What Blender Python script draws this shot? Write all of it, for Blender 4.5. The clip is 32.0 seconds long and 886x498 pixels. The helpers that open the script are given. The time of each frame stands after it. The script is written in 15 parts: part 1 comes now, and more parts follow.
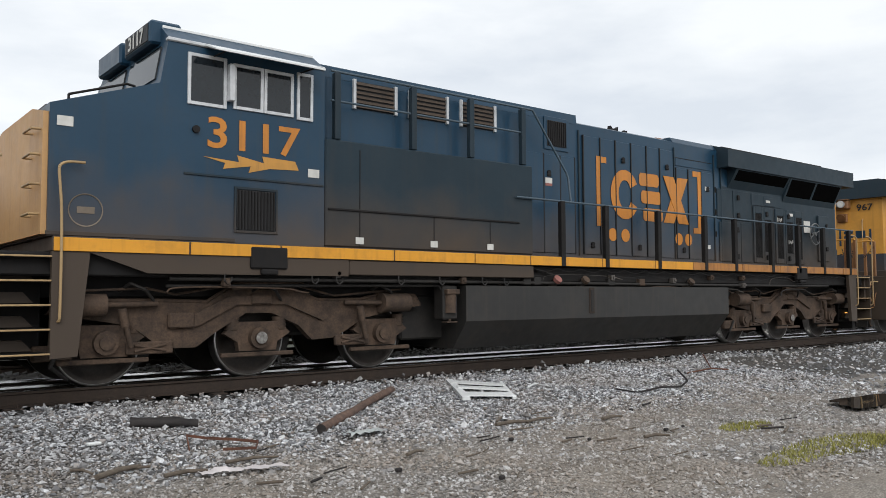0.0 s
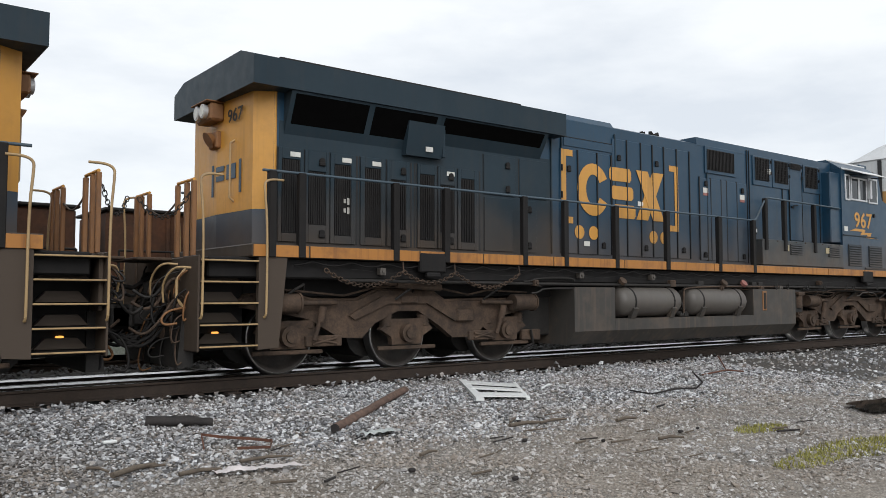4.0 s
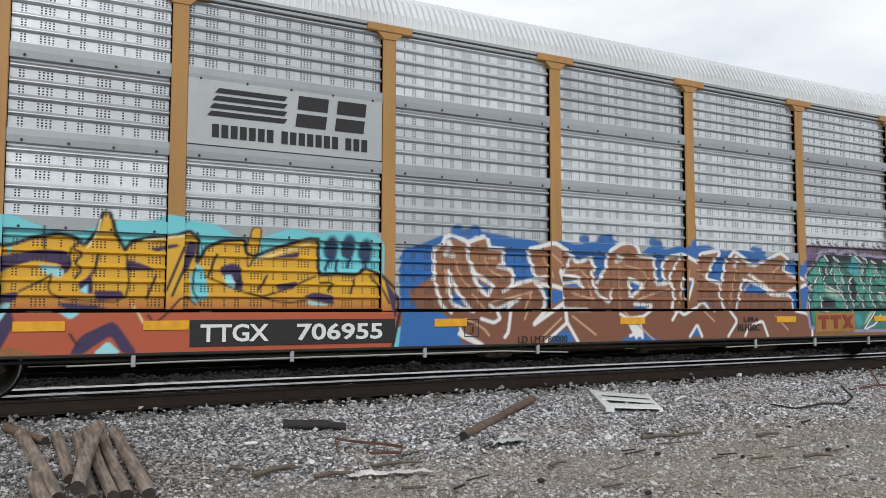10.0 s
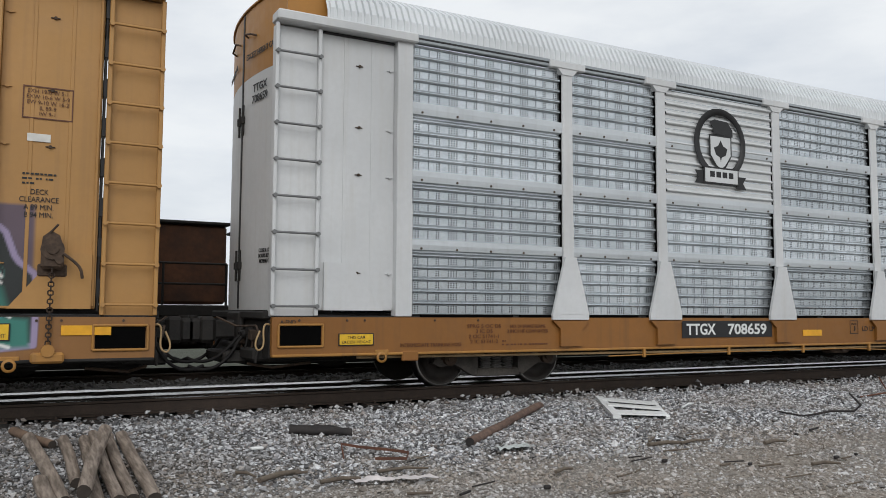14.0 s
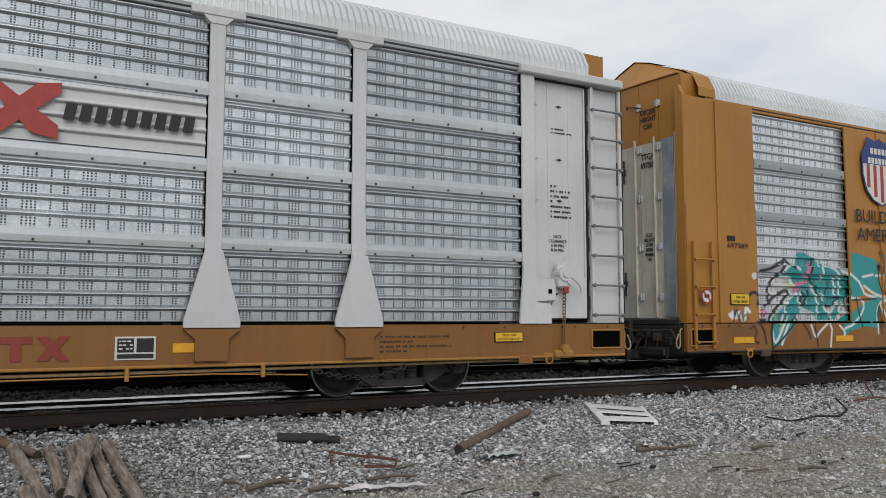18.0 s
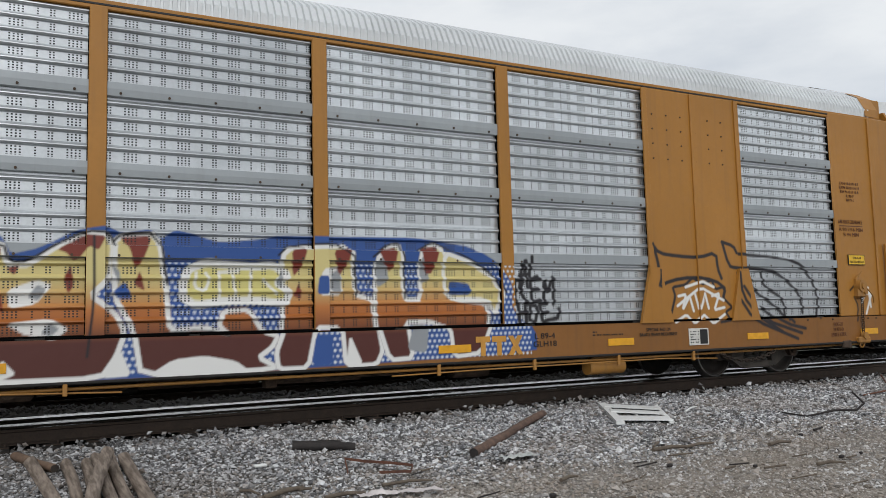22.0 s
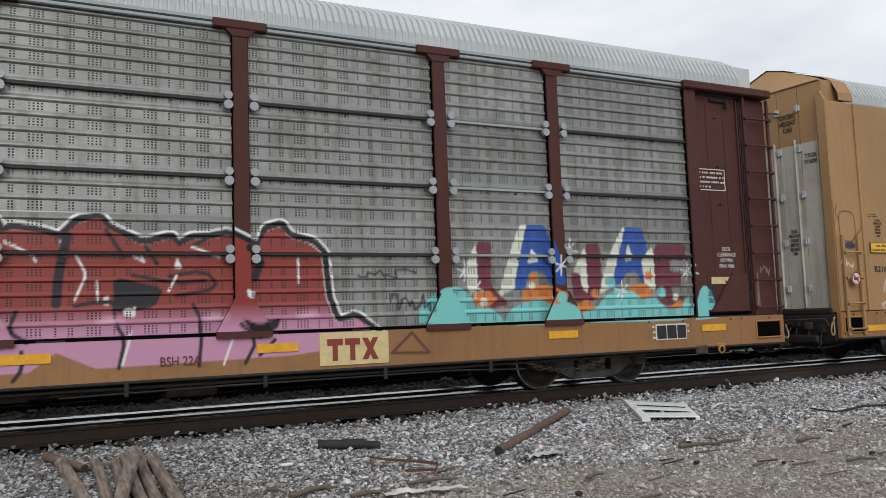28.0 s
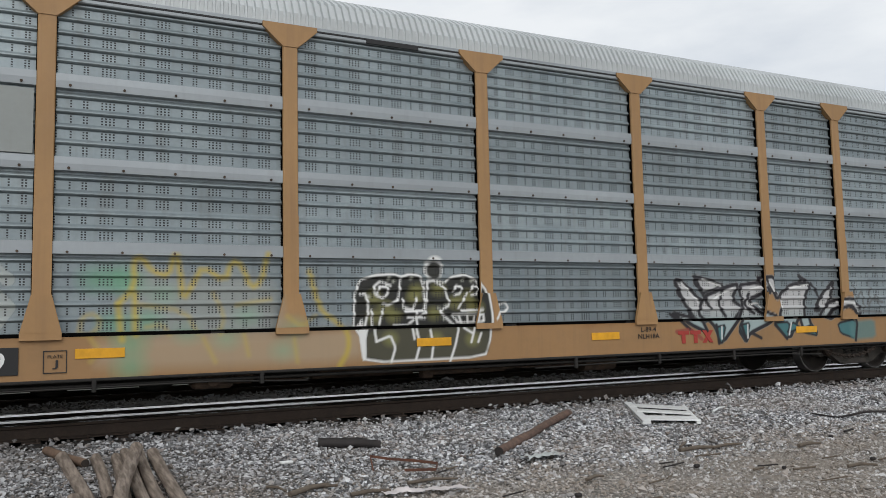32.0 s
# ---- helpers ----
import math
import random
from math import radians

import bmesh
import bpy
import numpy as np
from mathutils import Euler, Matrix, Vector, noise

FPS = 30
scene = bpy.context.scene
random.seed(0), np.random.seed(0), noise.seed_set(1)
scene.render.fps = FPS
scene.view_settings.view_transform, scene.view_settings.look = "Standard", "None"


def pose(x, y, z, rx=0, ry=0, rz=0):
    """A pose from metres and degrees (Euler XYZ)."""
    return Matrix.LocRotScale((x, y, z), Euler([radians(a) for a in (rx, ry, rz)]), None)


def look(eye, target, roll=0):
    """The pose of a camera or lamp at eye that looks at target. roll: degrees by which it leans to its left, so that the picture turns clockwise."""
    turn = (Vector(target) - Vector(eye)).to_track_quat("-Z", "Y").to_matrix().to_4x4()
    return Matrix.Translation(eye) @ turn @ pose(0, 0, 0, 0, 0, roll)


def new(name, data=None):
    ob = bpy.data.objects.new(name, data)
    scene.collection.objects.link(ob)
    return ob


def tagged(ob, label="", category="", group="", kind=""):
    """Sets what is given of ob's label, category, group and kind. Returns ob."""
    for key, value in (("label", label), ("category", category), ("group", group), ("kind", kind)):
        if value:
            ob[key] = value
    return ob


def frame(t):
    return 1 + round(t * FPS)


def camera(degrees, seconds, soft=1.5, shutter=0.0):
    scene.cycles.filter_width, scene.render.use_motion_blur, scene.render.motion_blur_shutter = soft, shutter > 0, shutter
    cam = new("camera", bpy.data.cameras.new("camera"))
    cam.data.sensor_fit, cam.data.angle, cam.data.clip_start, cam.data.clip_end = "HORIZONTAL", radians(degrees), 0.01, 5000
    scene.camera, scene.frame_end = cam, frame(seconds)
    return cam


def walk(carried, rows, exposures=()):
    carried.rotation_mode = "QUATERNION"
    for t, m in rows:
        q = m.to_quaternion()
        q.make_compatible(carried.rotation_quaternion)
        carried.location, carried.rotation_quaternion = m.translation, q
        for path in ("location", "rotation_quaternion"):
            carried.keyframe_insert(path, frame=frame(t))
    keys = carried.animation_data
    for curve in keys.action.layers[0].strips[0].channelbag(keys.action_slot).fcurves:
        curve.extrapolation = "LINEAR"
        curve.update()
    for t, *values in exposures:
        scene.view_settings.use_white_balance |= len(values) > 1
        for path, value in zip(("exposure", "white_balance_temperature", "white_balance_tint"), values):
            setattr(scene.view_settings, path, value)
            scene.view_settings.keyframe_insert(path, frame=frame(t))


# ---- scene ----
YT = 11.655            # centre of the train's track
EYE = (0.0, 0.0, 1.1165)
GAZE = [(0, 38.71, 3.37, -0.21), (0.5, 38.67, 3.46, -0.29), (1, 38.81, 3.54, -0.71), (1.5, 38.74, 3.51, -0.42), (2, 38.71, 3.36, -0.12)]
GAZE += [(2.5, 38.74, 3.55, -0.11), (3, 38.50, 3.68, -0.03), (3.5, 38.14, 3.58, -0.05), (4, 37.73, 3.40, -0.01), (4.5, 37.22, 3.63, -0.04)]
GAZE += [(6.5, 36.19, 4.00, -0.78), (7, 36.09, 3.82, -0.36), (7.5, 35.94, 3.69, -0.34), (8, 33.42, 3.68, -0.02), (8.5, 31.70, 3.60, 0.19)]
GAZE += [(9, 29.97, 3.12, 0.61), (9.5, 28.77, 4.01, -0.33), (10, 28.78, 3.99, 0.11), (10.5, 28.45, 3.91, 0.64), (11, 28.50, 3.84, 0.61)]
GAZE += [(11.5, 28.49, 3.88, 0.54), (12, 28.62, 4.20, 0.42), (12.5, 28.55, 4.39, 0.14), (13, 28.20, 4.36, 0.43), (13.5, 28.13, 4.69, 0.11)]
GAZE += [(14, 28.31, 4.38, 0.32), (14.5, 28.50, 4.64, -0.15), (15, 28.26, 4.80, 0.22), (15.5, 28.44, 4.63, 0.22), (17.5, 29.10, 4.79, -0.18)]
GAZE += [(18, 29.15, 4.87, 0.08), (18.5, 29.19, 5.14, -0.08), (19, 29.02, 4.90, -0.17), (19.5, 28.95, 4.92, -0.32), (20, 29.16, 4.88, -0.77)]
GAZE += [(20.5, 28.86, 4.92, -0.07), (21, 28.88, 4.92, -0.41), (21.5, 28.78, 5.03, -1.00), (22, 28.47, 5.15, -1.45), (22.5, 27.82, 4.70, -0.65)]
GAZE += [(23, 27.99, 4.80, -0.92), (23.5, 27.63, 4.81, -1.52), (24, 27.51, 4.84, -1.49), (24.5, 27.39, 5.14, -1.67), (25, 27.15, 4.92, -1.16)]
GAZE += [(25.5, 27.12, 4.80, -1.17), (27.5, 26.60, 5.63, -2.73), (28, 26.88, 5.08, -2.00), (28.5, 27.00, 4.95, -1.74), (29, 26.80, 4.97, -1.82)]
GAZE += [(29.5, 26.24, 5.18, -2.31), (30, 26.31, 5.41, -2.45), (30.5, 26.34, 5.62, -2.89), (31, 26.18, 5.25, -2.16), (31.5, 26.66, 5.35, -2.13), (32, 26.68, 5.08, -1.22)]


def gaze(yaw, tilt, roll):
    a, b = radians(yaw), radians(tilt)
    e = Vector(EYE)
    return look(e, e + Vector((math.sin(a) * math.cos(b), math.cos(a) * math.cos(b), math.sin(b))), roll)


cam = camera(57.17, 32.0, soft=0.35)
walk(cam, [(t, gaze(a, b, c)) for t, a, b, c in GAZE], exposures=[(0, -0.02), (4, 0.0), (8, -0.02), (9, 0.02), (10, -0.04), (11, -0.09), (13, -0.17), (16, -0.26), (20, -0.30), (24, -0.20), (27, -0.16), (28.5, -0.15), (30, -0.22), (32, -0.20)])

# ---- light: a bright overcast sky and a very soft sun behind the cloud ----
SUN_EL, SUN_ROT = radians(34), radians(203)
world = bpy.data.worlds.new("overcast")
scene.world = world
world.use_nodes = True
wt = world.node_tree
wt.nodes.clear()


def wn(kind, **kw):
    n = wt.nodes.new(kind)
    for k, v in kw.items():
        n.inputs[k].default_value = v
    return n


sky = wt.nodes.new("ShaderNodeTexSky")
sky.sky_type, sky.sun_disc, sky.sun_elevation, sky.sun_rotation = "NISHITA", False, SUN_EL, SUN_ROT
scale = wt.nodes.new("ShaderNodeVectorMath")
scale.operation = "SCALE"
scale.inputs["Scale"].default_value = 0.10
wt.links.new(sky.outputs[0], scale.inputs[0])
tc = wt.nodes.new("ShaderNodeTexCoord")
squash = wt.nodes.new("ShaderNodeMapping")
squash.inputs["Scale"].default_value = (1.0, 1.0, 3.2)
wt.links.new(tc.outputs["Generated"], squash.inputs[0])
puff = wn("ShaderNodeTexNoise", Scale=2.6, Detail=6.0, Roughness=0.55)
wt.links.new(squash.outputs[0], puff.inputs["Vector"])
ramp = wt.nodes.new("ShaderNodeValToRGB")
ramp.color_ramp.elements[0].position, ramp.color_ramp.elements[0].color = 0.33, (0.735, 0.785, 0.85, 1)
ramp.color_ramp.elements[1].position, ramp.color_ramp.elements[1].color = 0.60, (0.965, 0.995, 1.02, 1)
wt.links.new(puff.outputs[0], ramp.inputs[0])
cover = wt.nodes.new("ShaderNodeMix")
cover.data_type = "RGBA"
cover.inputs[0].default_value = 0.93
wt.links.new(scale.outputs[0], cover.inputs[6])
wt.links.new(ramp.outputs[0], cover.inputs[7])
bg = wn("ShaderNodeBackground", Strength=1.07)
wt.links.new(cover.outputs[2], bg.inputs[0])
wo = wt.nodes.new("ShaderNodeOutputWorld")
wt.links.new(bg.outputs[0], wo.inputs[0])
sun_data = bpy.data.lights.new("sun", "SUN")
sun_data.energy, sun_data.angle, sun_data.color = 1.55, radians(40), (1.0, 0.985, 0.965)
sun = new("sun", sun_data)
# the brighter part of the sky stands behind the camera, to its left
sun.matrix_world = look((0, 0, 30), (6, 14, 30 - 10.3))


# ---- materials ----
class Nodes:
    def __init__(self, name):
        self.m = bpy.data.materials.new(name)
        self.m.use_nodes = True
        self.t = self.m.node_tree
        self.b = self.t.nodes["Principled BSDF"]

    def n(self, kind, **kw):
        x = self.t.nodes.new(kind)
        for k, v in kw.items():
            x.inputs[k].default_value = v
        return x

    def link(self, a, b):
        self.t.links.new(a, b)

    def coord(self, scale=(1, 1, 1)):
        c, m = self.n("ShaderNodeTexCoord"), self.n("ShaderNodeMapping", Scale=scale)
        self.link(c.outputs["Object"], m.inputs[0])
        return m.outputs[0]

    def noise(self, scale, detail=4.0, stretch=(1, 1, 1), rough=0.55):
        x = self.n("ShaderNodeTexNoise", Scale=scale, Detail=detail, Roughness=rough)
        self.link(self.coord(stretch), x.inputs["Vector"])
        return x.outputs[0]

    def ramp(self, src, p0, p1, c0=(0, 0, 0, 1), c1=(1, 1, 1, 1)):
        r = self.n("ShaderNodeValToRGB")
        e = r.color_ramp.elements
        e[0].position, e[0].color, e[1].position, e[1].color = p0, c0, p1, c1
        self.link(src, r.inputs[0])
        return r.outputs[0]

    def mix(self, fac, a, b, mode="MIX"):
        x = self.n("ShaderNodeMix")
        x.data_type, x.blend_type = "RGBA", mode
        for s, v in ((x.inputs[0], fac), (x.inputs[6], a), (x.inputs[7], b)):
            if isinstance(v, (int, float, tuple)):
                s.default_value = v
            else:
                self.link(v, s)
        return x.outputs[2]

    def math(self, op, a, b=None):
        x = self.n("ShaderNodeMath")
        x.operation = op
        for s, v in ((x.inputs[0], a), (x.inputs[1], b)):
            if v is None:
                continue
            if isinstance(v, (int, float)):
                s.default_value = v
            else:
                self.link(v, s)
        return x.outputs[0]

    def bump(self, src, strength, dist=0.01):
        x = self.n("ShaderNodeBump", Strength=strength, Distance=dist)
        self.link(src, x.inputs["Height"])
        self.link(x.outputs[0], self.b.inputs["Normal"])

    def sprayed(self, col):
        a = self.n("ShaderNodeAttribute")
        a.attribute_name = "spray"
        return self.mix(a.outputs["Alpha"], col, a.outputs["Color"])


def c4(c):
    return (*c, 1) if len(c) == 3 else c


def painted(name, col, rough=0.45, metal=0.0, grime=(0.06, 0.05, 0.04), dirt=0.35, streak=0.3, spray=False, island=False, dust=False, gloss=0.5):
    """Paint on steel: large fading, fine mottling, streaks that run down, and grime in patches."""
    k = Nodes(name)
    c = c4(col)
    fade = k.noise(0.55, 3)
    base = k.mix(k.ramp(fade, 0.3, 0.75), tuple(x * 0.86 for x in col) + (1,), tuple(min(1, x * 1.1 + 0.005) for x in col) + (1,))
    fine = k.ramp(k.noise(14, 5), 0.35, 0.7)
    base = k.mix(k.math("MULTIPLY", fine, 0.16), base, tuple(x * 0.7 for x in col) + (1,))
    if streak:
        s = k.ramp(k.noise(3.0, 4, (3.2, 3.2, 0.16)), 0.52, 0.78)
        base = k.mix(k.math("MULTIPLY", s, streak), base, c4(grime))
    if dirt:
        d = k.ramp(k.noise(2.2, 7, rough=0.65), 0.5, 0.8)
        base = k.mix(k.math("MULTIPLY", d, dirt), base, c4(grime))
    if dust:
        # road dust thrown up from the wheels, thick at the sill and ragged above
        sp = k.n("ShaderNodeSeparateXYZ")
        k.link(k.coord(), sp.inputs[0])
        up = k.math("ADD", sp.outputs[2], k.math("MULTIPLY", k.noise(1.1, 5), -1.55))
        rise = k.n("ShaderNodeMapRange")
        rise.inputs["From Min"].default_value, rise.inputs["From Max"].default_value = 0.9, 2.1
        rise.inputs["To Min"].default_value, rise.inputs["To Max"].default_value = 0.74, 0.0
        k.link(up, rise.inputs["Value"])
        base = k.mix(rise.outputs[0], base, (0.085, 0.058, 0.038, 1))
    if island:
        oi = k.n("ShaderNodeObjectInfo")
        base = k.mix(k.math("MULTIPLY", oi.outputs["Random"], 0.22), base, tuple(x * 0.55 for x in col) + (1,))
    if spray:
        base = k.sprayed(base)
    k.link(base, k.b.inputs["Base Color"])
    k.link(k.math("ADD", k.math("MULTIPLY", k.noise(5, 4), 0.3), rough - 0.15), k.b.inputs["Roughness"])
    k.b.inputs["Metallic"].default_value = metal
    k.b.inputs["Specular IOR Level"].default_value = gloss
    k.bump(k.noise(30, 4), 0.12, 0.004)
    return k.m


def rusty(name, col, col2, rough=0.8, metal=0.0, scale=4.0):
    k = Nodes(name)
    a = k.ramp(k.noise(scale, 8, rough=0.68), 0.35, 0.68)
    base = k.mix(a, c4(col), c4(col2))
    base = k.mix(k.math("MULTIPLY", k.ramp(k.noise(scale * 9, 5), 0.4, 0.75), 0.5), base, tuple(x * 0.45 for x in col) + (1,))
    k.link(base, k.b.inputs["Base Color"])
    k.b.inputs["Roughness"].default_value, k.b.inputs["Metallic"].default_value = rough, metal
    k.bump(k.noise(scale * 12, 5), 0.35, 0.006)
    return k.m


def plain(name, col, rough=0.5, metal=0.0):
    k = Nodes(name)
    base = k.mix(k.ramp(k.noise(9, 5), 0.35, 0.7), c4(col), tuple(x * 0.8 for x in col) + (1,))
    k.link(base, k.b.inputs["Base Color"])
    k.b.inputs["Roughness"].default_value, k.b.inputs["Metallic"].default_value = rough, metal
    return k.m


def perforated(name, col, col2, dots=0.95, metal=0.55, rough=0.42, stain=0.25, stain_col=(0.12, 0.10, 0.08)):
    """Ribbed galvanised sheet with rows of small punched holes between the ribs."""
    k = Nodes(name)
    oi = k.n("ShaderNodeObjectInfo")
    base = k.mix(k.ramp(k.noise(1.3, 5, (1, 1, 2.5)), 0.3, 0.72), c4(col), c4(col2))
    base = k.mix(k.math("MULTIPLY", oi.outputs["Random"], 0.55), base, tuple(x * 0.62 for x in col) + (1,))
    base = k.mix(k.math("MULTIPLY", k.ramp(k.noise(22, 4), 0.42, 0.7), 0.2), base, tuple(x * 0.6 for x in col) + (1,))
    base = k.mix(k.math("MULTIPLY", k.ramp(k.noise(2.4, 6, (3, 3, 0.4)), 0.5, 0.8), stain), base, c4(stain_col))
    base = k.sprayed(base)
    sep = k.n("ShaderNodeSeparateXYZ")
    k.link(k.coord(), sep.inputs[0])
    fx = k.math("FRACT", k.math("DIVIDE", sep.outputs[0], 0.615))
    col = None
    for c in (0.06, 0.13, 0.20, 0.27, 0.52, 0.74, 0.80):
        m = k.math("LESS_THAN", k.math("ABSOLUTE", k.math("SUBTRACT", fx, c)), 0.0165)
        col = m if col is None else k.math("MAXIMUM", col, m)
    # three rows of holes on each flat, none on the ribs
    fl = k.n("ShaderNodeAttribute")
    fl.attribute_name = "flat"
    v = fl.outputs["Fac"]
    row = k.math("LESS_THAN", k.math("ABSOLUTE", k.math("SUBTRACT", k.math("FRACT", k.math("MULTIPLY", v, 3.0)), 0.5)), 0.28)
    on = k.math("MULTIPLY", k.math("GREATER_THAN", v, 0.02), k.math("LESS_THAN", v, 0.99))
    hole = k.math("MULTIPLY", col, k.math("MULTIPLY", row, on))
    base = k.mix(k.math("MULTIPLY", hole, dots), base, (0.012, 0.012, 0.013, 1))
    k.link(base, k.b.inputs["Base Color"])
    a = k.n("ShaderNodeAttribute")
    a.attribute_name = "spray"
    bare = k.math("SUBTRACT", 1.0, a.outputs["Alpha"])
    k.link(k.math("MULTIPLY", bare, metal), k.b.inputs["Metallic"])
    k.b.inputs["Roughness"].default_value = rough
    k.bump(k.noise(18, 3), 0.1, 0.004)
    return k.m


M = {}
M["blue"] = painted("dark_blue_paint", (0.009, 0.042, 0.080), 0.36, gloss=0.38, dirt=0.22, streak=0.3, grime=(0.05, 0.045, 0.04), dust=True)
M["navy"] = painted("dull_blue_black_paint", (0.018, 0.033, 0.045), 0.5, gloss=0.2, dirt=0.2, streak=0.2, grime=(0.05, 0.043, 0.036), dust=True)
M["loco_yellow"] = painted("ochre_yellow_paint", (0.55, 0.265, 0.04), 0.5, dirt=0.3, streak=0.35, grime=(0.10, 0.06, 0.03))
M["logo_yellow"] = painted("yellow_lettering", (0.56, 0.275, 0.05), 0.5, dirt=0.3, streak=0.35)
M["logo_orange"] = painted("orange_lettering", (0.55, 0.205, 0.022), 0.5, dirt=0.3, streak=0.35)
M["stripe"] = painted("yellow_stripe_paint", (0.70, 0.31, 0.018), 0.5, dirt=0.4, streak=0.3, grime=(0.07, 0.035, 0.02))
M["soot"] = painted("sooty_black_paint", (0.012, 0.011, 0.011), 0.65, gloss=0.2, dirt=0.45, streak=0.3, grime=(0.026, 0.021, 0.017))
M["reservoir"] = painted("dusty_brown_reservoir_paint", (0.085, 0.075, 0.066), 0.5, dirt=0.5, streak=0.3, grime=(0.11, 0.088, 0.068))
M["amber_lamp"] = plain("amber_lamp_glass", (0.8, 0.35, 0.08), 0.3)
lamp_shader = M["amber_lamp"].node_tree.nodes["Principled BSDF"]
lamp_shader.inputs["Emission Color"].default_value = (1.0, 0.42, 0.08, 1)
lamp_shader.inputs["Emission Strength"].default_value = 1.4
M["chalked"] = rusty("chalked_dirty_white", (0.30, 0.29, 0.27), (0.06, 0.05, 0.045), 0.8, scale=16)
# near-black, no gloss: shade of slots and recesses put into the colour
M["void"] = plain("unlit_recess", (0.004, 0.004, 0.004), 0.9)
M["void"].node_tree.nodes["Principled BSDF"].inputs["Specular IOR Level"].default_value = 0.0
M["grey_iron"] = plain("grey_painted_iron", (0.16, 0.165, 0.165), 0.5)
M["tank_black"] = painted("black_tank_paint", (0.020, 0.019, 0.018), 0.5, dirt=0.5, streak=0.6, grime=(0.045, 0.036, 0.028))
M["tank"] = painted("grey_black_tank_paint", (0.046, 0.041, 0.036), 0.6, dirt=0.7, streak=0.8, grime=(0.115, 0.082, 0.058))
M["bogie"] = rusty("grey_brown_bogie_steel", (0.060, 0.053, 0.047), (0.125, 0.108, 0.092), 0.8)
M["end_plate"] = painted("pale_weathered_end_plate", (0.52, 0.495, 0.43), 0.5, 0.1, dirt=0.45, streak=0.65, grime=(0.24, 0.165, 0.10))
M["galv_strip"] = painted("scraped_galvanised_strip", (0.22, 0.26, 0.30), 0.45, 0.3, dirt=0.8, streak=0.9, grime=(0.45, 0.46, 0.47))
M["pipe_pale"] = plain("pale_worn_pipe", (0.36, 0.35, 0.32), 0.6)
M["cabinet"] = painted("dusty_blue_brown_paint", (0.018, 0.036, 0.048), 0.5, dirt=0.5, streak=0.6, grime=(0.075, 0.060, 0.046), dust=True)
M["stripe_worn"] = painted("stained_orange_stripe_paint", (0.40, 0.165, 0.03), 0.5, dirt=0.95, streak=0.9, grime=(0.10, 0.042, 0.02))
M["post_rust"] = painted("rusty_orange_post_paint", (0.22, 0.10, 0.035), 0.6, dirt=0.6, streak=0.3, grime=(0.08, 0.045, 0.03))
M["nose_tan"] = painted("dusty_tan_nose_paint", (0.50, 0.285, 0.115), 0.55, dirt=0.35, streak=0.3, grime=(0.18, 0.10, 0.05))
M["faint_mark"] = plain("faded_tan_marking", (0.17, 0.135, 0.10), 0.6)
M["spring"] = rusty("grey_coil_spring_steel", (0.10, 0.094, 0.088), (0.18, 0.17, 0.16), 0.7)
M["rail_blue"] = painted("blue_grey_handrail_paint", (0.055, 0.085, 0.11), 0.55, dirt=0.4, streak=0.0)
M["grille_tan"] = rusty("dusty_tan_grille_slat", (0.085, 0.060, 0.042), (0.05, 0.036, 0.027), 0.8, scale=8)
M["filler_red"] = plain("faded_red_cap", (0.30, 0.12, 0.10), 0.6)
M["truck"] = rusty("brown_dusty_cast_steel", (0.034, 0.022, 0.015), (0.108, 0.068, 0.044), 0.85)
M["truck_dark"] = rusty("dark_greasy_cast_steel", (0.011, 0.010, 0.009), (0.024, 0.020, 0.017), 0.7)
M["wheel"] = rusty("worn_wheel_steel", (0.020, 0.017, 0.015), (0.046, 0.036, 0.029), 0.65, 0.2)
M["tread"] = plain("polished_tread_steel", (0.42, 0.41, 0.40), 0.3, 1.0)
M["railhead"] = plain("polished_rail_steel", (0.72, 0.72, 0.73), 0.2, 1.0)
M["rail"] = rusty("brown_rusted_rail_steel", (0.026, 0.0175, 0.0125), (0.044, 0.028, 0.019), 0.85, scale=6)
M["tie"] = rusty("weathered_tie_timber", (0.014, 0.0115, 0.010), (0.026, 0.021, 0.0175), 0.95, scale=5)
M["glass"] = plain("dark_cab_glass", (0.012, 0.016, 0.02), 0.06)
M["alu"] = plain("aluminium_frame", (0.62, 0.63, 0.64), 0.45, 0.4)
M["white"] = painted("white_paint", (0.72, 0.73, 0.72), 0.5, dirt=0.25, streak=0.25, grime=(0.3, 0.27, 0.22))
M["hrail"] = painted("handrail_cream_paint", (0.40, 0.27, 0.13), 0.55, dirt=0.6, streak=0.5, grime=(0.12, 0.08, 0.05))
M["grille"] = plain("black_grille", (0.010, 0.010, 0.011), 0.6)
M["black"] = plain("black_lettering", (0.012, 0.012, 0.013), 0.6)
M["sticker_cream"] = plain("cream_sticker", (0.40, 0.33, 0.20), 0.5)
M["label"] = plain("white_sticker", (0.62, 0.61, 0.57), 0.5)
M["rack_yellow"] = painted("tan_yellow_rack_paint", (0.40, 0.21, 0.060), 0.55, dirt=0.3, streak=0.35, grime=(0.22, 0.12, 0.05), spray=True)
M["deep_yellow"] = painted("golden_yellow_rack_paint", (0.365, 0.160, 0.020), 0.5, dirt=0.25, streak=0.35, grime=(0.2, 0.1, 0.03), spray=True)
M["pale_yellow"] = painted("pale_tan_rack_paint", (0.35, 0.20, 0.082), 0.6, dirt=0.5, streak=0.7, grime=(0.26, 0.15, 0.07), spray=True)
M["sill_yellow"] = painted("yellow_sill_paint", (0.235, 0.105, 0.025), 0.55, dirt=0.45, streak=0.5, grime=(0.14, 0.07, 0.03), spray=True)
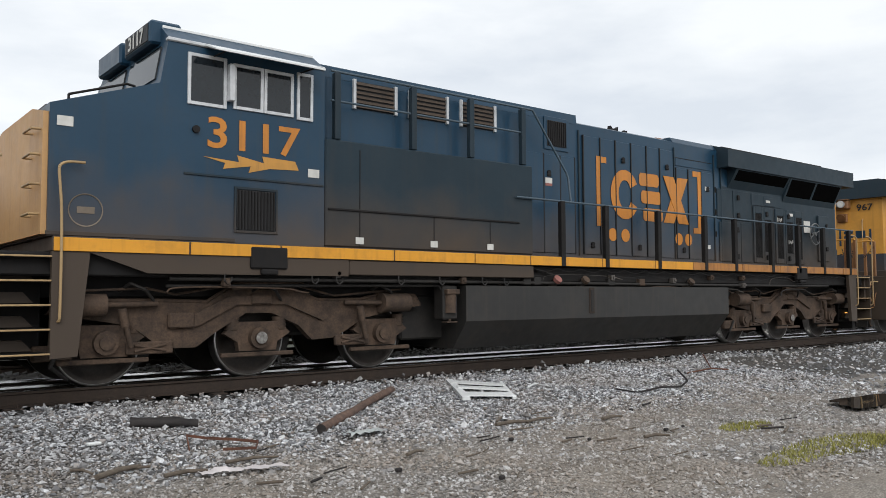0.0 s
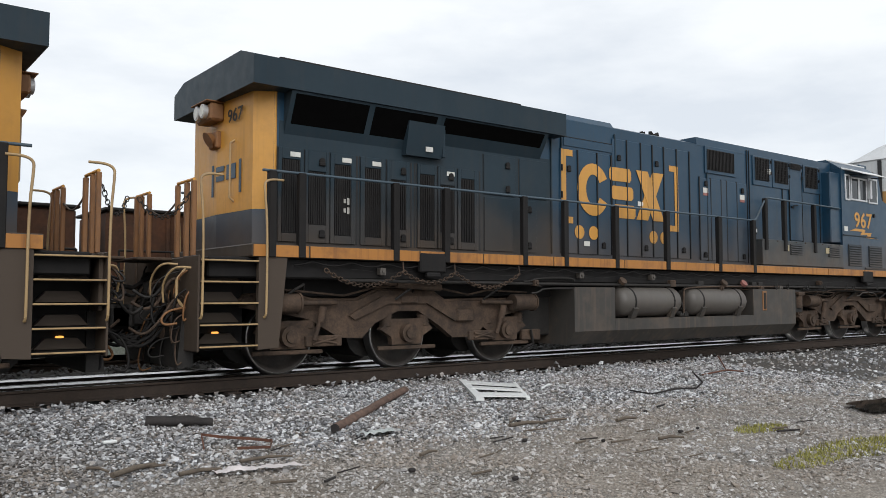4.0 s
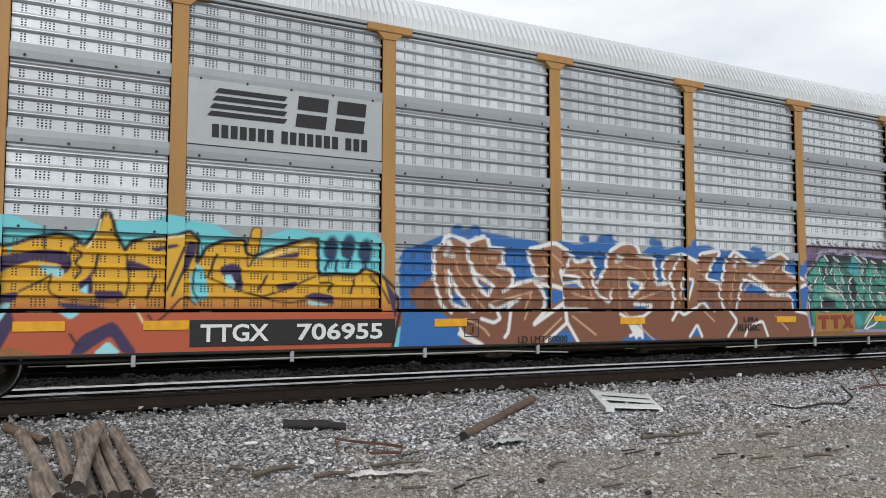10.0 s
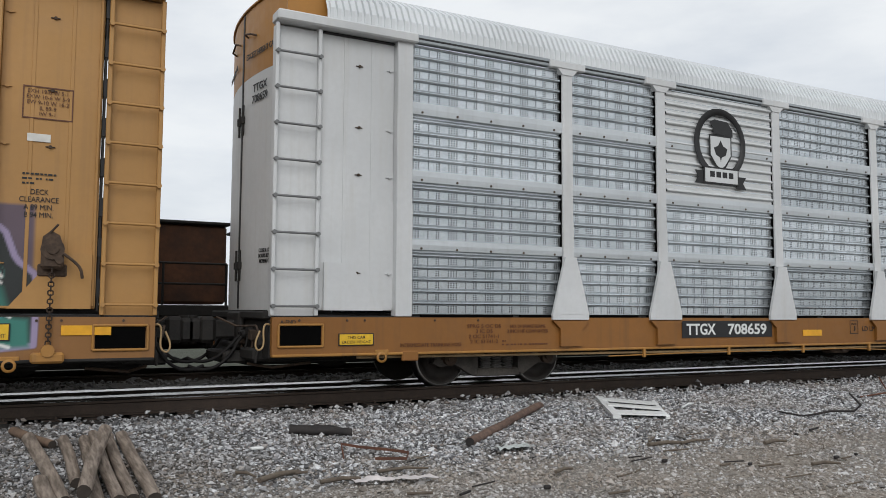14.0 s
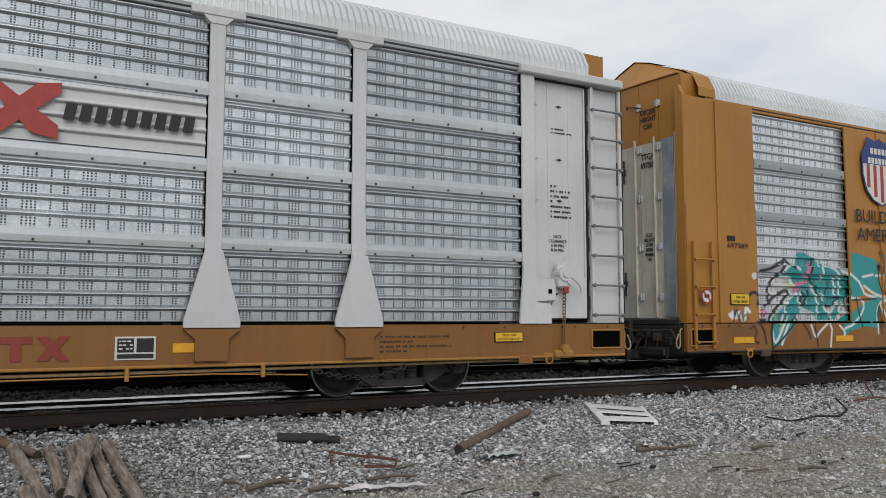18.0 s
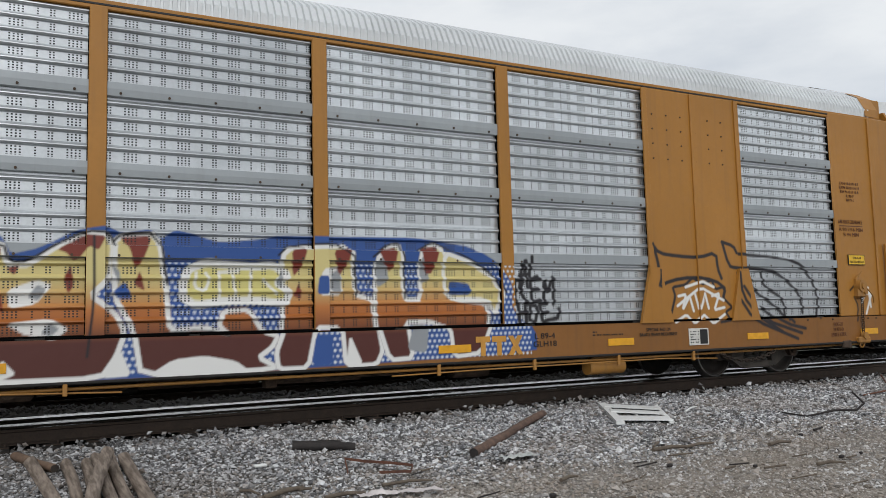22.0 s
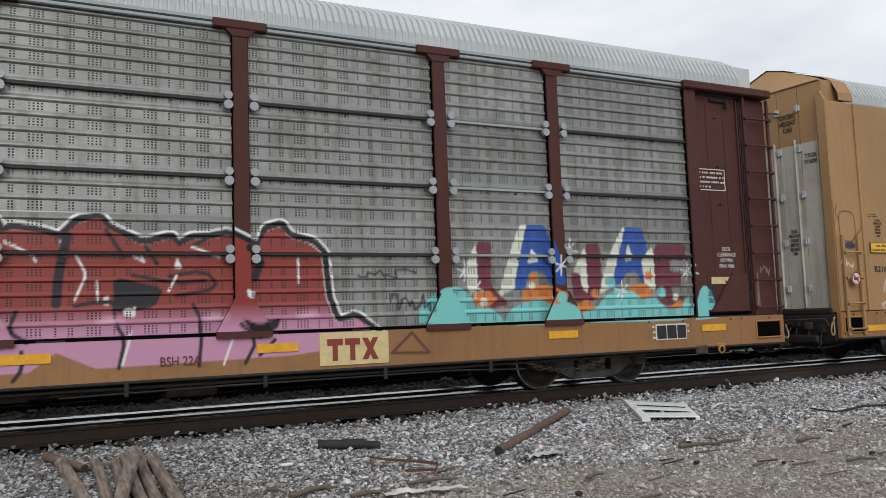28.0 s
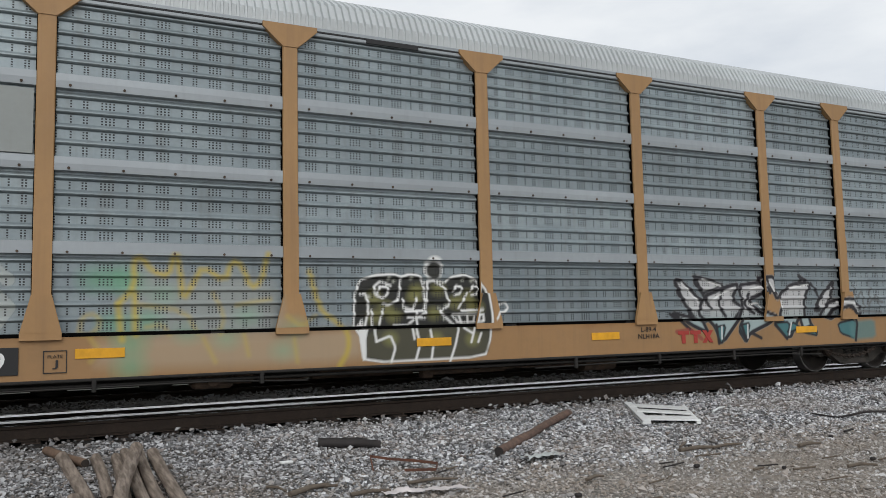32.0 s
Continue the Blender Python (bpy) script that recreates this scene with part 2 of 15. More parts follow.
M["rack_white"] = painted("white_rack_paint", (0.56, 0.57, 0.575), 0.5, dirt=0.2, streak=0.3, grime=(0.42, 0.40, 0.36), spray=True)
M["rack_brown"] = painted("oxide_brown_rack_paint", (0.070, 0.021, 0.016), 0.6, gloss=0.25, dirt=0.3, streak=0.35, grime=(0.06, 0.03, 0.025), spray=True)
M["galv"] = perforated("galvanised_sheet", (0.58, 0.61, 0.635), (0.77, 0.80, 0.825), metal=0.68, stain=0.12, rough=0.3)
M["galv_new"] = perforated("bright_galvanised_sheet", (0.50, 0.54, 0.565), (0.74, 0.78, 0.805), metal=0.74, stain=0.08, rough=0.27)
M["galv_dull"] = perforated("dull_green_grey_sheet", (0.24, 0.285, 0.305), (0.345, 0.395, 0.41), metal=0.5, rough=0.46, stain=0.35)
M["galv_brown"] = perforated("weathered_galvanised_sheet", (0.25, 0.255, 0.24), (0.40, 0.405, 0.385), metal=0.55, stain=0.75, stain_col=(0.11, 0.082, 0.06))
M["band"] = painted("grey_seam_band", (0.34, 0.37, 0.39), 0.5, 0.2, dirt=0.2, streak=0.2, grime=(0.2, 0.2, 0.19), spray=True, island=True)
M["band_bright"] = painted("bright_seam_band", (0.54, 0.57, 0.59), 0.42, 0.4, dirt=0.2, streak=0.2, grime=(0.3, 0.3, 0.29), spray=True)
M["roof"] = painted("galvanised_roof", (0.68, 0.70, 0.71), 0.45, 0.35, dirt=0.15, streak=0.0, grime=(0.4, 0.4, 0.38))
M["roof_dull"] = painted("weathered_roof", (0.50, 0.525, 0.53), 0.55, 0.2, dirt=0.2, streak=0.0, grime=(0.28, 0.28, 0.26))
M["rust_body"] = rusty("rust_brown_body", (0.115, 0.046, 0.020), (0.030, 0.018, 0.013), 0.85, scale=1.6)
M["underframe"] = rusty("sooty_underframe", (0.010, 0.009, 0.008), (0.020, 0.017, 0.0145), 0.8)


M["rack_white_flat"] = painted("white_flat_paint", (0.56, 0.575, 0.58), 0.5, dirt=0.2, streak=0.2, grime=(0.42, 0.40, 0.36))
M["drab_plate"] = painted("drab_grey_plate", (0.27, 0.29, 0.28), 0.55, dirt=0.3, streak=0.3, grime=(0.16, 0.14, 0.11))
M["galv_plain2"] = painted("grey_logo_plate", (0.42, 0.45, 0.46), 0.5, 0.2, dirt=0.2, streak=0.2, grime=(0.25, 0.25, 0.24))
M["cream"] = plain("cream_marking_paint", (0.62, 0.50, 0.24), 0.55)
M["mark_red"] = painted("faded_red_marking_paint", (0.22, 0.032, 0.016), 0.6, dirt=0.4, streak=0.4, grime=(0.16, 0.04, 0.02))
M["brown_mark"] = plain("brown_marking_paint", (0.10, 0.03, 0.01), 0.55)
M["sill_deep"] = painted("orange_yellow_sill_paint", (0.22, 0.088, 0.013), 0.55, dirt=0.4, streak=0.55, grime=(0.14, 0.065, 0.022), spray=True)
M["sill_tan"] = painted("weathered_tan_sill_paint", (0.27, 0.13, 0.045), 0.6, dirt=0.6, streak=0.6, grime=(0.15, 0.075, 0.035), spray=True)
M["sill_plain"] = painted("yellow_fitting_paint", (0.34, 0.16, 0.03), 0.55, dirt=0.45, streak=0.4)
SPRAYED = {M[k].name for k in ("sill_deep", "sill_tan", "rack_yellow", "deep_yellow", "pale_yellow", "sill_yellow", "rack_white", "rack_brown", "galv", "galv_new", "galv_dull", "galv_brown", "band", "band_bright")}


# ---- mesh helpers ----
class Geo:
    """Collects faces in metres; sx = -1 mirrors the piece along the track."""

    def __init__(self, sx=1):
        self.v, self.f, self.s, self.p, self.sx = [], [], [], [], sx

    def add(self, verts, faces, smooth=False, paint=False):
        o = len(self.v)
        self.v += [tuple(p) for p in verts]
        self.p += [paint] * (len(self.v) - o)
        self.f += [tuple(i + o for i in f) for f in faces]
        self.s += [smooth] * len(faces)
        return self

    def box(self, x0, x1, y0, y1, z0, z1, c=0.008):
        x0, x1, y0, y1, z0, z1 = min(x0, x1), max(x0, x1), min(y0, y1), max(y0, y1), min(z0, z1), max(z0, z1)
        c = min(c, (x1 - x0) * 0.3, (y1 - y0) * 0.3, (z1 - z0) * 0.3)
        idx, verts = {}, []
        for sx in (0, 1):
            for sy in (0, 1):
                for sz in (0, 1):
                    p = ((x0, x1)[sx], (y0, y1)[sy], (z0, z1)[sz])
                    q = (c if sx == 0 else -c, c if sy == 0 else -c, c if sz == 0 else -c)
                    for a in range(3):
                        idx[sx, sy, sz, a] = len(verts)
                        verts.append(tuple(p[i] + (0 if i == a else q[i]) for i in range(3)))
        faces = []
        for a in range(3):
            b, d = (a + 1) % 3, (a + 2) % 3
            for s in (0, 1):
                ring = []
                for u, w in ((0, 0), (1, 0), (1, 1), (0, 1)):
                    k = [0, 0, 0]
                    k[a], k[b], k[d] = s, u, w
                    ring.append(idx[(*k, a)])
                faces.append(tuple(ring if s else ring[::-1]))
        for a in range(3):
            b, d = (a + 1) % 3, (a + 2) % 3
            for u in (0, 1):
                for w in (0, 1):
                    k0, k1 = [0, 0, 0], [0, 0, 0]
                    k0[b] = k1[b] = u
                    k0[d] = k1[d] = w
                    k1[a] = 1
                    e = (idx[(*k0, b)], idx[(*k1, b)], idx[(*k1, d)], idx[(*k0, d)])
                    faces.append(e if u == w else e[::-1])
        for k in ((x, y, z) for x in (0, 1) for y in (0, 1) for z in (0, 1)):
            t = tuple(idx[(*k, a)] for a in range(3))
            faces.append(t if sum(k) % 2 else t[::-1])
        return self.add(verts, faces)

    def prism(self, pts, a0, a1, axis="y"):
        """Extrudes a polygon: in (x, z) along y, in (y, z) along x, or in (x, y) along z."""
        n = len(pts)
        mk = {"y": lambda p, a: (p[0], a, p[1]), "x": lambda p, a: (a, p[0], p[1]), "z": lambda p, a: (p[0], p[1], a)}[axis]
        area = sum(pts[i][0] * pts[(i + 1) % n][1] - pts[(i + 1) % n][0] * pts[i][1] for i in range(n))
        if (area > 0) == (axis == "y"):
            pts = pts[::-1]
        lo, hi = min(a0, a1), max(a0, a1)
        vs = [mk(p, lo) for p in pts] + [mk(p, hi) for p in pts]
        fs = [tuple(range(n))[::-1], tuple(range(n, 2 * n))]
        fs += [(i, (i + 1) % n, n + (i + 1) % n, n + i) for i in range(n)]
        return self.add(vs, fs)

    def cyl(self, p0, p1, r, n=12, r1=None, caps=True):
        p0, p1 = Vector(p0), Vector(p1)
        d = (p1 - p0).normalized()
        u = d.orthogonal().normalized()
        w = d.cross(u)
        r1 = r if r1 is None else r1
        ring = [(math.cos(2 * math.pi * i / n), math.sin(2 * math.pi * i / n)) for i in range(n)]
        a = [p0 + (u * c + w * s) * r for c, s in ring]
        b = [p1 + (u * c + w * s) * r1 for c, s in ring]
        self.add(a + b, [(i, (i + 1) % n, n + (i + 1) % n, n + i) for i in range(n)], True)
        if caps:
            self.add(a, [tuple(range(n))[::-1]])
            self.add(b, [tuple(range(n))])
        return self

    def tube(self, pts, r, n=6):
        pts = [Vector(p) for p in pts]
        for a, b in zip(pts, pts[1:]):
            self.cyl(a, b, r, n)
        return self

    def lathe(self, prof, n=28, centre=(0, 0, 0)):
        """Turns (radius, y) pairs round the y axis."""
        vs, fs, k = [], [], len(prof)
        for i in range(n):
            a = 2 * math.pi * i / n
            vs += [(centre[0] + r * math.cos(a), centre[1] + y, centre[2] + r * math.sin(a)) for r, y in prof]
        for i in range(n):
            for j in range(k - 1):
                p, q = i * k + j, ((i + 1) % n) * k + j
                fs.append((p, p + 1, q + 1, q))
        return self.add(vs, fs, True)

    def mesh(self, name):
        me = bpy.data.meshes.new(name)
        if self.sx < 0:
            me.from_pydata([(-x, y, z) for x, y, z in self.v], [], [f[::-1] for f in self.f])
        else:
            me.from_pydata(self.v, [], self.f)
        me.polygons.foreach_set("use_smooth", self.s)
        return me


def part(name, geo, material, parent, label=""):
    me = geo if isinstance(geo, bpy.types.Mesh) else geo.mesh(name)
    if not me.materials:
        me.materials.append(material)
    if material.name in SPRAYED and "spray" not in me.color_attributes:
        a = me.color_attributes.new("spray", "FLOAT_COLOR", "POINT")
        a.data.foreach_set("color", np.zeros(len(me.vertices) * 4))
    ob = new(name, me)
    ob.parent = parent
    if label:
        tagged(ob, label)
    return ob


def thing(name, label, category, group="", loc=(0, 0, 0)):
    ob = new(name)
    ob.empty_display_size = 0.2
    ob.location = loc
    return tagged(ob, label, category, group)


WORDS = []


def lettering(text, x, y, z, width, height, material, parent, name="lettering", label="", shear=0.0, extrude=0.002, bold=0.0):
    """Flat letters on a face that looks towards -y; x, z is their centre."""
    cu = bpy.data.curves.new(name, "FONT")
    cu.body, cu.align_x, cu.align_y, cu.extrude, cu.shear = text, "CENTER", "CENTER", extrude, shear
    cu.resolution_u, cu.offset = 3, bold
    tmp = bpy.data.objects.new(name, cu)
    me = bpy.data.meshes.new_from_object(tmp)
    bpy.data.objects.remove(tmp)
    v = np.empty(len(me.vertices) * 3)
    me.vertices.foreach_get("co", v)
    v = v.reshape(-1, 3)
    lo, hi = v.min(0), v.max(0)
    s = (hi - lo)[:2]
    out = np.empty_like(v)
    out[:, 0] = (v[:, 0] - (lo[0] + hi[0]) / 2) / s[0] * width + x
    out[:, 2] = (v[:, 1] - (lo[1] + hi[1]) / 2) / s[1] * height + z
    out[:, 1] = y - v[:, 2]
    # one mesh for each word
    faces = [tuple(f.vertices) for f in me.polygons]
    cuts, reach = [], -1e9
    for a, b in sorted((out[list(f), 0].min(), out[list(f), 0].max()) for f in faces):
        if reach > -1e8 and a - reach > 0.26 * height:
            cuts.append((a + reach) / 2)
        reach = max(reach, b)
    word = np.searchsorted(cuts, out[:, 0])
    WORDS.clear()
    for w in range(len(cuts) + 1):
        ids = np.flatnonzero(word == w)
        back = {int(k): i for i, k in enumerate(ids)}
        one = bpy.data.meshes.new(name)
        one.from_pydata([tuple(p) for p in out[ids]], [], [tuple(back[k] for k in f) for f in faces if word[f[0]] == w])
        one.materials.append(material)
        WORDS.append(part(name, one, material, parent, label))
    return WORDS[0]


def plate(name, x0, x1, z0, z1, y, material, parent, label="", d=0.006, sx=1):
    return part(name, Geo(sx).box(x0, x1, y - d, y + d, z0, z1, 0.002), material, parent, label)


# ---- sprayed paint on the wagons, worked out point by point on the metal ----
GLYPH = {
    "A": "0026 40|1232", "B": "0006 3544 331334 3140 00", "C": "4536160410304 1", "D": "0006 364420 00", "E": "46060040|0333",
    "F": "4606 00|0333", "G": "45360604 0040 4323", "H": "0006|4046|0343", "I": "2026", "J": "1101304146", "K": "0006|4603 40",
    "L": "06000040", "M": "0006 2346 40", "N": "0006 4046", "O": "1001 0516 3645 413010", "P": "0006 3645 340303", "R": "0006 3645 340313 40",
    "S": "45361605 1333 4230 1001", "T": "0646|2620", "U": "06011030 4146", "X": "0046|0640", "Y": "0623 46|2320", "Z": "06460040", "W": "0610 2330 46",
}


def strokes(ch):
    out = []
    for line in GLYPH[ch].split("|"):
        d = line.replace(" ", "")
        out.append([(int(d[i]) / 4, int(d[i + 1]) / 6) for i in range(0, len(d) - 1, 2)])
    return out


def seg_dist(x, z, a, b):
    dx, dz = b[0] - a[0], b[1] - a[1]
    t = np.clip(((x - a[0]) * dx + (z - a[1]) * dz) / (dx * dx + dz * dz + 1e-9), 0, 1)
    return np.hypot(x - a[0] - t * dx, z - a[1] - t * dz)


def ease(d, w):
    return np.clip((d + w) / (2 * w), 0, 1)


def soften(pts, k, closed):
    """Cuts the corners of a line once."""
    if len(pts) < 3:
        return list(pts)
    out, n = [], len(pts)
    for i in range(n if closed else n - 1):
        a, b = pts[i], pts[(i + 1) % n]
        out += [(a[0] + (b[0] - a[0]) * k, a[1] + (b[1] - a[1]) * k), (b[0] + (a[0] - b[0]) * k, b[1] + (a[1] - b[1]) * k)]
    return out if closed else [pts[0]] + out[1:-1] + [pts[-1]]


def bend(pts, n=2):
    """Rounds the corners of a run of points in space."""
    pts = [Vector(p) for p in pts]
    for _ in range(n):
        cut = [q for a, b in zip(pts, pts[1:]) for q in (a.lerp(b, 0.25), a.lerp(b, 0.75))]
        pts = [pts[0]] + cut[1:-1] + [pts[-1]]
    return pts


def link_chain(sx, a, b, sag, n, wire=0.009):
    """A hanging chain of long links, each turned a quarter from the last."""
    g = Geo(sx)
    a, b = Vector(a), Vector(b)
    line = [a.lerp(b, i / n) - Vector((0, 0, sag * 4 * (i / n) * (1 - i / n))) for i in range(n + 1)]
    for i, (p, q) in enumerate(zip(line, line[1:])):
        u = (q - p).normalized()
        v = u.cross(Vector((0, 1, 0))).normalized() if i % 2 else Vector((0, 1, 0))
        m, l = (p + q) / 2, (q - p).length * 0.66
        loop = [m + u * l * c + v * 0.026 * d for c, d in ((-1, 0), (-0.6, 1), (0.6, 1), (1, 0), (0.6, -1), (-0.6, -1), (-1, 0))]
        g.tube(loop, wire, 5)
    return g


class Spray:
    """Layers of sprayed paint in a wagon's own x, z."""

    def __init__(self):
        self.layers = []

    def cloud(self, x0, x1, z0, z1, col, wob=0.1, freq=3.0, soft=0.03, alpha=1.0):
        def f(x, z):
            w = wob * (np.sin(freq * x + z) + 0.6 * np.sin(2.3 * freq * x + 1.7) + 0.4 * np.sin(5.1 * freq * x + 0.4))
            v = wob * 0.6 * np.sin(4 * freq * z + 1.0)
            d = np.minimum(np.minimum(x - x0 - v, x1 + v - x), np.minimum(z - z0, z1 + w - z))
            return ease(d, soft) * alpha, np.broadcast_to(np.array(col), (len(x), 3))
        self.layers.append((x0 - wob - 0.05, x1 + wob + 0.05, z0 - 0.05, z1 + 2 * wob + 0.05, f))

    def blob(self, x, z, rx, rz, col, soft=0.02, alpha=1.0, low=-9.0):
        def f(px, pz):
            d = (1 - np.hypot((px - x) / rx, (pz - z) / rz)) * min(rx, rz)
            return ease(d, soft) * alpha * (pz > low), np.broadcast_to(np.array(col), (len(px), 3))
        self.layers.append((x - rx - soft, x + rx + soft, z - rz - soft, z + rz + soft, f))

    def lines(self, paths, w, col, soft=0.012, alpha=1.0, col2=None, z0=0, z1=1, mid=None):
        xs, zs = [p[0] for q in paths for p in q], [p[1] for q in paths for p in q]

        def f(x, z):
            d = np.full(len(x), 9.0)
            for q in paths:
                for a, b in zip(q, q[1:]):
                    d = np.minimum(d, seg_dist(x, z, a, b))
            c = np.broadcast_to(np.array(col), (len(x), 3))
            if col2 is not None:
                k = np.clip((z - z0) / (z1 - z0), 0, 1)[:, None]
                c = np.array(col) * (1 - k) + np.array(col2) * k
                if mid is not None:
                    c = np.where(k < 0.55, np.array(col) * (1 - k / 0.55) + np.array(mid) * k / 0.55, np.array(mid) * (1 - (k - 0.55) / 0.45) + np.array(col2) * (k - 0.55) / 0.45)
            return ease(w - d, soft) * alpha, c
        g = w + soft + 0.01
        self.layers.append((min(xs) - g, max(xs) + g, min(zs) - g, max(zs) + g, f))

    def shape(self, pts, col, col2=None, z0=0.0, z1=1.0, mid=None, edge=None, ew=0.02, soft=0.010, alpha=1.0):
        """A filled outline with slightly rounded corners; its colour may change with height, its rim may be inked."""
        pts = soften(pts, 0.14, True)
        xs, zs = [p[0] for p in pts], [p[1] for p in pts]
        base = np.array(col)

        def f(x, z):
            d, inside = np.full(len(x), 9.0), np.zeros(len(x), bool)
            for a, b in zip(pts, pts[1:] + pts[:1]):
                d = np.minimum(d, seg_dist(x, z, a, b))
                if a[1] != b[1]:
                    inside ^= ((a[1] > z) != (b[1] > z)) & (x < a[0] + (b[0] - a[0]) * (z - a[1]) / (b[1] - a[1]))
            d = np.where(inside, d, -d)
            c = np.repeat(base[None], len(x), 0)
            if col2 is not None:
                k = np.clip((z - z0) / (z1 - z0), 0, 1)[:, None]
                if mid is None:
                    c = base * (1 - k) + np.array(col2) * k
                else:
                    c = np.where(k < 0.5, base * (1 - 2 * k) + np.array(mid) * 2 * k, np.array(mid) * (2 - 2 * k) + np.array(col2) * (2 * k - 1))
            a = ease(d, soft)
            if edge is not None:
                rim = ease(ew - np.abs(d), 0.010)
                c = c * (1 - rim[:, None]) + np.array(edge) * rim[:, None]
                a = np.maximum(a, rim)
            return a * alpha, c
        g = ew + soft + 0.02
        self.layers.append((min(xs) - g, max(xs) + g, min(zs) - g, max(zs) + g, f))

    def paint(self, paths, w, col, soft=0.010, alpha=1.0, tight=0):
        """Freehand lines: rounded bends, or tight ones with their corners kept."""
        for q in paths:
            self.lines([soften(q, 0.12 if tight else 0.25, False)], w, col, soft, alpha)

    def dots(self, x0, x1, z0, z1, pitch, r, col):
        def f(x, z):
            row = np.floor((z - z0) / pitch)
            px = (x - x0 + 0.5 * pitch * (row % 2)) % pitch - pitch / 2
            pz = (z - z0) % pitch - pitch / 2
            inside = (x > x0) & (x < x1) & (z > z0) & (z < z1)
            return ease(r - np.hypot(px, pz), 0.008) * inside, np.broadcast_to(np.array(col), (len(x), 3))
        self.layers.append((x0, x1, z0, z1, f))

    def letters(self, text, x0, x1, z0, z1, w, low, high, edge, halo=None, ew=0.035, hw=0.09, jag=0.12, seed=1, shine=None, block=None, mid=None):
        rnd = random.Random(seed)
        n = len(text)
        step = (x1 - x0) / n
        paths, each = [], []
        for i, ch in enumerate(text):
            first = len(paths)
            a, b = x0 + i * step + 0.04, x0 + (i + 1) * step + step * 0.10
            u, v = z0 + rnd.uniform(-jag, jag) * 0.7, z1 + rnd.uniform(-jag, jag)
            lean = rnd.uniform(-0.12, 0.2)
            for line in strokes(ch):
                paths.append([(a + (b - a) * p + lean * q + rnd.uniform(-jag, jag) * 0.3, u + (v - u) * q + rnd.uniform(-jag, jag) * 0.3) for p, q in line])
            each.append(paths[first:])
        if halo:
            self.lines(paths, w + ew + hw, halo, 0.03)
        if block:
            self.lines([[(x + 0.09, z - 0.1) for x, z in q] for q in paths], w + ew, block)
        for one in each:
            self.lines(one, w + ew, edge)
            self.lines(one, w, low, col2=high, z0=z0, z1=z1, mid=mid)
        if shine:
            self.lines([[(x - w * 0.35, z + w * 0.3) for x, z in q[:2]] for q in paths[::2]], 0.022, shine)

    def covers(self, x0, x1, z0, z1):
        """Whether any layer can reach into a stretch of the side."""
        return any(a - 0.0 < x1 and b > x0 and c < z1 and d > z0 for a, b, c, d, f in self.layers)

    def at(self, x, z):
        out = np.zeros((len(x), 4))
        for x0, x1, z0, z1, f in self.layers:
            m = (x >= x0) & (x <= x1) & (z >= z0) & (z <= z1)
            if not m.any():
                continue
            a, c = f(x[m], z[m])
            a = a[:, None]
            old = out[m]
            al = a + old[:, 3:] * (1 - a)
            rgb = np.where(al > 1e-4, (c * a + old[:, :3] * old[:, 3:] * (1 - a)) / np.maximum(al, 1e-4), 0)
            out[m] = np.concatenate([rgb, al], 1)
        return out


NO_SPRAY = Spray()


def spart(name, geo, material, parent, spray, label=""):
    """A part whose metal carries sprayed paint."""
    me = geo.mesh(name)
    n = len(me.vertices)
    v = np.empty(n * 3)
    me.vertices.foreach_get("co", v)
    v = v.reshape(-1, 3)
    col = np.zeros((n, 4))
    if spray.layers:
        near = np.array(geo.p)
        if near.any():
            col[near] = spray.at(v[near, 0], v[near, 2]) * (0.88, 0.88, 0.88, 1)
    a = me.color_attributes.new("spray", "FLOAT_COLOR", "POINT")
    a.data.foreach_set("color", col.ravel())
    return part(name, me, material, parent, label)


def grid_face(geo, xs, rows):
    """A sheet over columns xs and rows of (z, y)."""
    n, k = len(xs), len(rows)
    vs = [(x, y, z) for x in xs for z, y in rows]
    fs = [(i * k + j, (i + 1) * k + j, (i + 1) * k + j + 1, i * k + j + 1) for i in range(n - 1) for j in range(k - 1)]
    return geo.add(vs, fs, False, True)


def spread(a, b, step):
    n = max(1, int(math.ceil((b - a) / step)))
    return [a + (b - a) * i / n for i in range(n + 1)]


# ---- ground ----
def ground_z(y):
    if 13.2 < y < 15.0:          # ballast heaped between the two tracks
        return -0.2 + 0.13 * math.sin(math.pi * (y - 13.2) / 1.8)
    if y > 12.9:
        return -0.2 if y < 18 else -0.45
    k = min(1.0, max(0.0, (9.9 - y) / 3.2))
    return -0.25 - 0.16 * k


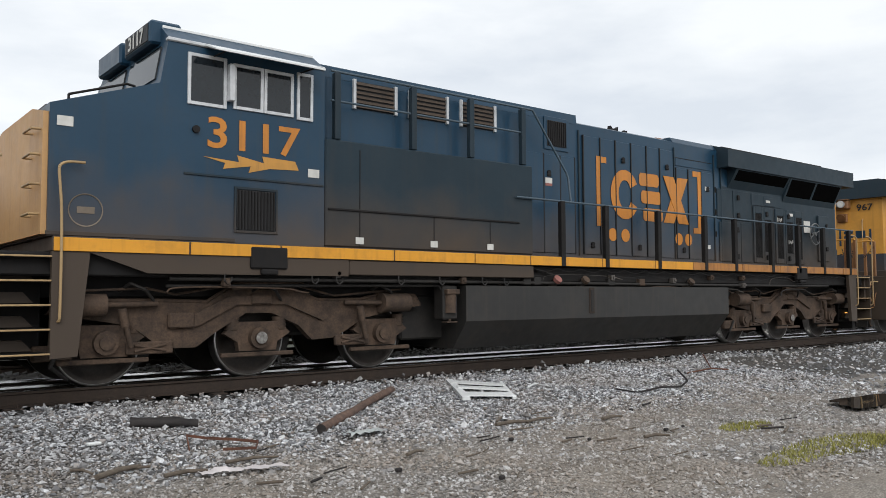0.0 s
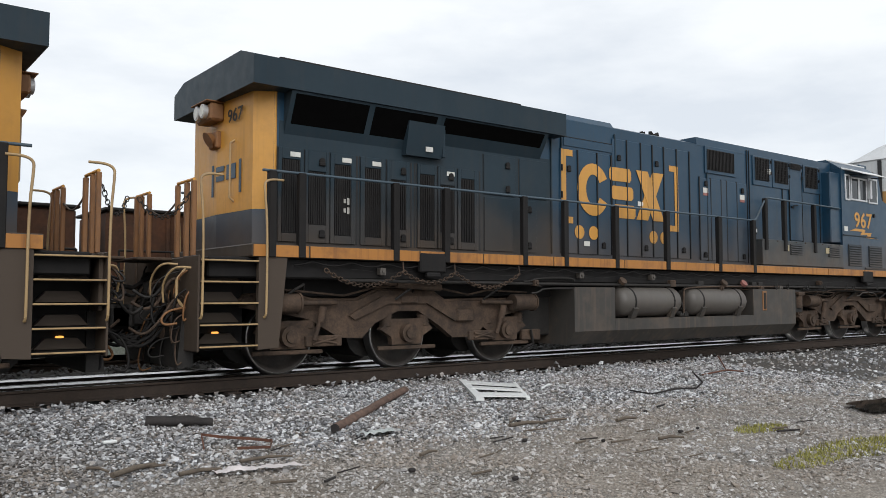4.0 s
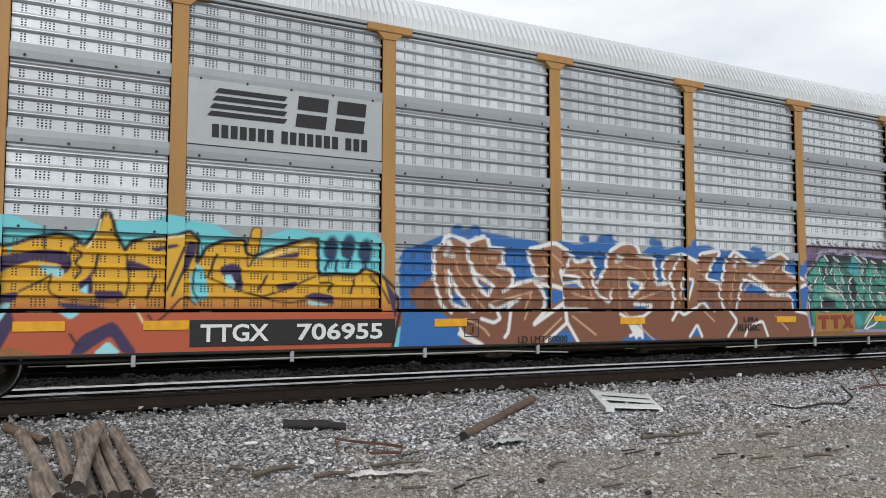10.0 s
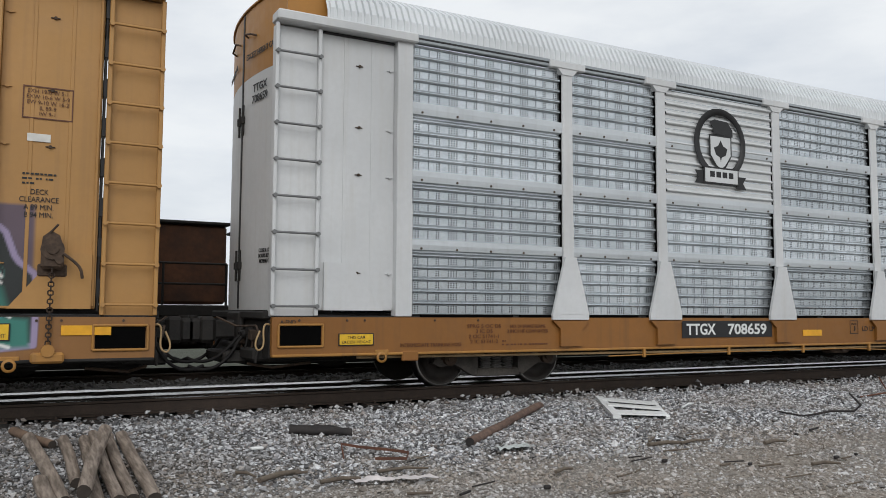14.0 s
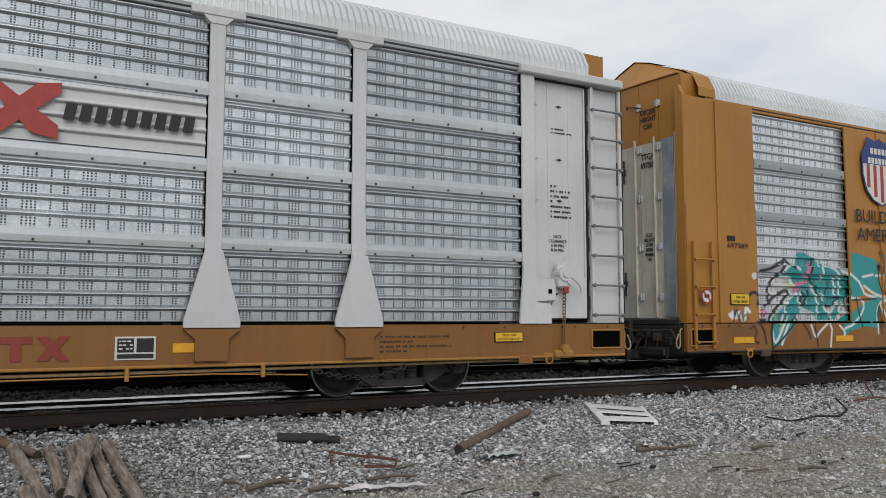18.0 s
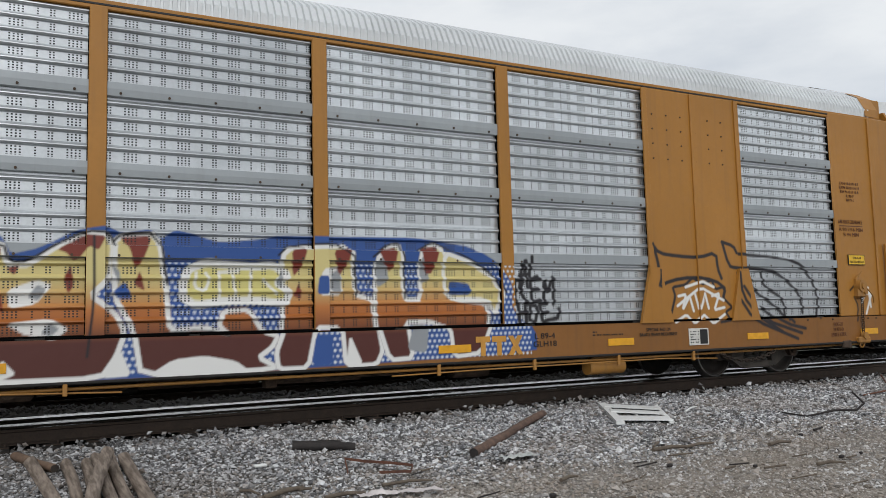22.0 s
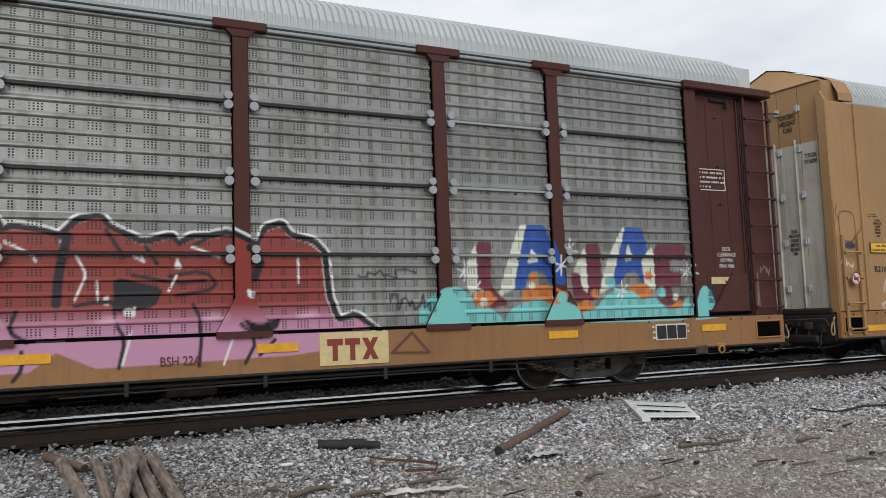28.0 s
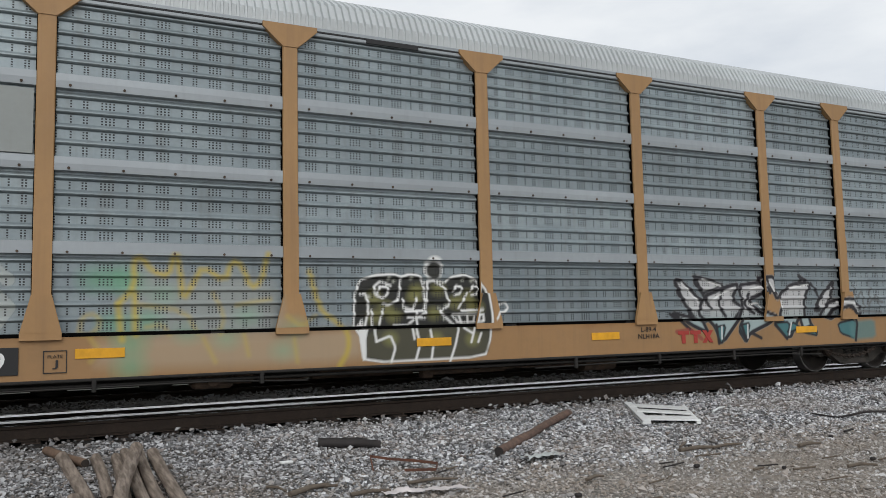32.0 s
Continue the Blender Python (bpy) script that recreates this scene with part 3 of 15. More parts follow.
def ground_material():
    k = Nodes("grey_gravel_and_mud")
    v = k.n("ShaderNodeTexVoronoi", Scale=22.0)
    k.link(k.coord(), v.inputs["Vector"])
    v2 = k.n("ShaderNodeTexVoronoi", Scale=55.0)
    k.link(k.coord(), v2.inputs["Vector"])
    grey = k.ramp(v.outputs["Color"], 0.0, 1.0, (0.075, 0.068, 0.06, 1), (0.56, 0.53, 0.49, 1))
    fine = k.ramp(v2.outputs["Color"], 0.0, 1.0, (0.065, 0.056, 0.047, 1), (0.52, 0.47, 0.41, 1))
    base = k.mix(0.5, grey, fine)
    # small stones sit in dark joints
    base = k.mix(k.math("MULTIPLY", k.ramp(v2.outputs["Distance"], 0.30, 0.62), 0.75), base, (0.04, 0.034, 0.028, 1))
    mud = k.ramp(k.noise(0.55, 5), 0.42, 0.60)
    base = k.mix(k.math("MULTIPLY", mud, 0.45), base, (0.285, 0.24, 0.19, 1))
    base = k.mix(k.math("MULTIPLY", k.ramp(k.noise(2.5, 6), 0.45, 0.72), 0.4), base, (0.10, 0.085, 0.07, 1))
    damp = k.ramp(k.noise(0.9, 6, (0.5, 2.2, 1), 0.65), 0.52, 0.66)
    base = k.mix(k.math("MULTIPLY", damp, 0.35), base, (0.085, 0.070, 0.055, 1))
    sp = k.n("ShaderNodeSeparateXYZ")
    k.link(k.coord(), sp.inputs[0])
    y = k.math("ADD", sp.outputs[1], k.math("MULTIPLY", k.noise(1.5, 4), 1.6))
    # shade in the gaps between ballast stones, put into the ground colour
    base = k.mix(k.math("MULTIPLY", k.math("GREATER_THAN", y, 7.9), 0.75), base, (0.026, 0.024, 0.022, 1))
    # shade under the trains painted into the ground; a grass verge behind the siding
    under_shade = k.math("MULTIPLY", k.math("GREATER_THAN", y, 11.6), k.math("LESS_THAN", y, 19.5))
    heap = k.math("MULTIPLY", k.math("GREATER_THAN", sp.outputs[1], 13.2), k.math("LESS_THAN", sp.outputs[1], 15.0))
    base = k.mix(k.math("MULTIPLY", k.math("MULTIPLY", under_shade, k.math("SUBTRACT", 1.0, heap)), 0.93), base, (0.014, 0.013, 0.012, 1))
    base = k.mix(k.math("GREATER_THAN", y, 20.3), base, (0.030, 0.034, 0.016, 1))
    # darkening put into the ground colour towards low x, with a ragged edge
    paler = k.math("DIVIDE", k.math("ADD", sp.outputs[0], k.math("MULTIPLY", k.noise(0.8, 5), 4.0)), 8.0)
    base = k.mix(k.math("MULTIPLY", k.ramp(paler, 0.30, 0.72, (1, 1, 1, 1), (0, 0, 0, 1)), 0.35), base, (0.06, 0.052, 0.044, 1))
    k.link(base, k.b.inputs["Base Color"])
    k.b.inputs["Roughness"].default_value = 0.85
    k.bump(k.math("SUBTRACT", 1.0, v.outputs["Distance"]), 0.6, 0.03)
    return k.m


def ground():
    g = Geo()
    xs = [-2500, -600, -150, -40, -15] + spread(-8, 30, 0.25) + [36, 50, 80, 150, 600, 2500]
    ys = [-2500, -400, -60, -12, -4] + spread(0, 10.6, 0.2) + [11.2, 12, 12.9, 13.2, 13.5, 13.8, 14.1, 14.4, 14.7, 15, 16, 17, 18, 18.6, 22, 30, 60, 200, 800, 3000]
    vs = []
    for x in xs:
        for y in ys:
            z = ground_z(y)
            if -8 <= x <= 30 and 0 <= y < 10.6:
                z += 0.03 * noise.noise((x * 0.9, y * 0.9, 0)) + 0.015 * noise.noise((x * 4, y * 4, 2))
            vs.append((x, y, z))
    n = len(ys)
    g.add(vs, [(i * n + j, (i + 1) * n + j, (i + 1) * n + j + 1, i * n + j + 1) for i in range(len(xs) - 1) for j in range(n - 1)], True)
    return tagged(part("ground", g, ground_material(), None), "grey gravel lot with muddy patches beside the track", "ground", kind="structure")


ground()


def stone_material(name="crushed_grey_stone", warm=0.0, shade_mix=0.0):
    k = Nodes(name)
    ge = k.n("ShaderNodeNewGeometry")
    r = ge.outputs["Random Per Island"]
    base = k.ramp(k.math("POWER", r, 1.35), 0.0, 1.0, (0.075, 0.077, 0.084, 1), (0.81, 0.82, 0.84, 1))
    base = k.mix(k.math("MULTIPLY", k.math("GREATER_THAN", k.math("FRACT", k.math("MULTIPLY", r, 17.0)), 0.86), 0.5), base, (0.27, 0.205, 0.155, 1))
    base = k.mix(k.math("MULTIPLY", k.math("GREATER_THAN", k.math("FRACT", k.math("MULTIPLY", r, 41.0)), 0.90), 0.75), base, (0.035, 0.034, 0.036, 1))
    base = k.mix(k.math("MULTIPLY", k.ramp(k.noise(60, 4), 0.4, 0.7), 0.35), base, (0.14, 0.13, 0.12, 1))
    base = k.mix(k.math("MULTIPLY", k.ramp(k.noise(0.7, 4), 0.46, 0.62), 0.3 + warm * 0.5), base, (0.255, 0.205, 0.16, 1))
    base = k.mix(warm, base, (0.31, 0.265, 0.215, 1))
    base = k.mix(shade_mix, base, (0.03, 0.026, 0.022, 1))
    sp = k.n("ShaderNodeSeparateXYZ")
    k.link(k.coord(), sp.inputs[0])
    # stones take the same ragged darkening of colour towards low x
    paler = k.math("DIVIDE", k.math("ADD", sp.outputs[0], k.math("MULTIPLY", k.noise(0.8, 5), 4.0)), 8.0)
    base = k.mix(k.math("MULTIPLY", k.ramp(paler, 0.30, 0.72, (1, 1, 1, 1), (0, 0, 0, 1)), 0.32), base, (0.07, 0.062, 0.054, 1))
    k.link(base, k.b.inputs["Base Color"])
    k.b.inputs["Roughness"].default_value = 0.8
    return k.m


def stones(name, label, count, area, size, seed, lift=0.3, dens=None, material=None):
    """Many small broken stones as one loose mass."""
    rng = np.random.default_rng(seed)
    x = rng.uniform(area[0], area[1], count)
    y = rng.uniform(area[2], area[3], count)
    if dens is not None:
        keep = rng.random(count) < dens(x, y)
        x, y = x[keep], y[keep]
    n = len(x)
    octa = np.array([(1, 0, 0), (-1, 0, 0), (0, 1, 0), (0, -1, 0), (0, 0, 1), (0, 0, -1)], float)
    s = rng.gamma(7, 1 / 7, n) * size
    v = octa[None] * rng.uniform(0.62, 1.25, (n, 6, 1)) * 0.62 + rng.uniform(-0.16, 0.16, (n, 6, 3))
    v *= s[:, None, None] * rng.uniform(0.68, 1.35, (n, 1, 3))
    q = rng.normal(size=(n, 4))
    q /= np.linalg.norm(q, axis=1)[:, None]
    w, a, b, c = q.T
    R = np.stack([1 - 2 * (b * b + c * c), 2 * (a * b - c * w), 2 * (a * c + b * w), 2 * (a * b + c * w), 1 - 2 * (a * a + c * c), 2 * (b * c - a * w),
                  2 * (a * c - b * w), 2 * (b * c + a * w), 1 - 2 * (a * a + b * b)], 1).reshape(n, 3, 3)
    v = np.einsum("nij,nkj->nki", R, v)
    z = np.array([ground_z(t) for t in y]) + s * lift * rng.uniform(-0.2, 1.0, n)
    z = z + 0.035 * np.array([noise.noise((p * 0.9, r * 0.9, 0)) for p, r in zip(x, y)])
    v[:, :, 2] *= 0.72
    v += np.stack([x, y, z], 1)[:, None, :]
    f = np.array([(0, 2, 4), (2, 1, 4), (1, 3, 4), (3, 0, 4), (2, 0, 5), (1, 2, 5), (3, 1, 5), (0, 3, 5)])
    faces = (f[None] + 6 * np.arange(n)[:, None, None]).reshape(-1, 3)
    me = bpy.data.meshes.new(name)
    me.vertices.add(n * 6)
    me.vertices.foreach_set("co", v.ravel())
    me.loops.add(faces.size)
    me.loops.foreach_set("vertex_index", faces.ravel().astype(np.int32))
    me.polygons.add(len(faces))
    me.polygons.foreach_set("loop_start", np.arange(0, faces.size, 3, dtype=np.int32))
    me.update(calc_edges=True)
    me.shade_flat()
    ob = part(name, me, material or STONE, None)
    return tagged(ob, label, "gravel", kind="stuff")


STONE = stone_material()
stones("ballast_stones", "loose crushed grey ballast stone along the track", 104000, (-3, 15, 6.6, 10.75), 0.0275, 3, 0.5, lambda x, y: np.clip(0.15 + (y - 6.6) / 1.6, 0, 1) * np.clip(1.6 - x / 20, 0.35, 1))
stones("gravel_stones", "small trodden grey gravel on muddy ground", 56000, (-1.5, 13.5, 3.2, 7.7), 0.0215, 4, 0.35, None, stone_material("trodden_muddy_gravel", 0.42))
stones("far_ballast_stones", "coarse grey ballast stone far along the track", 12000, (12.5, 46, 4.0, 10.75), 0.05, 5, 0.4)
stones("scattered_stones", "pale stones scattered over the muddy gravel", 4200, (1, 15, 3.4, 7.8), 0.034, 8, 0.3, None, stone_material("mud_stained_stone", 0.25))
stones("tie_end_ballast", "loose grey ballast stone shouldered against the ties", 8000, (-3, 18, 10.2, 10.78), 0.03, 7, 1.7)
# stone colour mixed near black for the shade under the wagons
stones("heaped_ballast", "grey ballast stone heaped between the two tracks", 8000, (-4, 34, 13.25, 14.95), 0.055, 6, 0.5, None, stone_material("shade_darkened_ballast", 0.0, 0.82))


# ---- track ----
def rail(name, y, label, x0=-120, x1=260, z=0.0, h=0.185):
    t = thing(name, label, "rail", loc=(0, y, z))
    foot = [(-0.07, -h), (0.07, -h), (0.07, -h + 0.012), (0.012, -h + 0.03), (0.010, -0.045), (0.037, -0.032), (0.037, -0.004), (-0.037, -0.004), (-0.037, -0.032), (-0.010, -0.045), (-0.012, -h + 0.03), (-0.07, -h + 0.012)]
    part("web", Geo().prism(foot, x0, x1, "x"), M["rail"], t)
    worn = [(-0.034, -0.003)] if name != "far_rail" and name != "guard_rail" else [(0.0, -0.030), (-0.0405, -0.030), (-0.0385, -0.003)]
    part("running_surface" if z == 0.0 or "guard" in name else "rail_top", Geo().prism(worn + [(-0.026, 0.001), (0.026, 0.001), (0.034, -0.003)], x0, x1, "x"), M["rail" if name == "siding_rail" else "railhead"], t, "rusty rail top" if name == "siding_rail" else "polished bright steel running surface")
    t["kind"] = "structure"
    return t


rail("near_rail", YT - 0.755, "brown rusted steel rail with polished top on timber ties")
rail("far_rail", YT + 0.755, "steel rail with polished top on timber ties")
rail("guard_rail", YT + 0.1, "inner guard rail between the running rails", z=-0.02)
YB = YT + 4.35
rail("siding_rail", YB - 0.755, "rusty steel rail of the siding behind the train", z=-0.02)
rail("siding_rail", YB + 0.755, "rusty steel rail of the siding behind the train", z=-0.02)
tie_mesh = Geo().box(-0.115, 0.115, -1.3, 1.3, -0.19, 0, 0.012).mesh("tie")
tie_mesh.materials.append(M["tie"])
plate_mesh = Geo().box(-0.10, 0.10, -0.18, 0.18, 0.0, 0.02, 0.004).cyl((0.06, -0.11, 0.02), (0.06, -0.11, 0.055), 0.016, 6).cyl((-0.06, 0.11, 0.02), (-0.06, 0.11, 0.055), 0.016, 6).mesh("tie_plate")
plate_mesh.materials.append(M["rail"])
rnd = random.Random(5)
for i in range(-14, 60):
    tie = new("tie", tie_mesh)
    tie.location = (i * 0.52 + rnd.uniform(-0.03, 0.03), YT + 0.13 + rnd.uniform(-0.04, 0.04), -0.205 + rnd.uniform(-0.01, 0.005))
    tie.rotation_euler = (0, 0, rnd.uniform(-0.02, 0.02))
    tagged(tie, "weathered dark timber tie bedded in grey ballast", "railway tie", "ties under the train", "structure")
    tp = part("tie_plate", plate_mesh, M["rail"], tie)
    tp.location = (0, -0.885, 0.0)


# ---- rusty work wagons that stand on the siding ----
def work_wagon(x0, x1):
    t = thing("work_wagon", "rust-streaked brown steel work wagon with side railings, parked on the siding", "rail wagon", "parked work wagons", ((x0 + x1) / 2, YB, 0))
    h = (x1 - x0) / 2
    part("body", Geo().box(-h + 0.1, h - 0.1, -0.95, 0.95, 1.22, 2.66, 0.05), M["rust_body"], t, "rust-brown steel body")
    part("roof", Geo().box(-h + 0.05, h - 0.05, -1.02, 1.02, 2.66, 2.72, 0.02), M["underframe"], t)
    part("deck", Geo().box(-h, h, -1.45, 1.45, 1.0, 1.2, 0.02), M["underframe"], t)
    part("side_sill", Geo().prism([(-h, 0.99), (h, 0.99), (h, 0.70), (-h + 1.2, 0.62), (h - 1.2, 0.62)][:3] + [(h - 1.2, 0.60), (-h + 1.2, 0.60), (-h, 0.70)], -1.42, -1.3), M["underframe"], t)
    part("centre_sill", Geo().box(-h - 0.05, h + 0.05, -0.5, 0.5, 0.40, 0.995, 0.03), M["underframe"], t)
    for x in (-2.6, -0.4, 2.0):
        part("brake_reservoir", Geo().cyl((x, -0.9, 0.62), (x + 1.3, -0.9, 0.62), 0.24, 14), M["truck_dark"], t)
    for s in (-1, 1):
        part("end_gear", Geo().box(s * (h - 0.5), s * (h + 0.1), -1.1, 1.1, 0.42, 0.99, 0.04), M["truck_dark"], t)
    for i, x in enumerate(spread(-h + 1.2, h - 1.2, 1.6)[:-1]):
        part("door", Geo().box(x + 0.12, x + 1.2, -0.985, -0.955, 1.3, 2.5, 0.01), M["rust_body"], t)
        part("stiffener", Geo().box(x - 0.05, x + 0.03, -1.0, -0.955, 1.23, 2.65, 0.01), M["rust_body"], t)
        part("tie_down_ring", Geo().lathe([(0.06, -0.02), (0.085, 0), (0.06, 0.02), (0.045, 0), (0.06, -0.02)], 12, (x + 0.5, -1.44, 1.26)), M["underframe"], t)
    for x in spread(-h + 0.2, h - 0.2, 1.15):
        part("rail_post", Geo().cyl((x, -1.4, 1.2), (x, -1.4, 1.93), 0.022, 8), M["underframe"], t)
    for z in (1.57, 1.93):
        part("hand_rail", Geo().cyl((-h + 0.2, -1.4, z), (h - 0.2, -1.4, z), 0.02, 8), M["underframe"], t)
    for s in (-1, 1):
        for a in (-0.85, 0.85):
            w = Geo()
            for y in (-0.755, 0.755):
                w.lathe([(0.0, y - 0.05), (0.36, y - 0.05), (0.42, y - 0.06), (0.42, y + 0.05), (0.0, y + 0.05)], 20, (s * (h - 2.6) + a, 0, 0.4))
            part("wheelset", w.cyl((s * (h - 2.6) + a, -0.75, 0.4), (s * (h - 2.6) + a, 0.75, 0.4), 0.08, 10), M["truck_dark"], t)
        part("truck_frame", Geo().box(s * (h - 2.6) - 1.25, s * (h - 2.6) + 1.25, -1.05, -0.9, 0.35, 0.62, 0.03), M["truck_dark"], t)
        part("coupler", Geo().box(s * h, s * (h + 0.14), -0.12, 0.12, 0.72, 0.98, 0.03), M["truck_dark"], t)


for a, b in ((-28.0, -12.2), (-11.9, 3.68), (3.98, 20.4), (20.75, 36.6)):
    work_wagon(a, b)


# ---- auto rack wagons ----
W = 1.62
POSTS = [-8.98, -7.05, -4.25, -1.42, 1.42, 4.25, 7.05, 8.98]
SEAMS = [(3.86, 4.05), (2.905, 3.085), (1.955, 2.115)]
ROOF = [(-1.56, 4.98), (-1.55, 5.14), (-1.42, 5.40), (-1.15, 5.57), (-0.8, 5.73), (-0.4, 5.90), (0, 6.02)]
ROOF += [(-y, z) for y, z in ROOF[-2::-1]]
SPINNERS = []


def wheelset(parent, x, r, gauge=0.755, shine=True):
    """Two wheels on an axle; it turns about its own centre."""
    e = new("wheelset")
    e.parent, e.location = parent, (x, 0, r)
    e.empty_display_size = 0.1
    for s in (-1, 1):
        y = s * gauge
        g = Geo().lathe([(0.07, y + s * 0.09), (0.11, y + s * 0.09), (0.13, y + s * 0.03), (r * 0.55, y - s * 0.015), (r - 0.09, y + s * 0.02), (r - 0.075, y + s * 0.062), (r - 0.026, y + s * 0.066)][::s], 32)
        g.lathe([(r + 0.025, y - s * 0.075), (r - 0.06, y - s * 0.075), (r * 0.5, y - s * 0.05), (0.07, y - s * 0.08)][::s], 32)
        part("wheel", g, M["wheel"], e)
        part("tread", Geo().lathe([(r - 0.026, y + s * 0.067), (r - 0.008, y + s * 0.067), (r, y + s * 0.055), (r + 0.002, y - s * 0.04), (r + 0.027, y - s * 0.06), (r + 0.025, y - s * 0.075)][::s], 32), M["tread"], e, "polished steel tread")
        part("hub_cap", Geo().cyl((0.0, y + s * 0.085, 0.0), (0, y + s * 0.105, 0), 0.05, 8), M["truck"], e)
    part("axle", Geo().cyl((0, -1.02, 0), (0, 1.02, 0), 0.075, 12), M["truck_dark"], e)
    SPINNERS.append((e, x, r))
    return e


def bogie(parent, x, r=0.42, wb=0.865):
    """A freight truck with cast side frames and coil springs."""
    for a in (-wb, wb):
        wheelset(parent, x + a, r)
    for s in (-1, 1):
        y0, y1 = s * 0.92, s * 1.06
        g = Geo()
        g.prism([(x + p[0], p[1]) for p in [(-1.12, 0.36), (-0.98, 0.58), (-0.62, 0.56), (-0.42, 0.70), (-0.36, 0.70), (-0.36, 0.2), (-0.44, 0.16), (-0.74, 0.33), (-1.0, 0.30)]], y0, y1)
        g.prism([(x - p[0], p[1]) for p in [(-1.12, 0.36), (-0.98, 0.58), (-0.62, 0.56), (-0.42, 0.70), (-0.36, 0.70), (-0.36, 0.2), (-0.44, 0.16), (-0.74, 0.33), (-1.0, 0.30)]], y0, y1)
        g.box(x - 0.36, x + 0.36, y0, y1, 0.60, 0.71, 0.02).box(x - 0.4, x + 0.4, y0, y1, 0.14, 0.26, 0.02)
        part("side_frame", g, M["bogie"], parent, "cast steel truck side frame")
        sp = Geo()
        for c in (x - 0.19, x, x + 0.19):
            prof = [(0.070 + 0.030 * (i % 2), 0.26 + i * 0.024) for i in range(13)]
            sp.add([(c + q * math.cos(a * 0.628), s * 1.0 + q * 0.8 * math.sin(a * 0.628), h) for q, h in prof for a in range(10)], [(i * 10 + j, i * 10 + (j + 1) % 10, i * 10 + 10 + (j + 1) % 10, i * 10 + 10 + j) for i in range(12) for j in range(10)])
        part("spring_nest", sp, M["spring"], parent, "coil springs")
        part("bolster_end", Geo().box(x - 0.3, x + 0.3, s * 0.9, s * 1.1, 0.53, 0.62, 0.02), M["bogie"], parent)
        for a in (-wb, wb):
            part("bearing_cap", Geo().cyl((x + a, s * 1.02, r), (x + a, s * 1.14, r), 0.10, 14).cyl((x + a, s * 1.14, r), (x + a, s * 1.16, r), 0.05, 8).box(x + a - 0.13, x + a + 0.13, s * 0.93, s * 1.08, r - 0.02, r + 0.15, 0.02), M["truck"], parent)


def ladder(parent, x0, x1, z0, z1, y, material, step=0.47, bar=None):
    part("ladder_stile", Geo().box(x0, x0 + 0.05, y - 0.03, y + 0.02, z0, z1), material, parent)
    part("ladder_stile", Geo().box(x1 - 0.05, x1, y - 0.03, y + 0.02, z0, z1), material, parent)
    z = z0 + 0.12
    while z < z1 - 0.1:
        part("rung", Geo().cyl((x0 + 0.01, y - 0.055, z), (x1 - 0.01, y - 0.055, z), 0.016, 6).cyl((x0 + 0.025, y - 0.07, z), (x0 + 0.025, y, z), 0.03, 6).cyl((x1 - 0.025, y - 0.07, z), (x1 - 0.025, y, z), 0.03, 6), bar or material, parent)
        z += step


def sheet(parent, spray, x0, x1, z0, z1, material, fine, groove=-0.014, rib=1.0, y=-1.535, side=-1):
    """One ribbed sheet; the ribs run along the wagon."""
    fine = fine and spray.covers(x0, x1, z0, z1)
    rows = []
    n = max(1, round((z1 - z0 - 0.06) / 0.165))
    p = (z1 - z0 - 0.05) / n
    for i in range(n):
        z = z0 + 0.03 + i * p
        for dz, d in ((0.0, 0), (0.14, 0), (0.28, 0), (0.42, 0), (0.55, 0), (0.575, groove * 0.3), (0.61, 0.014), (0.66, 0.032), (0.72, 0.041), (0.79, 0.040), (0.86, 0.028), (0.93, 0.011), (0.985, 0.0)):
            if fine or dz not in (0.14, 0.28, 0.42):
                rows.append((z + dz * p, y + side * d * rib, dz / 0.55 if dz <= 0.55 else 2.0))
    rows = [(z0, y, 2.0)] + [r for r in rows if z0 + 0.004 < r[0] < z1 - 0.004] + [(z1, y, 2.0)]
    xs = spread(x0, x1, 0.0155) if fine else [x0, x1]
    if side > 0:
        rows = rows[::-1]
    ob = spart("panel", grid_face(Geo(), xs, [r[:2] for r in rows]), M[material], parent, spray)
    flat = ob.data.attributes.new("flat", "FLOAT", "POINT")
    flat.data.foreach_set("value", np.tile([r[2] for r in rows], len(xs)))
    return ob


def front(geo, x0, x1, z0, z1, y, step=0.014):
    return grid_face(geo, spread(x0, x1, step), [(z, y) for z in spread(z0, z1, step)])


def roof_part(parent, half, mat):
    """Corrugated roof sheet that spans the wagon."""
    prof = ROOF
    vs, fs, k = [], [], len(prof)
    xs = []
    x = -half
    while x < half:
        xs += [(x, 0), (x + 0.030, 0), (x + 0.042, 0.036), (x + 0.09, 0.036)]
        x += 0.1
    xs.append((half, 0))
    for x, d in xs:
        for y, z in prof:
            vs.append((x, y * (1.018 + (d * 0.4 if z > 5 else 0)), z + (d * 0.9 if z > 5 else 0)))
    fs = [(i * k + j, (i + 1) * k + j, (i + 1) * k + j + 1, i * k + j + 1) for i in range(len(xs) - 1) for j in range(k - 1)]
    return part("roof", Geo().add(vs, fs), M[mat], parent, "corrugated galvanised roof")


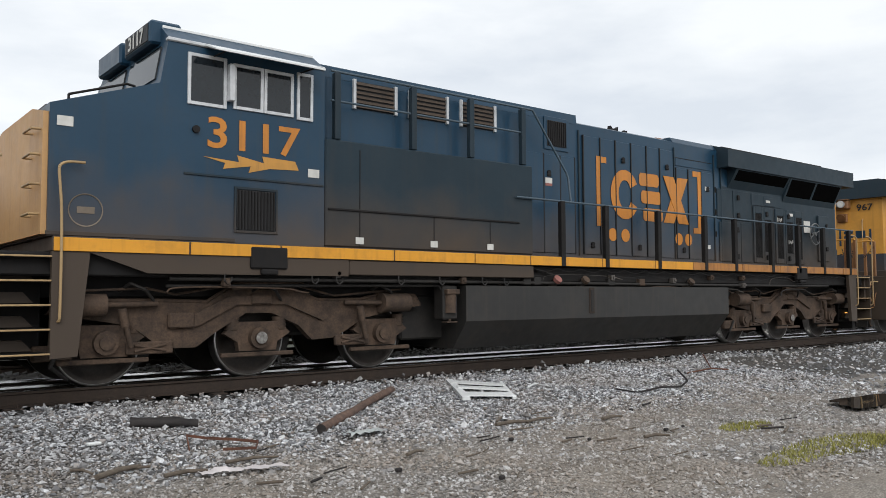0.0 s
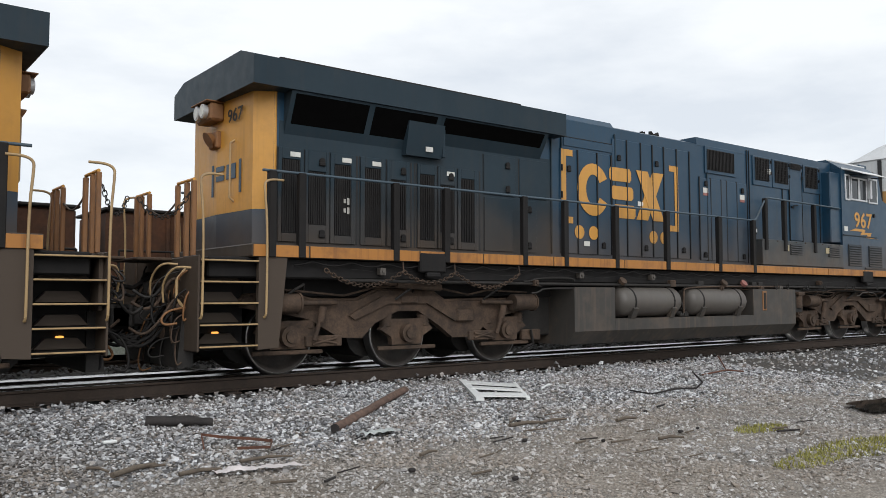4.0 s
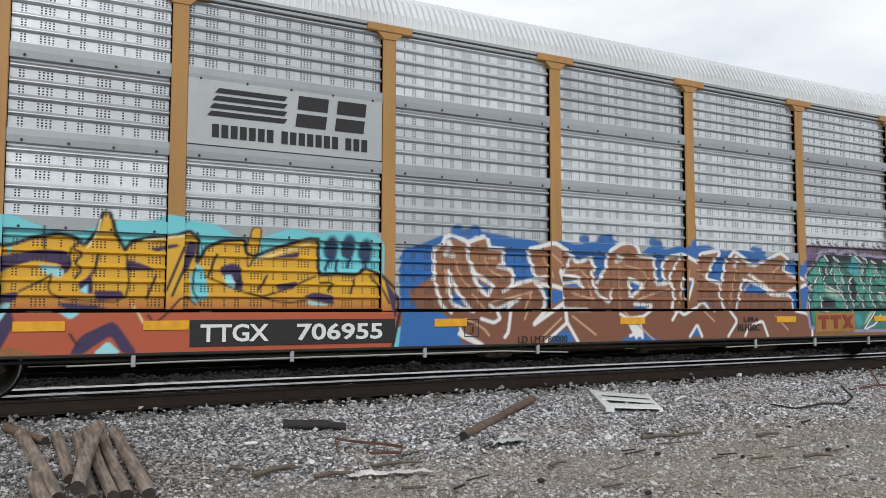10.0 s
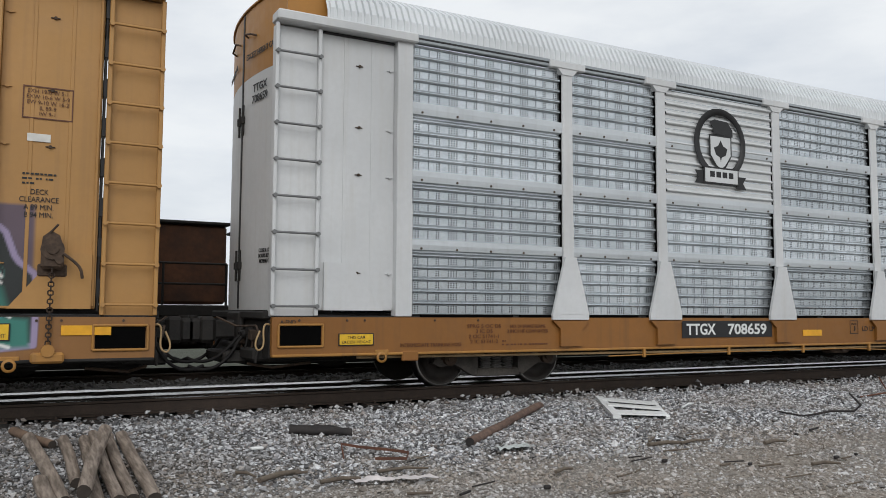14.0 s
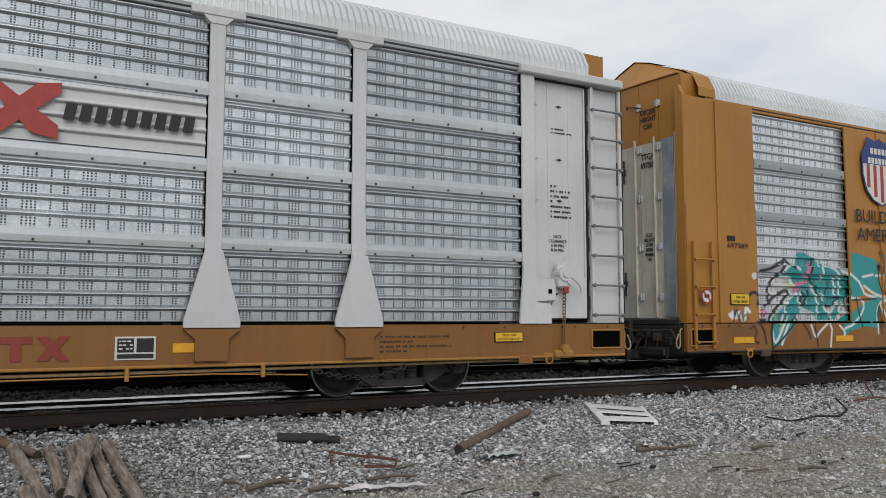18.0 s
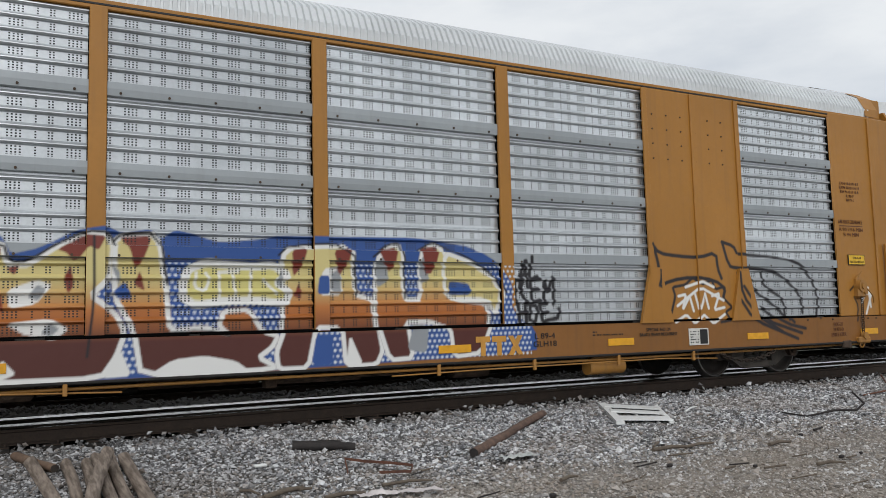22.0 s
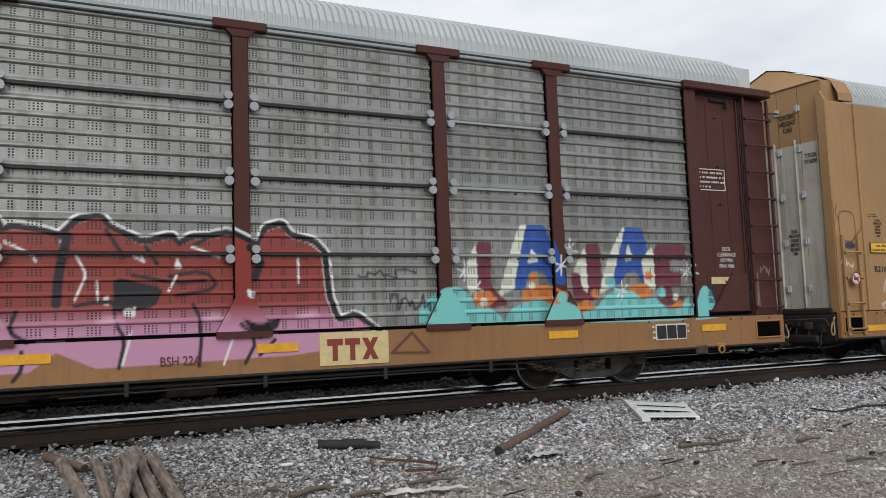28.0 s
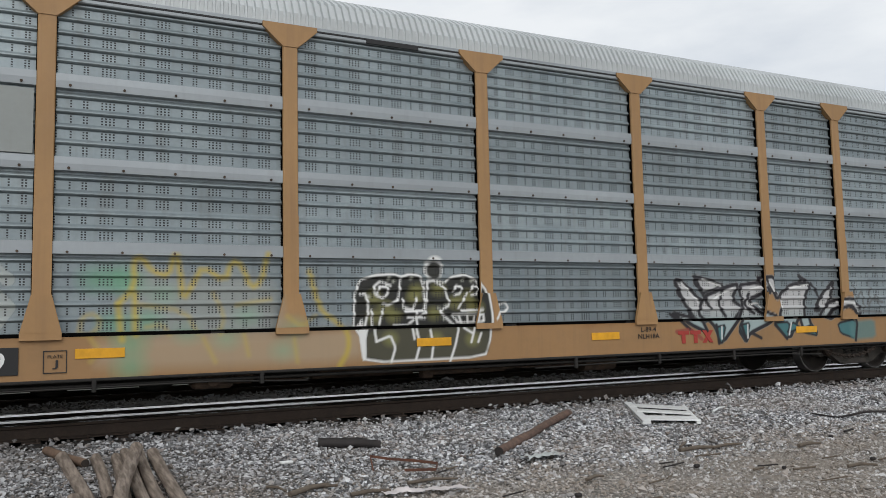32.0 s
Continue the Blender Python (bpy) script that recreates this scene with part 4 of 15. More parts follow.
def end_doors(parent, s, mat, top_mat, front_x=13.42, bulge=0.2, half=1.38, ridge=12.9, split=4.42, leaves=1):
    """Two tall end doors that meet in a dark slit, under a cap that slopes back to the roof."""
    def fx(y):
        return front_x + bulge * (1 - (y / half) ** 2)

    ridge_z = [(-y, z + 0.034) for y, z in ROOF[:7]][::-1]
    for side in (-1, 1):
        for leaf in range(leaves):
            y0 = 0.035 + (half - 0.035) * leaf / leaves + (0.012 if leaf else 0)
            y1 = 0.035 + (half - 0.035) * (leaf + 1) / leaves
            ys = spread(y0, y1, 0.2)
            poly = [(s * fx(y), side * y) for y in ys] + [(s * (front_x - 0.06), side * y) for y in ys[::-1]]
            for z0, z1, m in ((1.12, split, mat), (split + 0.003, 5.44, top_mat)):
                spart("end_door", Geo().prism(poly, z0, z1, "z"), M[m], parent, NO_SPRAY)
            if leaves > 1:
                part("door_edge", Geo().box(s * (fx(y1) - 0.01), s * (fx(y1) + 0.045), side * (y1 - 0.12), side * (y1 - 0.09), 1.13, 4.4, 0.008), M["end_plate"], parent)
                if leaf == 2 and top_mat == "deep_yellow":
                    part("galvanised_strip", Geo().box(s * (fx(y1) - 0.01), s * (fx(y0) + 0.012), side * (y0 + 0.06), side * (y1 - 0.11), 1.15, 4.32, 0.006), M["galv_strip"], parent, "scraped grey galvanised strip")
                for z in (1.5, 2.4, 3.3, 4.2, 5.0):
                    part("door_hinge", Geo().box(s * (fx(y1) - 0.02), s * (fx(y1) + 0.03), side * (y1 - 0.07), side * (y1 + 0.05), z - 0.06, z + 0.06, 0.01).cyl((s * (fx(y1) + 0.03), side * y1, z - 0.07), (s * (fx(y1) + 0.03), side * y1, z + 0.07), 0.018, 6), M["galv_plain2"], parent)
        ys = spread(0.0, half, 0.15)
        low = [(s * fx(y), side * y, 5.44) for y in ys]
        high = [(s * ridge, side * y, float(np.interp(y, [p[0] for p in ridge_z], [p[1] for p in ridge_z]))) for y in ys]
        back = [(s * (ridge - 0.35), p[1], p[2] - 0.02) for p in high]
        n = len(ys)
        g = Geo().add(low + high + back, [(r * n + i, r * n + i + 1, (r + 1) * n + i + 1, (r + 1) * n + i)[::side * s] for r in range(2) for i in range(n - 1)])
        spart("end_cap", g, M[top_mat], parent, NO_SPRAY)
        spart("cap_cheek", Geo().prism([(s * fx(half), 4.9), (s * fx(half), 5.44), (s * ridge, 5.45), (s * (ridge - 0.3), 5.40), (s * (ridge - 0.3), 4.9)], side * half, side * (half + 0.04)), M[top_mat], parent, NO_SPRAY)
        part("cap_rail", Geo().tube([(s * (fx(y) + 0.01), side * y, 5.45) for y in ys], 0.02, 6), M[top_mat], parent)
        part("door_handle", Geo().tube([(s * fx(0.55), side * 0.55, 4.98), (s * (fx(0.5) + 0.07), side * 0.5, 5.0), (s * (fx(0.25) + 0.07), side * 0.25, 5.06), (s * fx(0.2), side * 0.2, 5.04)], 0.014, 6), M["truck"], parent)
        for z in (1.75, 3.85):
            part("door_bar", Geo().cyl((s * (fx(0.1) + 0.02), side * 0.1, z - 0.22), (s * (fx(0.1) + 0.02), side * 0.1, z + 0.22), 0.016, 6).cyl((s * (fx(0.1) + 0.02), side * 0.1, z - 0.05), (s * (fx(0.1) + 0.02), side * 0.1, z + 0.05), 0.035, 8), M["underframe"], parent, "black lock bar")
    part("door_seal", Geo().box(s * (front_x - 0.05), s * (front_x + bulge + (0.03 if mat == "rack_yellow" else 0.012)), -(0.06 if mat == "rack_yellow" else 0.033), 0.06 if mat == "rack_yellow" else 0.033, 1.14, 5.42, 0.006), M["black"], parent, "black seal strip between the end doors")
    part("end_sill_plate", Geo().box(s * (front_x - 0.1), s * (front_x + bulge + 0.05), -1.45, 1.45, 1.0, 1.11, 0.02), M["underframe"], parent)


def end_text(text, parent, y, z, width, height, material, front_x=13.42, bulge=0.2, half=1.38):
    """Letters on the door at the wagon's -x end."""
    ob = lettering(text, 0, -0.012, 0, width, height, material, parent, "lettering", "", 0, 0.002, 0.012)
    slope = -2 * bulge * y / half ** 2
    for ob in WORDS:
        ob.rotation_euler = (0, 0, -math.pi / 2 + math.atan(slope))
        ob.location = (-(front_x + bulge * (1 - (y / half) ** 2)), y, z)


def hand_brake(parent, x, z, material, chain_mat="rail"):
    """Geared hand brake with its guard, lever, release and drop chain."""
    g = Geo().box(x - 0.13, x + 0.10, -1.72, -1.5, z - 0.16, z + 0.10, 0.03).cyl((x - 0.02, -1.74, z + 0.06), (x - 0.02, -1.58, z + 0.06), 0.12, 16)
    g.cyl((x - 0.02, -1.76, z + 0.06), (x - 0.02, -1.74, z + 0.06), 0.06, 12).cyl((x + 0.05, -1.75, z - 0.06), (x + 0.05, -1.7, z - 0.06), 0.045, 10)
    part("hand_brake", g.prism([(x - 0.13, z + 0.1), (x + 0.09, z + 0.1), (x + 0.05, z + 0.22), (x - 0.04, z + 0.27), (x - 0.12, z + 0.2)], -1.66, -1.58), material, parent, "hand brake gear housing")
    part("brake_lever", Geo().tube(bend([(x + 0.06, -1.72, z + 0.03), (x + 0.16, -1.74, z - 0.04), (x + 0.27, -1.74, z - 0.14), (x + 0.29, -1.72, z - 0.26)]), 0.017, 6).tube([(x - 0.05, -1.66, z + 0.24), (x + 0.03, -1.68, z + 0.34)], 0.013, 6), material, parent)
    part("brake_plate", Geo().box(x - 0.16, x + 0.14, -1.58, -1.5, z - 0.24, z - 0.10, 0.015), material, parent)
    part("brake_chain", link_chain(1, (x - 0.02, -1.69, z - 0.16), (x - 0.03, -1.68, 0.72), 0.01, 18, 0.008), M[chain_mat], parent, "rusty brake chain")
    part("chain_sheave", Geo().box(x - 0.2, x + 0.14, -1.72, -1.6, 0.52, 0.64, 0.025).cyl((x - 0.03, -1.74, 0.66), (x - 0.03, -1.66, 0.66), 0.07, 12), M["sill_plain"], parent)


def coupler(parent, s, x, label="cast steel coupler with knuckle"):
    """Draft gear, knuckle coupler, brake hoses and the dark gear round them."""
    g = Geo().box(s * (x - 0.6), s * (x + 0.45), -0.13, 0.13, 0.72, 0.98, 0.03).box(s * (x + 0.36), s * (x + 0.60), -0.20, 0.16, 0.66, 1.03, 0.05).box(s * (x + 0.55), s * (x + 0.76), -0.20, -0.06, 0.68, 1.0, 0.05)
    part("coupler", g.cyl((s * (x + 0.66), 0.08, 0.64), (s * (x + 0.66), 0.08, 1.04), 0.09, 12), M["truck_dark"], parent, label)
    part("striker", Geo().box(s * x, s * (x + 0.10), -0.34, 0.34, 0.58, 1.10, 0.03).box(s * (x + 0.08), s * (x + 0.2), -0.26, 0.26, 0.60, 0.68, 0.02), M["truck_dark"], parent, "cast striker plate")
    part("cushion_unit", Geo().box(s * (x - 1.4), s * x, -0.62, 0.62, 0.44, 0.66, 0.04).cyl((s * (x - 1.2), -0.8, 0.52), (s * (x - 0.2), -0.8, 0.52), 0.10, 12), M["underframe"], parent)
    for y, d in ((-0.5, 0.0), (-0.62, 0.1), (0.42, 0.05)):
        hose = [(s * (x - 0.05), y, 0.84), (s * (x + 0.12), y, 0.78), (s * (x + 0.26), y + 0.02, 0.60 - d), (s * (x + 0.46), y + 0.05, 0.44 - d), (s * (x + 0.66), y + 0.07, 0.42 - d), (s * (x + 0.80), y + 0.08, 0.48 - d)]
        part("air_hose", Geo().tube(bend(hose), 0.023, 8).cyl(hose[0], hose[1], 0.05, 8), M["soot"], parent, "black rubber air hose")
    part("cut_lever", Geo().tube([(s * (x + 0.10), -1.46, 0.78), (s * (x + 0.14), -1.40, 0.92), (s * (x + 0.16), -0.5, 0.90), (s * (x + 0.36), -0.18, 1.02)], 0.016, 6), M["truck"], parent)
    lever = [(s * (x - 0.02), -1.50, 0.93), (s * (x + 0.06), -1.54, 0.95), (s * (x + 0.09), -1.54, 0.88), (s * (x + 0.07), -1.54, 0.66), (s * (x + 0.16), -1.56, 0.60), (s * (x + 0.20), -1.56, 0.70), (s * (x + 0.13), -1.55, 0.86)]
    part("uncoupling_lever", Geo().tube(bend(lever), 0.013, 6), M["hrail"], parent, "cream-painted bent uncoupling handle")
    part("brake_rod", Geo().tube([(s * (x - 0.7), -1.1, 0.42), (s * (x - 0.2), -1.0, 0.36), (s * (x + 0.05), -0.7, 0.40)], 0.02, 6), M["truck"], parent)
    part("draft_pocket", Geo().box(s * (x + 0.02), s * (x + 0.34), -0.55, 0.55, 0.40, 0.56, 0.03).box(s * (x - 0.3), s * (x + 0.12), -1.2, -0.5, 0.46, 0.62, 0.03), M["truck_dark"], parent, "greasy draft gear casing")
    for k in range(5):
        y, z = -1.25 + 0.27 * k, 0.66 + 0.06 * (k % 3)
        part("end_fitting", Geo().box(s * (x + 0.0), s * (x + 0.08 + 0.03 * (k % 2)), y - 0.06, y + 0.07, z, z + 0.14, 0.015).cyl((s * (x + 0.06), y, z), (s * (x + 0.09), y + 0.02, z - 0.22), 0.018, 6), M["truck" if k % 2 else "truck_dark"], parent)
    part("end_ladder_step", Geo().box(s * (x - 0.5), s * (x - 0.02), -1.50, -1.42, 0.50, 0.525, 0.006), M["underframe"], parent)


def auto_rack(name, label, u, cfg, spray):
    t = thing(name, label, "rail car", "auto rack wagons of the train", (u, YT, 0))
    body, sill, galv, band = M[cfg["body"]], M[cfg.get("sill", "sill_yellow")], cfg["galv"], M[cfg["band"]]
    groove, rib = cfg.get("groove", -0.014), cfg.get("rib", 1.0)
    # flat car
    spart("side_sill", front(Geo(), -13.6, 13.6, 0.55, 1.03, -W - 0.012, 0.0155 if spray.layers else 0.4).box(-13.6, 13.6, -W - 0.008, -W + 0.08, 0.55, 1.03, 0.01), sill, t, spray)
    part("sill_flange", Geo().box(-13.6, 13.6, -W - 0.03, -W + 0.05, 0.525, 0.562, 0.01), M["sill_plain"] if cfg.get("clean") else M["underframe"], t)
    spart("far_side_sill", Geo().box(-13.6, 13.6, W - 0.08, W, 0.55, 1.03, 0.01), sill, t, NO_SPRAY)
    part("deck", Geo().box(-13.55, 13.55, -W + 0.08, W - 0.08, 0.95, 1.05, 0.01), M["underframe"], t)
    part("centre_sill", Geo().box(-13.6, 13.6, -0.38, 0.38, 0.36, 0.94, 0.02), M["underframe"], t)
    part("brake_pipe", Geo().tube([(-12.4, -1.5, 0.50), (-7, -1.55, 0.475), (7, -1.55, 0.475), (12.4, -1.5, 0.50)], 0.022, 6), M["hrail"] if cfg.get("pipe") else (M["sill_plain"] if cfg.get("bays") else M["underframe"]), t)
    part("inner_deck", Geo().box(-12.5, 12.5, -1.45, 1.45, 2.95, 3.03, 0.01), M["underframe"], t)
    part("air_tank", Geo().cyl((-0.9, -0.75, 0.55), (0.6, -0.75, 0.55), 0.19, 14), M["truck"], t)
    part("brake_cylinder", Geo().cyl((3.4, -1.05, 0.45), (4.0, -1.05, 0.45), 0.16, 14).box(2.6, 3.4, -1.1, -1.0, 0.42, 0.48), M["truck"], t)
    slot = random.Random(int(u))
    x = -11.5
    while x < 11.3:
        e = min(11.5, x + slot.uniform(0.9, 2.4))
        # black bar fills the slot to stand for its shade
        part("sill_gap", Geo().box(x, e, -W - 0.02, -W + 0.05, 1.032, 1.068, 0.004), M["void"], t, "black bar for the shaded slot over the sill")
        x = e + slot.uniform(0.10, 0.30)
    rod = M["pipe_pale"] if cfg["body"] == "rack_yellow" else (M["underframe"] if cfg["body"] in ("rack_brown", "pale_yellow") else M["sill_plain"])
    for a, b, z in ((-8.2, -1.2, 0.43), (2.2, 8.3, 0.41)):
        part("brake_rod", Geo().tube([(a, -W + 0.02, z), (a + 1.4, -W - 0.01, z + 0.02), (b - 1.2, -W - 0.01, z + 0.03), (b, -W + 0.04, z - 0.02)], 0.011, 6), rod, t, "thin brake rod under the sill")
        for x in spread(a + 0.7, b - 0.6, 1.9):
            part("rod_hanger", Geo().box(x - 0.025, x + 0.025, -W - 0.035, -W + 0.01, z - 0.03, 0.54, 0.008), M["band"] if rod is M["pipe_pale"] else rod, t)
    part("slack_adjuster", Geo().cyl((0.7, -1.2, 0.42), (1.9, -1.2, 0.42), 0.055, 12).cyl((1.9, -1.2, 0.42), (2.6, -1.2, 0.42), 0.025, 8).box(0.55, 0.72, -1.28, -1.12, 0.33, 0.52, 0.02), M["truck"], t, "slack adjuster tube")
    part("control_valve", Geo().box(-2.6, -2.1, -1.45, -1.15, 0.36, 0.6, 0.04).cyl((-2.35, -1.5, 0.48), (-2.35, -1.4, 0.48), 0.09, 12).box(-2.1, -1.85, -1.42, -1.2, 0.4, 0.54, 0.03), M["truck"], t, "brake control valve")
    for a, b in ((-1.85, -0.9), (0.6, 3.4)):
        part("valve_pipe", Geo().tube([(a, -1.3, 0.50), (a + 0.2, -1.34, 0.43), (b - 0.3, -1.34, 0.42), (b, -1.1, 0.48)], 0.016, 6), M["truck"], t)
    part("brake_chain", link_chain(1, (8.35, -W + 0.02, 0.46), (9.7, -W + 0.02, 0.46), 0.13, 20, 0.010), M["rail"], t, "rusty slack chain")
    for x in (-6.2, -3.1, 0.0, 3.1, 6.2):
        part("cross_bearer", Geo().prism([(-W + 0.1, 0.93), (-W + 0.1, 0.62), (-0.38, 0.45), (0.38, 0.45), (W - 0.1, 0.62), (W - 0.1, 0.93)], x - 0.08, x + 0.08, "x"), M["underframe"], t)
    for x in (-9.9, 9.9):
        bogie(t, x)
    for s in (-1, 1):
        coupler(t, s, 13.6)
        part("end_sill", Geo().box(s * 13.6, s * 13.5, -W + 0.1, W - 0.1, 0.5, 1.0, 0.02), M["underframe"], t)
        # black plate proud of the sill, standing for a recess in shade
        part("pocket", Geo().box(s * 13.5, s * 12.95, -W - 0.016, -W + 0.01, 0.66, 0.93, 0.01), M["void"], t, "black plate for the shaded recess in the sill")
        part("pocket_frame", Geo().tube([(s * 13.52, -W - 0.02, 0.655), (s * 13.52, -W - 0.02, 0.935), (s * 12.93, -W - 0.02, 0.935), (s * 12.93, -W - 0.02, 0.655), (s * 13.52, -W - 0.02, 0.655)], 0.017, 6), M["sill_plain"], t, "yellow rim round the recess")
        part("tow_ring", Geo().lathe([(0.045, -0.012), (0.075, -0.012), (0.075, 0.012), (0.045, 0.012), (0.045, -0.012)], 16, (s * 12.1, -W - 0.02, 0.50)).box(s * 12.0, s * 12.2, -W - 0.03, -W, 0.55, 0.60, 0.008), M["sill_plain"], t, "round tow ring under the sill")
        for x in (13.25, 12.6, 12.35, 11.3, 10.6):
            part("sill_rivet", Geo().cyl((s * x, -W - 0.026, 0.99), (s * x, -W - 0.01, 0.99), 0.016, 6), M["truck"], t)
        part("jack_pad", Geo().box(s * 11.55, s * 11.8, -W - 0.035, -W + 0.02, 0.44, 0.58, 0.02), sill if cfg.get("clean") else M["truck"], t)
    # rack
    bays = cfg.get("bays") or list(zip([-11.65] + [p + 0.1 for p in POSTS], [p - 0.1 for p in POSTS] + [11.65]))
    for x0, x1 in bays:
        edges = [1.075]
        for a, b in SEAMS[::-1]:
            edges += [a, b]
        edges.append(4.93)
        for i in range(0, 8, 2):
            if i == 2 and spray.layers:
                sheet(t, spray, x0, x1, edges[i], 2.5, galv, True, groove, rib)
                sheet(t, spray, x0, x1, 2.5, edges[i + 1], galv, False, groove, rib)
            else:
                sheet(t, spray, x0, x1, edges[i], edges[i + 1], galv, i == 0 and bool(spray.layers), groove, rib)
        for i, (a, b) in enumerate(SEAMS):
            if cfg.get("thin_seams"):
                m = (a + b) / 2
                sheet(t, spray, x0, x1, a, b, galv, i == 2, groove, rib)
                g = Geo().box(x0 - 0.02, x1 + 0.02, -1.585, -1.54, m - 0.018, m + 0.018, 0.004)
                part("seam_bar", g, M["band"] if 1.5 < x1 - x0 < 2.0 else M["black"], t)
            else:
                g = front(Geo(), x0, x1, a + 0.01, b - 0.01, -1.607, 0.016) if i == 2 and spray.layers else Geo()
                spart("seam_band", g.prism([(-1.53, a), (-1.598, a + 0.012), (-1.605, a + (b - a) * 0.5), (-1.600, b - 0.012), (-1.53, b)], x0, x1, "x"), band, t, spray)
            m = (a + b) / 2
            for x in spread(x0 + 0.15, x1 - 0.15, 0.65):
                part("bolt", Geo().cyl((x, -1.612, m - 0.05), (x, -1.585, m - 0.05), 0.017, 6), M["truck"], t)
    for x0, x1 in bays:
        for x in (x0, x1):
            # black strip put in for the shade between sheet and post
            part("panel_gap", Geo().box(x - 0.007, x + 0.007, -1.585, -1.53, 1.08, 4.89, 0.003), M["void"], t, "black strip for the shaded gap beside the sheet")
        spart("far_panel", Geo().box(x0, x1, 1.5, 1.54, 1.08, 4.93, 0.01), M[galv], t, NO_SPRAY)
    part("eave_gap", Geo().box(-12.9, 12.9, -1.606, -1.55, 4.945, 4.972, 0.004), M["black"], t, "black strip under the eave")
    spart("top_rail", Geo().box(-13.0, 13.0, -1.60, -1.50, 4.90, 5.02, 0.01), M[cfg.get("eave", "band")], t, NO_SPRAY)
    spart("far_top_rail", Geo().box(-13.0, 13.0, 1.50, 1.60, 4.92, 5.02, 0.01), M[cfg.get("eave", cfg["body"])], t, NO_SPRAY)
    for i, x in enumerate(POSTS if not cfg.get("bays") else []):
        w = 0.098
        g = front(Geo(), x - w, x + w, 1.05, 2.5, -W - 0.003, 0.016 if spray.covers(x - w, x + w, 1.05, 2.5) else 0.3).box(x - w, x + w, -W, -1.5, 1.04, 4.86, 0.012)
        spart("post", g, body, t, spray)
        cap = cfg.get("cap", "tee")
        if cap == "tee":
            spart("post_cap", Geo().box(x - 0.34, x + 0.34, -W - 0.025, -1.5, 4.885, 5.0, 0.012).prism([(x - w, 4.79), (x + w, 4.79), (x + 0.19, 4.884), (x - 0.19, 4.884)], -W - 0.012, -1.5), body, t, NO_SPRAY)
        else:
            spart("post_cap", Geo().prism([(x - w, 4.7), (x + w, 4.7), (x + 0.36, 4.94), (x + 0.36, 5.0), (x - 0.36, 5.0), (x - 0.36, 4.94)], -W - 0.01, -1.5), body, t, NO_SPRAY)
        if cfg.get("flare"):
            z1, fl = cfg.get("flare_top", 1.95), cfg.get("foot", 0.34)
            pts = [(x - w - 0.005, z1), (x + w + 0.005, z1), (x + fl, 1.08), (x + fl, 1.0), (x - fl, 1.0), (x - fl, 1.08)]
            g = Geo().prism(pts, -W - 0.06, -W - 0.015)
            zs = spread(1.08, z1, 0.03)
            wide = [fl + (w + 0.005 - fl) * (z - 1.08) / (z1 - 1.08) for z in zs]
            cols = spread(-1, 1, 0.08)
            vs = [(x + k * hw, -W - 0.063, z) for k in cols for z, hw in zip(zs, wide)]
            q = len(zs)
            g.add(vs, [(i * q + j, (i + 1) * q + j, (i + 1) * q + j + 1, i * q + j + 1) for i in range(len(cols) - 1) for j in range(q - 1)], False, True)
            spart("post_foot", g, body, t, spray)
            if cfg.get("clean"):
                spart("foot_bracket", Geo().prism([(x - 0.34, 0.98), (x + 0.34, 0.98), (x + 0.2, 0.86), (x + 0.2, 0.60), (x - 0.2, 0.60), (x - 0.2, 0.86)], -W - 0.07, -W - 0.014), sill, t, NO_SPRAY)
        if cfg.get("hinges"):
            for z in (3.95, 2.99, 2.02):
                for d in (-1, 1):
                    part("hinge", Geo().cyl((x + d * 0.16, -W - 0.03, z - 0.05), (x + d * 0.16, -W + 0.02, z - 0.05), 0.06, 8).cyl((x + d * 0.16, -W - 0.03, z + 0.07), (x + d * 0.16, -W + 0.02, z + 0.07), 0.055, 8), M["band"], t)
    for x0, x1 in cfg.get("walls", []):
        n = 2 if x1 - x0 > 1.8 else 1
        g = front(Geo(), x0, x1, 1.05, 2.6, -1.613)
        g.box(x0, x1, -1.61, -1.5, 1.04, 4.93, 0.01)
        spart("wall_plate", g, body, t, spray)
        for k in range(n + 1):
            xx = x0 + (x1 - x0) * k / n
            spart("wall_rib", front(Geo(), xx - 0.05, xx + 0.05, 1.05, 2.6, -1.645).box(xx - 0.05, xx + 0.05, -1.642, -1.6, 1.04, 4.93, 0.008), body, t, spray)
    for x in cfg.get("feet", []):
        spart("post_foot", front(Geo(), x - 0.12, x + 0.12, 1.06, 1.9, -1.672, 0.016).prism([(x - 0.11, 1.92), (x + 0.11, 1.92), (x + 0.34, 1.02), (x - 0.34, 1.02)], -1.668, -1.61), body, t, spray)
    for x in cfg.get("studs", []):
        spart("post", front(Geo(), x - 0.1, x + 0.1, 1.05, 2.6, -1.633).box(x - 0.1, x + 0.1, -1.63, -1.5, 1.04, 4.93, 0.01), body, t, spray)
    roof_part(t, 12.8 if cfg.get("bays") or cfg.get("plain_end") else 12.92, cfg["roof"])
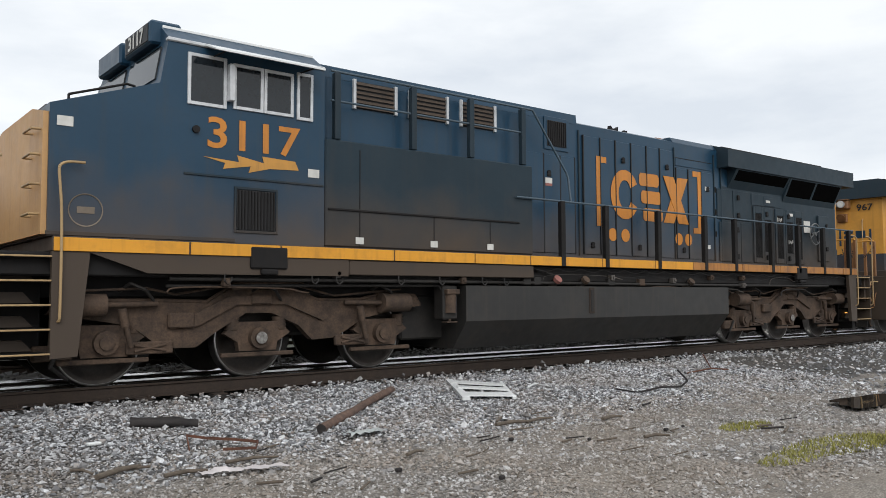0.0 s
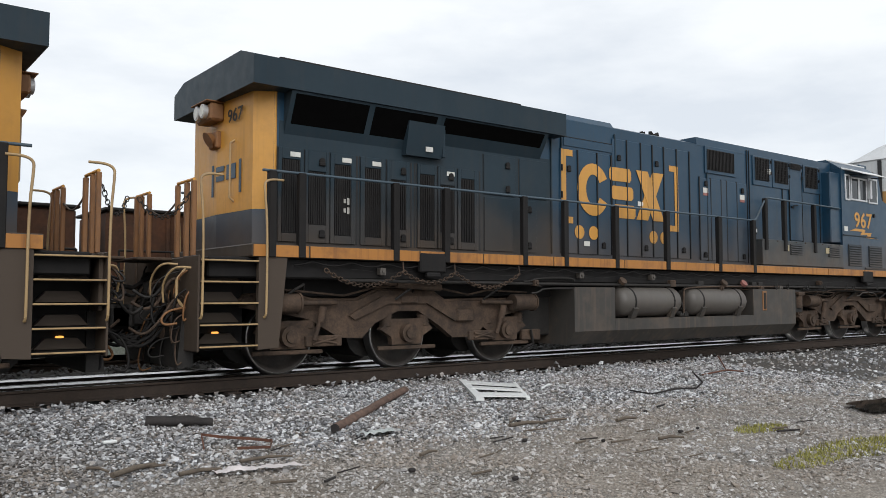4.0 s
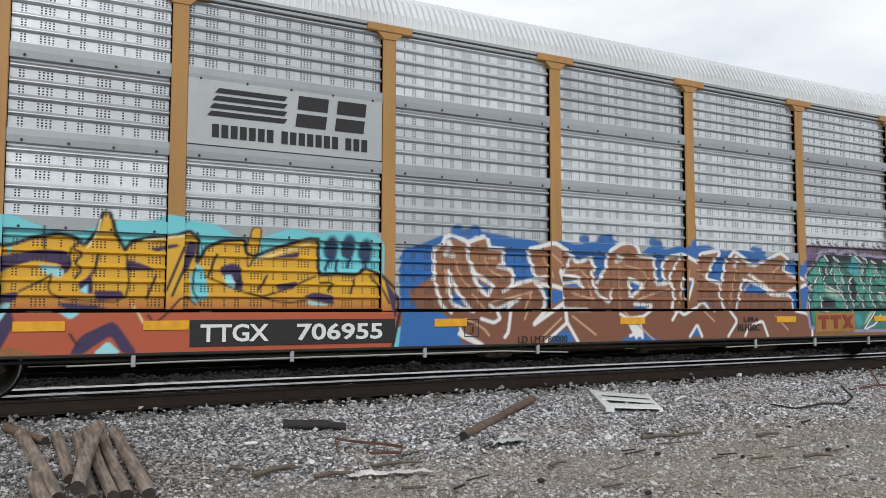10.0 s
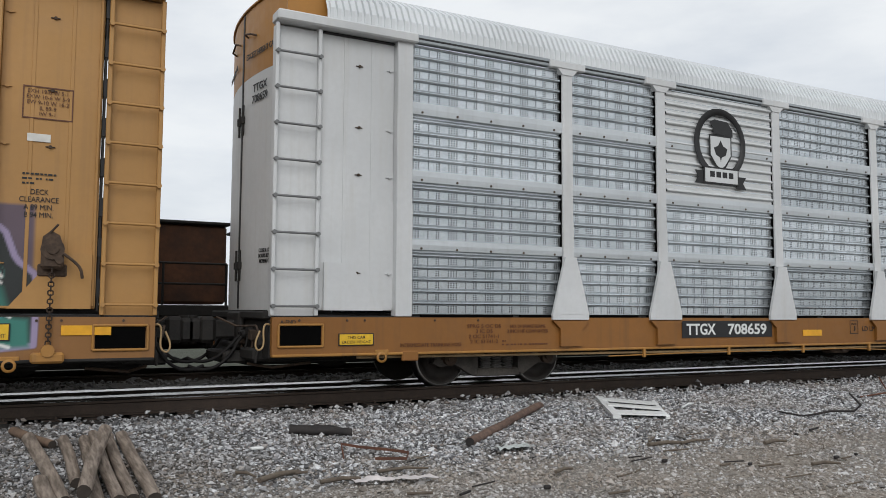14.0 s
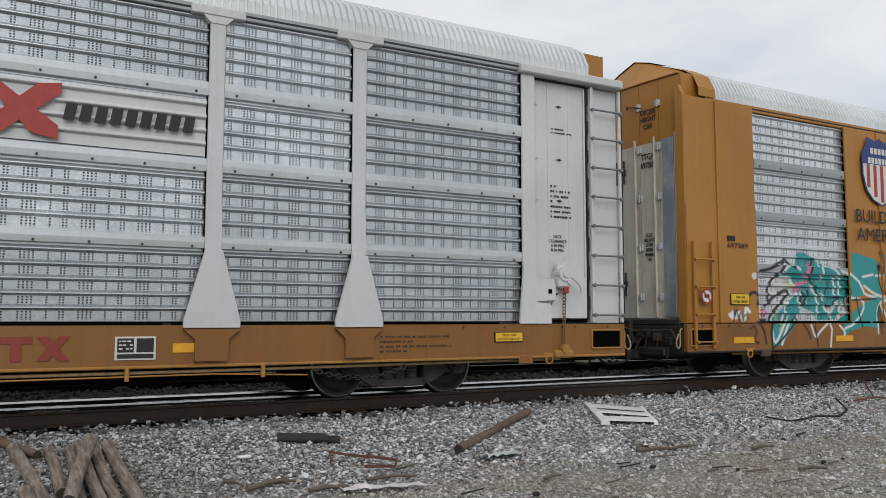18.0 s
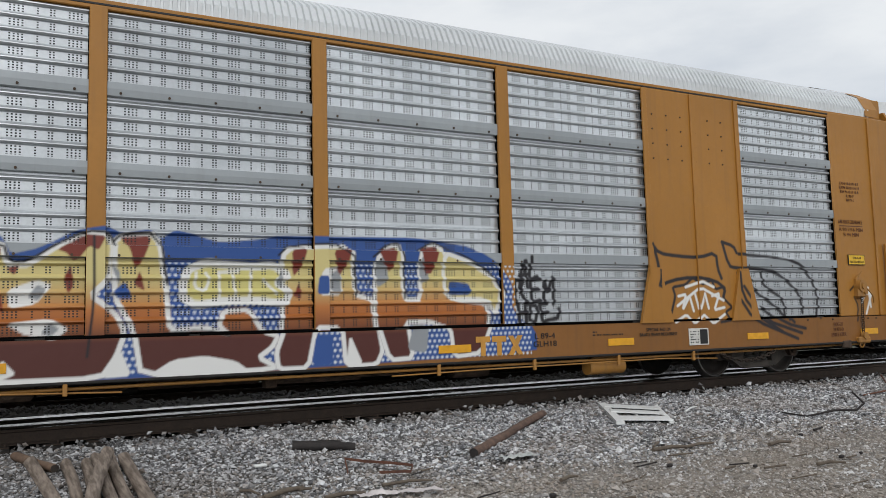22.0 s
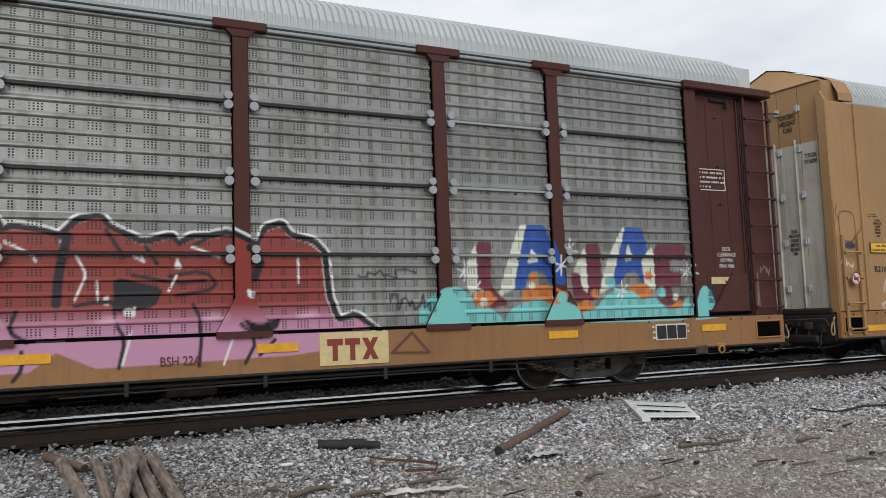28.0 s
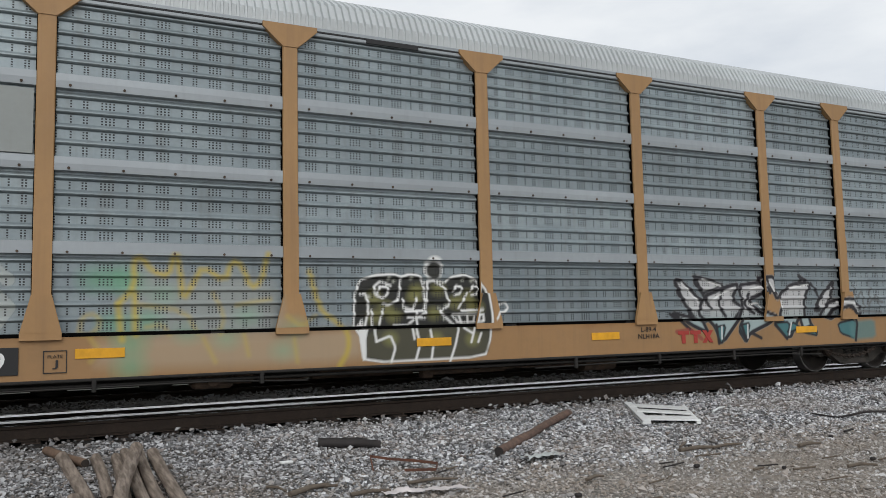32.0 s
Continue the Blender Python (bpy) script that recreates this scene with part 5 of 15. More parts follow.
    # ends: ladder bay, recessed door pocket and corner post
    for s in (-1, 1):
        if not cfg.get("bays") and not cfg.get("plain_end"):
            a = s * 11.65
            spart("corner_post", front(Geo(), min(a, a + s * 0.24), max(a, a + s * 0.24), 1.05, 2.6, -W - 0.003).box(a, a + s * 0.24, -W, -1.45, 1.04, 4.95, 0.012), body, t, spray)
            spart("door_pocket", front(Geo(), min(s * 11.89, s * 12.95), max(s * 11.89, s * 12.95), 1.15, 2.6, -1.503, 0.018).box(s * 11.89, s * (12.95 if s > 0 else 13.05), -1.5, -1.4, 1.12, 4.9, 0.01), body, t, spray)
            for k in (12.22, 12.62):
                spart("pocket_rib", Geo().box(s * k - 0.02, s * k + 0.02, -1.509, -1.495, 1.15, 4.82, 0.003), body, t, NO_SPRAY)
            spart("lower_flap", Geo().prism([(s * 12.05, 1.12), (s * 12.9, 1.12), (s * 12.9, 1.75), (s * 12.55, 1.75)], -1.56, -1.51), body, t, spray)
            spart("corner_panel", front(Geo(), min(s * 13.02, s * 13.6), max(s * 13.02, s * 13.6), 1.05, 2.6, -1.513, 0.018).box(s * 13.02, s * 13.6, -1.51, -1.40, 1.04, 4.84, 0.01), body, t, spray)
            if s > 0:
                # dark strip put in for the shade of the open slot
                part("shadow_slot", Geo().box(s * 12.962, s * 12.985, -1.52, -1.38, 1.1, 4.84, 0.004), M["truck_dark"], t, "dark strip for the shaded slot beside the ladder")
                for k in range(8):
                    part("latch_hole", Geo().box(s * 12.955, s * 13.0, -1.528, -1.4, 1.25 + k * 0.47, 1.47 + k * 0.47, 0.003), M["black"], t)
                part("hinge_strip", Geo().box(s * 12.90, s * 12.93, -1.535, -1.5, 1.15, 4.80, 0.006), body, t)
            ladder(t, min(s * 12.99, s * 13.62), max(s * 12.99, s * 13.62), 1.05, 4.84, -1.58, body, 0.47, M["grey_iron"] if cfg.get("clean") else None)
            for k in (12.42, 11.96):
                for z in (1.62, 2.95, 3.6, 4.45):
                    part("door_clip", Geo().box(s * k - 0.05, s * k + 0.05, -1.516, -1.5, z - 0.006, z + 0.006, 0.002).cyl((s * k, -1.53, z), (s * k, -1.5, z), 0.02, 6), body if k < 12 else M["truck"], t)
            spart("header", Geo().box(s * 11.6, s * 13.62, -W - 0.07, -1.4, 4.86, 5.0, 0.02), body, t, NO_SPRAY)
            # shade below the header, put in as a black strip
            part("header_gap", Geo().box(s * 11.9, s * 12.95, -1.53, -1.42, 4.825, 4.855, 0.004), M["black"], t, "black strip for the shade under the header")
            if cfg.get("hinges"):
                part("catch", Geo().box(s * 12.3, s * 12.7, -1.55, -1.5, 4.72, 4.77, 0.015).cyl((s * 12.66, -1.55, 4.62), (s * 12.66, -1.55, 4.76), 0.03, 8), M["underframe"], t)
            end_doors(t, s, cfg.get("door", cfg["body"]), cfg.get("door_top", "rack_white"))
        else:
            e0 = cfg.get("end_from", (11.8, 11.58))[0 if s < 0 else 1]
            end_doors(t, s, "end_plate", cfg["body"], 13.45, 0.1, 1.42, 13.15, 4.3, 3)
            lad = (min(s * 12.98, s * 13.46), max(s * 12.98, s * 13.46))
            ladder(t, *lad, 0.6, 2.45, -1.66, body)
            lo, hi = min(s * e0, s * 13.55), max(s * e0, s * 13.55)
            spart("side_panel", front(Geo(), lo, hi, 1.05, 3.1, -1.613, 0.02 if spray.covers(lo, hi, 1.05, 3.1) else 0.4).box(lo, hi, -1.61, -1.45, 1.04, 5.0, 0.02), body, t, spray)
            spart("corner_plate", Geo().prism([(-1.60, 1.04), (-1.42, 1.04), (-1.42, 5.2), (-1.5, 5.2), (-1.60, 5.0)], s * 13.5, s * 13.57, "x"), body, t, NO_SPRAY)
            for k in (12.78,):
                spart("panel_rib", Geo().box(s * k - 0.03, s * k + 0.03, -1.65, -1.6, 1.04, 4.98, 0.012), body, t, NO_SPRAY)
            ring = [(y * 1.03, z + 0.05) for y, z in ROOF]
            k = len(ring)
            cv = [(s * x, y, z) for x in (12.75, 13.17) for y, z in ring]
            spart("roof_cap", Geo().add(cv, [(i, i + 1, k + i + 1, k + i)[::-s] for i in range(k - 1)]), body, t, NO_SPRAY)
    return t


def logo_plate(parent, x0, x1, z0, z1, text, car_x=0):
    plate("number_plate", x0, x1, z0, z1, -W - 0.02, M["black"], parent, "black plate with white lettering")
    w = (x1 - x0)
    lettering("TTGX", x0 + w * 0.2, -W - 0.028, (z0 + z1) / 2, w * 0.31, (z1 - z0) * 0.68, M["white"], parent, "lettering", "white letters", bold=0.022)
    lettering(text, x0 + w * 0.71, -W - 0.028, (z0 + z1) / 2, w * 0.44, (z1 - z0) * 0.68, M["white"], parent, "lettering", "white numerals", bold=0.022)



s_c, s_d, s_e, s_f, s_g = Spray(), Spray(), Spray(), Spray(), Spray()
INK, CHALK = (0.012, 0.010, 0.014), (0.80, 0.80, 0.78)


def tag(spray, x0, x1, z0, z1, col, w, seed, n=14):
    """A fast scrawl that cannot be read."""
    r = random.Random(seed)
    pts = [(x0 + (x1 - x0) * (i / n) + r.uniform(-0.06, 0.06) * (x1 - x0), r.uniform(z0, z1)) for i in range(n + 1)]
    spray.lines([pts], w, col)


# tan wagon: orange and yellow piece on turquoise
CY, OR, RD, PU, SKY = (0.17, 0.60, 0.66), (0.72, 0.40, 0.03), (0.46, 0.095, 0.04), (0.045, 0.025, 0.085), (0.34, 0.72, 0.78)
s_c.shape([(-12.13, 0.91), (-12.03, 1.21), (-12.00, 1.52), (-11.93, 1.80), (-11.78, 2.00), (-11.56, 2.04), (-11.35, 1.99), (-11.09, 1.93), (-10.87, 1.95), (-10.73, 2.06), (-10.50, 2.12), (-10.23, 2.11), (-10.03, 2.03), (-9.74, 1.97), (-9.49, 1.96), (-9.28, 2.08), (-8.80, 2.11), (-8.47, 1.98), (-8.15, 1.93), (-7.71, 2.10), (-7.36, 2.11), (-7.16, 2.20), (-6.90, 2.17), (-6.63, 2.13), (-6.30, 1.96), (-5.97, 1.98), (-5.62, 2.11), (-5.27, 2.05), (-5.03, 2.09), (-4.47, 2.11), (-4.31, 1.95), (-4.32, 1.57), (-4.34, 0.96), (-9.09, 0.91)], CY)
s_c.shape([(-12.57, 0.55), (-12.53, 0.75), (-12.10, 0.94), (-11.71, 1.22), (-11.57, 1.12), (-11.90, 0.91), (-12.29, 0.81), (-12.33, 0.54)], CY)
s_c.shape([(-4.28, 0.39), (-4.22, 0.77), (-3.89, 0.91), (-3.69, 0.77), (-3.76, 0.39)], CY)
s_c.shape([(-12.33, 0.54), (-12.26, 0.71), (-12.03, 0.84), (-11.80, 0.94), (-11.65, 1.08), (-11.81, 1.18), (-11.99, 1.30), (-11.88, 1.42), (-11.72, 1.55), (-11.60, 1.61), (-11.46, 1.68), (-11.38, 1.70), (-11.36, 1.80), (-11.25, 1.83), (-11.06, 1.81), (-10.83, 1.76), (-10.63, 1.69), (-10.41, 1.63), (-10.24, 1.63), (-10.10, 1.69), (-10.01, 1.80), (-9.85, 1.89), (-9.67, 2.04), (-9.62, 1.96), (-9.60, 1.77), (-9.53, 1.65), (-9.50, 1.81), (-9.41, 1.87), (-9.26, 1.79), (-9.10, 1.75), (-8.79, 1.78), (-8.77, 0.48)], RD, col2=OR, z0=1.0, z1=1.3)
s_c.shape([(-8.79, 0.48), (-8.81, 1.78), (-8.57, 1.87), (-8.32, 1.92), (-8.16, 1.89), (-8.05, 1.80), (-7.93, 1.95), (-7.86, 2.19), (-7.78, 2.19), (-7.73, 1.96), (-7.61, 1.77), (-7.53, 1.87), (-7.31, 1.92), (-7.05, 1.95), (-6.89, 2.01), (-6.77, 1.92), (-6.79, 1.62), (-6.68, 1.82), (-6.49, 1.91), (-6.21, 1.94), (-6.18, 1.77), (-6.09, 1.73), (-5.80, 1.85), (-5.39, 1.98), (-5.24, 1.98), (-5.23, 1.51), (-4.97, 1.53), (-4.70, 1.52), (-4.57, 1.62), (-4.37, 1.54), (-4.15, 1.34), (-4.05, 1.15), (-4.11, 0.91), (-4.22, 0.39)], RD, col2=OR, z0=1.0, z1=1.3)
s_c.shape([(-6.78, 1.62), (-6.70, 1.56), (-6.63, 1.21), (-6.84, 1.13), (-6.87, 1.47)], CY)
s_c.shape([(-6.15, 1.97), (-6.05, 1.98), (-6.09, 1.79), (-5.56, 1.95), (-6.14, 1.66)], CY)
s_c.shape([(-6.13, 2.09), (-6.01, 2.10), (-6.02, 1.79), (-6.16, 1.57), (-6.18, 1.84)], OR, edge=INK, ew=0.012)
s_c.shape([(-11.99, 1.30), (-11.78, 1.31), (-11.50, 1.26), (-11.47, 1.21), (-11.64, 1.20), (-11.84, 1.22), (-12.01, 1.15)], PU)
s_c.shape([(-11.61, 1.60), (-11.55, 1.60), (-11.42, 1.43), (-11.47, 1.38)], PU)
s_c.shape([(-11.45, 1.29), (-11.37, 1.43), (-11.26, 1.45), (-11.15, 1.37), (-11.11, 1.17), (-11.23, 1.17), (-11.26, 1.30), (-11.33, 1.35), (-11.41, 1.26)], PU)
s_c.shape([(-11.21, 1.49), (-11.05, 1.46), (-10.93, 1.29), (-11.04, 1.30)], PU)
s_c.shape([(-10.85, 1.54), (-10.71, 1.47), (-10.45, 1.44), (-10.39, 1.40), (-10.52, 1.34), (-10.71, 1.38)], PU)
s_c.shape([(-10.13, 1.41), (-9.93, 1.44), (-9.89, 1.38), (-10.09, 1.32), (-10.23, 1.17), (-10.25, 1.24)], PU)
s_c.shape([(-10.01, 1.17), (-9.77, 1.25), (-9.54, 1.25), (-9.56, 1.19), (-9.85, 1.14), (-9.97, 1.11)], PU)
s_c.shape([(-9.51, 1.78), (-9.44, 1.76), (-9.18, 1.51), (-9.12, 1.43), (-9.18, 1.35), (-9.36, 1.53)], PU)
s_c.shape([(-8.97, 1.56), (-8.88, 1.66), (-8.47, 1.74), (-8.24, 1.73), (-8.16, 1.60), (-8.24, 1.45), (-8.30, 1.58), (-8.56, 1.61), (-8.79, 1.53), (-8.99, 1.40)], PU)
s_c.shape([(-9.07, 1.20), (-8.69, 1.27), (-8.74, 1.15), (-8.96, 1.11), (-9.06, 1.11)], PU)
s_c.shape([(-10.62, 0.58), (-10.39, 0.73), (-10.08, 0.84), (-9.96, 0.85), (-10.04, 0.72), (-10.47, 0.60)], PU)
s_c.shape([(-10.01, 0.93), (-9.84, 0.80), (-9.59, 0.58), (-9.82, 0.59), (-9.96, 0.76)], PU)
s_c.shape([(-9.30, 0.58), (-9.17, 0.72), (-8.91, 0.60), (-8.95, 0.54)], PU)
s_c.shape([(-8.18, 0.56), (-8.07, 0.77), (-7.75, 0.93), (-7.68, 0.89), (-7.45, 0.55), (-7.62, 0.56), (-7.75, 0.77), (-7.94, 0.64), (-8.04, 0.56)], PU)
s_c.shape([(-7.59, 1.66), (-7.36, 1.58), (-7.26, 1.53), (-7.61, 1.52)], PU)
s_c.shape([(-7.34, 1.79), (-7.05, 1.85), (-7.00, 1.82), (-7.26, 1.75)], PU)
s_c.shape([(-6.90, 1.90), (-6.79, 1.88), (-6.81, 1.73), (-6.91, 1.51), (-6.98, 1.47)], PU)
s_c.shape([(-6.52, 1.58), (-6.36, 1.64), (-6.25, 1.61), (-6.21, 1.31), (-6.30, 1.31), (-6.36, 1.50), (-6.47, 1.48)], PU)
s_c.shape([(-5.80, 1.38), (-5.51, 1.43), (-5.56, 1.32), (-5.77, 1.31)], PU)
s_c.shape([(-5.45, 1.23), (-5.27, 1.29), (-5.03, 1.25), (-4.99, 1.12), (-5.21, 1.16)], PU)
s_c.shape([(-8.11, 1.36), (-8.00, 1.44), (-7.97, 1.52), (-7.94, 1.24), (-8.07, 1.26)], PU)
s_c.shape([(-8.33, 1.15), (-7.90, 1.12), (-7.75, 1.05), (-8.18, 1.03)], PU)
s_c.shape([(-7.95, 1.28), (-7.63, 1.28), (-7.61, 1.20), (-7.90, 1.16)], PU)
s_c.shape([(-5.91, 1.71), (-5.47, 1.82), (-5.51, 1.73)], PU)
s_c.shape([(-4.32, 1.48), (-4.09, 1.20), (-4.15, 0.91), (-4.28, 1.34)], PU)
s_c.shape([(-9.08, 0.58), (-8.89, 0.91), (-8.78, 1.11), (-8.73, 0.91), (-8.89, 0.56)], PU)
s_c.shape([(-11.41, 1.24), (-11.33, 1.33), (-11.26, 1.28), (-11.23, 1.17), (-11.36, 1.12), (-11.42, 1.07)], SKY)
s_c.shape([(-10.73, 1.39), (-10.56, 1.33), (-10.47, 1.33), (-10.67, 1.28)], SKY)
s_c.shape([(-10.17, 1.26), (-10.09, 1.30), (-9.92, 1.31), (-10.05, 1.22), (-10.17, 1.15)], SKY)
s_c.shape([(-9.93, 1.11), (-9.75, 1.13), (-9.68, 1.05), (-9.83, 1.05)], SKY)
s_c.shape([(-9.25, 1.49), (-9.16, 1.42), (-9.22, 1.35), (-9.28, 1.41)], SKY)
s_c.shape([(-8.52, 1.56), (-8.33, 1.56), (-8.25, 1.50), (-8.28, 1.42), (-8.47, 1.48)], SKY)
s_c.shape([(-9.06, 1.07), (-8.75, 1.15), (-8.89, 0.91), (-9.02, 0.83)], SKY)
s_c.shape([(-8.09, 1.28), (-8.00, 1.36), (-8.00, 1.24)], SKY)
s_c.shape([(-6.47, 1.48), (-6.36, 1.50), (-6.30, 1.31), (-6.41, 1.33)], SKY)
s_c.shape([(-5.42, 1.19), (-5.15, 1.14), (-5.06, 1.12), (-5.33, 1.12)], SKY)
s_c.shape([(-10.47, 0.60), (-10.16, 0.73), (-10.12, 0.59)], SKY)
s_c.shape([(-9.59, 0.57), (-9.38, 0.67), (-9.25, 0.56)], SKY)
s_c.shape([(-7.94, 0.56), (-7.78, 0.71), (-7.63, 0.56)], SKY)
s_c.shape([(-8.32, 1.05), (-8.07, 1.03), (-8.18, 0.95)], SKY)
s_c.paint([[(-11.99, 1.30), (-11.88, 1.42), (-11.72, 1.55), (-11.60, 1.61), (-11.46, 1.68), (-11.38, 1.70), (-11.36, 1.80), (-11.25, 1.83), (-11.06, 1.81), (-10.83, 1.76), (-10.63, 1.69), (-10.41, 1.63), (-10.24, 1.63), (-10.10, 1.69), (-10.01, 1.80), (-9.85, 1.89), (-9.67, 2.04), (-9.62, 1.96), (-9.60, 1.77), (-9.53, 1.65), (-9.50, 1.81), (-9.41, 1.87), (-9.26, 1.79), (-9.10, 1.75), (-8.79, 1.78), (-8.57, 1.87), (-8.32, 1.92), (-8.16, 1.89), (-8.05, 1.80), (-7.93, 1.95), (-7.86, 2.19), (-7.78, 2.19), (-7.73, 1.96), (-7.61, 1.77)]], 0.023, INK, tight=1)
s_c.paint([[(-7.61, 1.77), (-7.53, 1.87), (-7.31, 1.92), (-7.05, 1.95), (-6.89, 2.01), (-6.77, 1.92), (-6.79, 1.62), (-6.68, 1.82), (-6.49, 1.91), (-6.21, 1.94), (-6.18, 1.77), (-6.09, 1.73), (-5.80, 1.85), (-5.39, 1.98), (-5.24, 1.98), (-5.23, 1.51), (-4.97, 1.53), (-4.70, 1.52), (-4.57, 1.62), (-4.37, 1.54), (-4.15, 1.34), (-4.05, 1.15), (-4.11, 0.91), (-4.22, 0.44)]], 0.023, INK, tight=1)
s_c.paint([[(-11.43, 1.19), (-11.22, 1.23), (-10.86, 1.25), (-10.56, 1.22)], [(-10.56, 1.24), (-10.37, 1.28), (-10.21, 1.34)], [(-11.16, 1.51), (-11.08, 1.37), (-10.93, 1.27)], [(-9.61, 1.79), (-9.56, 1.48), (-9.57, 1.06)], [(-8.69, 1.27), (-8.47, 1.39), (-8.39, 1.45)], [(-8.38, 1.45), (-8.42, 1.27), (-8.28, 1.19), (-7.99, 1.16), (-7.61, 1.16), (-7.55, 1.37), (-7.59, 1.70)], [(-6.73, 1.13), (-6.84, 1.30), (-6.81, 1.56)], [(-7.35, 1.00), (-7.28, 0.90), (-7.15, 1.00), (-6.94, 1.25), (-6.79, 1.13)], [(-5.26, 1.50), (-5.91, 1.22), (-6.13, 1.26), (-6.30, 1.31), (-6.68, 1.47)], [(-6.13, 1.26), (-5.68, 1.14), (-5.39, 1.18)], [(-10.87, 1.77), (-10.85, 1.63), (-10.88, 1.45), (-10.83, 1.31)], [(-11.10, 1.98), (-11.08, 1.44), (-11.09, 1.02)]], 0.012, INK)
s_c.paint([[(-11.40, 1.95), (-11.38, 1.75)], [(-10.67, 1.98), (-10.68, 1.78)], [(-10.50, 1.97), (-10.45, 1.75), (-10.50, 1.57), (-10.44, 1.39), (-10.51, 1.13)], [(-10.20, 2.01), (-10.21, 1.76), (-10.16, 1.54), (-10.25, 1.28)], [(-9.99, 2.00), (-9.96, 1.81)], [(-8.47, 1.99), (-8.46, 1.75)], [(-8.19, 1.76), (-8.21, 1.52)]], 0.012, INK)
s_c.paint([[(-11.73, 1.87), (-11.83, 1.77), (-11.71, 1.72), (-11.87, 1.63), (-11.73, 1.55), (-11.88, 1.46), (-11.75, 1.39), (-11.89, 1.34), (-11.77, 1.29)], [(-9.85, 1.97), (-9.78, 1.86), (-9.89, 1.76), (-9.76, 1.67), (-9.87, 1.55), (-9.74, 1.48), (-9.85, 1.32), (-9.75, 1.21), (-9.83, 1.02)], [(-9.10, 2.00), (-8.91, 1.99), (-9.08, 1.87), (-8.89, 1.83), (-9.06, 1.69), (-8.85, 1.62), (-9.04, 1.50), (-8.90, 1.42), (-9.09, 1.30)], [(-8.08, 1.85), (-8.19, 1.76), (-8.05, 1.70), (-8.16, 1.60), (-8.06, 1.52), (-8.14, 1.42)], [(-11.79, 1.22), (-11.88, 1.13), (-11.77, 1.09), (-11.91, 1.03)], [(-9.85, 0.99), (-9.76, 0.91), (-9.84, 0.80)], [(-8.18, 0.79), (-8.10, 0.67)]], 0.014, INK)
s_c.paint([[(-6.95, 1.81), (-7.15, 1.29)], [(-6.89, 1.71), (-7.08, 1.23)], [(-6.55, 1.74), (-6.64, 1.49)], [(-6.25, 1.48), (-6.30, 1.33)], [(-5.91, 1.49), (-6.02, 1.31)], [(-5.21, 1.41), (-5.02, 1.42), (-5.09, 1.31)], [(-4.72, 1.47), (-4.77, 1.28)], [(-4.49, 1.52), (-4.34, 1.34), (-4.24, 1.15)], [(-7.26, 1.46), (-7.36, 1.20)], [(-7.90, 1.69), (-7.94, 1.48)], [(-10.25, 1.09), (-10.27, 0.73)], [(-9.09, 0.79), (-9.17, 0.56)]], 0.016, INK)
s_c.paint([[(-11.97, 1.28), (-11.78, 1.48), (-11.61, 1.57)], [(-11.34, 1.77), (-11.24, 1.80), (-10.94, 1.75)], [(-10.26, 1.59), (-10.02, 1.68)], [(-9.70, 1.97), (-9.63, 1.92), (-9.57, 1.67)], [(-11.34, 1.58), (-11.19, 1.58)], [(-11.27, 1.66), (-11.26, 1.48)], [(-7.89, 2.10), (-7.93, 1.90), (-8.02, 1.77)], [(-6.07, 1.68), (-5.68, 1.81), (-5.35, 1.92)], [(-7.41, 1.88), (-6.95, 1.95)], [(-7.51, 1.12), (-7.40, 0.91)]], 0.011, (0.82, 0.72, 0.42))
s_c.blob(-5.06, 1.86, 0.1, 0.17, (0.02, 0.05, 0.12))
s_c.blob(-4.82, 1.89, 0.1, 0.17, (0.02, 0.05, 0.12))
s_c.blob(-4.57, 1.84, 0.1, 0.17, (0.02, 0.05, 0.12))
s_c.paint([[(-5.09, 1.69), (-5.14, 1.58)], [(-4.97, 1.71), (-4.99, 1.57)], [(-4.79, 1.75), (-4.82, 1.63)], [(-4.59, 1.73), (-4.54, 1.61)]], 0.02, (0.02, 0.05, 0.12))
# tan wagon: brown letters rimmed in white on a blue ground
BL, BR = (0.028, 0.14, 0.41), (0.21, 0.082, 0.044)
s_c.shape([(-4.12, 0.39), (-4.06, 0.91), (-3.95, 1.63), (-4.08, 1.77), (-3.88, 1.92), (-3.34, 2.14), (-2.99, 2.23), (-2.49, 2.18), (-1.82, 2.10), (-1.59, 2.01), (-1.61, 0.35)], BL)
s_c.blob(-3.92, 1.85, 0.09, 0.08, BL)
s_c.blob(-3.74, 1.71, 0.09, 0.08, BL)
s_c.blob(-3.13, 2.20, 0.09, 0.08, BL)
s_c.blob(-3.82, 1.54, 0.09, 0.08, BL)
s_c.shape([(-4.07, 1.77), (-3.53, 1.83), (-3.34, 1.98), (-3.09, 2.07), (-2.92, 2.20), (-2.74, 2.24), (-2.64, 2.13), (-2.41, 2.12), (-2.23, 2.14), (-2.09, 1.99), (-1.78, 2.00), (-1.31, 2.13), (-1.03, 2.06), (-0.59, 2.14), (-0.30, 2.22), (-0.10, 2.13), (0.18, 1.90), (0.50, 2.11), (0.83, 2.05), (1.17, 2.14), (1.52, 2.14), (1.88, 2.18), (2.16, 2.07), (2.64, 2.11), (3.04, 2.07), (3.45, 1.96), (3.71, 2.08), (4.09, 1.90), (4.38, 1.87), (4.44, 1.65), (4.55, 1.30), (4.62, 0.54), (-4.01, 0.54)], BL)
s_c.blob(-2.84, 2.21, 0.1, 0.08, BL)
s_c.blob(-2.46, 2.08, 0.1, 0.08, BL)
s_c.blob(-2.25, 2.05, 0.1, 0.08, BL)
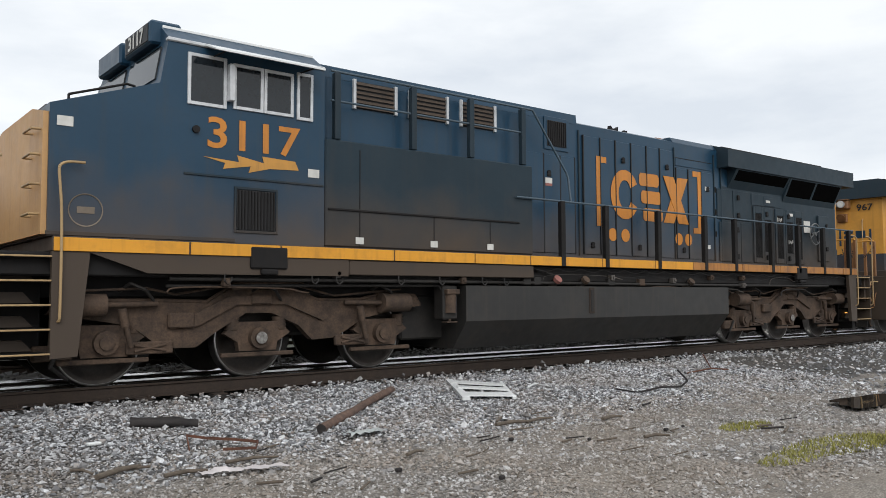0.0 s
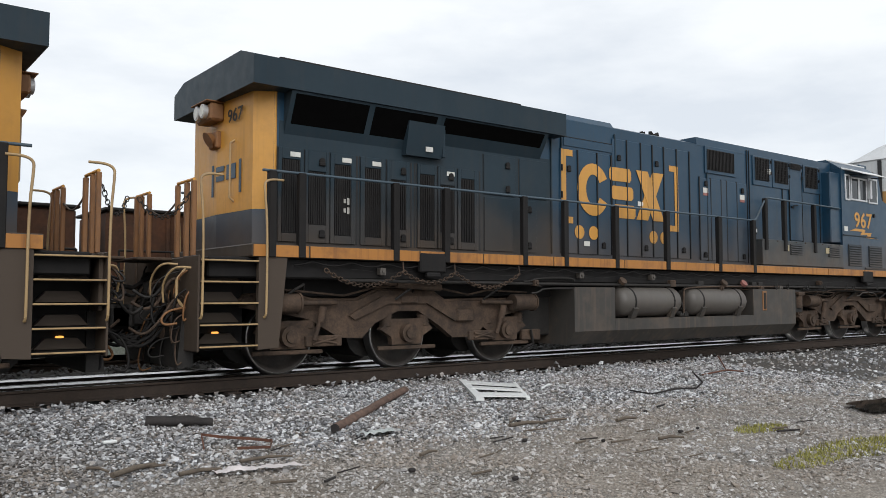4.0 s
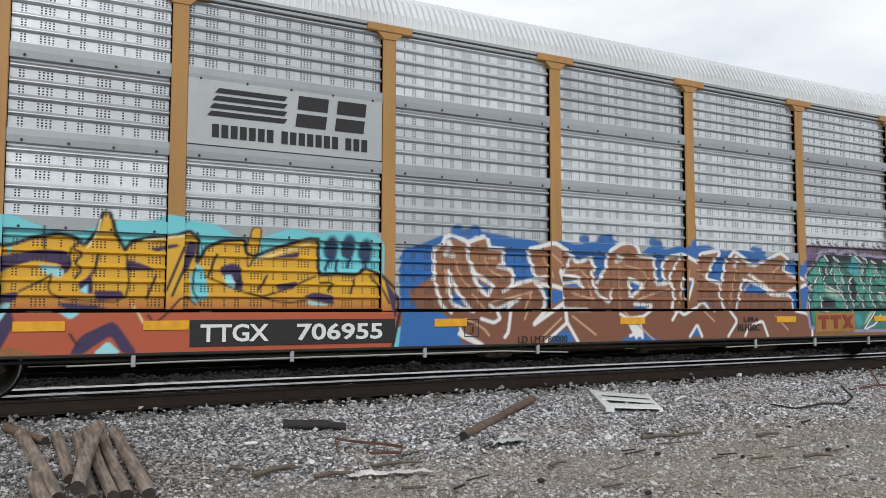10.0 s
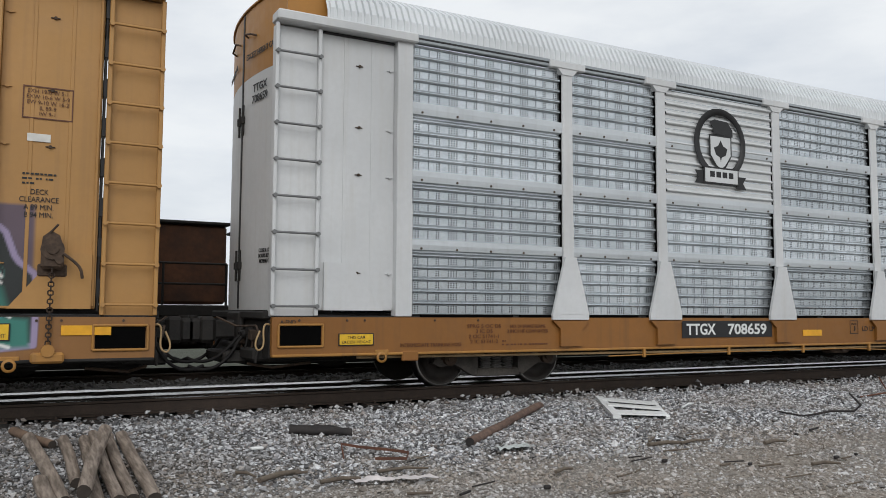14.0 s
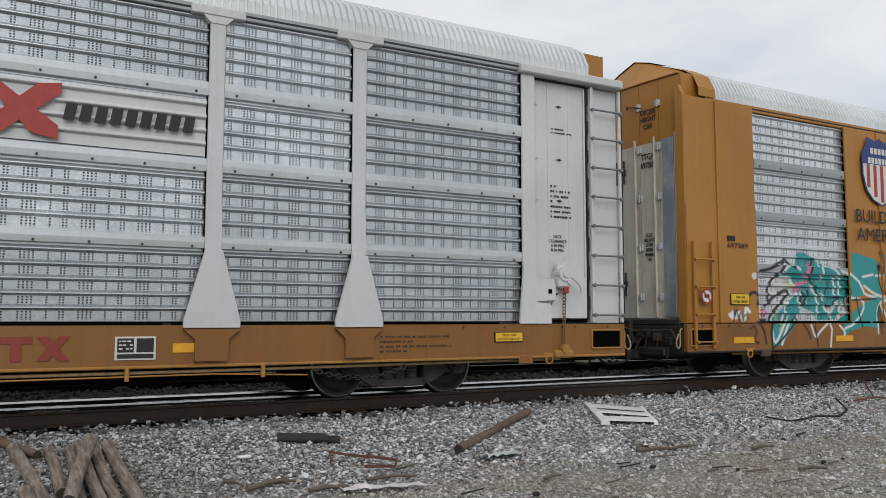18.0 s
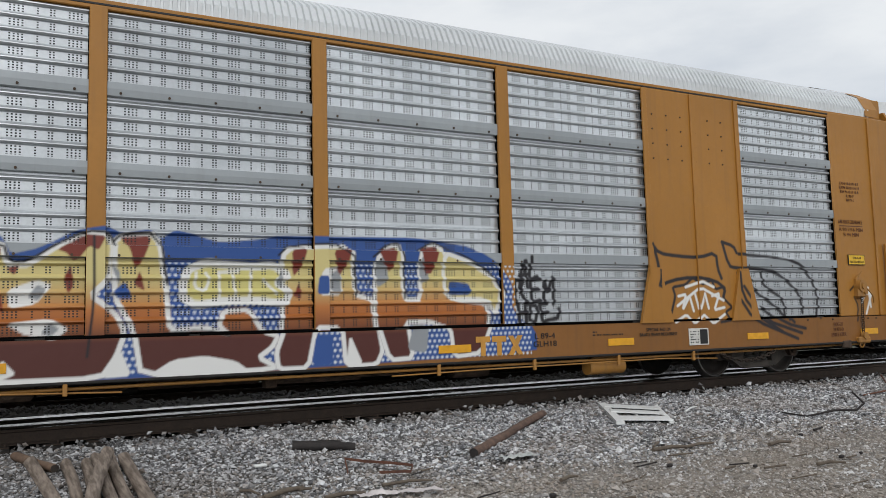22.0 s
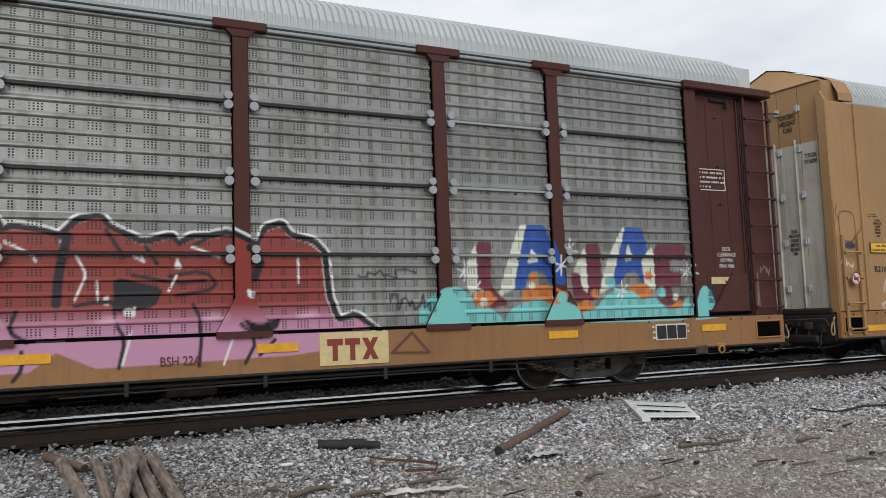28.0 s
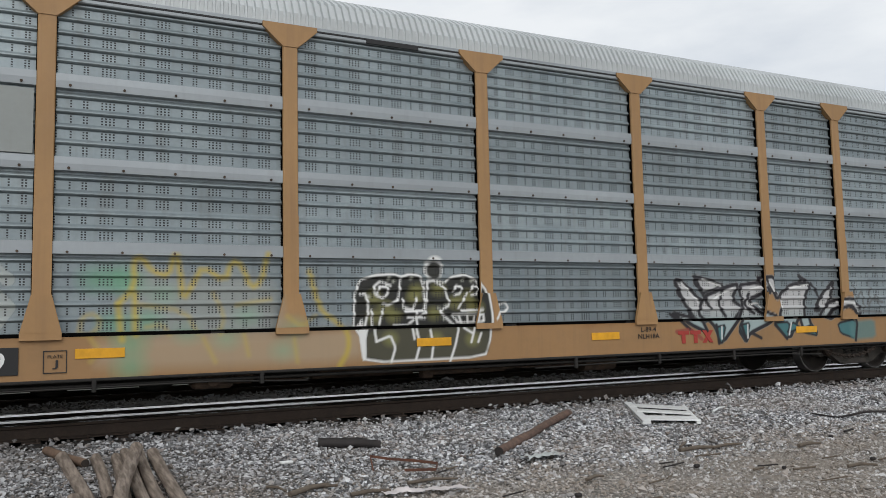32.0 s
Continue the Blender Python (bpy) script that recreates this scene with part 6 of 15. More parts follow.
s_c.blob(-2.14, 2.01, 0.1, 0.08, BL)
s_c.blob(-1.98, 2.01, 0.1, 0.08, BL)
s_c.blob(-0.82, 2.16, 0.1, 0.08, BL)
s_c.blob(-0.45, 2.17, 0.1, 0.08, BL)
s_c.blob(-0.33, 2.19, 0.1, 0.08, BL)
s_c.blob(0.62, 2.17, 0.1, 0.08, BL)
s_c.blob(0.73, 2.14, 0.1, 0.08, BL)
s_c.blob(1.50, 2.17, 0.1, 0.08, BL)
s_c.blob(3.04, 2.12, 0.1, 0.08, BL)
s_c.blob(3.16, 2.10, 0.1, 0.08, BL)
s_c.blob(4.37, 1.91, 0.1, 0.08, BL)
s_c.blob(4.44, 1.93, 0.1, 0.08, BL)
s_c.shape([(-3.82, 1.30), (-3.25, 1.65), (-3.31, 1.43), (-3.00, 1.46), (-3.07, 1.16), (-3.31, 1.16), (-3.26, 0.96)], BR, edge=CHALK, ew=0.03)
s_c.shape([(-3.94, 1.29), (-3.63, 1.48), (-3.49, 1.49), (-3.51, 1.92), (-3.37, 2.08), (-3.00, 2.02), (-2.67, 2.14), (-2.61, 1.94), (-2.36, 1.95), (-2.35, 1.68), (-2.18, 1.62), (-2.17, 1.44), (-1.83, 1.49), (-1.79, 1.57), (-1.93, 1.97), (-1.47, 2.06), (-1.09, 1.90), (-0.95, 1.80), (-0.70, 1.88), (-0.63, 1.64), (-0.58, 1.51), (-0.40, 1.73), (-0.35, 1.97), (-0.14, 2.09), (0.13, 2.15), (0.21, 0.53), (-3.11, 0.54), (-3.17, 0.84), (-3.47, 1.05), (-3.72, 1.02)], BR, col2=(0.33, 0.15, 0.078), z0=1.0, z1=1.8)
s_c.shape([(0.13, 0.53), (0.09, 2.14), (0.27, 1.94), (0.61, 1.91), (0.65, 1.49), (0.85, 1.52), (0.80, 1.81), (0.91, 1.94), (1.21, 1.97), (1.58, 1.86), (1.64, 2.02), (2.09, 2.07), (1.82, 1.58), (2.21, 1.53), (2.31, 1.98), (2.52, 2.07), (2.99, 1.83), (3.62, 2.08), (3.87, 1.96), (3.79, 1.77), (4.42, 1.56), (3.92, 1.36), (4.03, 1.07), (4.36, 1.01), (4.55, 0.52)], BR, col2=(0.33, 0.15, 0.078), z0=1.0, z1=1.8)
s_c.shape([(-2.84, 1.49), (-2.57, 1.37), (-2.65, 1.25), (-2.81, 1.37)], BL)
s_c.shape([(-1.67, 1.38), (-1.32, 1.35), (-1.31, 1.21), (-1.59, 1.11), (-1.61, 1.27)], BL)
s_c.shape([(0.11, 1.53), (0.36, 1.46), (0.13, 1.28)], BL)
s_c.shape([(-3.21, 1.32), (-2.97, 1.11), (-3.22, 1.11)], BL)
s_c.shape([(-2.50, 1.09), (-2.09, 1.20), (-2.33, 1.01)], BL)
s_c.shape([(-1.24, 1.53), (-0.97, 1.51), (-0.88, 1.41), (-1.19, 1.41)], BL)
s_c.shape([(0.67, 1.80), (0.83, 1.85), (0.85, 1.58), (0.69, 1.50)], BL)
s_c.shape([(1.85, 1.59), (2.09, 2.00), (2.28, 2.00), (2.17, 1.57)], BL)
s_c.shape([(2.63, 1.42), (2.89, 1.57), (3.47, 1.35), (2.84, 1.34)], BL)
s_c.shape([(3.85, 1.85), (4.24, 1.86), (4.42, 1.65)], BL)
s_c.shape([(-1.62, 0.56), (-1.27, 0.78), (-1.07, 0.57)], BL)
s_c.shape([(1.32, 0.61), (1.49, 0.75), (1.60, 0.61)], BL)
s_c.shape([(0.19, 1.12), (0.55, 1.16), (0.26, 1.00)], BL)
s_c.shape([(1.25, 1.40), (1.42, 1.58), (1.46, 1.53), (1.34, 1.25)], BL)
s_c.shape([(1.76, 1.18), (1.88, 1.18), (1.86, 1.06)], BL)
s_c.shape([(4.03, 1.29), (4.20, 1.42), (4.36, 1.12), (4.20, 1.07)], BL)
s_c.paint([[(-3.51, 1.49), (-3.52, 1.92), (-3.41, 1.97), (-3.36, 2.09), (-3.25, 2.13), (-2.99, 2.03), (-2.95, 1.79), (-2.83, 1.57), (-2.65, 1.49), (-2.53, 1.41), (-2.62, 1.26), (-2.78, 1.39), (-2.89, 1.62)], [(-2.99, 2.03), (-2.82, 2.09), (-2.67, 2.13), (-2.62, 1.96), (-2.36, 1.95), (-2.35, 1.72), (-2.45, 1.70), (-2.19, 1.65), (-2.17, 1.43), (-2.34, 1.33)], [(-2.17, 1.43), (-1.83, 1.51), (-1.59, 1.56)], [(-1.77, 1.54), (-1.93, 1.97), (-1.72, 2.01), (-1.46, 2.08), (-1.17, 1.95), (-0.97, 1.79), (-0.70, 1.88), (-0.63, 1.69)], [(-1.77, 1.47), (-1.43, 1.41), (-1.29, 1.37), (-1.25, 1.07), (-0.79, 1.06)], [(-1.77, 1.47), (-1.61, 1.31), (-1.59, 1.10), (-1.88, 0.83), (-1.65, 0.96), (-1.28, 1.17), (-1.25, 0.86)]], 0.032, CHALK, tight=1)
s_c.paint([[(-1.09, 1.89), (-1.23, 1.63), (-1.37, 1.66), (-1.29, 1.45), (-0.98, 1.50), (-0.87, 1.39), (-0.96, 1.57), (-1.33, 1.61)], [(-1.25, 0.86), (-1.64, 0.58)], [(-1.24, 0.86), (-1.04, 0.57)], [(-3.27, 1.61), (-3.24, 1.15), (-2.87, 1.02), (-3.12, 1.30), (-3.27, 1.59)], [(-2.58, 1.13), (-2.48, 1.06), (-2.05, 1.23), (-2.27, 1.09), (-2.32, 0.73), (-2.38, 0.66)], [(-3.15, 0.72), (-2.96, 0.66), (-2.77, 0.56)], [(-2.51, 1.03), (-2.46, 0.93), (-2.57, 0.87), (-2.78, 0.93)], [(-0.69, 1.65), (-0.65, 1.43), (-0.54, 1.28), (-0.33, 1.17), (-0.29, 1.37)], [(-3.49, 1.42), (-3.40, 1.15), (-3.28, 1.02)]], 0.026, CHALK, tight=1)
s_c.paint([[(-0.58, 1.49), (-0.40, 1.73), (-0.37, 1.99), (-0.14, 2.11), (0.09, 2.15), (0.21, 2.08), (0.27, 1.94), (0.62, 1.92), (0.66, 1.47), (1.01, 1.51), (1.06, 1.28), (1.01, 1.03)], [(0.07, 1.56), (0.10, 1.25), (0.40, 1.46), (0.07, 1.56)], [(0.84, 1.53), (0.79, 1.78), (0.91, 1.94), (1.21, 1.99), (1.60, 1.84), (1.61, 2.01), (2.12, 2.09), (1.80, 1.59), (2.03, 1.54), (2.17, 1.50), (2.31, 1.96), (2.45, 2.09), (2.99, 1.82), (3.64, 2.10), (3.87, 1.98), (3.79, 1.76), (4.42, 1.56), (3.87, 1.37), (3.61, 1.32), (2.89, 1.69)]], 0.032, CHALK, tight=1)
s_c.paint([[(1.21, 1.95), (1.00, 1.67), (0.92, 1.50)], [(2.55, 1.06), (2.65, 1.43), (2.74, 1.60), (3.19, 1.48), (3.45, 1.32), (3.98, 1.32), (4.05, 1.05)], [(2.17, 1.50), (2.12, 1.34), (2.22, 1.10), (2.46, 0.86), (2.23, 0.60)], [(-0.19, 0.99), (-0.04, 0.92), (0.28, 0.94), (0.60, 1.13), (0.19, 1.15)], [(0.00, 0.83), (0.14, 0.61)], [(0.21, 0.94), (0.27, 0.61)], [(0.93, 0.89), (1.06, 1.05), (1.19, 0.97), (1.40, 1.06), (1.76, 1.18), (1.91, 1.04)], [(1.22, 1.31), (1.26, 1.59), (1.44, 1.56), (1.31, 1.23)], [(1.32, 0.61), (1.49, 0.81), (1.60, 0.61)], [(2.65, 0.60), (2.75, 0.76), (3.10, 0.86), (3.23, 0.59)], [(4.00, 1.03), (4.31, 0.98), (4.44, 0.77), (4.44, 0.54)]], 0.026, CHALK, tight=1)
s_c.paint([[(0.01, 0.64), (0.20, 0.71)]], 0.026, CHALK, tight=1)
s_c.shape([(0.00, 0.83), (0.18, 0.85), (0.28, 0.62), (0.13, 0.62)], CHALK)
s_c.shape([(-3.15, 0.84), (-3.03, 0.68), (-2.77, 0.57), (-2.88, 0.56), (-3.15, 0.68)], CHALK)
s_c.paint([[(-3.33, 1.62), (-3.30, 1.30)], [(-3.16, 1.75), (-3.10, 1.56), (-2.94, 1.38)], [(-2.66, 1.81), (-2.47, 1.82)], [(-2.66, 1.77), (-2.62, 1.65), (-2.34, 1.52)], [(-1.61, 1.86), (-1.49, 1.55)], [(-1.51, 1.90), (-1.27, 1.73)], [(-1.19, 1.66), (-0.84, 1.71), (-0.67, 1.22)], [(-1.08, 1.32), (-0.68, 1.22)], [(-1.83, 1.34), (-2.03, 0.92)], [(-2.52, 1.18), (-1.83, 1.32)], [(-0.13, 1.81), (-0.12, 1.08)], [(0.02, 1.78), (0.55, 1.65), (0.27, 1.31)], [(0.23, 1.22), (0.92, 1.40)], [(1.35, 1.72), (1.18, 1.17)], [(1.53, 1.76), (1.80, 1.64)], [(2.55, 1.76), (2.38, 1.18)], [(2.89, 1.52), (2.65, 1.34)], [(3.04, 1.65), (3.56, 1.37)], [(-3.04, 0.93), (-2.75, 0.80), (-2.65, 0.69)], [(-1.35, 0.93), (-1.71, 0.65)]], 0.013, (0.62, 0.40, 0.25))
s_c.paint([[(-1.14, 0.96), (-0.69, 0.67)], [(3.77, 1.89), (3.45, 1.71)], [(-2.88, 1.28), (-2.63, 1.03)], [(-0.12, 1.04), (0.52, 0.56)], [(1.62, 1.06), (1.90, 0.86)], [(3.45, 0.94), (3.77, 0.69)]], 0.013, (0.62, 0.40, 0.25))
s_c.blob(-3.31, 2.01, 0.045, 0.04, CHALK)
s_c.blob(-3.28, 1.96, 0.045, 0.04, CHALK)
s_c.blob(-3.32, 1.86, 0.045, 0.04, CHALK)
s_c.blob(-3.21, 1.83, 0.045, 0.04, CHALK)
s_c.blob(-0.14, 1.92, 0.045, 0.04, CHALK)
s_c.blob(-0.09, 1.88, 0.045, 0.04, CHALK)
s_c.blob(-0.16, 1.84, 0.045, 0.04, CHALK)
s_c.blob(2.50, 1.97, 0.045, 0.04, CHALK)
s_c.blob(2.56, 1.91, 0.045, 0.04, CHALK)
s_c.blob(2.53, 1.83, 0.045, 0.04, CHALK)
# tan wagon: green letters on a mauve ground
MV, TL, TD = (0.115, 0.08, 0.105), (0.045, 0.26, 0.205), (0.016, 0.020, 0.020)
s_c.cloud(4.45, 12.3, 1.1, 2.28, MV, 0.0, 2.0, 0.02)
for i in range(44):
    s_c.cloud(4.6 + i * 0.17, 4.68 + i * 0.17, 2.2, 2.32 + 0.05 * math.sin(i * 2.3), MV, 0.0, 1, 0.015)
s_c.shape([(4.29, 1.70), (4.60, 1.87), (4.68, 2.04), (4.88, 2.16), (5.30, 2.20), (5.40, 2.13), (5.62, 2.20), (5.87, 2.20), (6.01, 2.10), (6.21, 2.15), (6.48, 2.11), (7.05, 2.12), (7.20, 2.17), (7.50, 2.14), (7.81, 2.20), (8.13, 2.14), (8.37, 2.26), (8.71, 2.20), (8.96, 2.17), (9.18, 2.19), (9.45, 2.12), (9.68, 2.11), (10.05, 2.15), (10.34, 2.08), (10.54, 2.13), (10.74, 2.09), (11.04, 2.19), (11.35, 2.16), (11.67, 2.09), (12.00, 2.01), (12.13, 1.66), (12.35, 1.49), (12.33, 0.59), (4.40, 0.66), (4.31, 1.15), (4.56, 1.42), (4.30, 1.58)], TD, edge=(0.33, 0.27, 0.42), ew=0.035)
s_c.shape([(4.45, 1.15), (4.61, 1.62), (5.07, 1.96), (5.56, 1.98), (6.14, 2.01), (6.91, 1.90), (7.66, 2.00), (8.29, 2.03), (9.32, 1.99), (10.64, 1.96), (11.67, 1.83), (11.99, 1.40), (12.09, 1.05), (4.46, 1.05)], (0.034, 0.165, 0.132), soft=0.04)
s_c.shape([(4.41, 1.02), (4.48, 1.08), (5.65, 1.04), (7.67, 1.01), (8.80, 1.05), (12.26, 1.06), (12.29, 0.64), (4.47, 0.69)], (0.038, 0.20, 0.16), soft=0.03)
s_c.shape([(4.39, 1.69), (4.66, 1.85), (4.74, 2.03), (4.88, 2.07), (4.99, 1.96), (5.02, 1.76), (4.90, 1.60), (5.09, 1.44), (5.30, 1.40), (5.17, 1.77), (5.14, 1.91), (5.18, 2.06), (5.41, 1.96), (5.47, 1.78), (5.54, 1.59), (5.46, 1.51), (5.53, 1.37), (5.63, 1.13), (5.61, 1.05), (5.31, 1.06), (5.21, 1.23), (4.91, 1.29), (4.86, 1.10), (4.52, 1.05), (4.61, 1.43), (4.68, 1.62), (4.52, 1.50)], TL, edge=INK, ew=0.018, col2=(0.075, 0.36, 0.28), z0=0.6, z1=1.9)
s_c.shape([(4.41, 1.24), (4.49, 1.30), (4.54, 1.08), (4.43, 1.05)], TL, edge=INK, ew=0.018, col2=(0.075, 0.36, 0.28), z0=0.6, z1=1.9)
s_c.shape([(5.61, 1.92), (5.75, 2.12), (5.96, 2.03), (6.11, 1.87), (6.15, 1.66), (6.17, 1.46), (6.12, 1.24), (5.97, 1.11), (5.81, 1.12), (5.69, 1.32), (5.67, 1.58), (5.74, 1.75), (5.63, 1.78)], TL, edge=INK, ew=0.018, col2=(0.075, 0.36, 0.28), z0=0.6, z1=1.9)
s_c.shape([(6.16, 1.97), (6.27, 1.96), (6.22, 1.80)], TL, edge=INK, ew=0.018, col2=(0.075, 0.36, 0.28), z0=0.6, z1=1.9)
s_c.shape([(6.22, 1.84), (6.35, 2.02), (6.50, 1.95), (6.73, 1.68), (6.71, 2.03), (6.91, 1.99), (6.94, 1.62), (6.85, 1.52), (6.58, 1.54), (6.46, 1.74), (6.37, 1.67), (6.34, 1.26), (6.79, 1.05), (6.18, 1.11), (6.16, 1.32)], TL, edge=INK, ew=0.018, col2=(0.075, 0.36, 0.28), z0=0.6, z1=1.9)
s_c.shape([(6.56, 1.40), (6.82, 1.37), (6.91, 1.14), (6.79, 1.05), (6.64, 1.19)], TL, edge=INK, ew=0.018, col2=(0.075, 0.36, 0.28), z0=0.6, z1=1.9)
s_c.shape([(6.98, 1.93), (7.13, 2.08), (7.29, 2.03), (7.37, 1.95), (7.21, 1.62), (7.07, 1.41), (7.41, 1.04), (6.94, 1.04), (6.99, 1.48), (7.10, 1.75)], TL, edge=INK, ew=0.018, col2=(0.075, 0.36, 0.28), z0=0.6, z1=1.9)
s_c.shape([(7.36, 1.70), (7.47, 1.92), (7.66, 1.86), (7.69, 1.05), (7.48, 1.16), (7.55, 1.43)], TL, edge=INK, ew=0.018, col2=(0.075, 0.36, 0.28), z0=0.6, z1=1.9)
s_c.shape([(7.75, 2.13), (7.93, 2.10), (8.21, 1.91), (8.25, 1.64), (8.07, 1.46), (8.30, 1.35), (8.37, 1.08), (7.98, 1.08), (8.00, 1.27), (7.79, 1.08), (7.64, 1.11), (7.67, 1.34), (7.76, 1.64), (7.70, 1.93)], TL, edge=INK, ew=0.018, col2=(0.075, 0.36, 0.28), z0=0.6, z1=1.9)
s_c.shape([(8.29, 2.20), (8.59, 2.09), (8.64, 1.89), (8.48, 1.52), (8.81, 1.48), (8.86, 1.98), (9.02, 1.98), (8.90, 1.73), (8.93, 1.50), (9.06, 1.27), (8.80, 1.24), (8.72, 1.08), (8.47, 1.08), (8.50, 1.35), (8.30, 1.50), (8.42, 1.73), (8.25, 1.86)], TL, edge=INK, ew=0.018, col2=(0.075, 0.36, 0.28), z0=0.6, z1=1.9)
s_c.shape([(9.12, 2.11), (9.39, 1.95), (9.30, 1.68), (9.20, 1.17), (9.10, 1.13), (9.16, 1.60)], TL, edge=INK, ew=0.018, col2=(0.075, 0.36, 0.28), z0=0.6, z1=1.9)
s_c.shape([(9.45, 2.06), (9.82, 2.01), (9.82, 1.53), (9.96, 1.08), (9.68, 1.17), (9.54, 1.52), (9.50, 1.08), (9.37, 1.17), (9.41, 1.68)], TL, edge=INK, ew=0.018, col2=(0.075, 0.36, 0.28), z0=0.6, z1=1.9)
s_c.shape([(9.98, 2.02), (10.17, 2.03), (10.17, 1.70), (10.32, 1.65), (10.51, 1.21), (10.39, 1.08), (10.15, 1.37), (10.13, 1.08), (9.94, 1.53)], TL, edge=INK, ew=0.018, col2=(0.075, 0.36, 0.28), z0=0.6, z1=1.9)
s_c.shape([(10.26, 1.78), (10.54, 2.04), (10.71, 1.88), (10.52, 1.63), (10.55, 1.08), (10.68, 1.08), (10.68, 1.38), (11.04, 1.55), (11.26, 1.39), (11.05, 1.12), (10.88, 1.08), (10.83, 1.30)], TL, edge=INK, ew=0.018, col2=(0.075, 0.36, 0.28), z0=0.6, z1=1.9)
s_c.shape([(10.76, 2.05), (11.09, 2.06), (11.09, 1.64), (10.83, 1.55)], TL, edge=INK, ew=0.018, col2=(0.075, 0.36, 0.28), z0=0.6, z1=1.9)
s_c.shape([(11.27, 2.14), (11.56, 2.07), (11.49, 1.46), (11.66, 1.39), (12.12, 1.03), (11.50, 1.08), (11.40, 1.39), (11.19, 1.81)], TL, edge=INK, ew=0.018, col2=(0.075, 0.36, 0.28), z0=0.6, z1=1.9)
s_c.shape([(11.67, 1.98), (11.83, 1.83), (12.03, 1.47), (11.79, 1.48), (11.67, 1.74)], TL, edge=INK, ew=0.018, col2=(0.075, 0.36, 0.28), z0=0.6, z1=1.9)
s_c.shape([(5.72, 2.11), (5.93, 2.03), (6.02, 1.87), (5.99, 1.73), (5.76, 1.77), (5.64, 1.85)], (0.06, 0.36, 0.42), soft=0.03)
s_c.shape([(7.38, 0.98), (7.61, 1.01), (7.64, 0.67), (7.41, 0.66)], (0.05, 0.38, 0.44), soft=0.03)
s_c.shape([(10.36, 1.83), (10.54, 1.99), (10.69, 1.86), (10.56, 1.71)], (0.10, 0.40, 0.50), soft=0.03)
s_c.shape([(11.61, 1.31), (12.04, 1.05), (11.87, 0.96), (11.66, 1.05)], (0.10, 0.40, 0.48), soft=0.03)
s_c.shape([(4.93, 1.56), (5.42, 1.37), (5.40, 1.26), (4.97, 1.36)], (0.42, 0.55, 0.42), soft=0.03)
s_c.shape([(7.08, 1.44), (7.51, 1.41), (7.55, 1.27), (7.22, 1.30)], (0.45, 0.55, 0.40), soft=0.03)
s_c.shape([(6.34, 1.98), (6.50, 1.94), (6.70, 1.74), (6.60, 1.75)], (0.36, 0.50, 0.38), soft=0.03)
s_c.shape([(6.14, 0.98), (6.32, 1.04), (6.14, 0.78), (5.99, 0.78)], (0.40, 0.52, 0.38), soft=0.03)
s_c.shape([(6.57, 1.36), (6.70, 1.37), (6.71, 1.16), (6.63, 1.19)], (0.45, 0.56, 0.42), soft=0.03)
s_c.shape([(8.72, 0.97), (9.04, 1.09), (9.02, 0.74)], (0.42, 0.55, 0.40), soft=0.03)
s_c.shape([(7.74, 1.93), (8.07, 1.86), (8.13, 1.72), (7.78, 1.79)], (0.25, 0.45, 0.36), soft=0.03)
s_c.shape([(8.29, 1.88), (8.46, 1.85), (8.42, 1.66), (8.26, 1.73)], (0.40, 0.52, 0.45), soft=0.03)
s_c.shape([(5.65, 0.95), (5.84, 0.98), (5.98, 0.78), (5.79, 0.72)], (0.05, 0.30, 0.33), soft=0.03)
s_c.shape([(4.46, 1.05), (4.66, 1.05), (4.69, 0.80), (4.52, 0.74)], (0.05, 0.30, 0.26), soft=0.03)
s_c.shape([(5.73, 1.65), (5.82, 1.72), (5.91, 1.59), (5.91, 1.25), (5.81, 1.15), (5.71, 1.32)], TD)
s_c.shape([(4.86, 1.26), (4.91, 1.29), (5.19, 1.22), (5.27, 1.10), (4.89, 1.09)], TD)
s_c.shape([(7.66, 1.64), (7.86, 1.71), (7.90, 1.46), (7.74, 1.38)], TD)
s_c.shape([(4.89, 1.89), (5.00, 1.83), (4.99, 1.63), (4.90, 1.63)], TD)
s_c.paint([[(4.53, 1.49), (4.78, 1.66), (4.83, 1.85)], [(4.88, 2.08), (5.01, 1.96), (5.02, 1.76), (4.94, 1.63)], [(5.15, 2.06), (5.34, 1.94), (5.44, 1.78), (5.54, 1.60)], [(5.22, 1.74), (5.29, 1.57), (5.52, 1.28), (5.62, 1.04)], [(4.48, 1.30), (4.51, 1.08)], [(4.82, 1.31), (4.86, 1.10)], [(4.90, 1.56), (5.30, 1.41), (5.43, 1.34)], [(5.75, 2.13), (6.01, 1.97), (6.11, 1.87), (6.12, 1.76)], [(5.99, 1.73), (6.16, 1.53), (6.16, 1.45)], [(5.82, 1.72), (5.67, 1.58), (5.71, 1.32), (5.84, 1.12)], [(5.93, 1.39), (6.06, 1.25), (6.14, 1.11)], [(6.31, 2.02), (6.49, 1.95), (6.70, 1.68)], [(6.70, 2.03), (6.90, 1.99), (6.93, 1.62), (6.85, 1.50)]], 0.036, INK)
s_c.paint([[(6.46, 1.74), (6.36, 1.64), (6.33, 1.26), (6.51, 1.11)], [(6.57, 1.40), (6.82, 1.37), (6.90, 1.14)]], 0.036, INK)
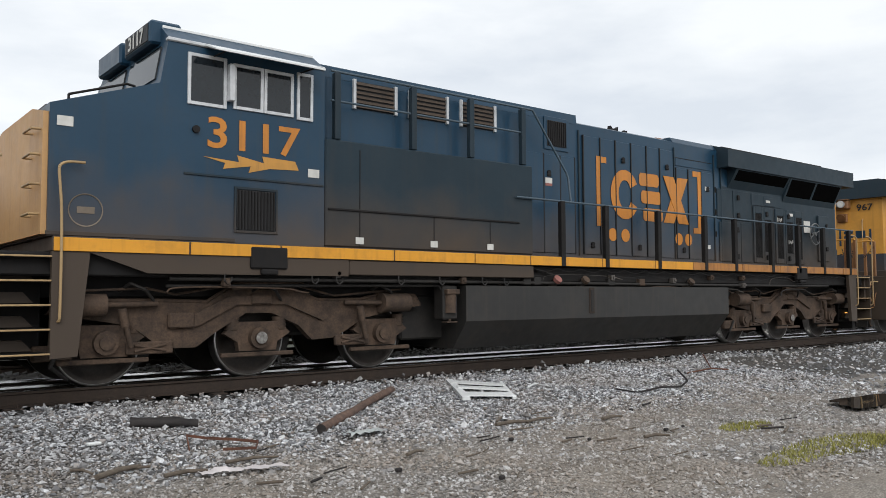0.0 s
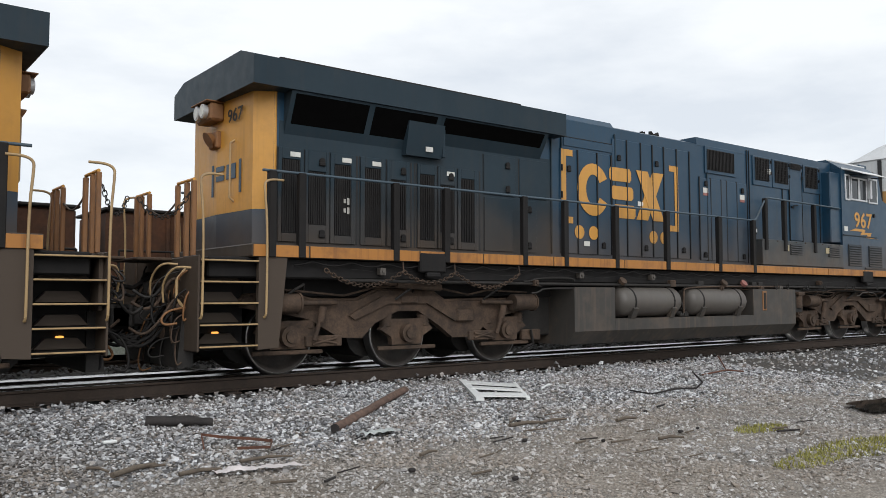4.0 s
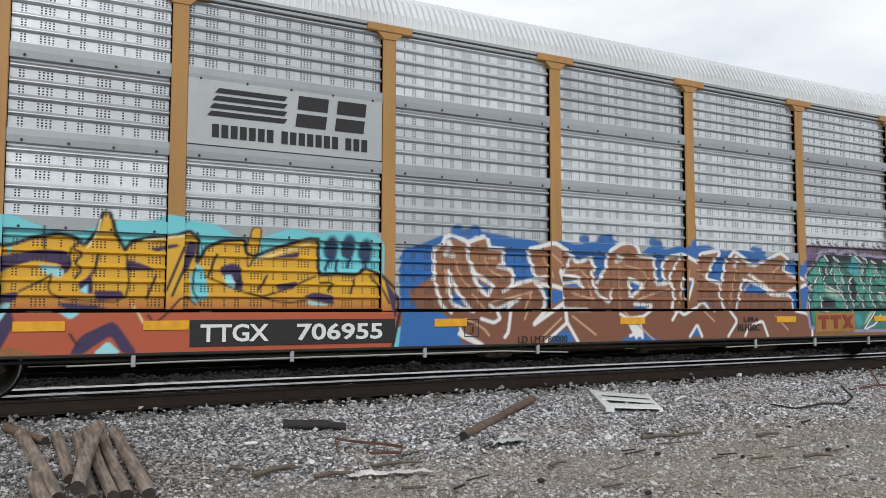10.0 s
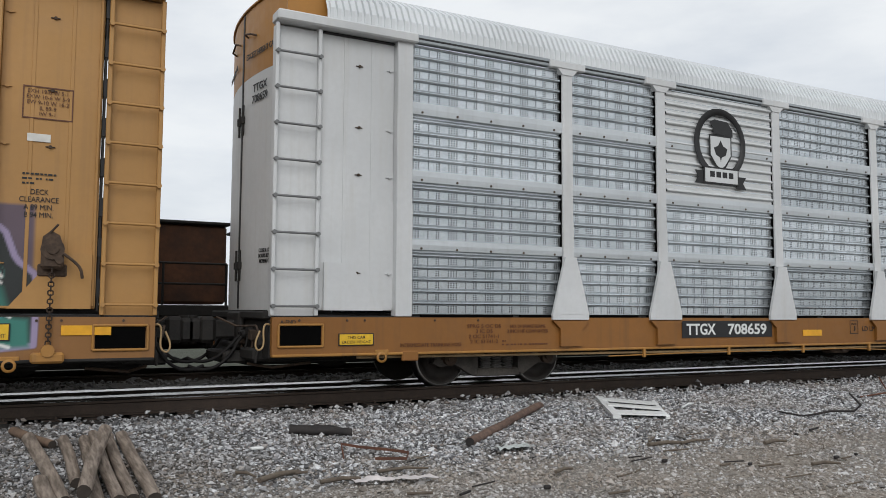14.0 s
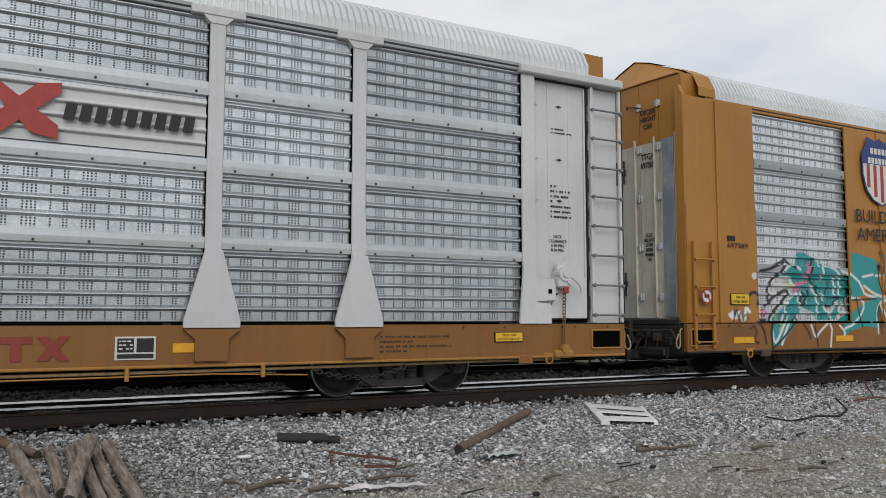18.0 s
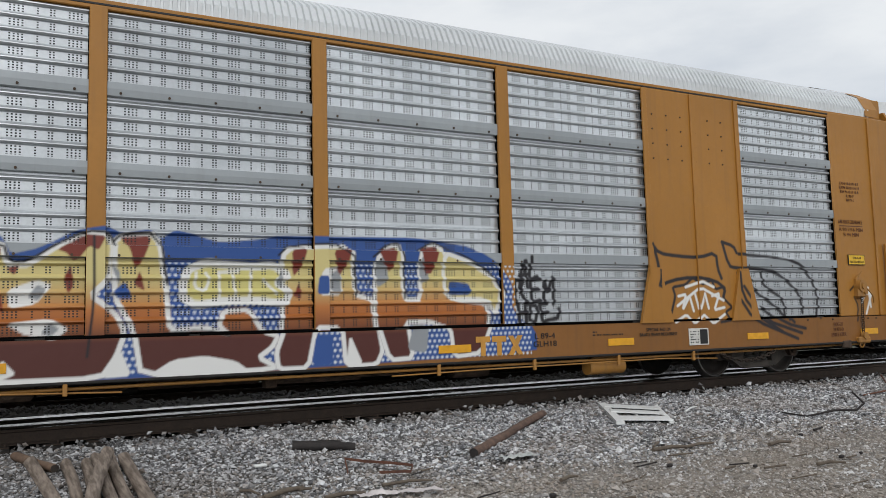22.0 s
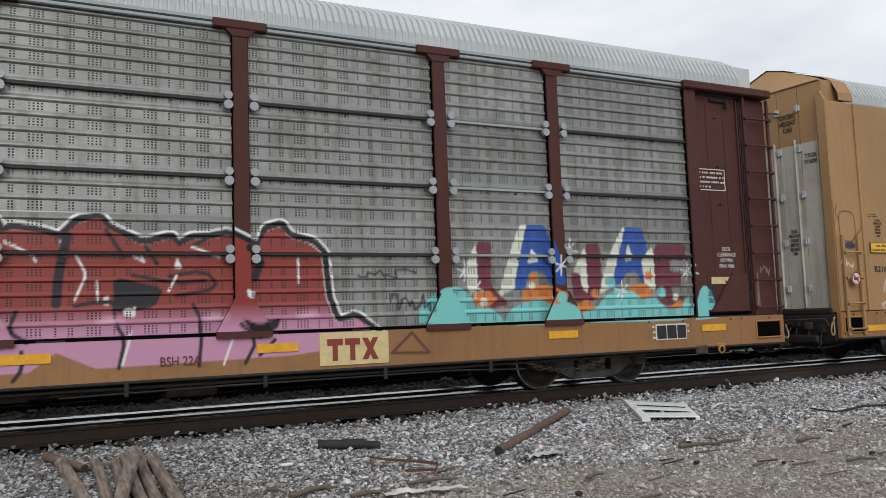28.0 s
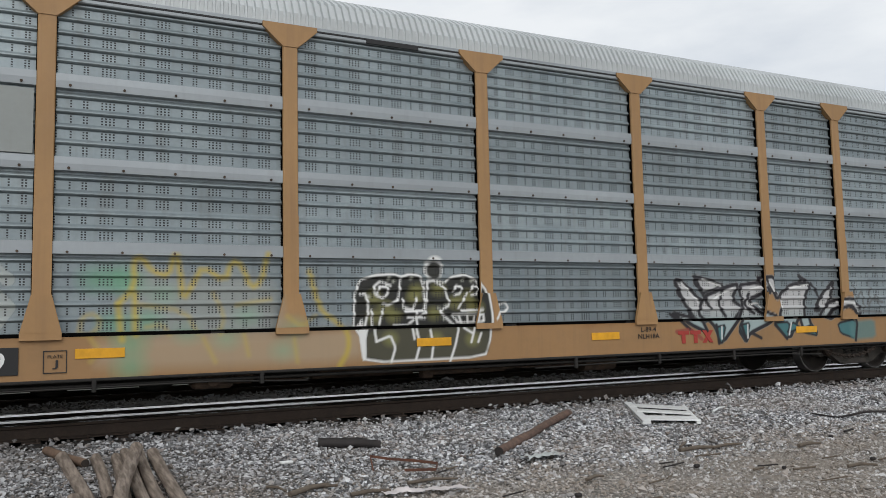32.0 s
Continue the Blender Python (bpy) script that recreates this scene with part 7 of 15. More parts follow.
s_c.paint([[(4.53, 1.49), (4.78, 1.66), (4.83, 1.85)], [(4.88, 2.08), (5.01, 1.96), (5.02, 1.76), (4.94, 1.63)], [(5.15, 2.06), (5.34, 1.94), (5.44, 1.78), (5.54, 1.60)], [(5.22, 1.74), (5.29, 1.57), (5.52, 1.28), (5.62, 1.04)], [(4.48, 1.30), (4.51, 1.08)], [(4.82, 1.31), (4.86, 1.10)], [(4.90, 1.56), (5.30, 1.41), (5.43, 1.34)], [(5.75, 2.13), (6.01, 1.97), (6.11, 1.87), (6.12, 1.76)], [(5.99, 1.73), (6.16, 1.53), (6.16, 1.45)], [(5.82, 1.72), (5.67, 1.58), (5.71, 1.32), (5.84, 1.12)], [(5.93, 1.39), (6.06, 1.25), (6.14, 1.11)], [(6.31, 2.02), (6.49, 1.95), (6.70, 1.68)], [(6.70, 2.03), (6.90, 1.99), (6.93, 1.62), (6.85, 1.50)]], 0.016, CHALK)
s_c.paint([[(6.46, 1.74), (6.36, 1.64), (6.33, 1.26), (6.51, 1.11)], [(6.57, 1.40), (6.82, 1.37), (6.90, 1.14)]], 0.016, CHALK)
s_c.paint([[(7.20, 2.13), (7.35, 1.99), (7.21, 1.62), (7.03, 1.33), (7.15, 1.04)], [(7.36, 1.66), (7.51, 1.45), (7.44, 1.22)], [(5.65, 1.04), (5.60, 0.66)], [(5.98, 0.67), (6.34, 1.01)], [(6.68, 1.05), (6.90, 0.98), (7.22, 0.93)], [(7.89, 2.09), (8.17, 1.91), (8.23, 1.64)], [(7.81, 1.86), (7.78, 1.27), (7.79, 1.08)], [(8.29, 2.18), (8.58, 2.08), (8.63, 1.89), (8.46, 1.50), (8.80, 1.47)], [(8.21, 1.80), (8.38, 1.61)], [(8.84, 2.01), (9.01, 1.98), (8.88, 1.74), (8.93, 1.51), (9.02, 1.27)], [(9.14, 2.07), (9.36, 1.96), (9.27, 1.68), (9.19, 1.19)], [(9.59, 1.93), (9.54, 1.52), (9.87, 1.08)], [(10.05, 2.02), (10.15, 1.68)], [(9.96, 1.65), (10.24, 1.66), (10.44, 1.20)]], 0.036, INK)
s_c.paint([[(7.20, 2.13), (7.35, 1.99), (7.21, 1.62), (7.03, 1.33), (7.15, 1.04)], [(7.36, 1.66), (7.51, 1.45), (7.44, 1.22)], [(5.65, 1.04), (5.60, 0.66)], [(5.98, 0.67), (6.34, 1.01)], [(6.68, 1.05), (6.90, 0.98), (7.22, 0.93)], [(7.89, 2.09), (8.17, 1.91), (8.23, 1.64)], [(7.81, 1.86), (7.78, 1.27), (7.79, 1.08)], [(8.29, 2.18), (8.58, 2.08), (8.63, 1.89), (8.46, 1.50), (8.80, 1.47)], [(8.21, 1.80), (8.38, 1.61)], [(8.84, 2.01), (9.01, 1.98), (8.88, 1.74), (8.93, 1.51), (9.02, 1.27)], [(9.14, 2.07), (9.36, 1.96), (9.27, 1.68), (9.19, 1.19)], [(9.59, 1.93), (9.54, 1.52), (9.87, 1.08)], [(10.05, 2.02), (10.15, 1.68)], [(9.96, 1.65), (10.24, 1.66), (10.44, 1.20)]], 0.016, CHALK)
s_c.paint([[(10.49, 2.04), (10.68, 1.88), (10.49, 1.63), (10.53, 1.03)], [(10.79, 2.05), (10.83, 1.38), (11.24, 1.39), (11.03, 1.13), (10.93, 0.68)], [(11.30, 2.12), (11.51, 2.08), (11.45, 1.46)], [(11.67, 1.96), (11.77, 1.74), (11.99, 1.47)], [(11.61, 1.35), (12.09, 1.03)], [(8.10, 1.31), (8.34, 1.35), (8.34, 1.07)], [(8.72, 1.05), (9.10, 1.13), (9.06, 0.65)], [(8.64, 0.66), (8.80, 0.82)], [(9.32, 1.05), (9.68, 0.89), (10.05, 0.69)], [(6.51, 0.95), (6.38, 0.78), (6.05, 0.68)], [(7.00, 0.94), (7.22, 0.84), (7.30, 0.68)], [(7.98, 1.04), (8.30, 0.90), (8.15, 0.66)], [(7.25, 1.27), (7.31, 1.05)], [(11.08, 0.71), (11.66, 0.83), (12.09, 0.70)]], 0.017, CHALK)
s_c.paint([[(4.29, 1.70), (4.47, 1.49), (4.59, 1.43)], [(5.28, 1.97), (5.19, 1.83), (5.12, 1.73)], [(5.25, 2.02), (5.36, 1.94)], [(5.39, 1.89), (5.52, 1.59), (5.42, 1.51)], [(5.63, 1.13), (5.64, 1.04)], [(6.04, 2.07), (6.18, 2.04), (6.16, 1.82)], [(6.99, 1.83), (7.13, 1.98), (7.17, 2.08)], [(7.04, 1.83), (7.10, 1.82)], [(7.54, 1.84), (7.68, 1.78), (7.63, 1.52)], [(7.24, 1.81), (7.44, 1.48), (7.55, 1.40), (7.52, 1.23), (7.29, 1.23)], [(7.94, 1.27), (8.02, 1.46), (8.10, 1.46), (8.08, 1.27), (7.96, 1.20)], [(8.18, 1.24), (8.30, 1.05)], [(8.29, 1.92), (8.46, 1.88), (8.42, 1.69), (8.26, 1.59)], [(8.51, 1.28), (8.47, 1.08)], [(8.71, 2.03), (8.98, 2.01), (8.95, 1.71), (8.84, 1.68)]], 0.028, INK)
s_c.paint([[(9.10, 2.03), (9.18, 2.11), (9.41, 2.00), (9.36, 1.90)], [(9.16, 1.67), (9.10, 1.13)], [(9.45, 2.00), (9.82, 1.97), (9.79, 1.55), (9.68, 1.49)], [(10.10, 1.70), (9.96, 1.08)], [(10.24, 1.54), (10.44, 1.62), (10.49, 1.73)], [(10.78, 1.72), (10.68, 1.55), (10.75, 1.31)], [(11.09, 1.94), (10.99, 1.72), (11.12, 1.56)], [(11.24, 1.73), (11.51, 1.91), (11.56, 1.74)], [(11.67, 1.91), (11.86, 1.96), (11.88, 1.66)], [(11.79, 1.57), (11.99, 1.40)], [(7.67, 0.98), (7.87, 1.04)], [(7.37, 0.94), (7.56, 0.83), (7.59, 0.65)], [(4.74, 1.05), (4.92, 1.02)], [(8.30, 0.97), (8.39, 0.75), (8.27, 0.64)], [(8.93, 0.74), (9.10, 1.05)], [(9.19, 0.82), (9.41, 0.81)], [(9.87, 1.05), (10.15, 0.97), (10.34, 0.89)]], 0.028, INK)
s_c.paint([[(10.48, 0.72), (10.68, 0.80)], [(11.03, 1.01), (10.98, 0.71), (11.13, 0.63)]], 0.028, INK)
s_c.paint([[(4.29, 1.70), (4.47, 1.49), (4.59, 1.43)], [(5.28, 1.97), (5.19, 1.83), (5.12, 1.73)], [(5.25, 2.02), (5.36, 1.94)], [(5.39, 1.89), (5.52, 1.59), (5.42, 1.51)], [(5.63, 1.13), (5.64, 1.04)], [(6.04, 2.07), (6.18, 2.04), (6.16, 1.82)], [(6.99, 1.83), (7.13, 1.98), (7.17, 2.08)], [(7.04, 1.83), (7.10, 1.82)], [(7.54, 1.84), (7.68, 1.78), (7.63, 1.52)], [(7.24, 1.81), (7.44, 1.48), (7.55, 1.40), (7.52, 1.23), (7.29, 1.23)], [(7.94, 1.27), (8.02, 1.46), (8.10, 1.46), (8.08, 1.27), (7.96, 1.20)], [(8.18, 1.24), (8.30, 1.05)], [(8.29, 1.92), (8.46, 1.88), (8.42, 1.69), (8.26, 1.59)], [(8.51, 1.28), (8.47, 1.08)], [(8.71, 2.03), (8.98, 2.01), (8.95, 1.71), (8.84, 1.68)]], 0.013, CHALK)
s_c.paint([[(9.10, 2.03), (9.18, 2.11), (9.41, 2.00), (9.36, 1.90)], [(9.16, 1.67), (9.10, 1.13)], [(9.45, 2.00), (9.82, 1.97), (9.79, 1.55), (9.68, 1.49)], [(10.10, 1.70), (9.96, 1.08)], [(10.24, 1.54), (10.44, 1.62), (10.49, 1.73)], [(10.78, 1.72), (10.68, 1.55), (10.75, 1.31)], [(11.09, 1.94), (10.99, 1.72), (11.12, 1.56)], [(11.24, 1.73), (11.51, 1.91), (11.56, 1.74)], [(11.67, 1.91), (11.86, 1.96), (11.88, 1.66)], [(11.79, 1.57), (11.99, 1.40)], [(7.67, 0.98), (7.87, 1.04)], [(7.37, 0.94), (7.56, 0.83), (7.59, 0.65)], [(4.74, 1.05), (4.92, 1.02)], [(8.30, 0.97), (8.39, 0.75), (8.27, 0.64)], [(8.93, 0.74), (9.10, 1.05)], [(9.19, 0.82), (9.41, 0.81)], [(9.87, 1.05), (10.15, 0.97), (10.34, 0.89)]], 0.013, CHALK)
s_c.paint([[(10.48, 0.72), (10.68, 0.80)], [(11.03, 1.01), (10.98, 0.71), (11.13, 0.63)]], 0.013, CHALK)
s_c.blob(4.42, 2.09, 0.06, 0.1, (0.16, 0.10, 0.20))
s_c.blob(4.50, 2.11, 0.06, 0.1, (0.16, 0.10, 0.20))
s_c.blob(4.59, 2.13, 0.06, 0.1, (0.16, 0.10, 0.20))
s_c.blob(4.43, 1.93, 0.06, 0.1, (0.16, 0.10, 0.20))
tag(s_c, -12.5, -12.0, 1.72, 1.92, (0.10, 0.05, 0.14), 0.012, 4, 16)
tag(s_c, -12.52, -12.02, 1.52, 1.70, (0.10, 0.05, 0.14), 0.012, 5, 16)
s_c.lines([[(-12.5, 1.47), (-12.0, 1.5)]], 0.02, (0.10, 0.05, 0.14))
tag(s_c, -13.1, -13.05, 1.5, 2.1, (0.7, 0.6, 0.45), 0.008, 6, 14)

# golden wagon: turquoise piece with white and black lines
TQ, WH, OCH = (0.022, 0.28, 0.29), (0.70, 0.71, 0.68), (0.46, 0.215, 0.03)
s_e.shape([(-11.49, 1.73), (-11.25, 1.89), (-10.96, 2.11), (-10.78, 2.16), (-10.70, 2.07), (-10.65, 2.34), (-10.48, 2.39), (-10.26, 2.31), (-10.01, 2.19), (-9.71, 2.15), (-9.44, 2.06), (-9.32, 1.90), (-9.17, 2.02), (-9.09, 1.98), (-8.76, 1.80), (-8.72, 1.58), (-9.17, 1.52), (-9.40, 1.46), (-9.52, 1.17), (-9.59, 1.06), (-9.86, 1.10), (-10.08, 1.07), (-10.29, 1.28), (-10.57, 1.32), (-10.78, 1.08), (-11.23, 0.65), (-11.50, 0.60), (-11.48, 0.92), (-11.31, 1.19), (-11.05, 1.32), (-10.71, 1.59), (-10.95, 1.66), (-11.25, 1.59)], TQ)
s_e.shape([(-9.15, 2.45), (-8.76, 2.38), (-8.25, 2.30), (-8.26, 1.85), (-8.12, 1.53), (-8.35, 0.93), (-8.77, 0.97), (-9.33, 0.86), (-9.40, 0.71), (-9.48, 0.79), (-9.40, 1.02), (-9.56, 1.06), (-9.09, 1.27), (-8.77, 1.42), (-8.35, 1.54), (-8.76, 1.80), (-9.13, 1.98)], TQ)
s_e.shape([(-8.06, 2.41), (-7.72, 2.45), (-7.11, 2.50), (-7.13, 2.20), (-7.32, 1.95), (-7.64, 1.70), (-8.04, 1.51), (-7.95, 1.78), (-7.85, 1.98), (-7.89, 2.22)], TQ)
s_e.shape([(-8.12, 1.53), (-7.73, 1.50), (-7.28, 1.42), (-7.04, 1.47), (-6.89, 1.63), (-6.81, 1.14), (-6.36, 1.14), (-6.03, 1.01), (-6.00, 0.79), (-6.43, 0.62), (-6.91, 0.78), (-7.38, 0.95), (-7.74, 1.13), (-7.96, 1.25)], TQ)
s_e.shape([(-11.44, 1.65), (-11.25, 1.85), (-10.99, 1.89), (-10.77, 1.80), (-10.75, 1.66), (-10.99, 1.59), (-11.25, 1.52), (-11.41, 1.32), (-11.53, 1.32)], (0.56, 0.58, 0.57))
s_e.shape([(-9.86, 1.31), (-9.52, 1.47), (-9.44, 1.46), (-9.63, 1.26), (-9.75, 1.23)], (0.58, 0.59, 0.58))
s_e.shape([(-8.25, 2.40), (-8.06, 2.42), (-7.85, 2.18), (-7.88, 1.98), (-8.09, 1.60), (-8.21, 1.77), (-8.26, 2.09), (-8.13, 2.17)], OCH)
s_e.shape([(-7.96, 1.57), (-7.46, 1.79), (-7.13, 1.98), (-7.03, 1.71), (-7.13, 1.53), (-7.46, 1.50)], OCH)
s_e.shape([(-8.09, 1.46), (-7.90, 1.26), (-7.38, 0.89), (-6.91, 0.72), (-7.20, 0.57), (-7.65, 0.74), (-8.01, 1.06)], (0.56, 0.49, 0.38))
s_e.shape([(-8.07, 1.31), (-7.96, 1.15), (-7.70, 0.83), (-7.88, 0.84), (-8.05, 1.04)], (0.45, 0.22, 0.04))
s_e.shape([(-10.51, 1.90), (-10.41, 2.09), (-10.26, 2.21), (-10.20, 2.18), (-10.30, 2.02), (-10.37, 1.88)], (0.58, 0.20, 0.32))
s_e.paint([[(-10.84, 1.69), (-10.72, 1.76), (-10.35, 1.81)], [(-10.75, 1.65), (-10.58, 1.67)]], 0.035, (0.55, 0.18, 0.32))
s_e.paint([[(-10.92, 1.80), (-10.81, 1.70)], [(-11.24, 1.19), (-11.26, 0.92)]], 0.05, (0.45, 0.50, 0.16), alpha=0.6)
s_e.paint([[(-11.67, 1.26), (-11.59, 1.28), (-11.55, 1.22), (-11.60, 1.15), (-11.66, 1.18), (-11.67, 1.26)]], 0.03, (0.55, 0.18, 0.32))
s_e.paint([[(-11.54, 1.65), (-11.32, 1.82), (-11.06, 1.89), (-10.85, 1.87), (-10.77, 1.75)], [(-11.12, 1.93), (-10.96, 2.09), (-10.80, 2.15), (-10.62, 2.04)], [(-11.49, 0.92), (-11.43, 0.65), (-11.30, 0.79), (-11.05, 1.18), (-10.95, 1.46), (-10.68, 1.59)], [(-11.23, 0.65), (-11.11, 0.92), (-10.91, 1.18)], [(-10.30, 1.74), (-10.15, 1.60), (-10.08, 1.39), (-10.15, 1.09)], [(-10.58, 1.60), (-10.64, 1.46), (-10.59, 1.30), (-10.40, 1.46), (-10.38, 1.60)], [(-10.01, 2.18), (-9.93, 2.00), (-9.97, 1.87)], [(-9.97, 1.60), (-9.89, 1.31), (-9.71, 1.17), (-9.63, 1.05)], [(-9.86, 2.15), (-9.52, 2.05), (-9.40, 1.83), (-9.44, 1.59)], [(-9.63, 1.90), (-9.56, 1.83), (-9.59, 1.59)]], 0.027, WH)
s_e.paint([[(-9.40, 2.05), (-9.29, 2.02), (-8.93, 1.91), (-8.76, 1.69), (-8.72, 1.60), (-8.35, 1.54)], [(-8.72, 1.77), (-8.43, 1.62), (-8.13, 1.56)]], 0.027, WH)
s_e.paint([[(-9.25, 1.53), (-8.76, 1.50), (-8.77, 1.27), (-9.09, 1.02), (-9.40, 0.93)], [(-10.08, 1.07), (-9.78, 1.03), (-9.85, 0.59)], [(-10.40, 1.00), (-10.29, 0.74), (-10.15, 0.88), (-9.93, 1.02)], [(-8.76, 1.95), (-8.43, 2.00)], [(-8.35, 0.83), (-8.35, 1.27), (-8.26, 1.42), (-8.09, 1.50)], [(-8.09, 1.50), (-7.91, 1.31), (-7.47, 0.99), (-6.91, 0.77), (-6.60, 0.71)], [(-8.22, 1.39), (-8.01, 1.00), (-7.66, 0.66)], [(-7.55, 2.01), (-7.60, 1.62), (-7.73, 1.54), (-7.91, 1.54)], [(-7.37, 1.50), (-6.99, 1.48), (-6.89, 1.71), (-7.04, 1.79)], [(-8.34, 1.98), (-7.89, 2.02)], [(-6.62, 0.79), (-6.22, 1.00), (-6.06, 1.00), (-6.02, 0.79), (-6.42, 0.75)], [(-9.56, 0.99), (-9.40, 0.87), (-9.44, 0.73)]], 0.024, WH)
s_e.paint([[(-11.73, 1.98), (-11.51, 2.01), (-11.26, 2.10), (-11.06, 2.17), (-10.98, 2.22), (-10.75, 2.07)], [(-10.98, 2.22), (-11.12, 2.00), (-11.41, 1.79), (-11.49, 1.65), (-11.47, 1.44)], [(-11.56, 1.35), (-11.25, 1.56), (-10.95, 1.66), (-10.91, 1.59), (-11.24, 1.32), (-11.43, 1.19), (-11.51, 0.92), (-11.49, 0.58)], [(-11.78, 1.19), (-11.73, 1.09), (-11.55, 1.09)], [(-12.06, 1.52), (-11.97, 1.59), (-11.85, 1.58), (-11.78, 1.49), (-11.84, 1.37)], [(-10.18, 2.24), (-10.30, 2.02), (-10.33, 1.88), (-10.15, 1.74), (-10.09, 1.59)], [(-10.51, 1.60), (-10.58, 1.46), (-10.54, 1.34), (-10.44, 1.46), (-10.35, 1.63)]], 0.03, INK)
s_e.paint([[(-9.97, 1.46), (-9.78, 1.31), (-9.52, 1.50), (-9.39, 1.53), (-9.63, 1.53)], [(-9.86, 1.59), (-9.78, 1.75), (-9.74, 1.82)], [(-10.74, 1.15), (-10.50, 0.90), (-10.42, 0.75)], [(-11.49, 0.58), (-11.17, 0.77), (-10.78, 1.11)], [(-10.29, 0.97), (-10.22, 0.60)], [(-9.29, 1.76), (-9.17, 1.68), (-9.25, 1.53), (-9.33, 1.35), (-9.28, 1.30)], [(-9.17, 1.48), (-8.76, 1.50), (-8.35, 1.52)], [(-8.99, 1.52), (-8.85, 0.97)], [(-8.26, 1.39), (-8.35, 1.16), (-8.22, 0.83)], [(-8.21, 2.16), (-8.26, 1.93), (-8.17, 1.70), (-8.10, 1.60), (-7.91, 1.78), (-7.85, 2.10)], [(-8.08, 2.01), (-8.03, 1.93), (-8.10, 1.85), (-8.09, 1.62)], [(-8.04, 1.52), (-7.46, 1.74), (-7.19, 2.04)]], 0.02, INK)
s_e.paint([[(-7.91, 1.52), (-7.46, 1.46), (-7.14, 1.50), (-7.01, 1.67), (-7.03, 1.83)], [(-7.23, 1.45), (-7.33, 0.97)], [(-6.72, 0.79), (-6.42, 0.72), (-6.07, 0.81)]], 0.02, INK)
s_e.paint([[(-8.15, 2.43), (-8.06, 2.25), (-8.12, 2.04)], [(-8.26, 1.31), (-8.20, 1.00)]], 0.055, INK, alpha=0.75, soft=0.03)
s_e.blob(-8.23, 2.15, 0.07, 0.07, INK)
s_e.blob(-7.89, 2.10, 0.07, 0.07, INK)
s_e.blob(-8.04, 0.78, 0.07, 0.07, INK)
s_e.paint([[(-11.94, 1.90), (-11.88, 1.94), (-11.85, 1.88), (-11.91, 1.83), (-11.94, 1.90)], [(-9.44, 1.31), (-9.33, 1.35), (-9.26, 1.28), (-9.36, 1.22), (-9.44, 1.31)]], 0.025, WH)
s_e.paint([[(-12.07, 0.94), (-11.96, 1.00), (-11.89, 0.87), (-11.98, 0.74), (-11.86, 0.68)], [(-11.84, 1.06), (-11.71, 0.93), (-11.65, 0.67)]], 0.025, INK)
SKIN, SHELL = (0.46, 0.54, 0.28), (0.05, 0.33, 0.17)
s_e.lines([[(-6.82, 1.90), (-6.92, 1.62), (-6.80, 1.42)]], 0.12, SKIN)
s_e.blob(-6.5, 1.36, 0.52, 0.24, SKIN)
s_e.cloud(-6.5, -5.3, 1.05, 1.45, SKIN, 0.02, 2)
s_e.blob(-5.1, 1.44, 0.52, 0.34, SKIN)
s_e.blob(-4.66, 1.66, 0.26, 0.24, SKIN)
s_e.blob(-4.8, 1.17, 0.58, 0.17, SKIN)
s_e.blob(-5.92, 1.72, 0.72, 0.25, SHELL)
s_e.lines([[(-6.4, 1.82), (-5.5, 1.85), (-5.15, 1.80)]], 0.10, SHELL)
for i in range(8):
    x = -6.48 + i * 0.165
    s_e.lines([[(x - 0.07, 1.84), (x, 2.0), (x + 0.07, 1.86)]], 0.05, SHELL)
    s_e.lines([[(x - 0.09, 1.88), (x, 2.07), (x + 0.08, 1.90)]], 0.016, INK)
for i in range(5):
    x = -6.35 + i * 0.22
    s_e.lines([[(x, 1.66), (x + 0.08, 1.76), (x + 0.16, 1.68)]], 0.014, INK)
s_e.lines([[(-6.66, 1.70), (-6.35, 1.54), (-5.95, 1.46), (-5.55, 1.52), (-5.40, 1.70), (-5.15, 1.80), (-5.05, 1.74)], [(-6.62, 1.72), (-6.45, 1.84)]], 0.026, INK)
s_e.lines([[(-6.72, 1.95), (-6.93, 1.82), (-6.96, 1.5), (-6.9, 1.28), (-6.7, 1.18)], [(-6.74, 1.92), (-6.78, 1.72), (-6.62, 1.62)], [(-6.75, 1.15), (-6.45, 1.14), (-6.3, 1.26)], [(-6.3, 1.28), (-6.15, 1.12), (-6.05, 1.26)], [(-5.9, 1.24), (-5.6, 1.22), (-5.48, 1.1)], [(-5.48, 1.2), (-5.3, 1.08), (-4.95, 1.0), (-4.5, 1.0), (-4.3, 1.14), (-4.32, 1.26)]], 0.022, INK)
s_e.lines([[(-5.05, 1.62), (-4.9, 1.78), (-4.72, 1.88), (-4.5, 1.80), (-4.42, 1.60), (-4.42, 1.42), (-4.30, 1.34)], [(-5.02, 1.70), (-4.9, 1.62)]], 0.024, INK)
s_e.blob(-4.66, 1.70, 0.06, 0.06, INK)
s_e.blob(-4.74, 1.27, 0.38, 0.13, INK)
s_e.blob(-4.74, 1.27, 0.35, 0.105, (0.62, 0.22, 0.33))
s_e.lines([[(-4.95, 1.24), (-4.7, 1.30), (-4.5, 1.24)]], 0.014, (0.20, 0.04, 0.06))
s_e.blob(-5.27, 1.53, 0.19, 0.21, INK)
s_e.blob(-5.27, 1.53, 0.155, 0.175, (0.66, 0.70, 0.62))
s_e.blob(-5.28, 1.52, 0.09, 0.10, INK)
s_e.blob(-5.24, 1.56, 0.03, 0.03, CHALK)
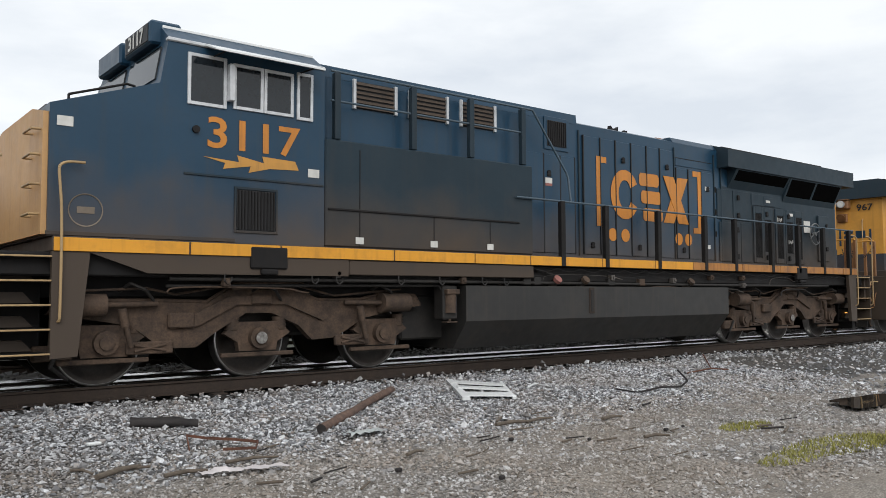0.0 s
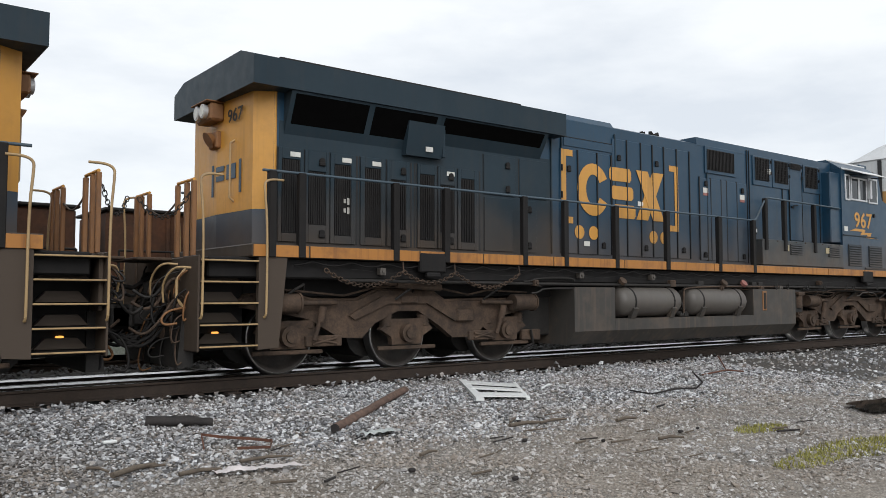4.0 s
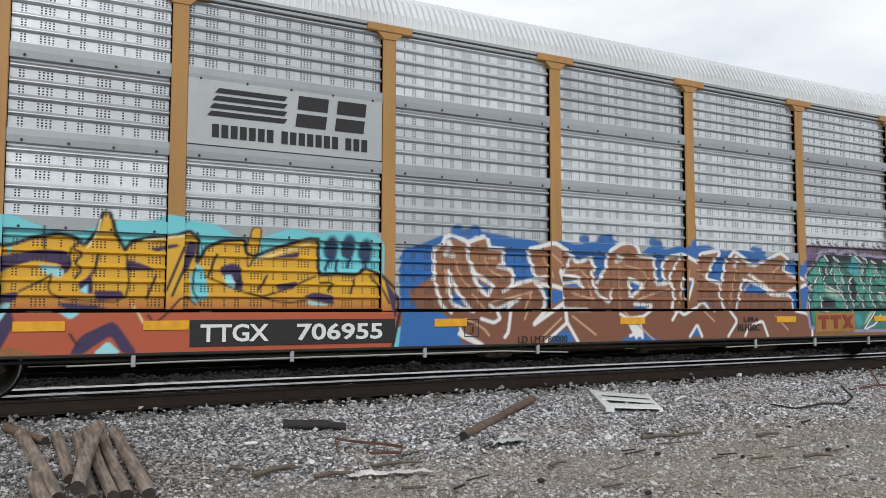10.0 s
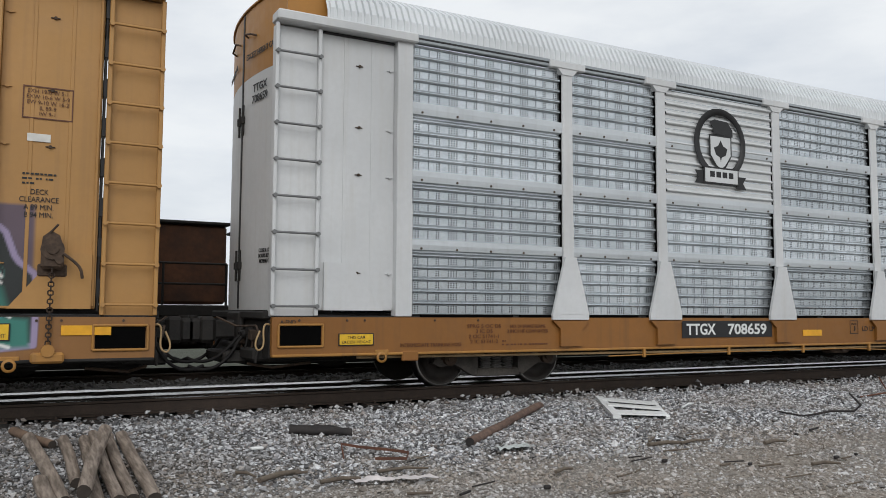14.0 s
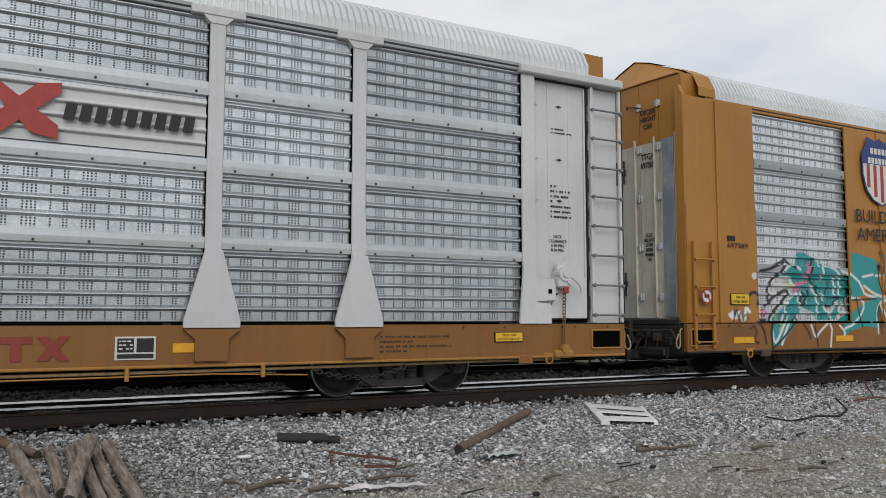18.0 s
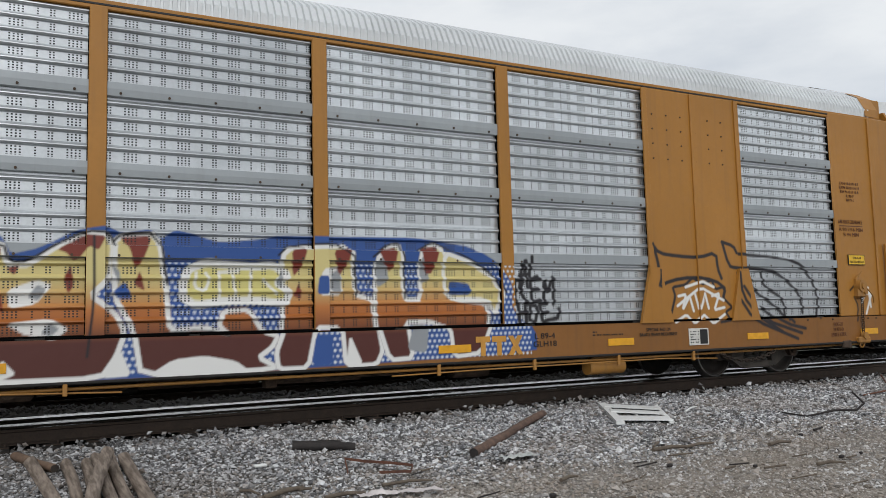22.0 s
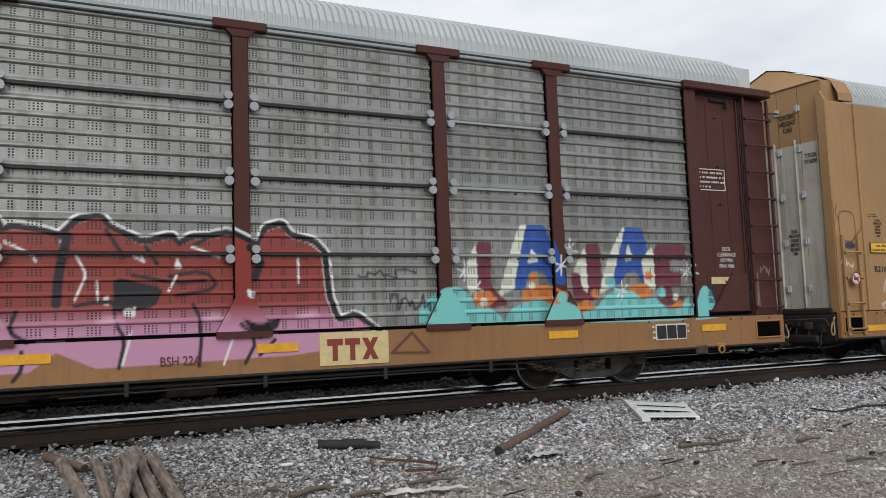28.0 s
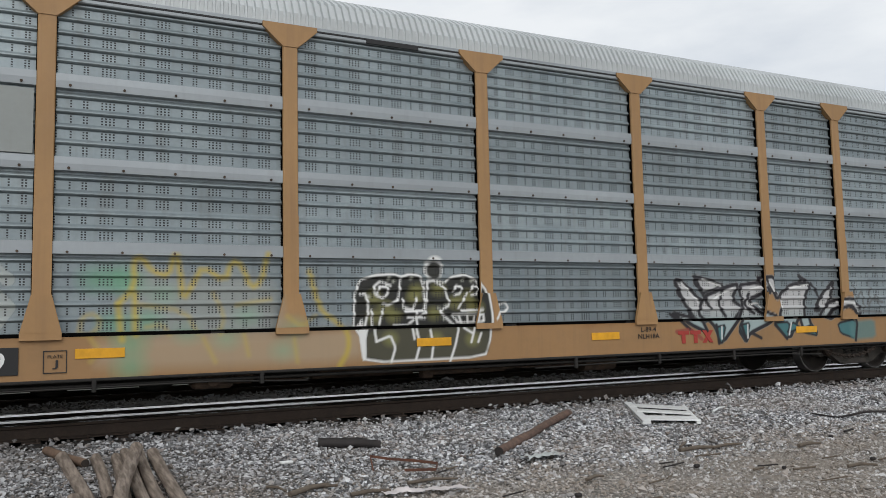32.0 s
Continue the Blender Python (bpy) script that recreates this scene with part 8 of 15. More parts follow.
for x in (-6.96, -6.72):
    s_e.blob(x, 1.17, 0.11, 0.09, INK)
    s_e.blob(x, 1.17, 0.085, 0.065, (0.66, 0.68, 0.66))
for k in range(3):
    tag(s_e, -3.95 + 0.01 * k, -3.25, 1.99, 2.16, INK, 0.018, 90 + k, 10)
    tag(s_e, -4.2 + 0.01 * k, -3.6, 1.66, 1.84, INK, 0.018, 94 + k, 10)
# golden wagon: cream, orange and dark red letters on a dotted blue ground
PB, DR, LOW, CR = (0.028, 0.085, 0.30), (0.20, 0.035, 0.022), (0.085, 0.018, 0.012), (0.66, 0.56, 0.24)
s_e.shape([(-3.71, 1.67), (-3.57, 1.88), (-3.36, 1.92), (-3.07, 1.94), (-2.88, 2.04), (-2.59, 2.18), (-2.45, 2.19), (-2.36, 1.98), (-2.09, 2.05), (-1.71, 2.27), (-1.37, 2.33), (-1.22, 2.25), (-0.90, 2.31), (-0.77, 2.20), (-0.61, 2.31), (-0.35, 2.25), (-0.08, 2.17), (0.48, 2.23), (0.65, 2.27), (1.54, 2.28), (1.85, 2.29), (2.56, 2.30), (2.96, 2.26), (3.50, 2.20), (3.92, 1.97), (4.16, 1.65), (4.14, 1.28), (4.43, 1.10), (4.56, 0.90), (4.55, 0.64), (-0.12, 0.56), (-3.48, 0.56), (-3.48, 0.83), (-4.04, 0.86), (-4.10, 1.03), (-3.88, 1.27)], PB)
s_e.dots(-3.68, 4.46, 0.60, 1.92, 0.075, 0.021, (0.66, 0.70, 0.76))
s_e.shape([(-3.89, 1.57), (-3.48, 1.73), (-3.07, 1.89), (-2.88, 2.03), (-2.45, 2.11), (-2.39, 1.87), (-2.18, 1.87), (-1.90, 2.08), (-1.62, 2.23), (-1.37, 2.23), (-1.31, 2.10), (-1.34, 1.73), (-1.55, 1.52), (-1.28, 1.32), (-1.17, 1.11), (-1.27, 0.82), (-1.43, 0.58), (-2.80, 0.59), (-2.79, 0.91), (-3.07, 1.02), (-3.80, 1.01), (-4.07, 1.08), (-4.00, 1.31), (-3.48, 1.50), (-3.13, 1.60), (-3.05, 1.53)], LOW, col2=CR, z0=0.98, z1=1.72, mid=(0.50, 0.17, 0.04), edge=CHALK, ew=0.032)
s_e.shape([(-1.30, 2.15), (-1.22, 2.22), (-0.82, 2.25), (-0.72, 1.66), (-0.67, 1.09), (-0.27, 1.13), (0.02, 1.04), (-0.09, 1.15), (-0.03, 1.32), (0.28, 1.34), (0.46, 1.05), (0.63, 1.00), (0.55, 0.86), (0.38, 0.74), (0.65, 0.59), (-1.00, 0.57), (-1.09, 1.15), (-1.28, 1.48)], LOW, col2=CR, z0=0.98, z1=1.72, mid=(0.50, 0.17, 0.04), edge=CHALK, ew=0.032)
s_e.shape([(0.70, 2.02), (0.82, 2.12), (1.66, 2.16), (1.71, 1.51), (1.95, 1.45), (1.99, 1.14), (2.06, 0.76), (1.97, 0.58), (1.53, 0.57), (1.49, 1.08), (1.13, 1.09), (1.02, 0.58), (0.63, 0.58), (0.60, 0.79), (0.70, 1.05), (0.72, 1.50)], LOW, col2=CR, z0=0.98, z1=1.72, mid=(0.50, 0.17, 0.04), edge=CHALK, ew=0.032)
s_e.shape([(2.00, 1.98), (2.23, 2.18), (2.39, 2.18), (2.43, 1.44), (2.69, 1.44), (2.67, 2.09), (2.89, 2.22), (3.05, 2.15), (3.10, 1.52), (3.26, 1.42), (3.74, 1.38), (3.81, 1.13), (3.59, 0.67), (3.15, 0.63), (3.10, 1.03), (2.83, 1.13), (2.44, 1.13), (2.51, 0.64), (2.16, 0.63), (1.99, 1.14)], LOW, col2=CR, z0=0.98, z1=1.72, mid=(0.50, 0.17, 0.04), edge=CHALK, ew=0.032)
s_e.shape([(3.04, 2.10), (3.49, 1.96), (3.85, 1.77), (4.01, 1.53), (3.91, 1.21), (3.76, 1.43), (3.08, 1.45)], CR, edge=CHALK, ew=0.03)
s_e.shape([(-4.07, 1.08), (-3.96, 1.22), (-3.07, 1.16), (-3.07, 1.02), (-3.80, 1.01)], CHALK)
s_e.shape([(-3.88, 1.25), (-3.48, 1.42), (-3.19, 1.53), (-3.17, 1.37), (-3.07, 1.34), (-3.07, 1.19), (-3.80, 1.15)], CR)
s_e.shape([(-0.52, 1.66), (-0.46, 1.83), (-0.25, 1.92), (0.02, 1.89), (0.35, 1.87), (0.58, 1.90), (0.80, 1.77), (0.64, 1.68), (0.81, 1.54), (0.75, 1.41), (0.34, 1.45), (0.01, 1.45), (-0.37, 1.40), (-0.52, 1.49)], (0.60, 0.50, 0.15), edge=CHALK, ew=0.05, col2=(0.66, 0.60, 0.22), z0=1.3, z1=1.6)
s_e.paint([[(-0.36, 1.79), (-0.39, 1.62), (-0.26, 1.56), (-0.20, 1.71), (-0.25, 1.79)], [(-0.09, 1.80), (-0.08, 1.49)], [(0.08, 1.76), (0.12, 1.49)], [(0.31, 1.80), (0.29, 1.49)], [(0.46, 1.71), (0.64, 1.53)], [(-0.09, 1.80), (0.15, 1.81)]], 0.018, CHALK)
s_e.shape([(-3.42, 1.49), (-3.07, 1.62), (-3.07, 1.45), (-3.17, 1.45), (-3.22, 1.53)], PB)
s_e.shape([(-2.39, 1.59), (-2.09, 1.71), (-1.94, 1.64), (-2.10, 1.43), (-2.37, 1.38)], CHALK)
s_e.shape([(-2.41, 1.22), (-1.96, 1.27), (-1.76, 1.15), (-1.91, 1.02), (-2.19, 1.08)], CHALK)
s_e.shape([(-0.95, 0.57), (-0.64, 0.76), (-0.28, 0.79), (0.10, 0.71), (0.28, 0.57)], CHALK)
s_e.shape([(1.17, 1.50), (1.23, 1.85), (1.50, 1.89), (1.53, 1.51)], CHALK)
s_e.shape([(-2.48, 0.59), (-2.43, 0.84), (-2.28, 0.67)], CHALK)
s_e.shape([(-1.43, 0.58), (-1.23, 0.90), (-1.10, 0.59)], CHALK)
s_e.shape([(1.53, 0.57), (1.59, 1.00), (1.78, 0.58)], CHALK)
s_e.shape([(-2.19, 1.51), (-2.09, 1.65), (-2.00, 1.60), (-2.08, 1.47)], (0.30, 0.32, 0.34))
s_e.shape([(-2.05, 1.11), (-1.96, 1.22), (-1.86, 1.15), (-1.96, 1.06)], (0.30, 0.32, 0.34))
s_e.shape([(-2.98, 1.62), (-2.85, 1.70), (-2.83, 1.47), (-2.94, 1.43)], (0.30, 0.32, 0.34))
s_e.shape([(-1.33, 1.90), (-1.23, 1.81), (-1.23, 1.61)], (0.30, 0.32, 0.34))
s_e.shape([(1.37, 1.78), (1.50, 1.87), (1.51, 1.55), (1.37, 1.55)], (0.30, 0.32, 0.34))
s_e.shape([(2.00, 1.93), (2.18, 2.10), (2.20, 1.70), (2.03, 1.60)], (0.30, 0.32, 0.34))
s_e.shape([(2.67, 2.00), (2.81, 2.10), (2.82, 1.71), (2.69, 1.66)], (0.30, 0.32, 0.34))
s_e.shape([(2.42, 0.76), (2.53, 1.09), (2.76, 1.08), (2.72, 0.70)], (0.30, 0.32, 0.34))
s_e.shape([(0.63, 1.68), (0.72, 1.86), (0.71, 1.59)], (0.30, 0.32, 0.34))
s_e.shape([(1.15, 1.52), (1.18, 1.76), (1.32, 1.76), (1.32, 1.52)], PB)
s_e.shape([(3.12, 1.50), (3.15, 1.70), (3.48, 1.66), (3.50, 1.50)], PB)
s_e.shape([(1.06, 0.60), (1.13, 1.00), (1.35, 1.00), (1.36, 0.61)], PB)
s_e.shape([(-1.24, 1.48), (-1.31, 1.56), (-1.17, 1.69), (-1.09, 1.48)], PB)
s_e.shape([(-2.75, 2.02), (-2.45, 2.07), (-2.49, 1.79), (-2.56, 1.58), (-2.63, 1.78)], DR)
s_e.shape([(-1.90, 2.04), (-1.62, 2.22), (-1.39, 2.21), (-1.47, 2.04), (-1.57, 2.09), (-1.67, 1.95), (-1.73, 1.92), (-1.81, 2.01)], DR)
s_e.shape([(-1.24, 2.21), (-0.87, 2.23), (-1.00, 1.90), (-1.07, 1.84), (-1.13, 2.07)], DR)
s_e.shape([(0.82, 2.09), (1.04, 2.12), (0.96, 1.86), (0.86, 1.75)], DR)
s_e.shape([(1.39, 2.10), (1.66, 2.13), (1.60, 1.92), (1.49, 1.76)], DR)
s_e.shape([(2.03, 2.12), (2.34, 2.16), (2.28, 1.89), (2.21, 1.82)], DR)
s_e.shape([(2.68, 2.17), (2.99, 2.18), (2.88, 1.81), (2.77, 1.79)], DR)
s_e.shape([(-2.41, 1.83), (-2.27, 1.87), (-2.32, 1.75)], DR)
s_e.shape([(-1.83, 1.72), (-1.75, 1.88), (-1.72, 1.64), (-1.78, 1.54)], DR)
s_e.shape([(-1.08, 1.65), (-1.01, 1.82), (-0.95, 1.57)], DR)
s_e.shape([(-2.50, 1.47), (-2.44, 1.55), (-2.42, 1.31)], DR)
s_e.shape([(0.85, 1.50), (0.94, 1.68), (0.97, 1.46)], DR)
s_e.paint([[(-3.89, 1.57), (-3.48, 1.73), (-3.07, 1.89), (-2.88, 2.04), (-2.44, 2.12), (-2.38, 1.90), (-2.18, 1.91), (-1.90, 2.11), (-1.61, 2.26), (-1.35, 2.25), (-1.29, 2.11)], [(-1.30, 2.16), (-1.22, 2.24), (-0.80, 2.28), (-0.70, 1.66)], [(0.65, 2.02), (0.79, 2.16), (1.68, 2.19), (1.73, 1.51)], [(-1.52, 2.20), (-1.51, 1.48), (-1.58, 0.83)], [(-0.74, 1.06), (-0.27, 1.10), (0.02, 1.02)], [(1.96, 2.02), (2.19, 2.20), (2.42, 2.21), (2.45, 1.46)], [(2.65, 2.12), (2.89, 2.25), (3.06, 2.18), (3.52, 1.99), (3.88, 1.79), (4.05, 1.53)]], 0.014, INK)
s_e.paint([[(4.34, 1.58), (4.42, 2.05), (4.49, 1.61)], [(4.35, 1.78), (4.51, 1.81)], [(4.54, 2.06), (4.53, 1.71), (4.67, 1.77)], [(4.26, 1.71), (4.26, 1.35)], [(4.26, 1.71), (4.41, 1.71), (4.35, 1.55), (4.48, 1.35)], [(4.54, 1.72), (4.56, 1.38), (4.70, 1.41)], [(4.54, 1.72), (4.70, 1.73)], [(4.54, 1.57), (4.67, 1.58)], [(4.77, 1.35), (4.80, 1.72), (4.85, 1.52), (4.96, 1.79), (4.95, 1.35)], [(4.31, 1.35), (4.33, 1.09)], [(4.43, 1.38), (4.45, 1.08)], [(4.31, 1.22), (4.45, 1.24)], [(4.53, 1.35), (4.50, 1.12), (4.61, 1.08), (4.66, 1.31), (4.53, 1.35)], [(4.70, 1.35), (4.74, 1.08), (4.87, 1.11)], [(4.70, 1.35), (4.83, 1.36)], [(4.72, 1.21), (4.82, 1.23)]], 0.03, INK, tight=1)
s_e.paint([[(4.84, 1.11), (5.03, 1.14), (5.05, 1.28)]], 0.03, INK, tight=1)
s_e.paint([[(6.93, 2.31), (7.06, 2.16), (7.46, 2.12), (7.97, 2.10), (8.37, 2.20), (8.39, 1.92), (8.47, 1.75)], [(6.93, 2.31), (7.03, 2.05), (7.06, 1.78), (6.98, 1.58), (7.29, 1.71), (7.79, 1.77), (8.31, 1.72), (8.55, 1.57), (8.49, 1.43)], [(8.53, 2.38), (8.80, 2.32), (8.87, 2.20)], [(8.53, 2.38), (8.66, 1.97), (8.82, 1.93), (9.44, 1.93), (9.94, 1.87), (10.29, 1.66), (10.55, 1.44), (10.59, 1.13)], [(8.92, 2.18), (9.65, 2.16), (10.36, 2.09), (10.83, 1.84), (11.04, 1.44), (10.97, 1.03)], [(8.87, 1.85), (8.90, 1.45), (9.23, 1.12), (9.91, 0.80)], [(8.86, 1.37), (9.13, 1.04), (10.31, 0.66)], [(9.24, 1.77), (9.33, 1.53), (9.82, 1.28), (10.24, 0.96)]], 0.03, INK)
s_e.paint([[(9.54, 1.86), (9.58, 1.61), (10.08, 1.40), (10.12, 1.01)], [(8.95, 1.61), (9.42, 1.03), (10.42, 0.76)], [(9.47, 1.24), (10.01, 0.94), (10.53, 0.84)]], 0.03, INK)
s_e.paint([[(7.28, 1.18), (7.38, 1.45), (7.33, 1.60), (7.62, 1.64), (7.79, 1.76), (8.00, 1.64), (8.23, 1.72), (8.31, 1.56), (8.54, 1.61), (8.49, 1.41), (8.69, 1.25), (8.53, 1.17), (8.64, 1.03), (8.39, 1.00)]], 0.024, INK, tight=1)
s_e.paint([[(7.45, 1.45), (7.62, 1.48), (7.53, 1.22), (7.70, 1.45), (7.78, 1.20)], [(7.83, 1.48), (7.91, 1.21), (8.05, 1.52), (8.13, 1.24)], [(8.22, 1.45), (8.40, 1.49), (8.26, 1.21), (8.50, 1.25)], [(7.35, 1.02), (7.61, 1.14), (7.78, 0.99), (8.00, 1.14), (8.21, 0.98), (8.50, 1.13)], [(7.42, 1.29), (7.96, 1.60), (8.49, 1.37)], [(7.62, 1.60), (8.01, 1.70), (8.27, 1.60)]], 0.024, CHALK, tight=1)
s_e.paint([[(12.14, 1.72), (12.31, 1.54), (12.21, 1.26), (12.44, 1.63), (12.50, 1.21)], [(12.19, 1.44), (12.55, 1.49), (12.35, 1.08)]], 0.026, CHALK, tight=1)
s_e.paint([[(12.01, 1.40), (12.12, 1.22), (12.04, 0.95)], [(11.90, 1.53), (12.04, 1.63)]], 0.02, INK)
tag(s_e, -12.55, -12.05, 1.05, 1.3, CHALK, 0.035, 61, 12)
tag(s_e, -12.5, -12.1, 1.02, 1.3, INK, 0.014, 62, 12)
s_e.blob(-12.3, 0.88, 0.34, 0.2, (0.16, 0.07, 0.02), 0.1, 0.6)

# brown wagon: white piece edged in black and tan
PW, SOOT = (0.63, 0.635, 0.635), (0.022, 0.030, 0.038)
s_f.shape([(-12.22, 2.02), (-12.09, 2.08), (-11.59, 2.11), (-11.51, 2.04), (-11.30, 1.96), (-10.99, 2.02), (-10.52, 2.15), (-10.32, 2.07), (-10.20, 2.15), (-9.86, 2.19), (-9.69, 2.24), (-9.61, 2.19), (-9.65, 1.97), (-9.53, 1.70), (-9.27, 1.62), (-9.04, 1.86), (-9.16, 2.20), (-9.03, 2.33), (-8.52, 2.31), (-8.48, 2.12), (-8.54, 1.42), (-8.59, 1.18), (-9.11, 0.78), (-9.19, 0.98), (-10.13, 1.00), (-10.54, 0.97), (-10.85, 0.80), (-11.16, 0.77), (-11.53, 0.75), (-11.95, 0.80), (-11.95, 1.04), (-12.50, 1.04), (-12.30, 1.27), (-12.02, 1.48), (-12.02, 1.76), (-12.09, 1.90)], PW, edge=(0.52, 0.40, 0.24), ew=0.035)
s_f.shape([(-12.16, 1.60), (-12.02, 1.69), (-12.02, 1.48), (-12.12, 1.20), (-12.29, 1.05), (-12.50, 1.06), (-12.33, 1.24), (-12.20, 1.41)], SOOT)
s_f.shape([(-11.75, 1.53), (-11.55, 1.30), (-11.78, 1.18)], SOOT)
s_f.shape([(-11.45, 1.62), (-11.26, 1.47), (-11.26, 1.03), (-11.41, 1.07), (-11.41, 1.33)], SOOT)
s_f.shape([(-11.02, 1.10), (-10.85, 1.33), (-10.68, 1.21), (-10.68, 1.01), (-10.93, 0.98)], SOOT)
s_f.shape([(-10.09, 1.62), (-9.97, 1.55), (-10.00, 1.32), (-9.85, 1.22), (-10.10, 1.27)], SOOT)
s_f.shape([(-9.22, 2.21), (-8.97, 2.27), (-8.98, 1.86), (-9.18, 1.69), (-9.26, 1.86)], SOOT)
s_f.shape([(-9.05, 1.57), (-8.85, 1.71), (-8.83, 1.37), (-9.00, 1.41)], SOOT)
s_f.shape([(-9.23, 1.22), (-9.08, 1.55), (-9.05, 0.98), (-9.20, 0.90)], SOOT)
s_f.shape([(-11.45, 0.82), (-11.16, 0.85), (-11.27, 0.70), (-11.42, 0.72)], SOOT)
s_f.shape([(-9.93, 0.97), (-9.72, 0.93), (-9.65, 0.70), (-9.76, 0.70), (-9.82, 0.86)], SOOT)
s_f.shape([(-11.74, 1.48), (-11.60, 1.30), (-11.74, 1.24)], (0.66, 0.60, 0.46))
s_f.shape([(-9.64, 2.15), (-9.26, 2.16), (-9.19, 1.93), (-9.28, 1.78), (-9.48, 1.76), (-9.59, 1.86)], (0.27, 0.265, 0.245))
s_f.shape([(-10.38, 0.93), (-10.13, 0.97), (-10.09, 0.70), (-10.28, 0.74)], (0.30, 0.16, 0.075))
s_f.shape([(-10.93, 0.90), (-10.62, 0.95), (-10.60, 0.72), (-10.89, 0.71)], (0.30, 0.13, 0.08))
s_f.shape([(-11.92, 1.16), (-11.56, 1.18), (-11.56, 0.98), (-11.94, 0.99)], (0.32, 0.34, 0.35))
s_f.paint([[(-12.09, 2.09), (-11.56, 2.12)], [(-11.51, 2.01), (-11.15, 1.84), (-10.84, 1.65), (-11.04, 1.58), (-11.08, 1.02)], [(-10.84, 1.77), (-10.67, 1.69), (-10.84, 1.50), (-10.75, 1.35), (-10.53, 1.39), (-10.45, 1.62), (-10.35, 1.85)], [(-10.53, 1.85), (-10.41, 1.58), (-10.12, 1.62)], [(-10.41, 1.62), (-10.27, 1.32), (-10.69, 1.16)], [(-10.28, 1.28), (-10.38, 1.01)], [(-10.03, 2.08), (-10.08, 1.61)], [(-9.65, 2.17), (-9.70, 1.93), (-9.53, 1.70), (-9.18, 1.77)], [(-9.96, 1.45), (-9.79, 1.58), (-9.53, 1.62), (-9.58, 1.38), (-9.67, 0.99)], [(-12.02, 1.55), (-11.88, 1.60), (-11.95, 1.04)], [(-11.88, 1.60), (-11.81, 2.04)], [(-11.59, 2.12), (-11.52, 1.46), (-11.60, 1.04)], [(-8.89, 2.35), (-8.85, 1.73)]], 0.017, INK)
s_f.paint([[(-8.54, 2.28), (-8.62, 1.45), (-8.57, 1.21), (-9.09, 0.81)], [(-10.52, 2.15), (-11.30, 1.96), (-11.52, 1.96)], [(-9.09, 0.82), (-8.92, 1.11), (-8.74, 1.14)], [(-10.73, 0.96), (-10.85, 0.80)], [(-10.05, 0.92), (-10.14, 0.70)], [(-10.52, 2.15), (-10.32, 2.06), (-10.18, 2.15), (-9.67, 2.25)], [(-9.16, 2.20), (-9.03, 2.34), (-8.50, 2.32)], [(-11.60, 1.62), (-11.52, 1.33), (-11.74, 1.18), (-11.74, 1.48), (-11.60, 1.62)], [(-11.92, 0.99), (-11.94, 0.84), (-11.56, 0.91)], [(-11.27, 0.76), (-11.16, 0.90), (-11.23, 0.97)], [(-12.49, 1.04), (-11.95, 1.06)], [(-9.33, 0.92), (-9.29, 0.73)]], 0.017, INK)
s_f.paint([[(-12.50, 0.94), (-12.30, 0.91)]], 0.05, (0.70, 0.42, 0.07))
# brown wagon: red letters that fade to pink, rimmed in black and white
PK, RR = (0.56, 0.27, 0.41), (0.26, 0.042, 0.032)
s_f.paint([[(-5.04, 0.68), (-5.20, 1.11), (-5.12, 1.19), (-5.13, 2.02), (-4.88, 2.23), (-4.63, 2.18), (-4.17, 2.03), (-3.84, 2.13), (-3.57, 2.05), (-3.34, 2.14), (-3.11, 2.19), (-2.70, 2.22), (-2.28, 2.30), (-2.04, 2.26), (-1.61, 2.17), (-1.57, 1.65), (-1.19, 1.61), (-1.16, 1.18), (-1.05, 0.84)]], 0.075, CHALK, tight=1)
s_f.paint([[(-5.04, 0.68), (-5.20, 1.11), (-5.12, 1.19), (-5.13, 2.02), (-4.88, 2.23), (-4.63, 2.18), (-4.17, 2.03), (-3.84, 2.13), (-3.57, 2.05), (-3.34, 2.14), (-3.11, 2.19), (-2.70, 2.22), (-2.28, 2.30), (-2.04, 2.26), (-1.61, 2.17), (-1.57, 1.65), (-1.19, 1.61), (-1.16, 1.18), (-1.05, 0.84)]], 0.045, INK, tight=1)
s_f.shape([(-4.99, 2.02), (-4.86, 2.21), (-4.63, 2.16), (-4.17, 2.02), (-3.84, 2.11), (-3.57, 2.03), (-3.34, 2.12), (-3.11, 2.17), (-2.70, 2.21), (-2.28, 2.28), (-2.04, 2.24), (-1.63, 2.15), (-1.60, 1.64), (-1.23, 1.59), (-1.18, 1.18), (-1.05, 0.84), (-1.19, 0.64), (-5.04, 0.68), (-5.02, 1.10)], PK, col2=RR, z0=1.12, z1=1.42)
s_f.shape([(-4.91, 1.60), (-4.19, 1.60), (-4.30, 1.35), (-4.62, 1.18), (-4.92, 1.23)], (0.42, 0.06, 0.03), soft=0.06)
s_f.shape([(-3.30, 1.87), (-2.72, 1.88), (-2.26, 1.61), (-1.78, 1.42), (-2.52, 1.33), (-3.09, 1.52)], (0.42, 0.06, 0.03), soft=0.06)
s_f.paint([[(-4.11, 2.02), (-4.08, 1.60), (-4.11, 0.98)], [(-2.11, 2.16), (-2.11, 1.61)], [(-5.02, 2.00), (-5.02, 1.10)]], 0.06, INK)
s_f.paint([[(-4.03, 1.56), (-3.63, 1.52)], [(-2.22, 1.28), (-1.88, 1.33), (-2.03, 0.96)], [(-3.12, 1.41), (-2.87, 1.39)]], 0.035, INK)
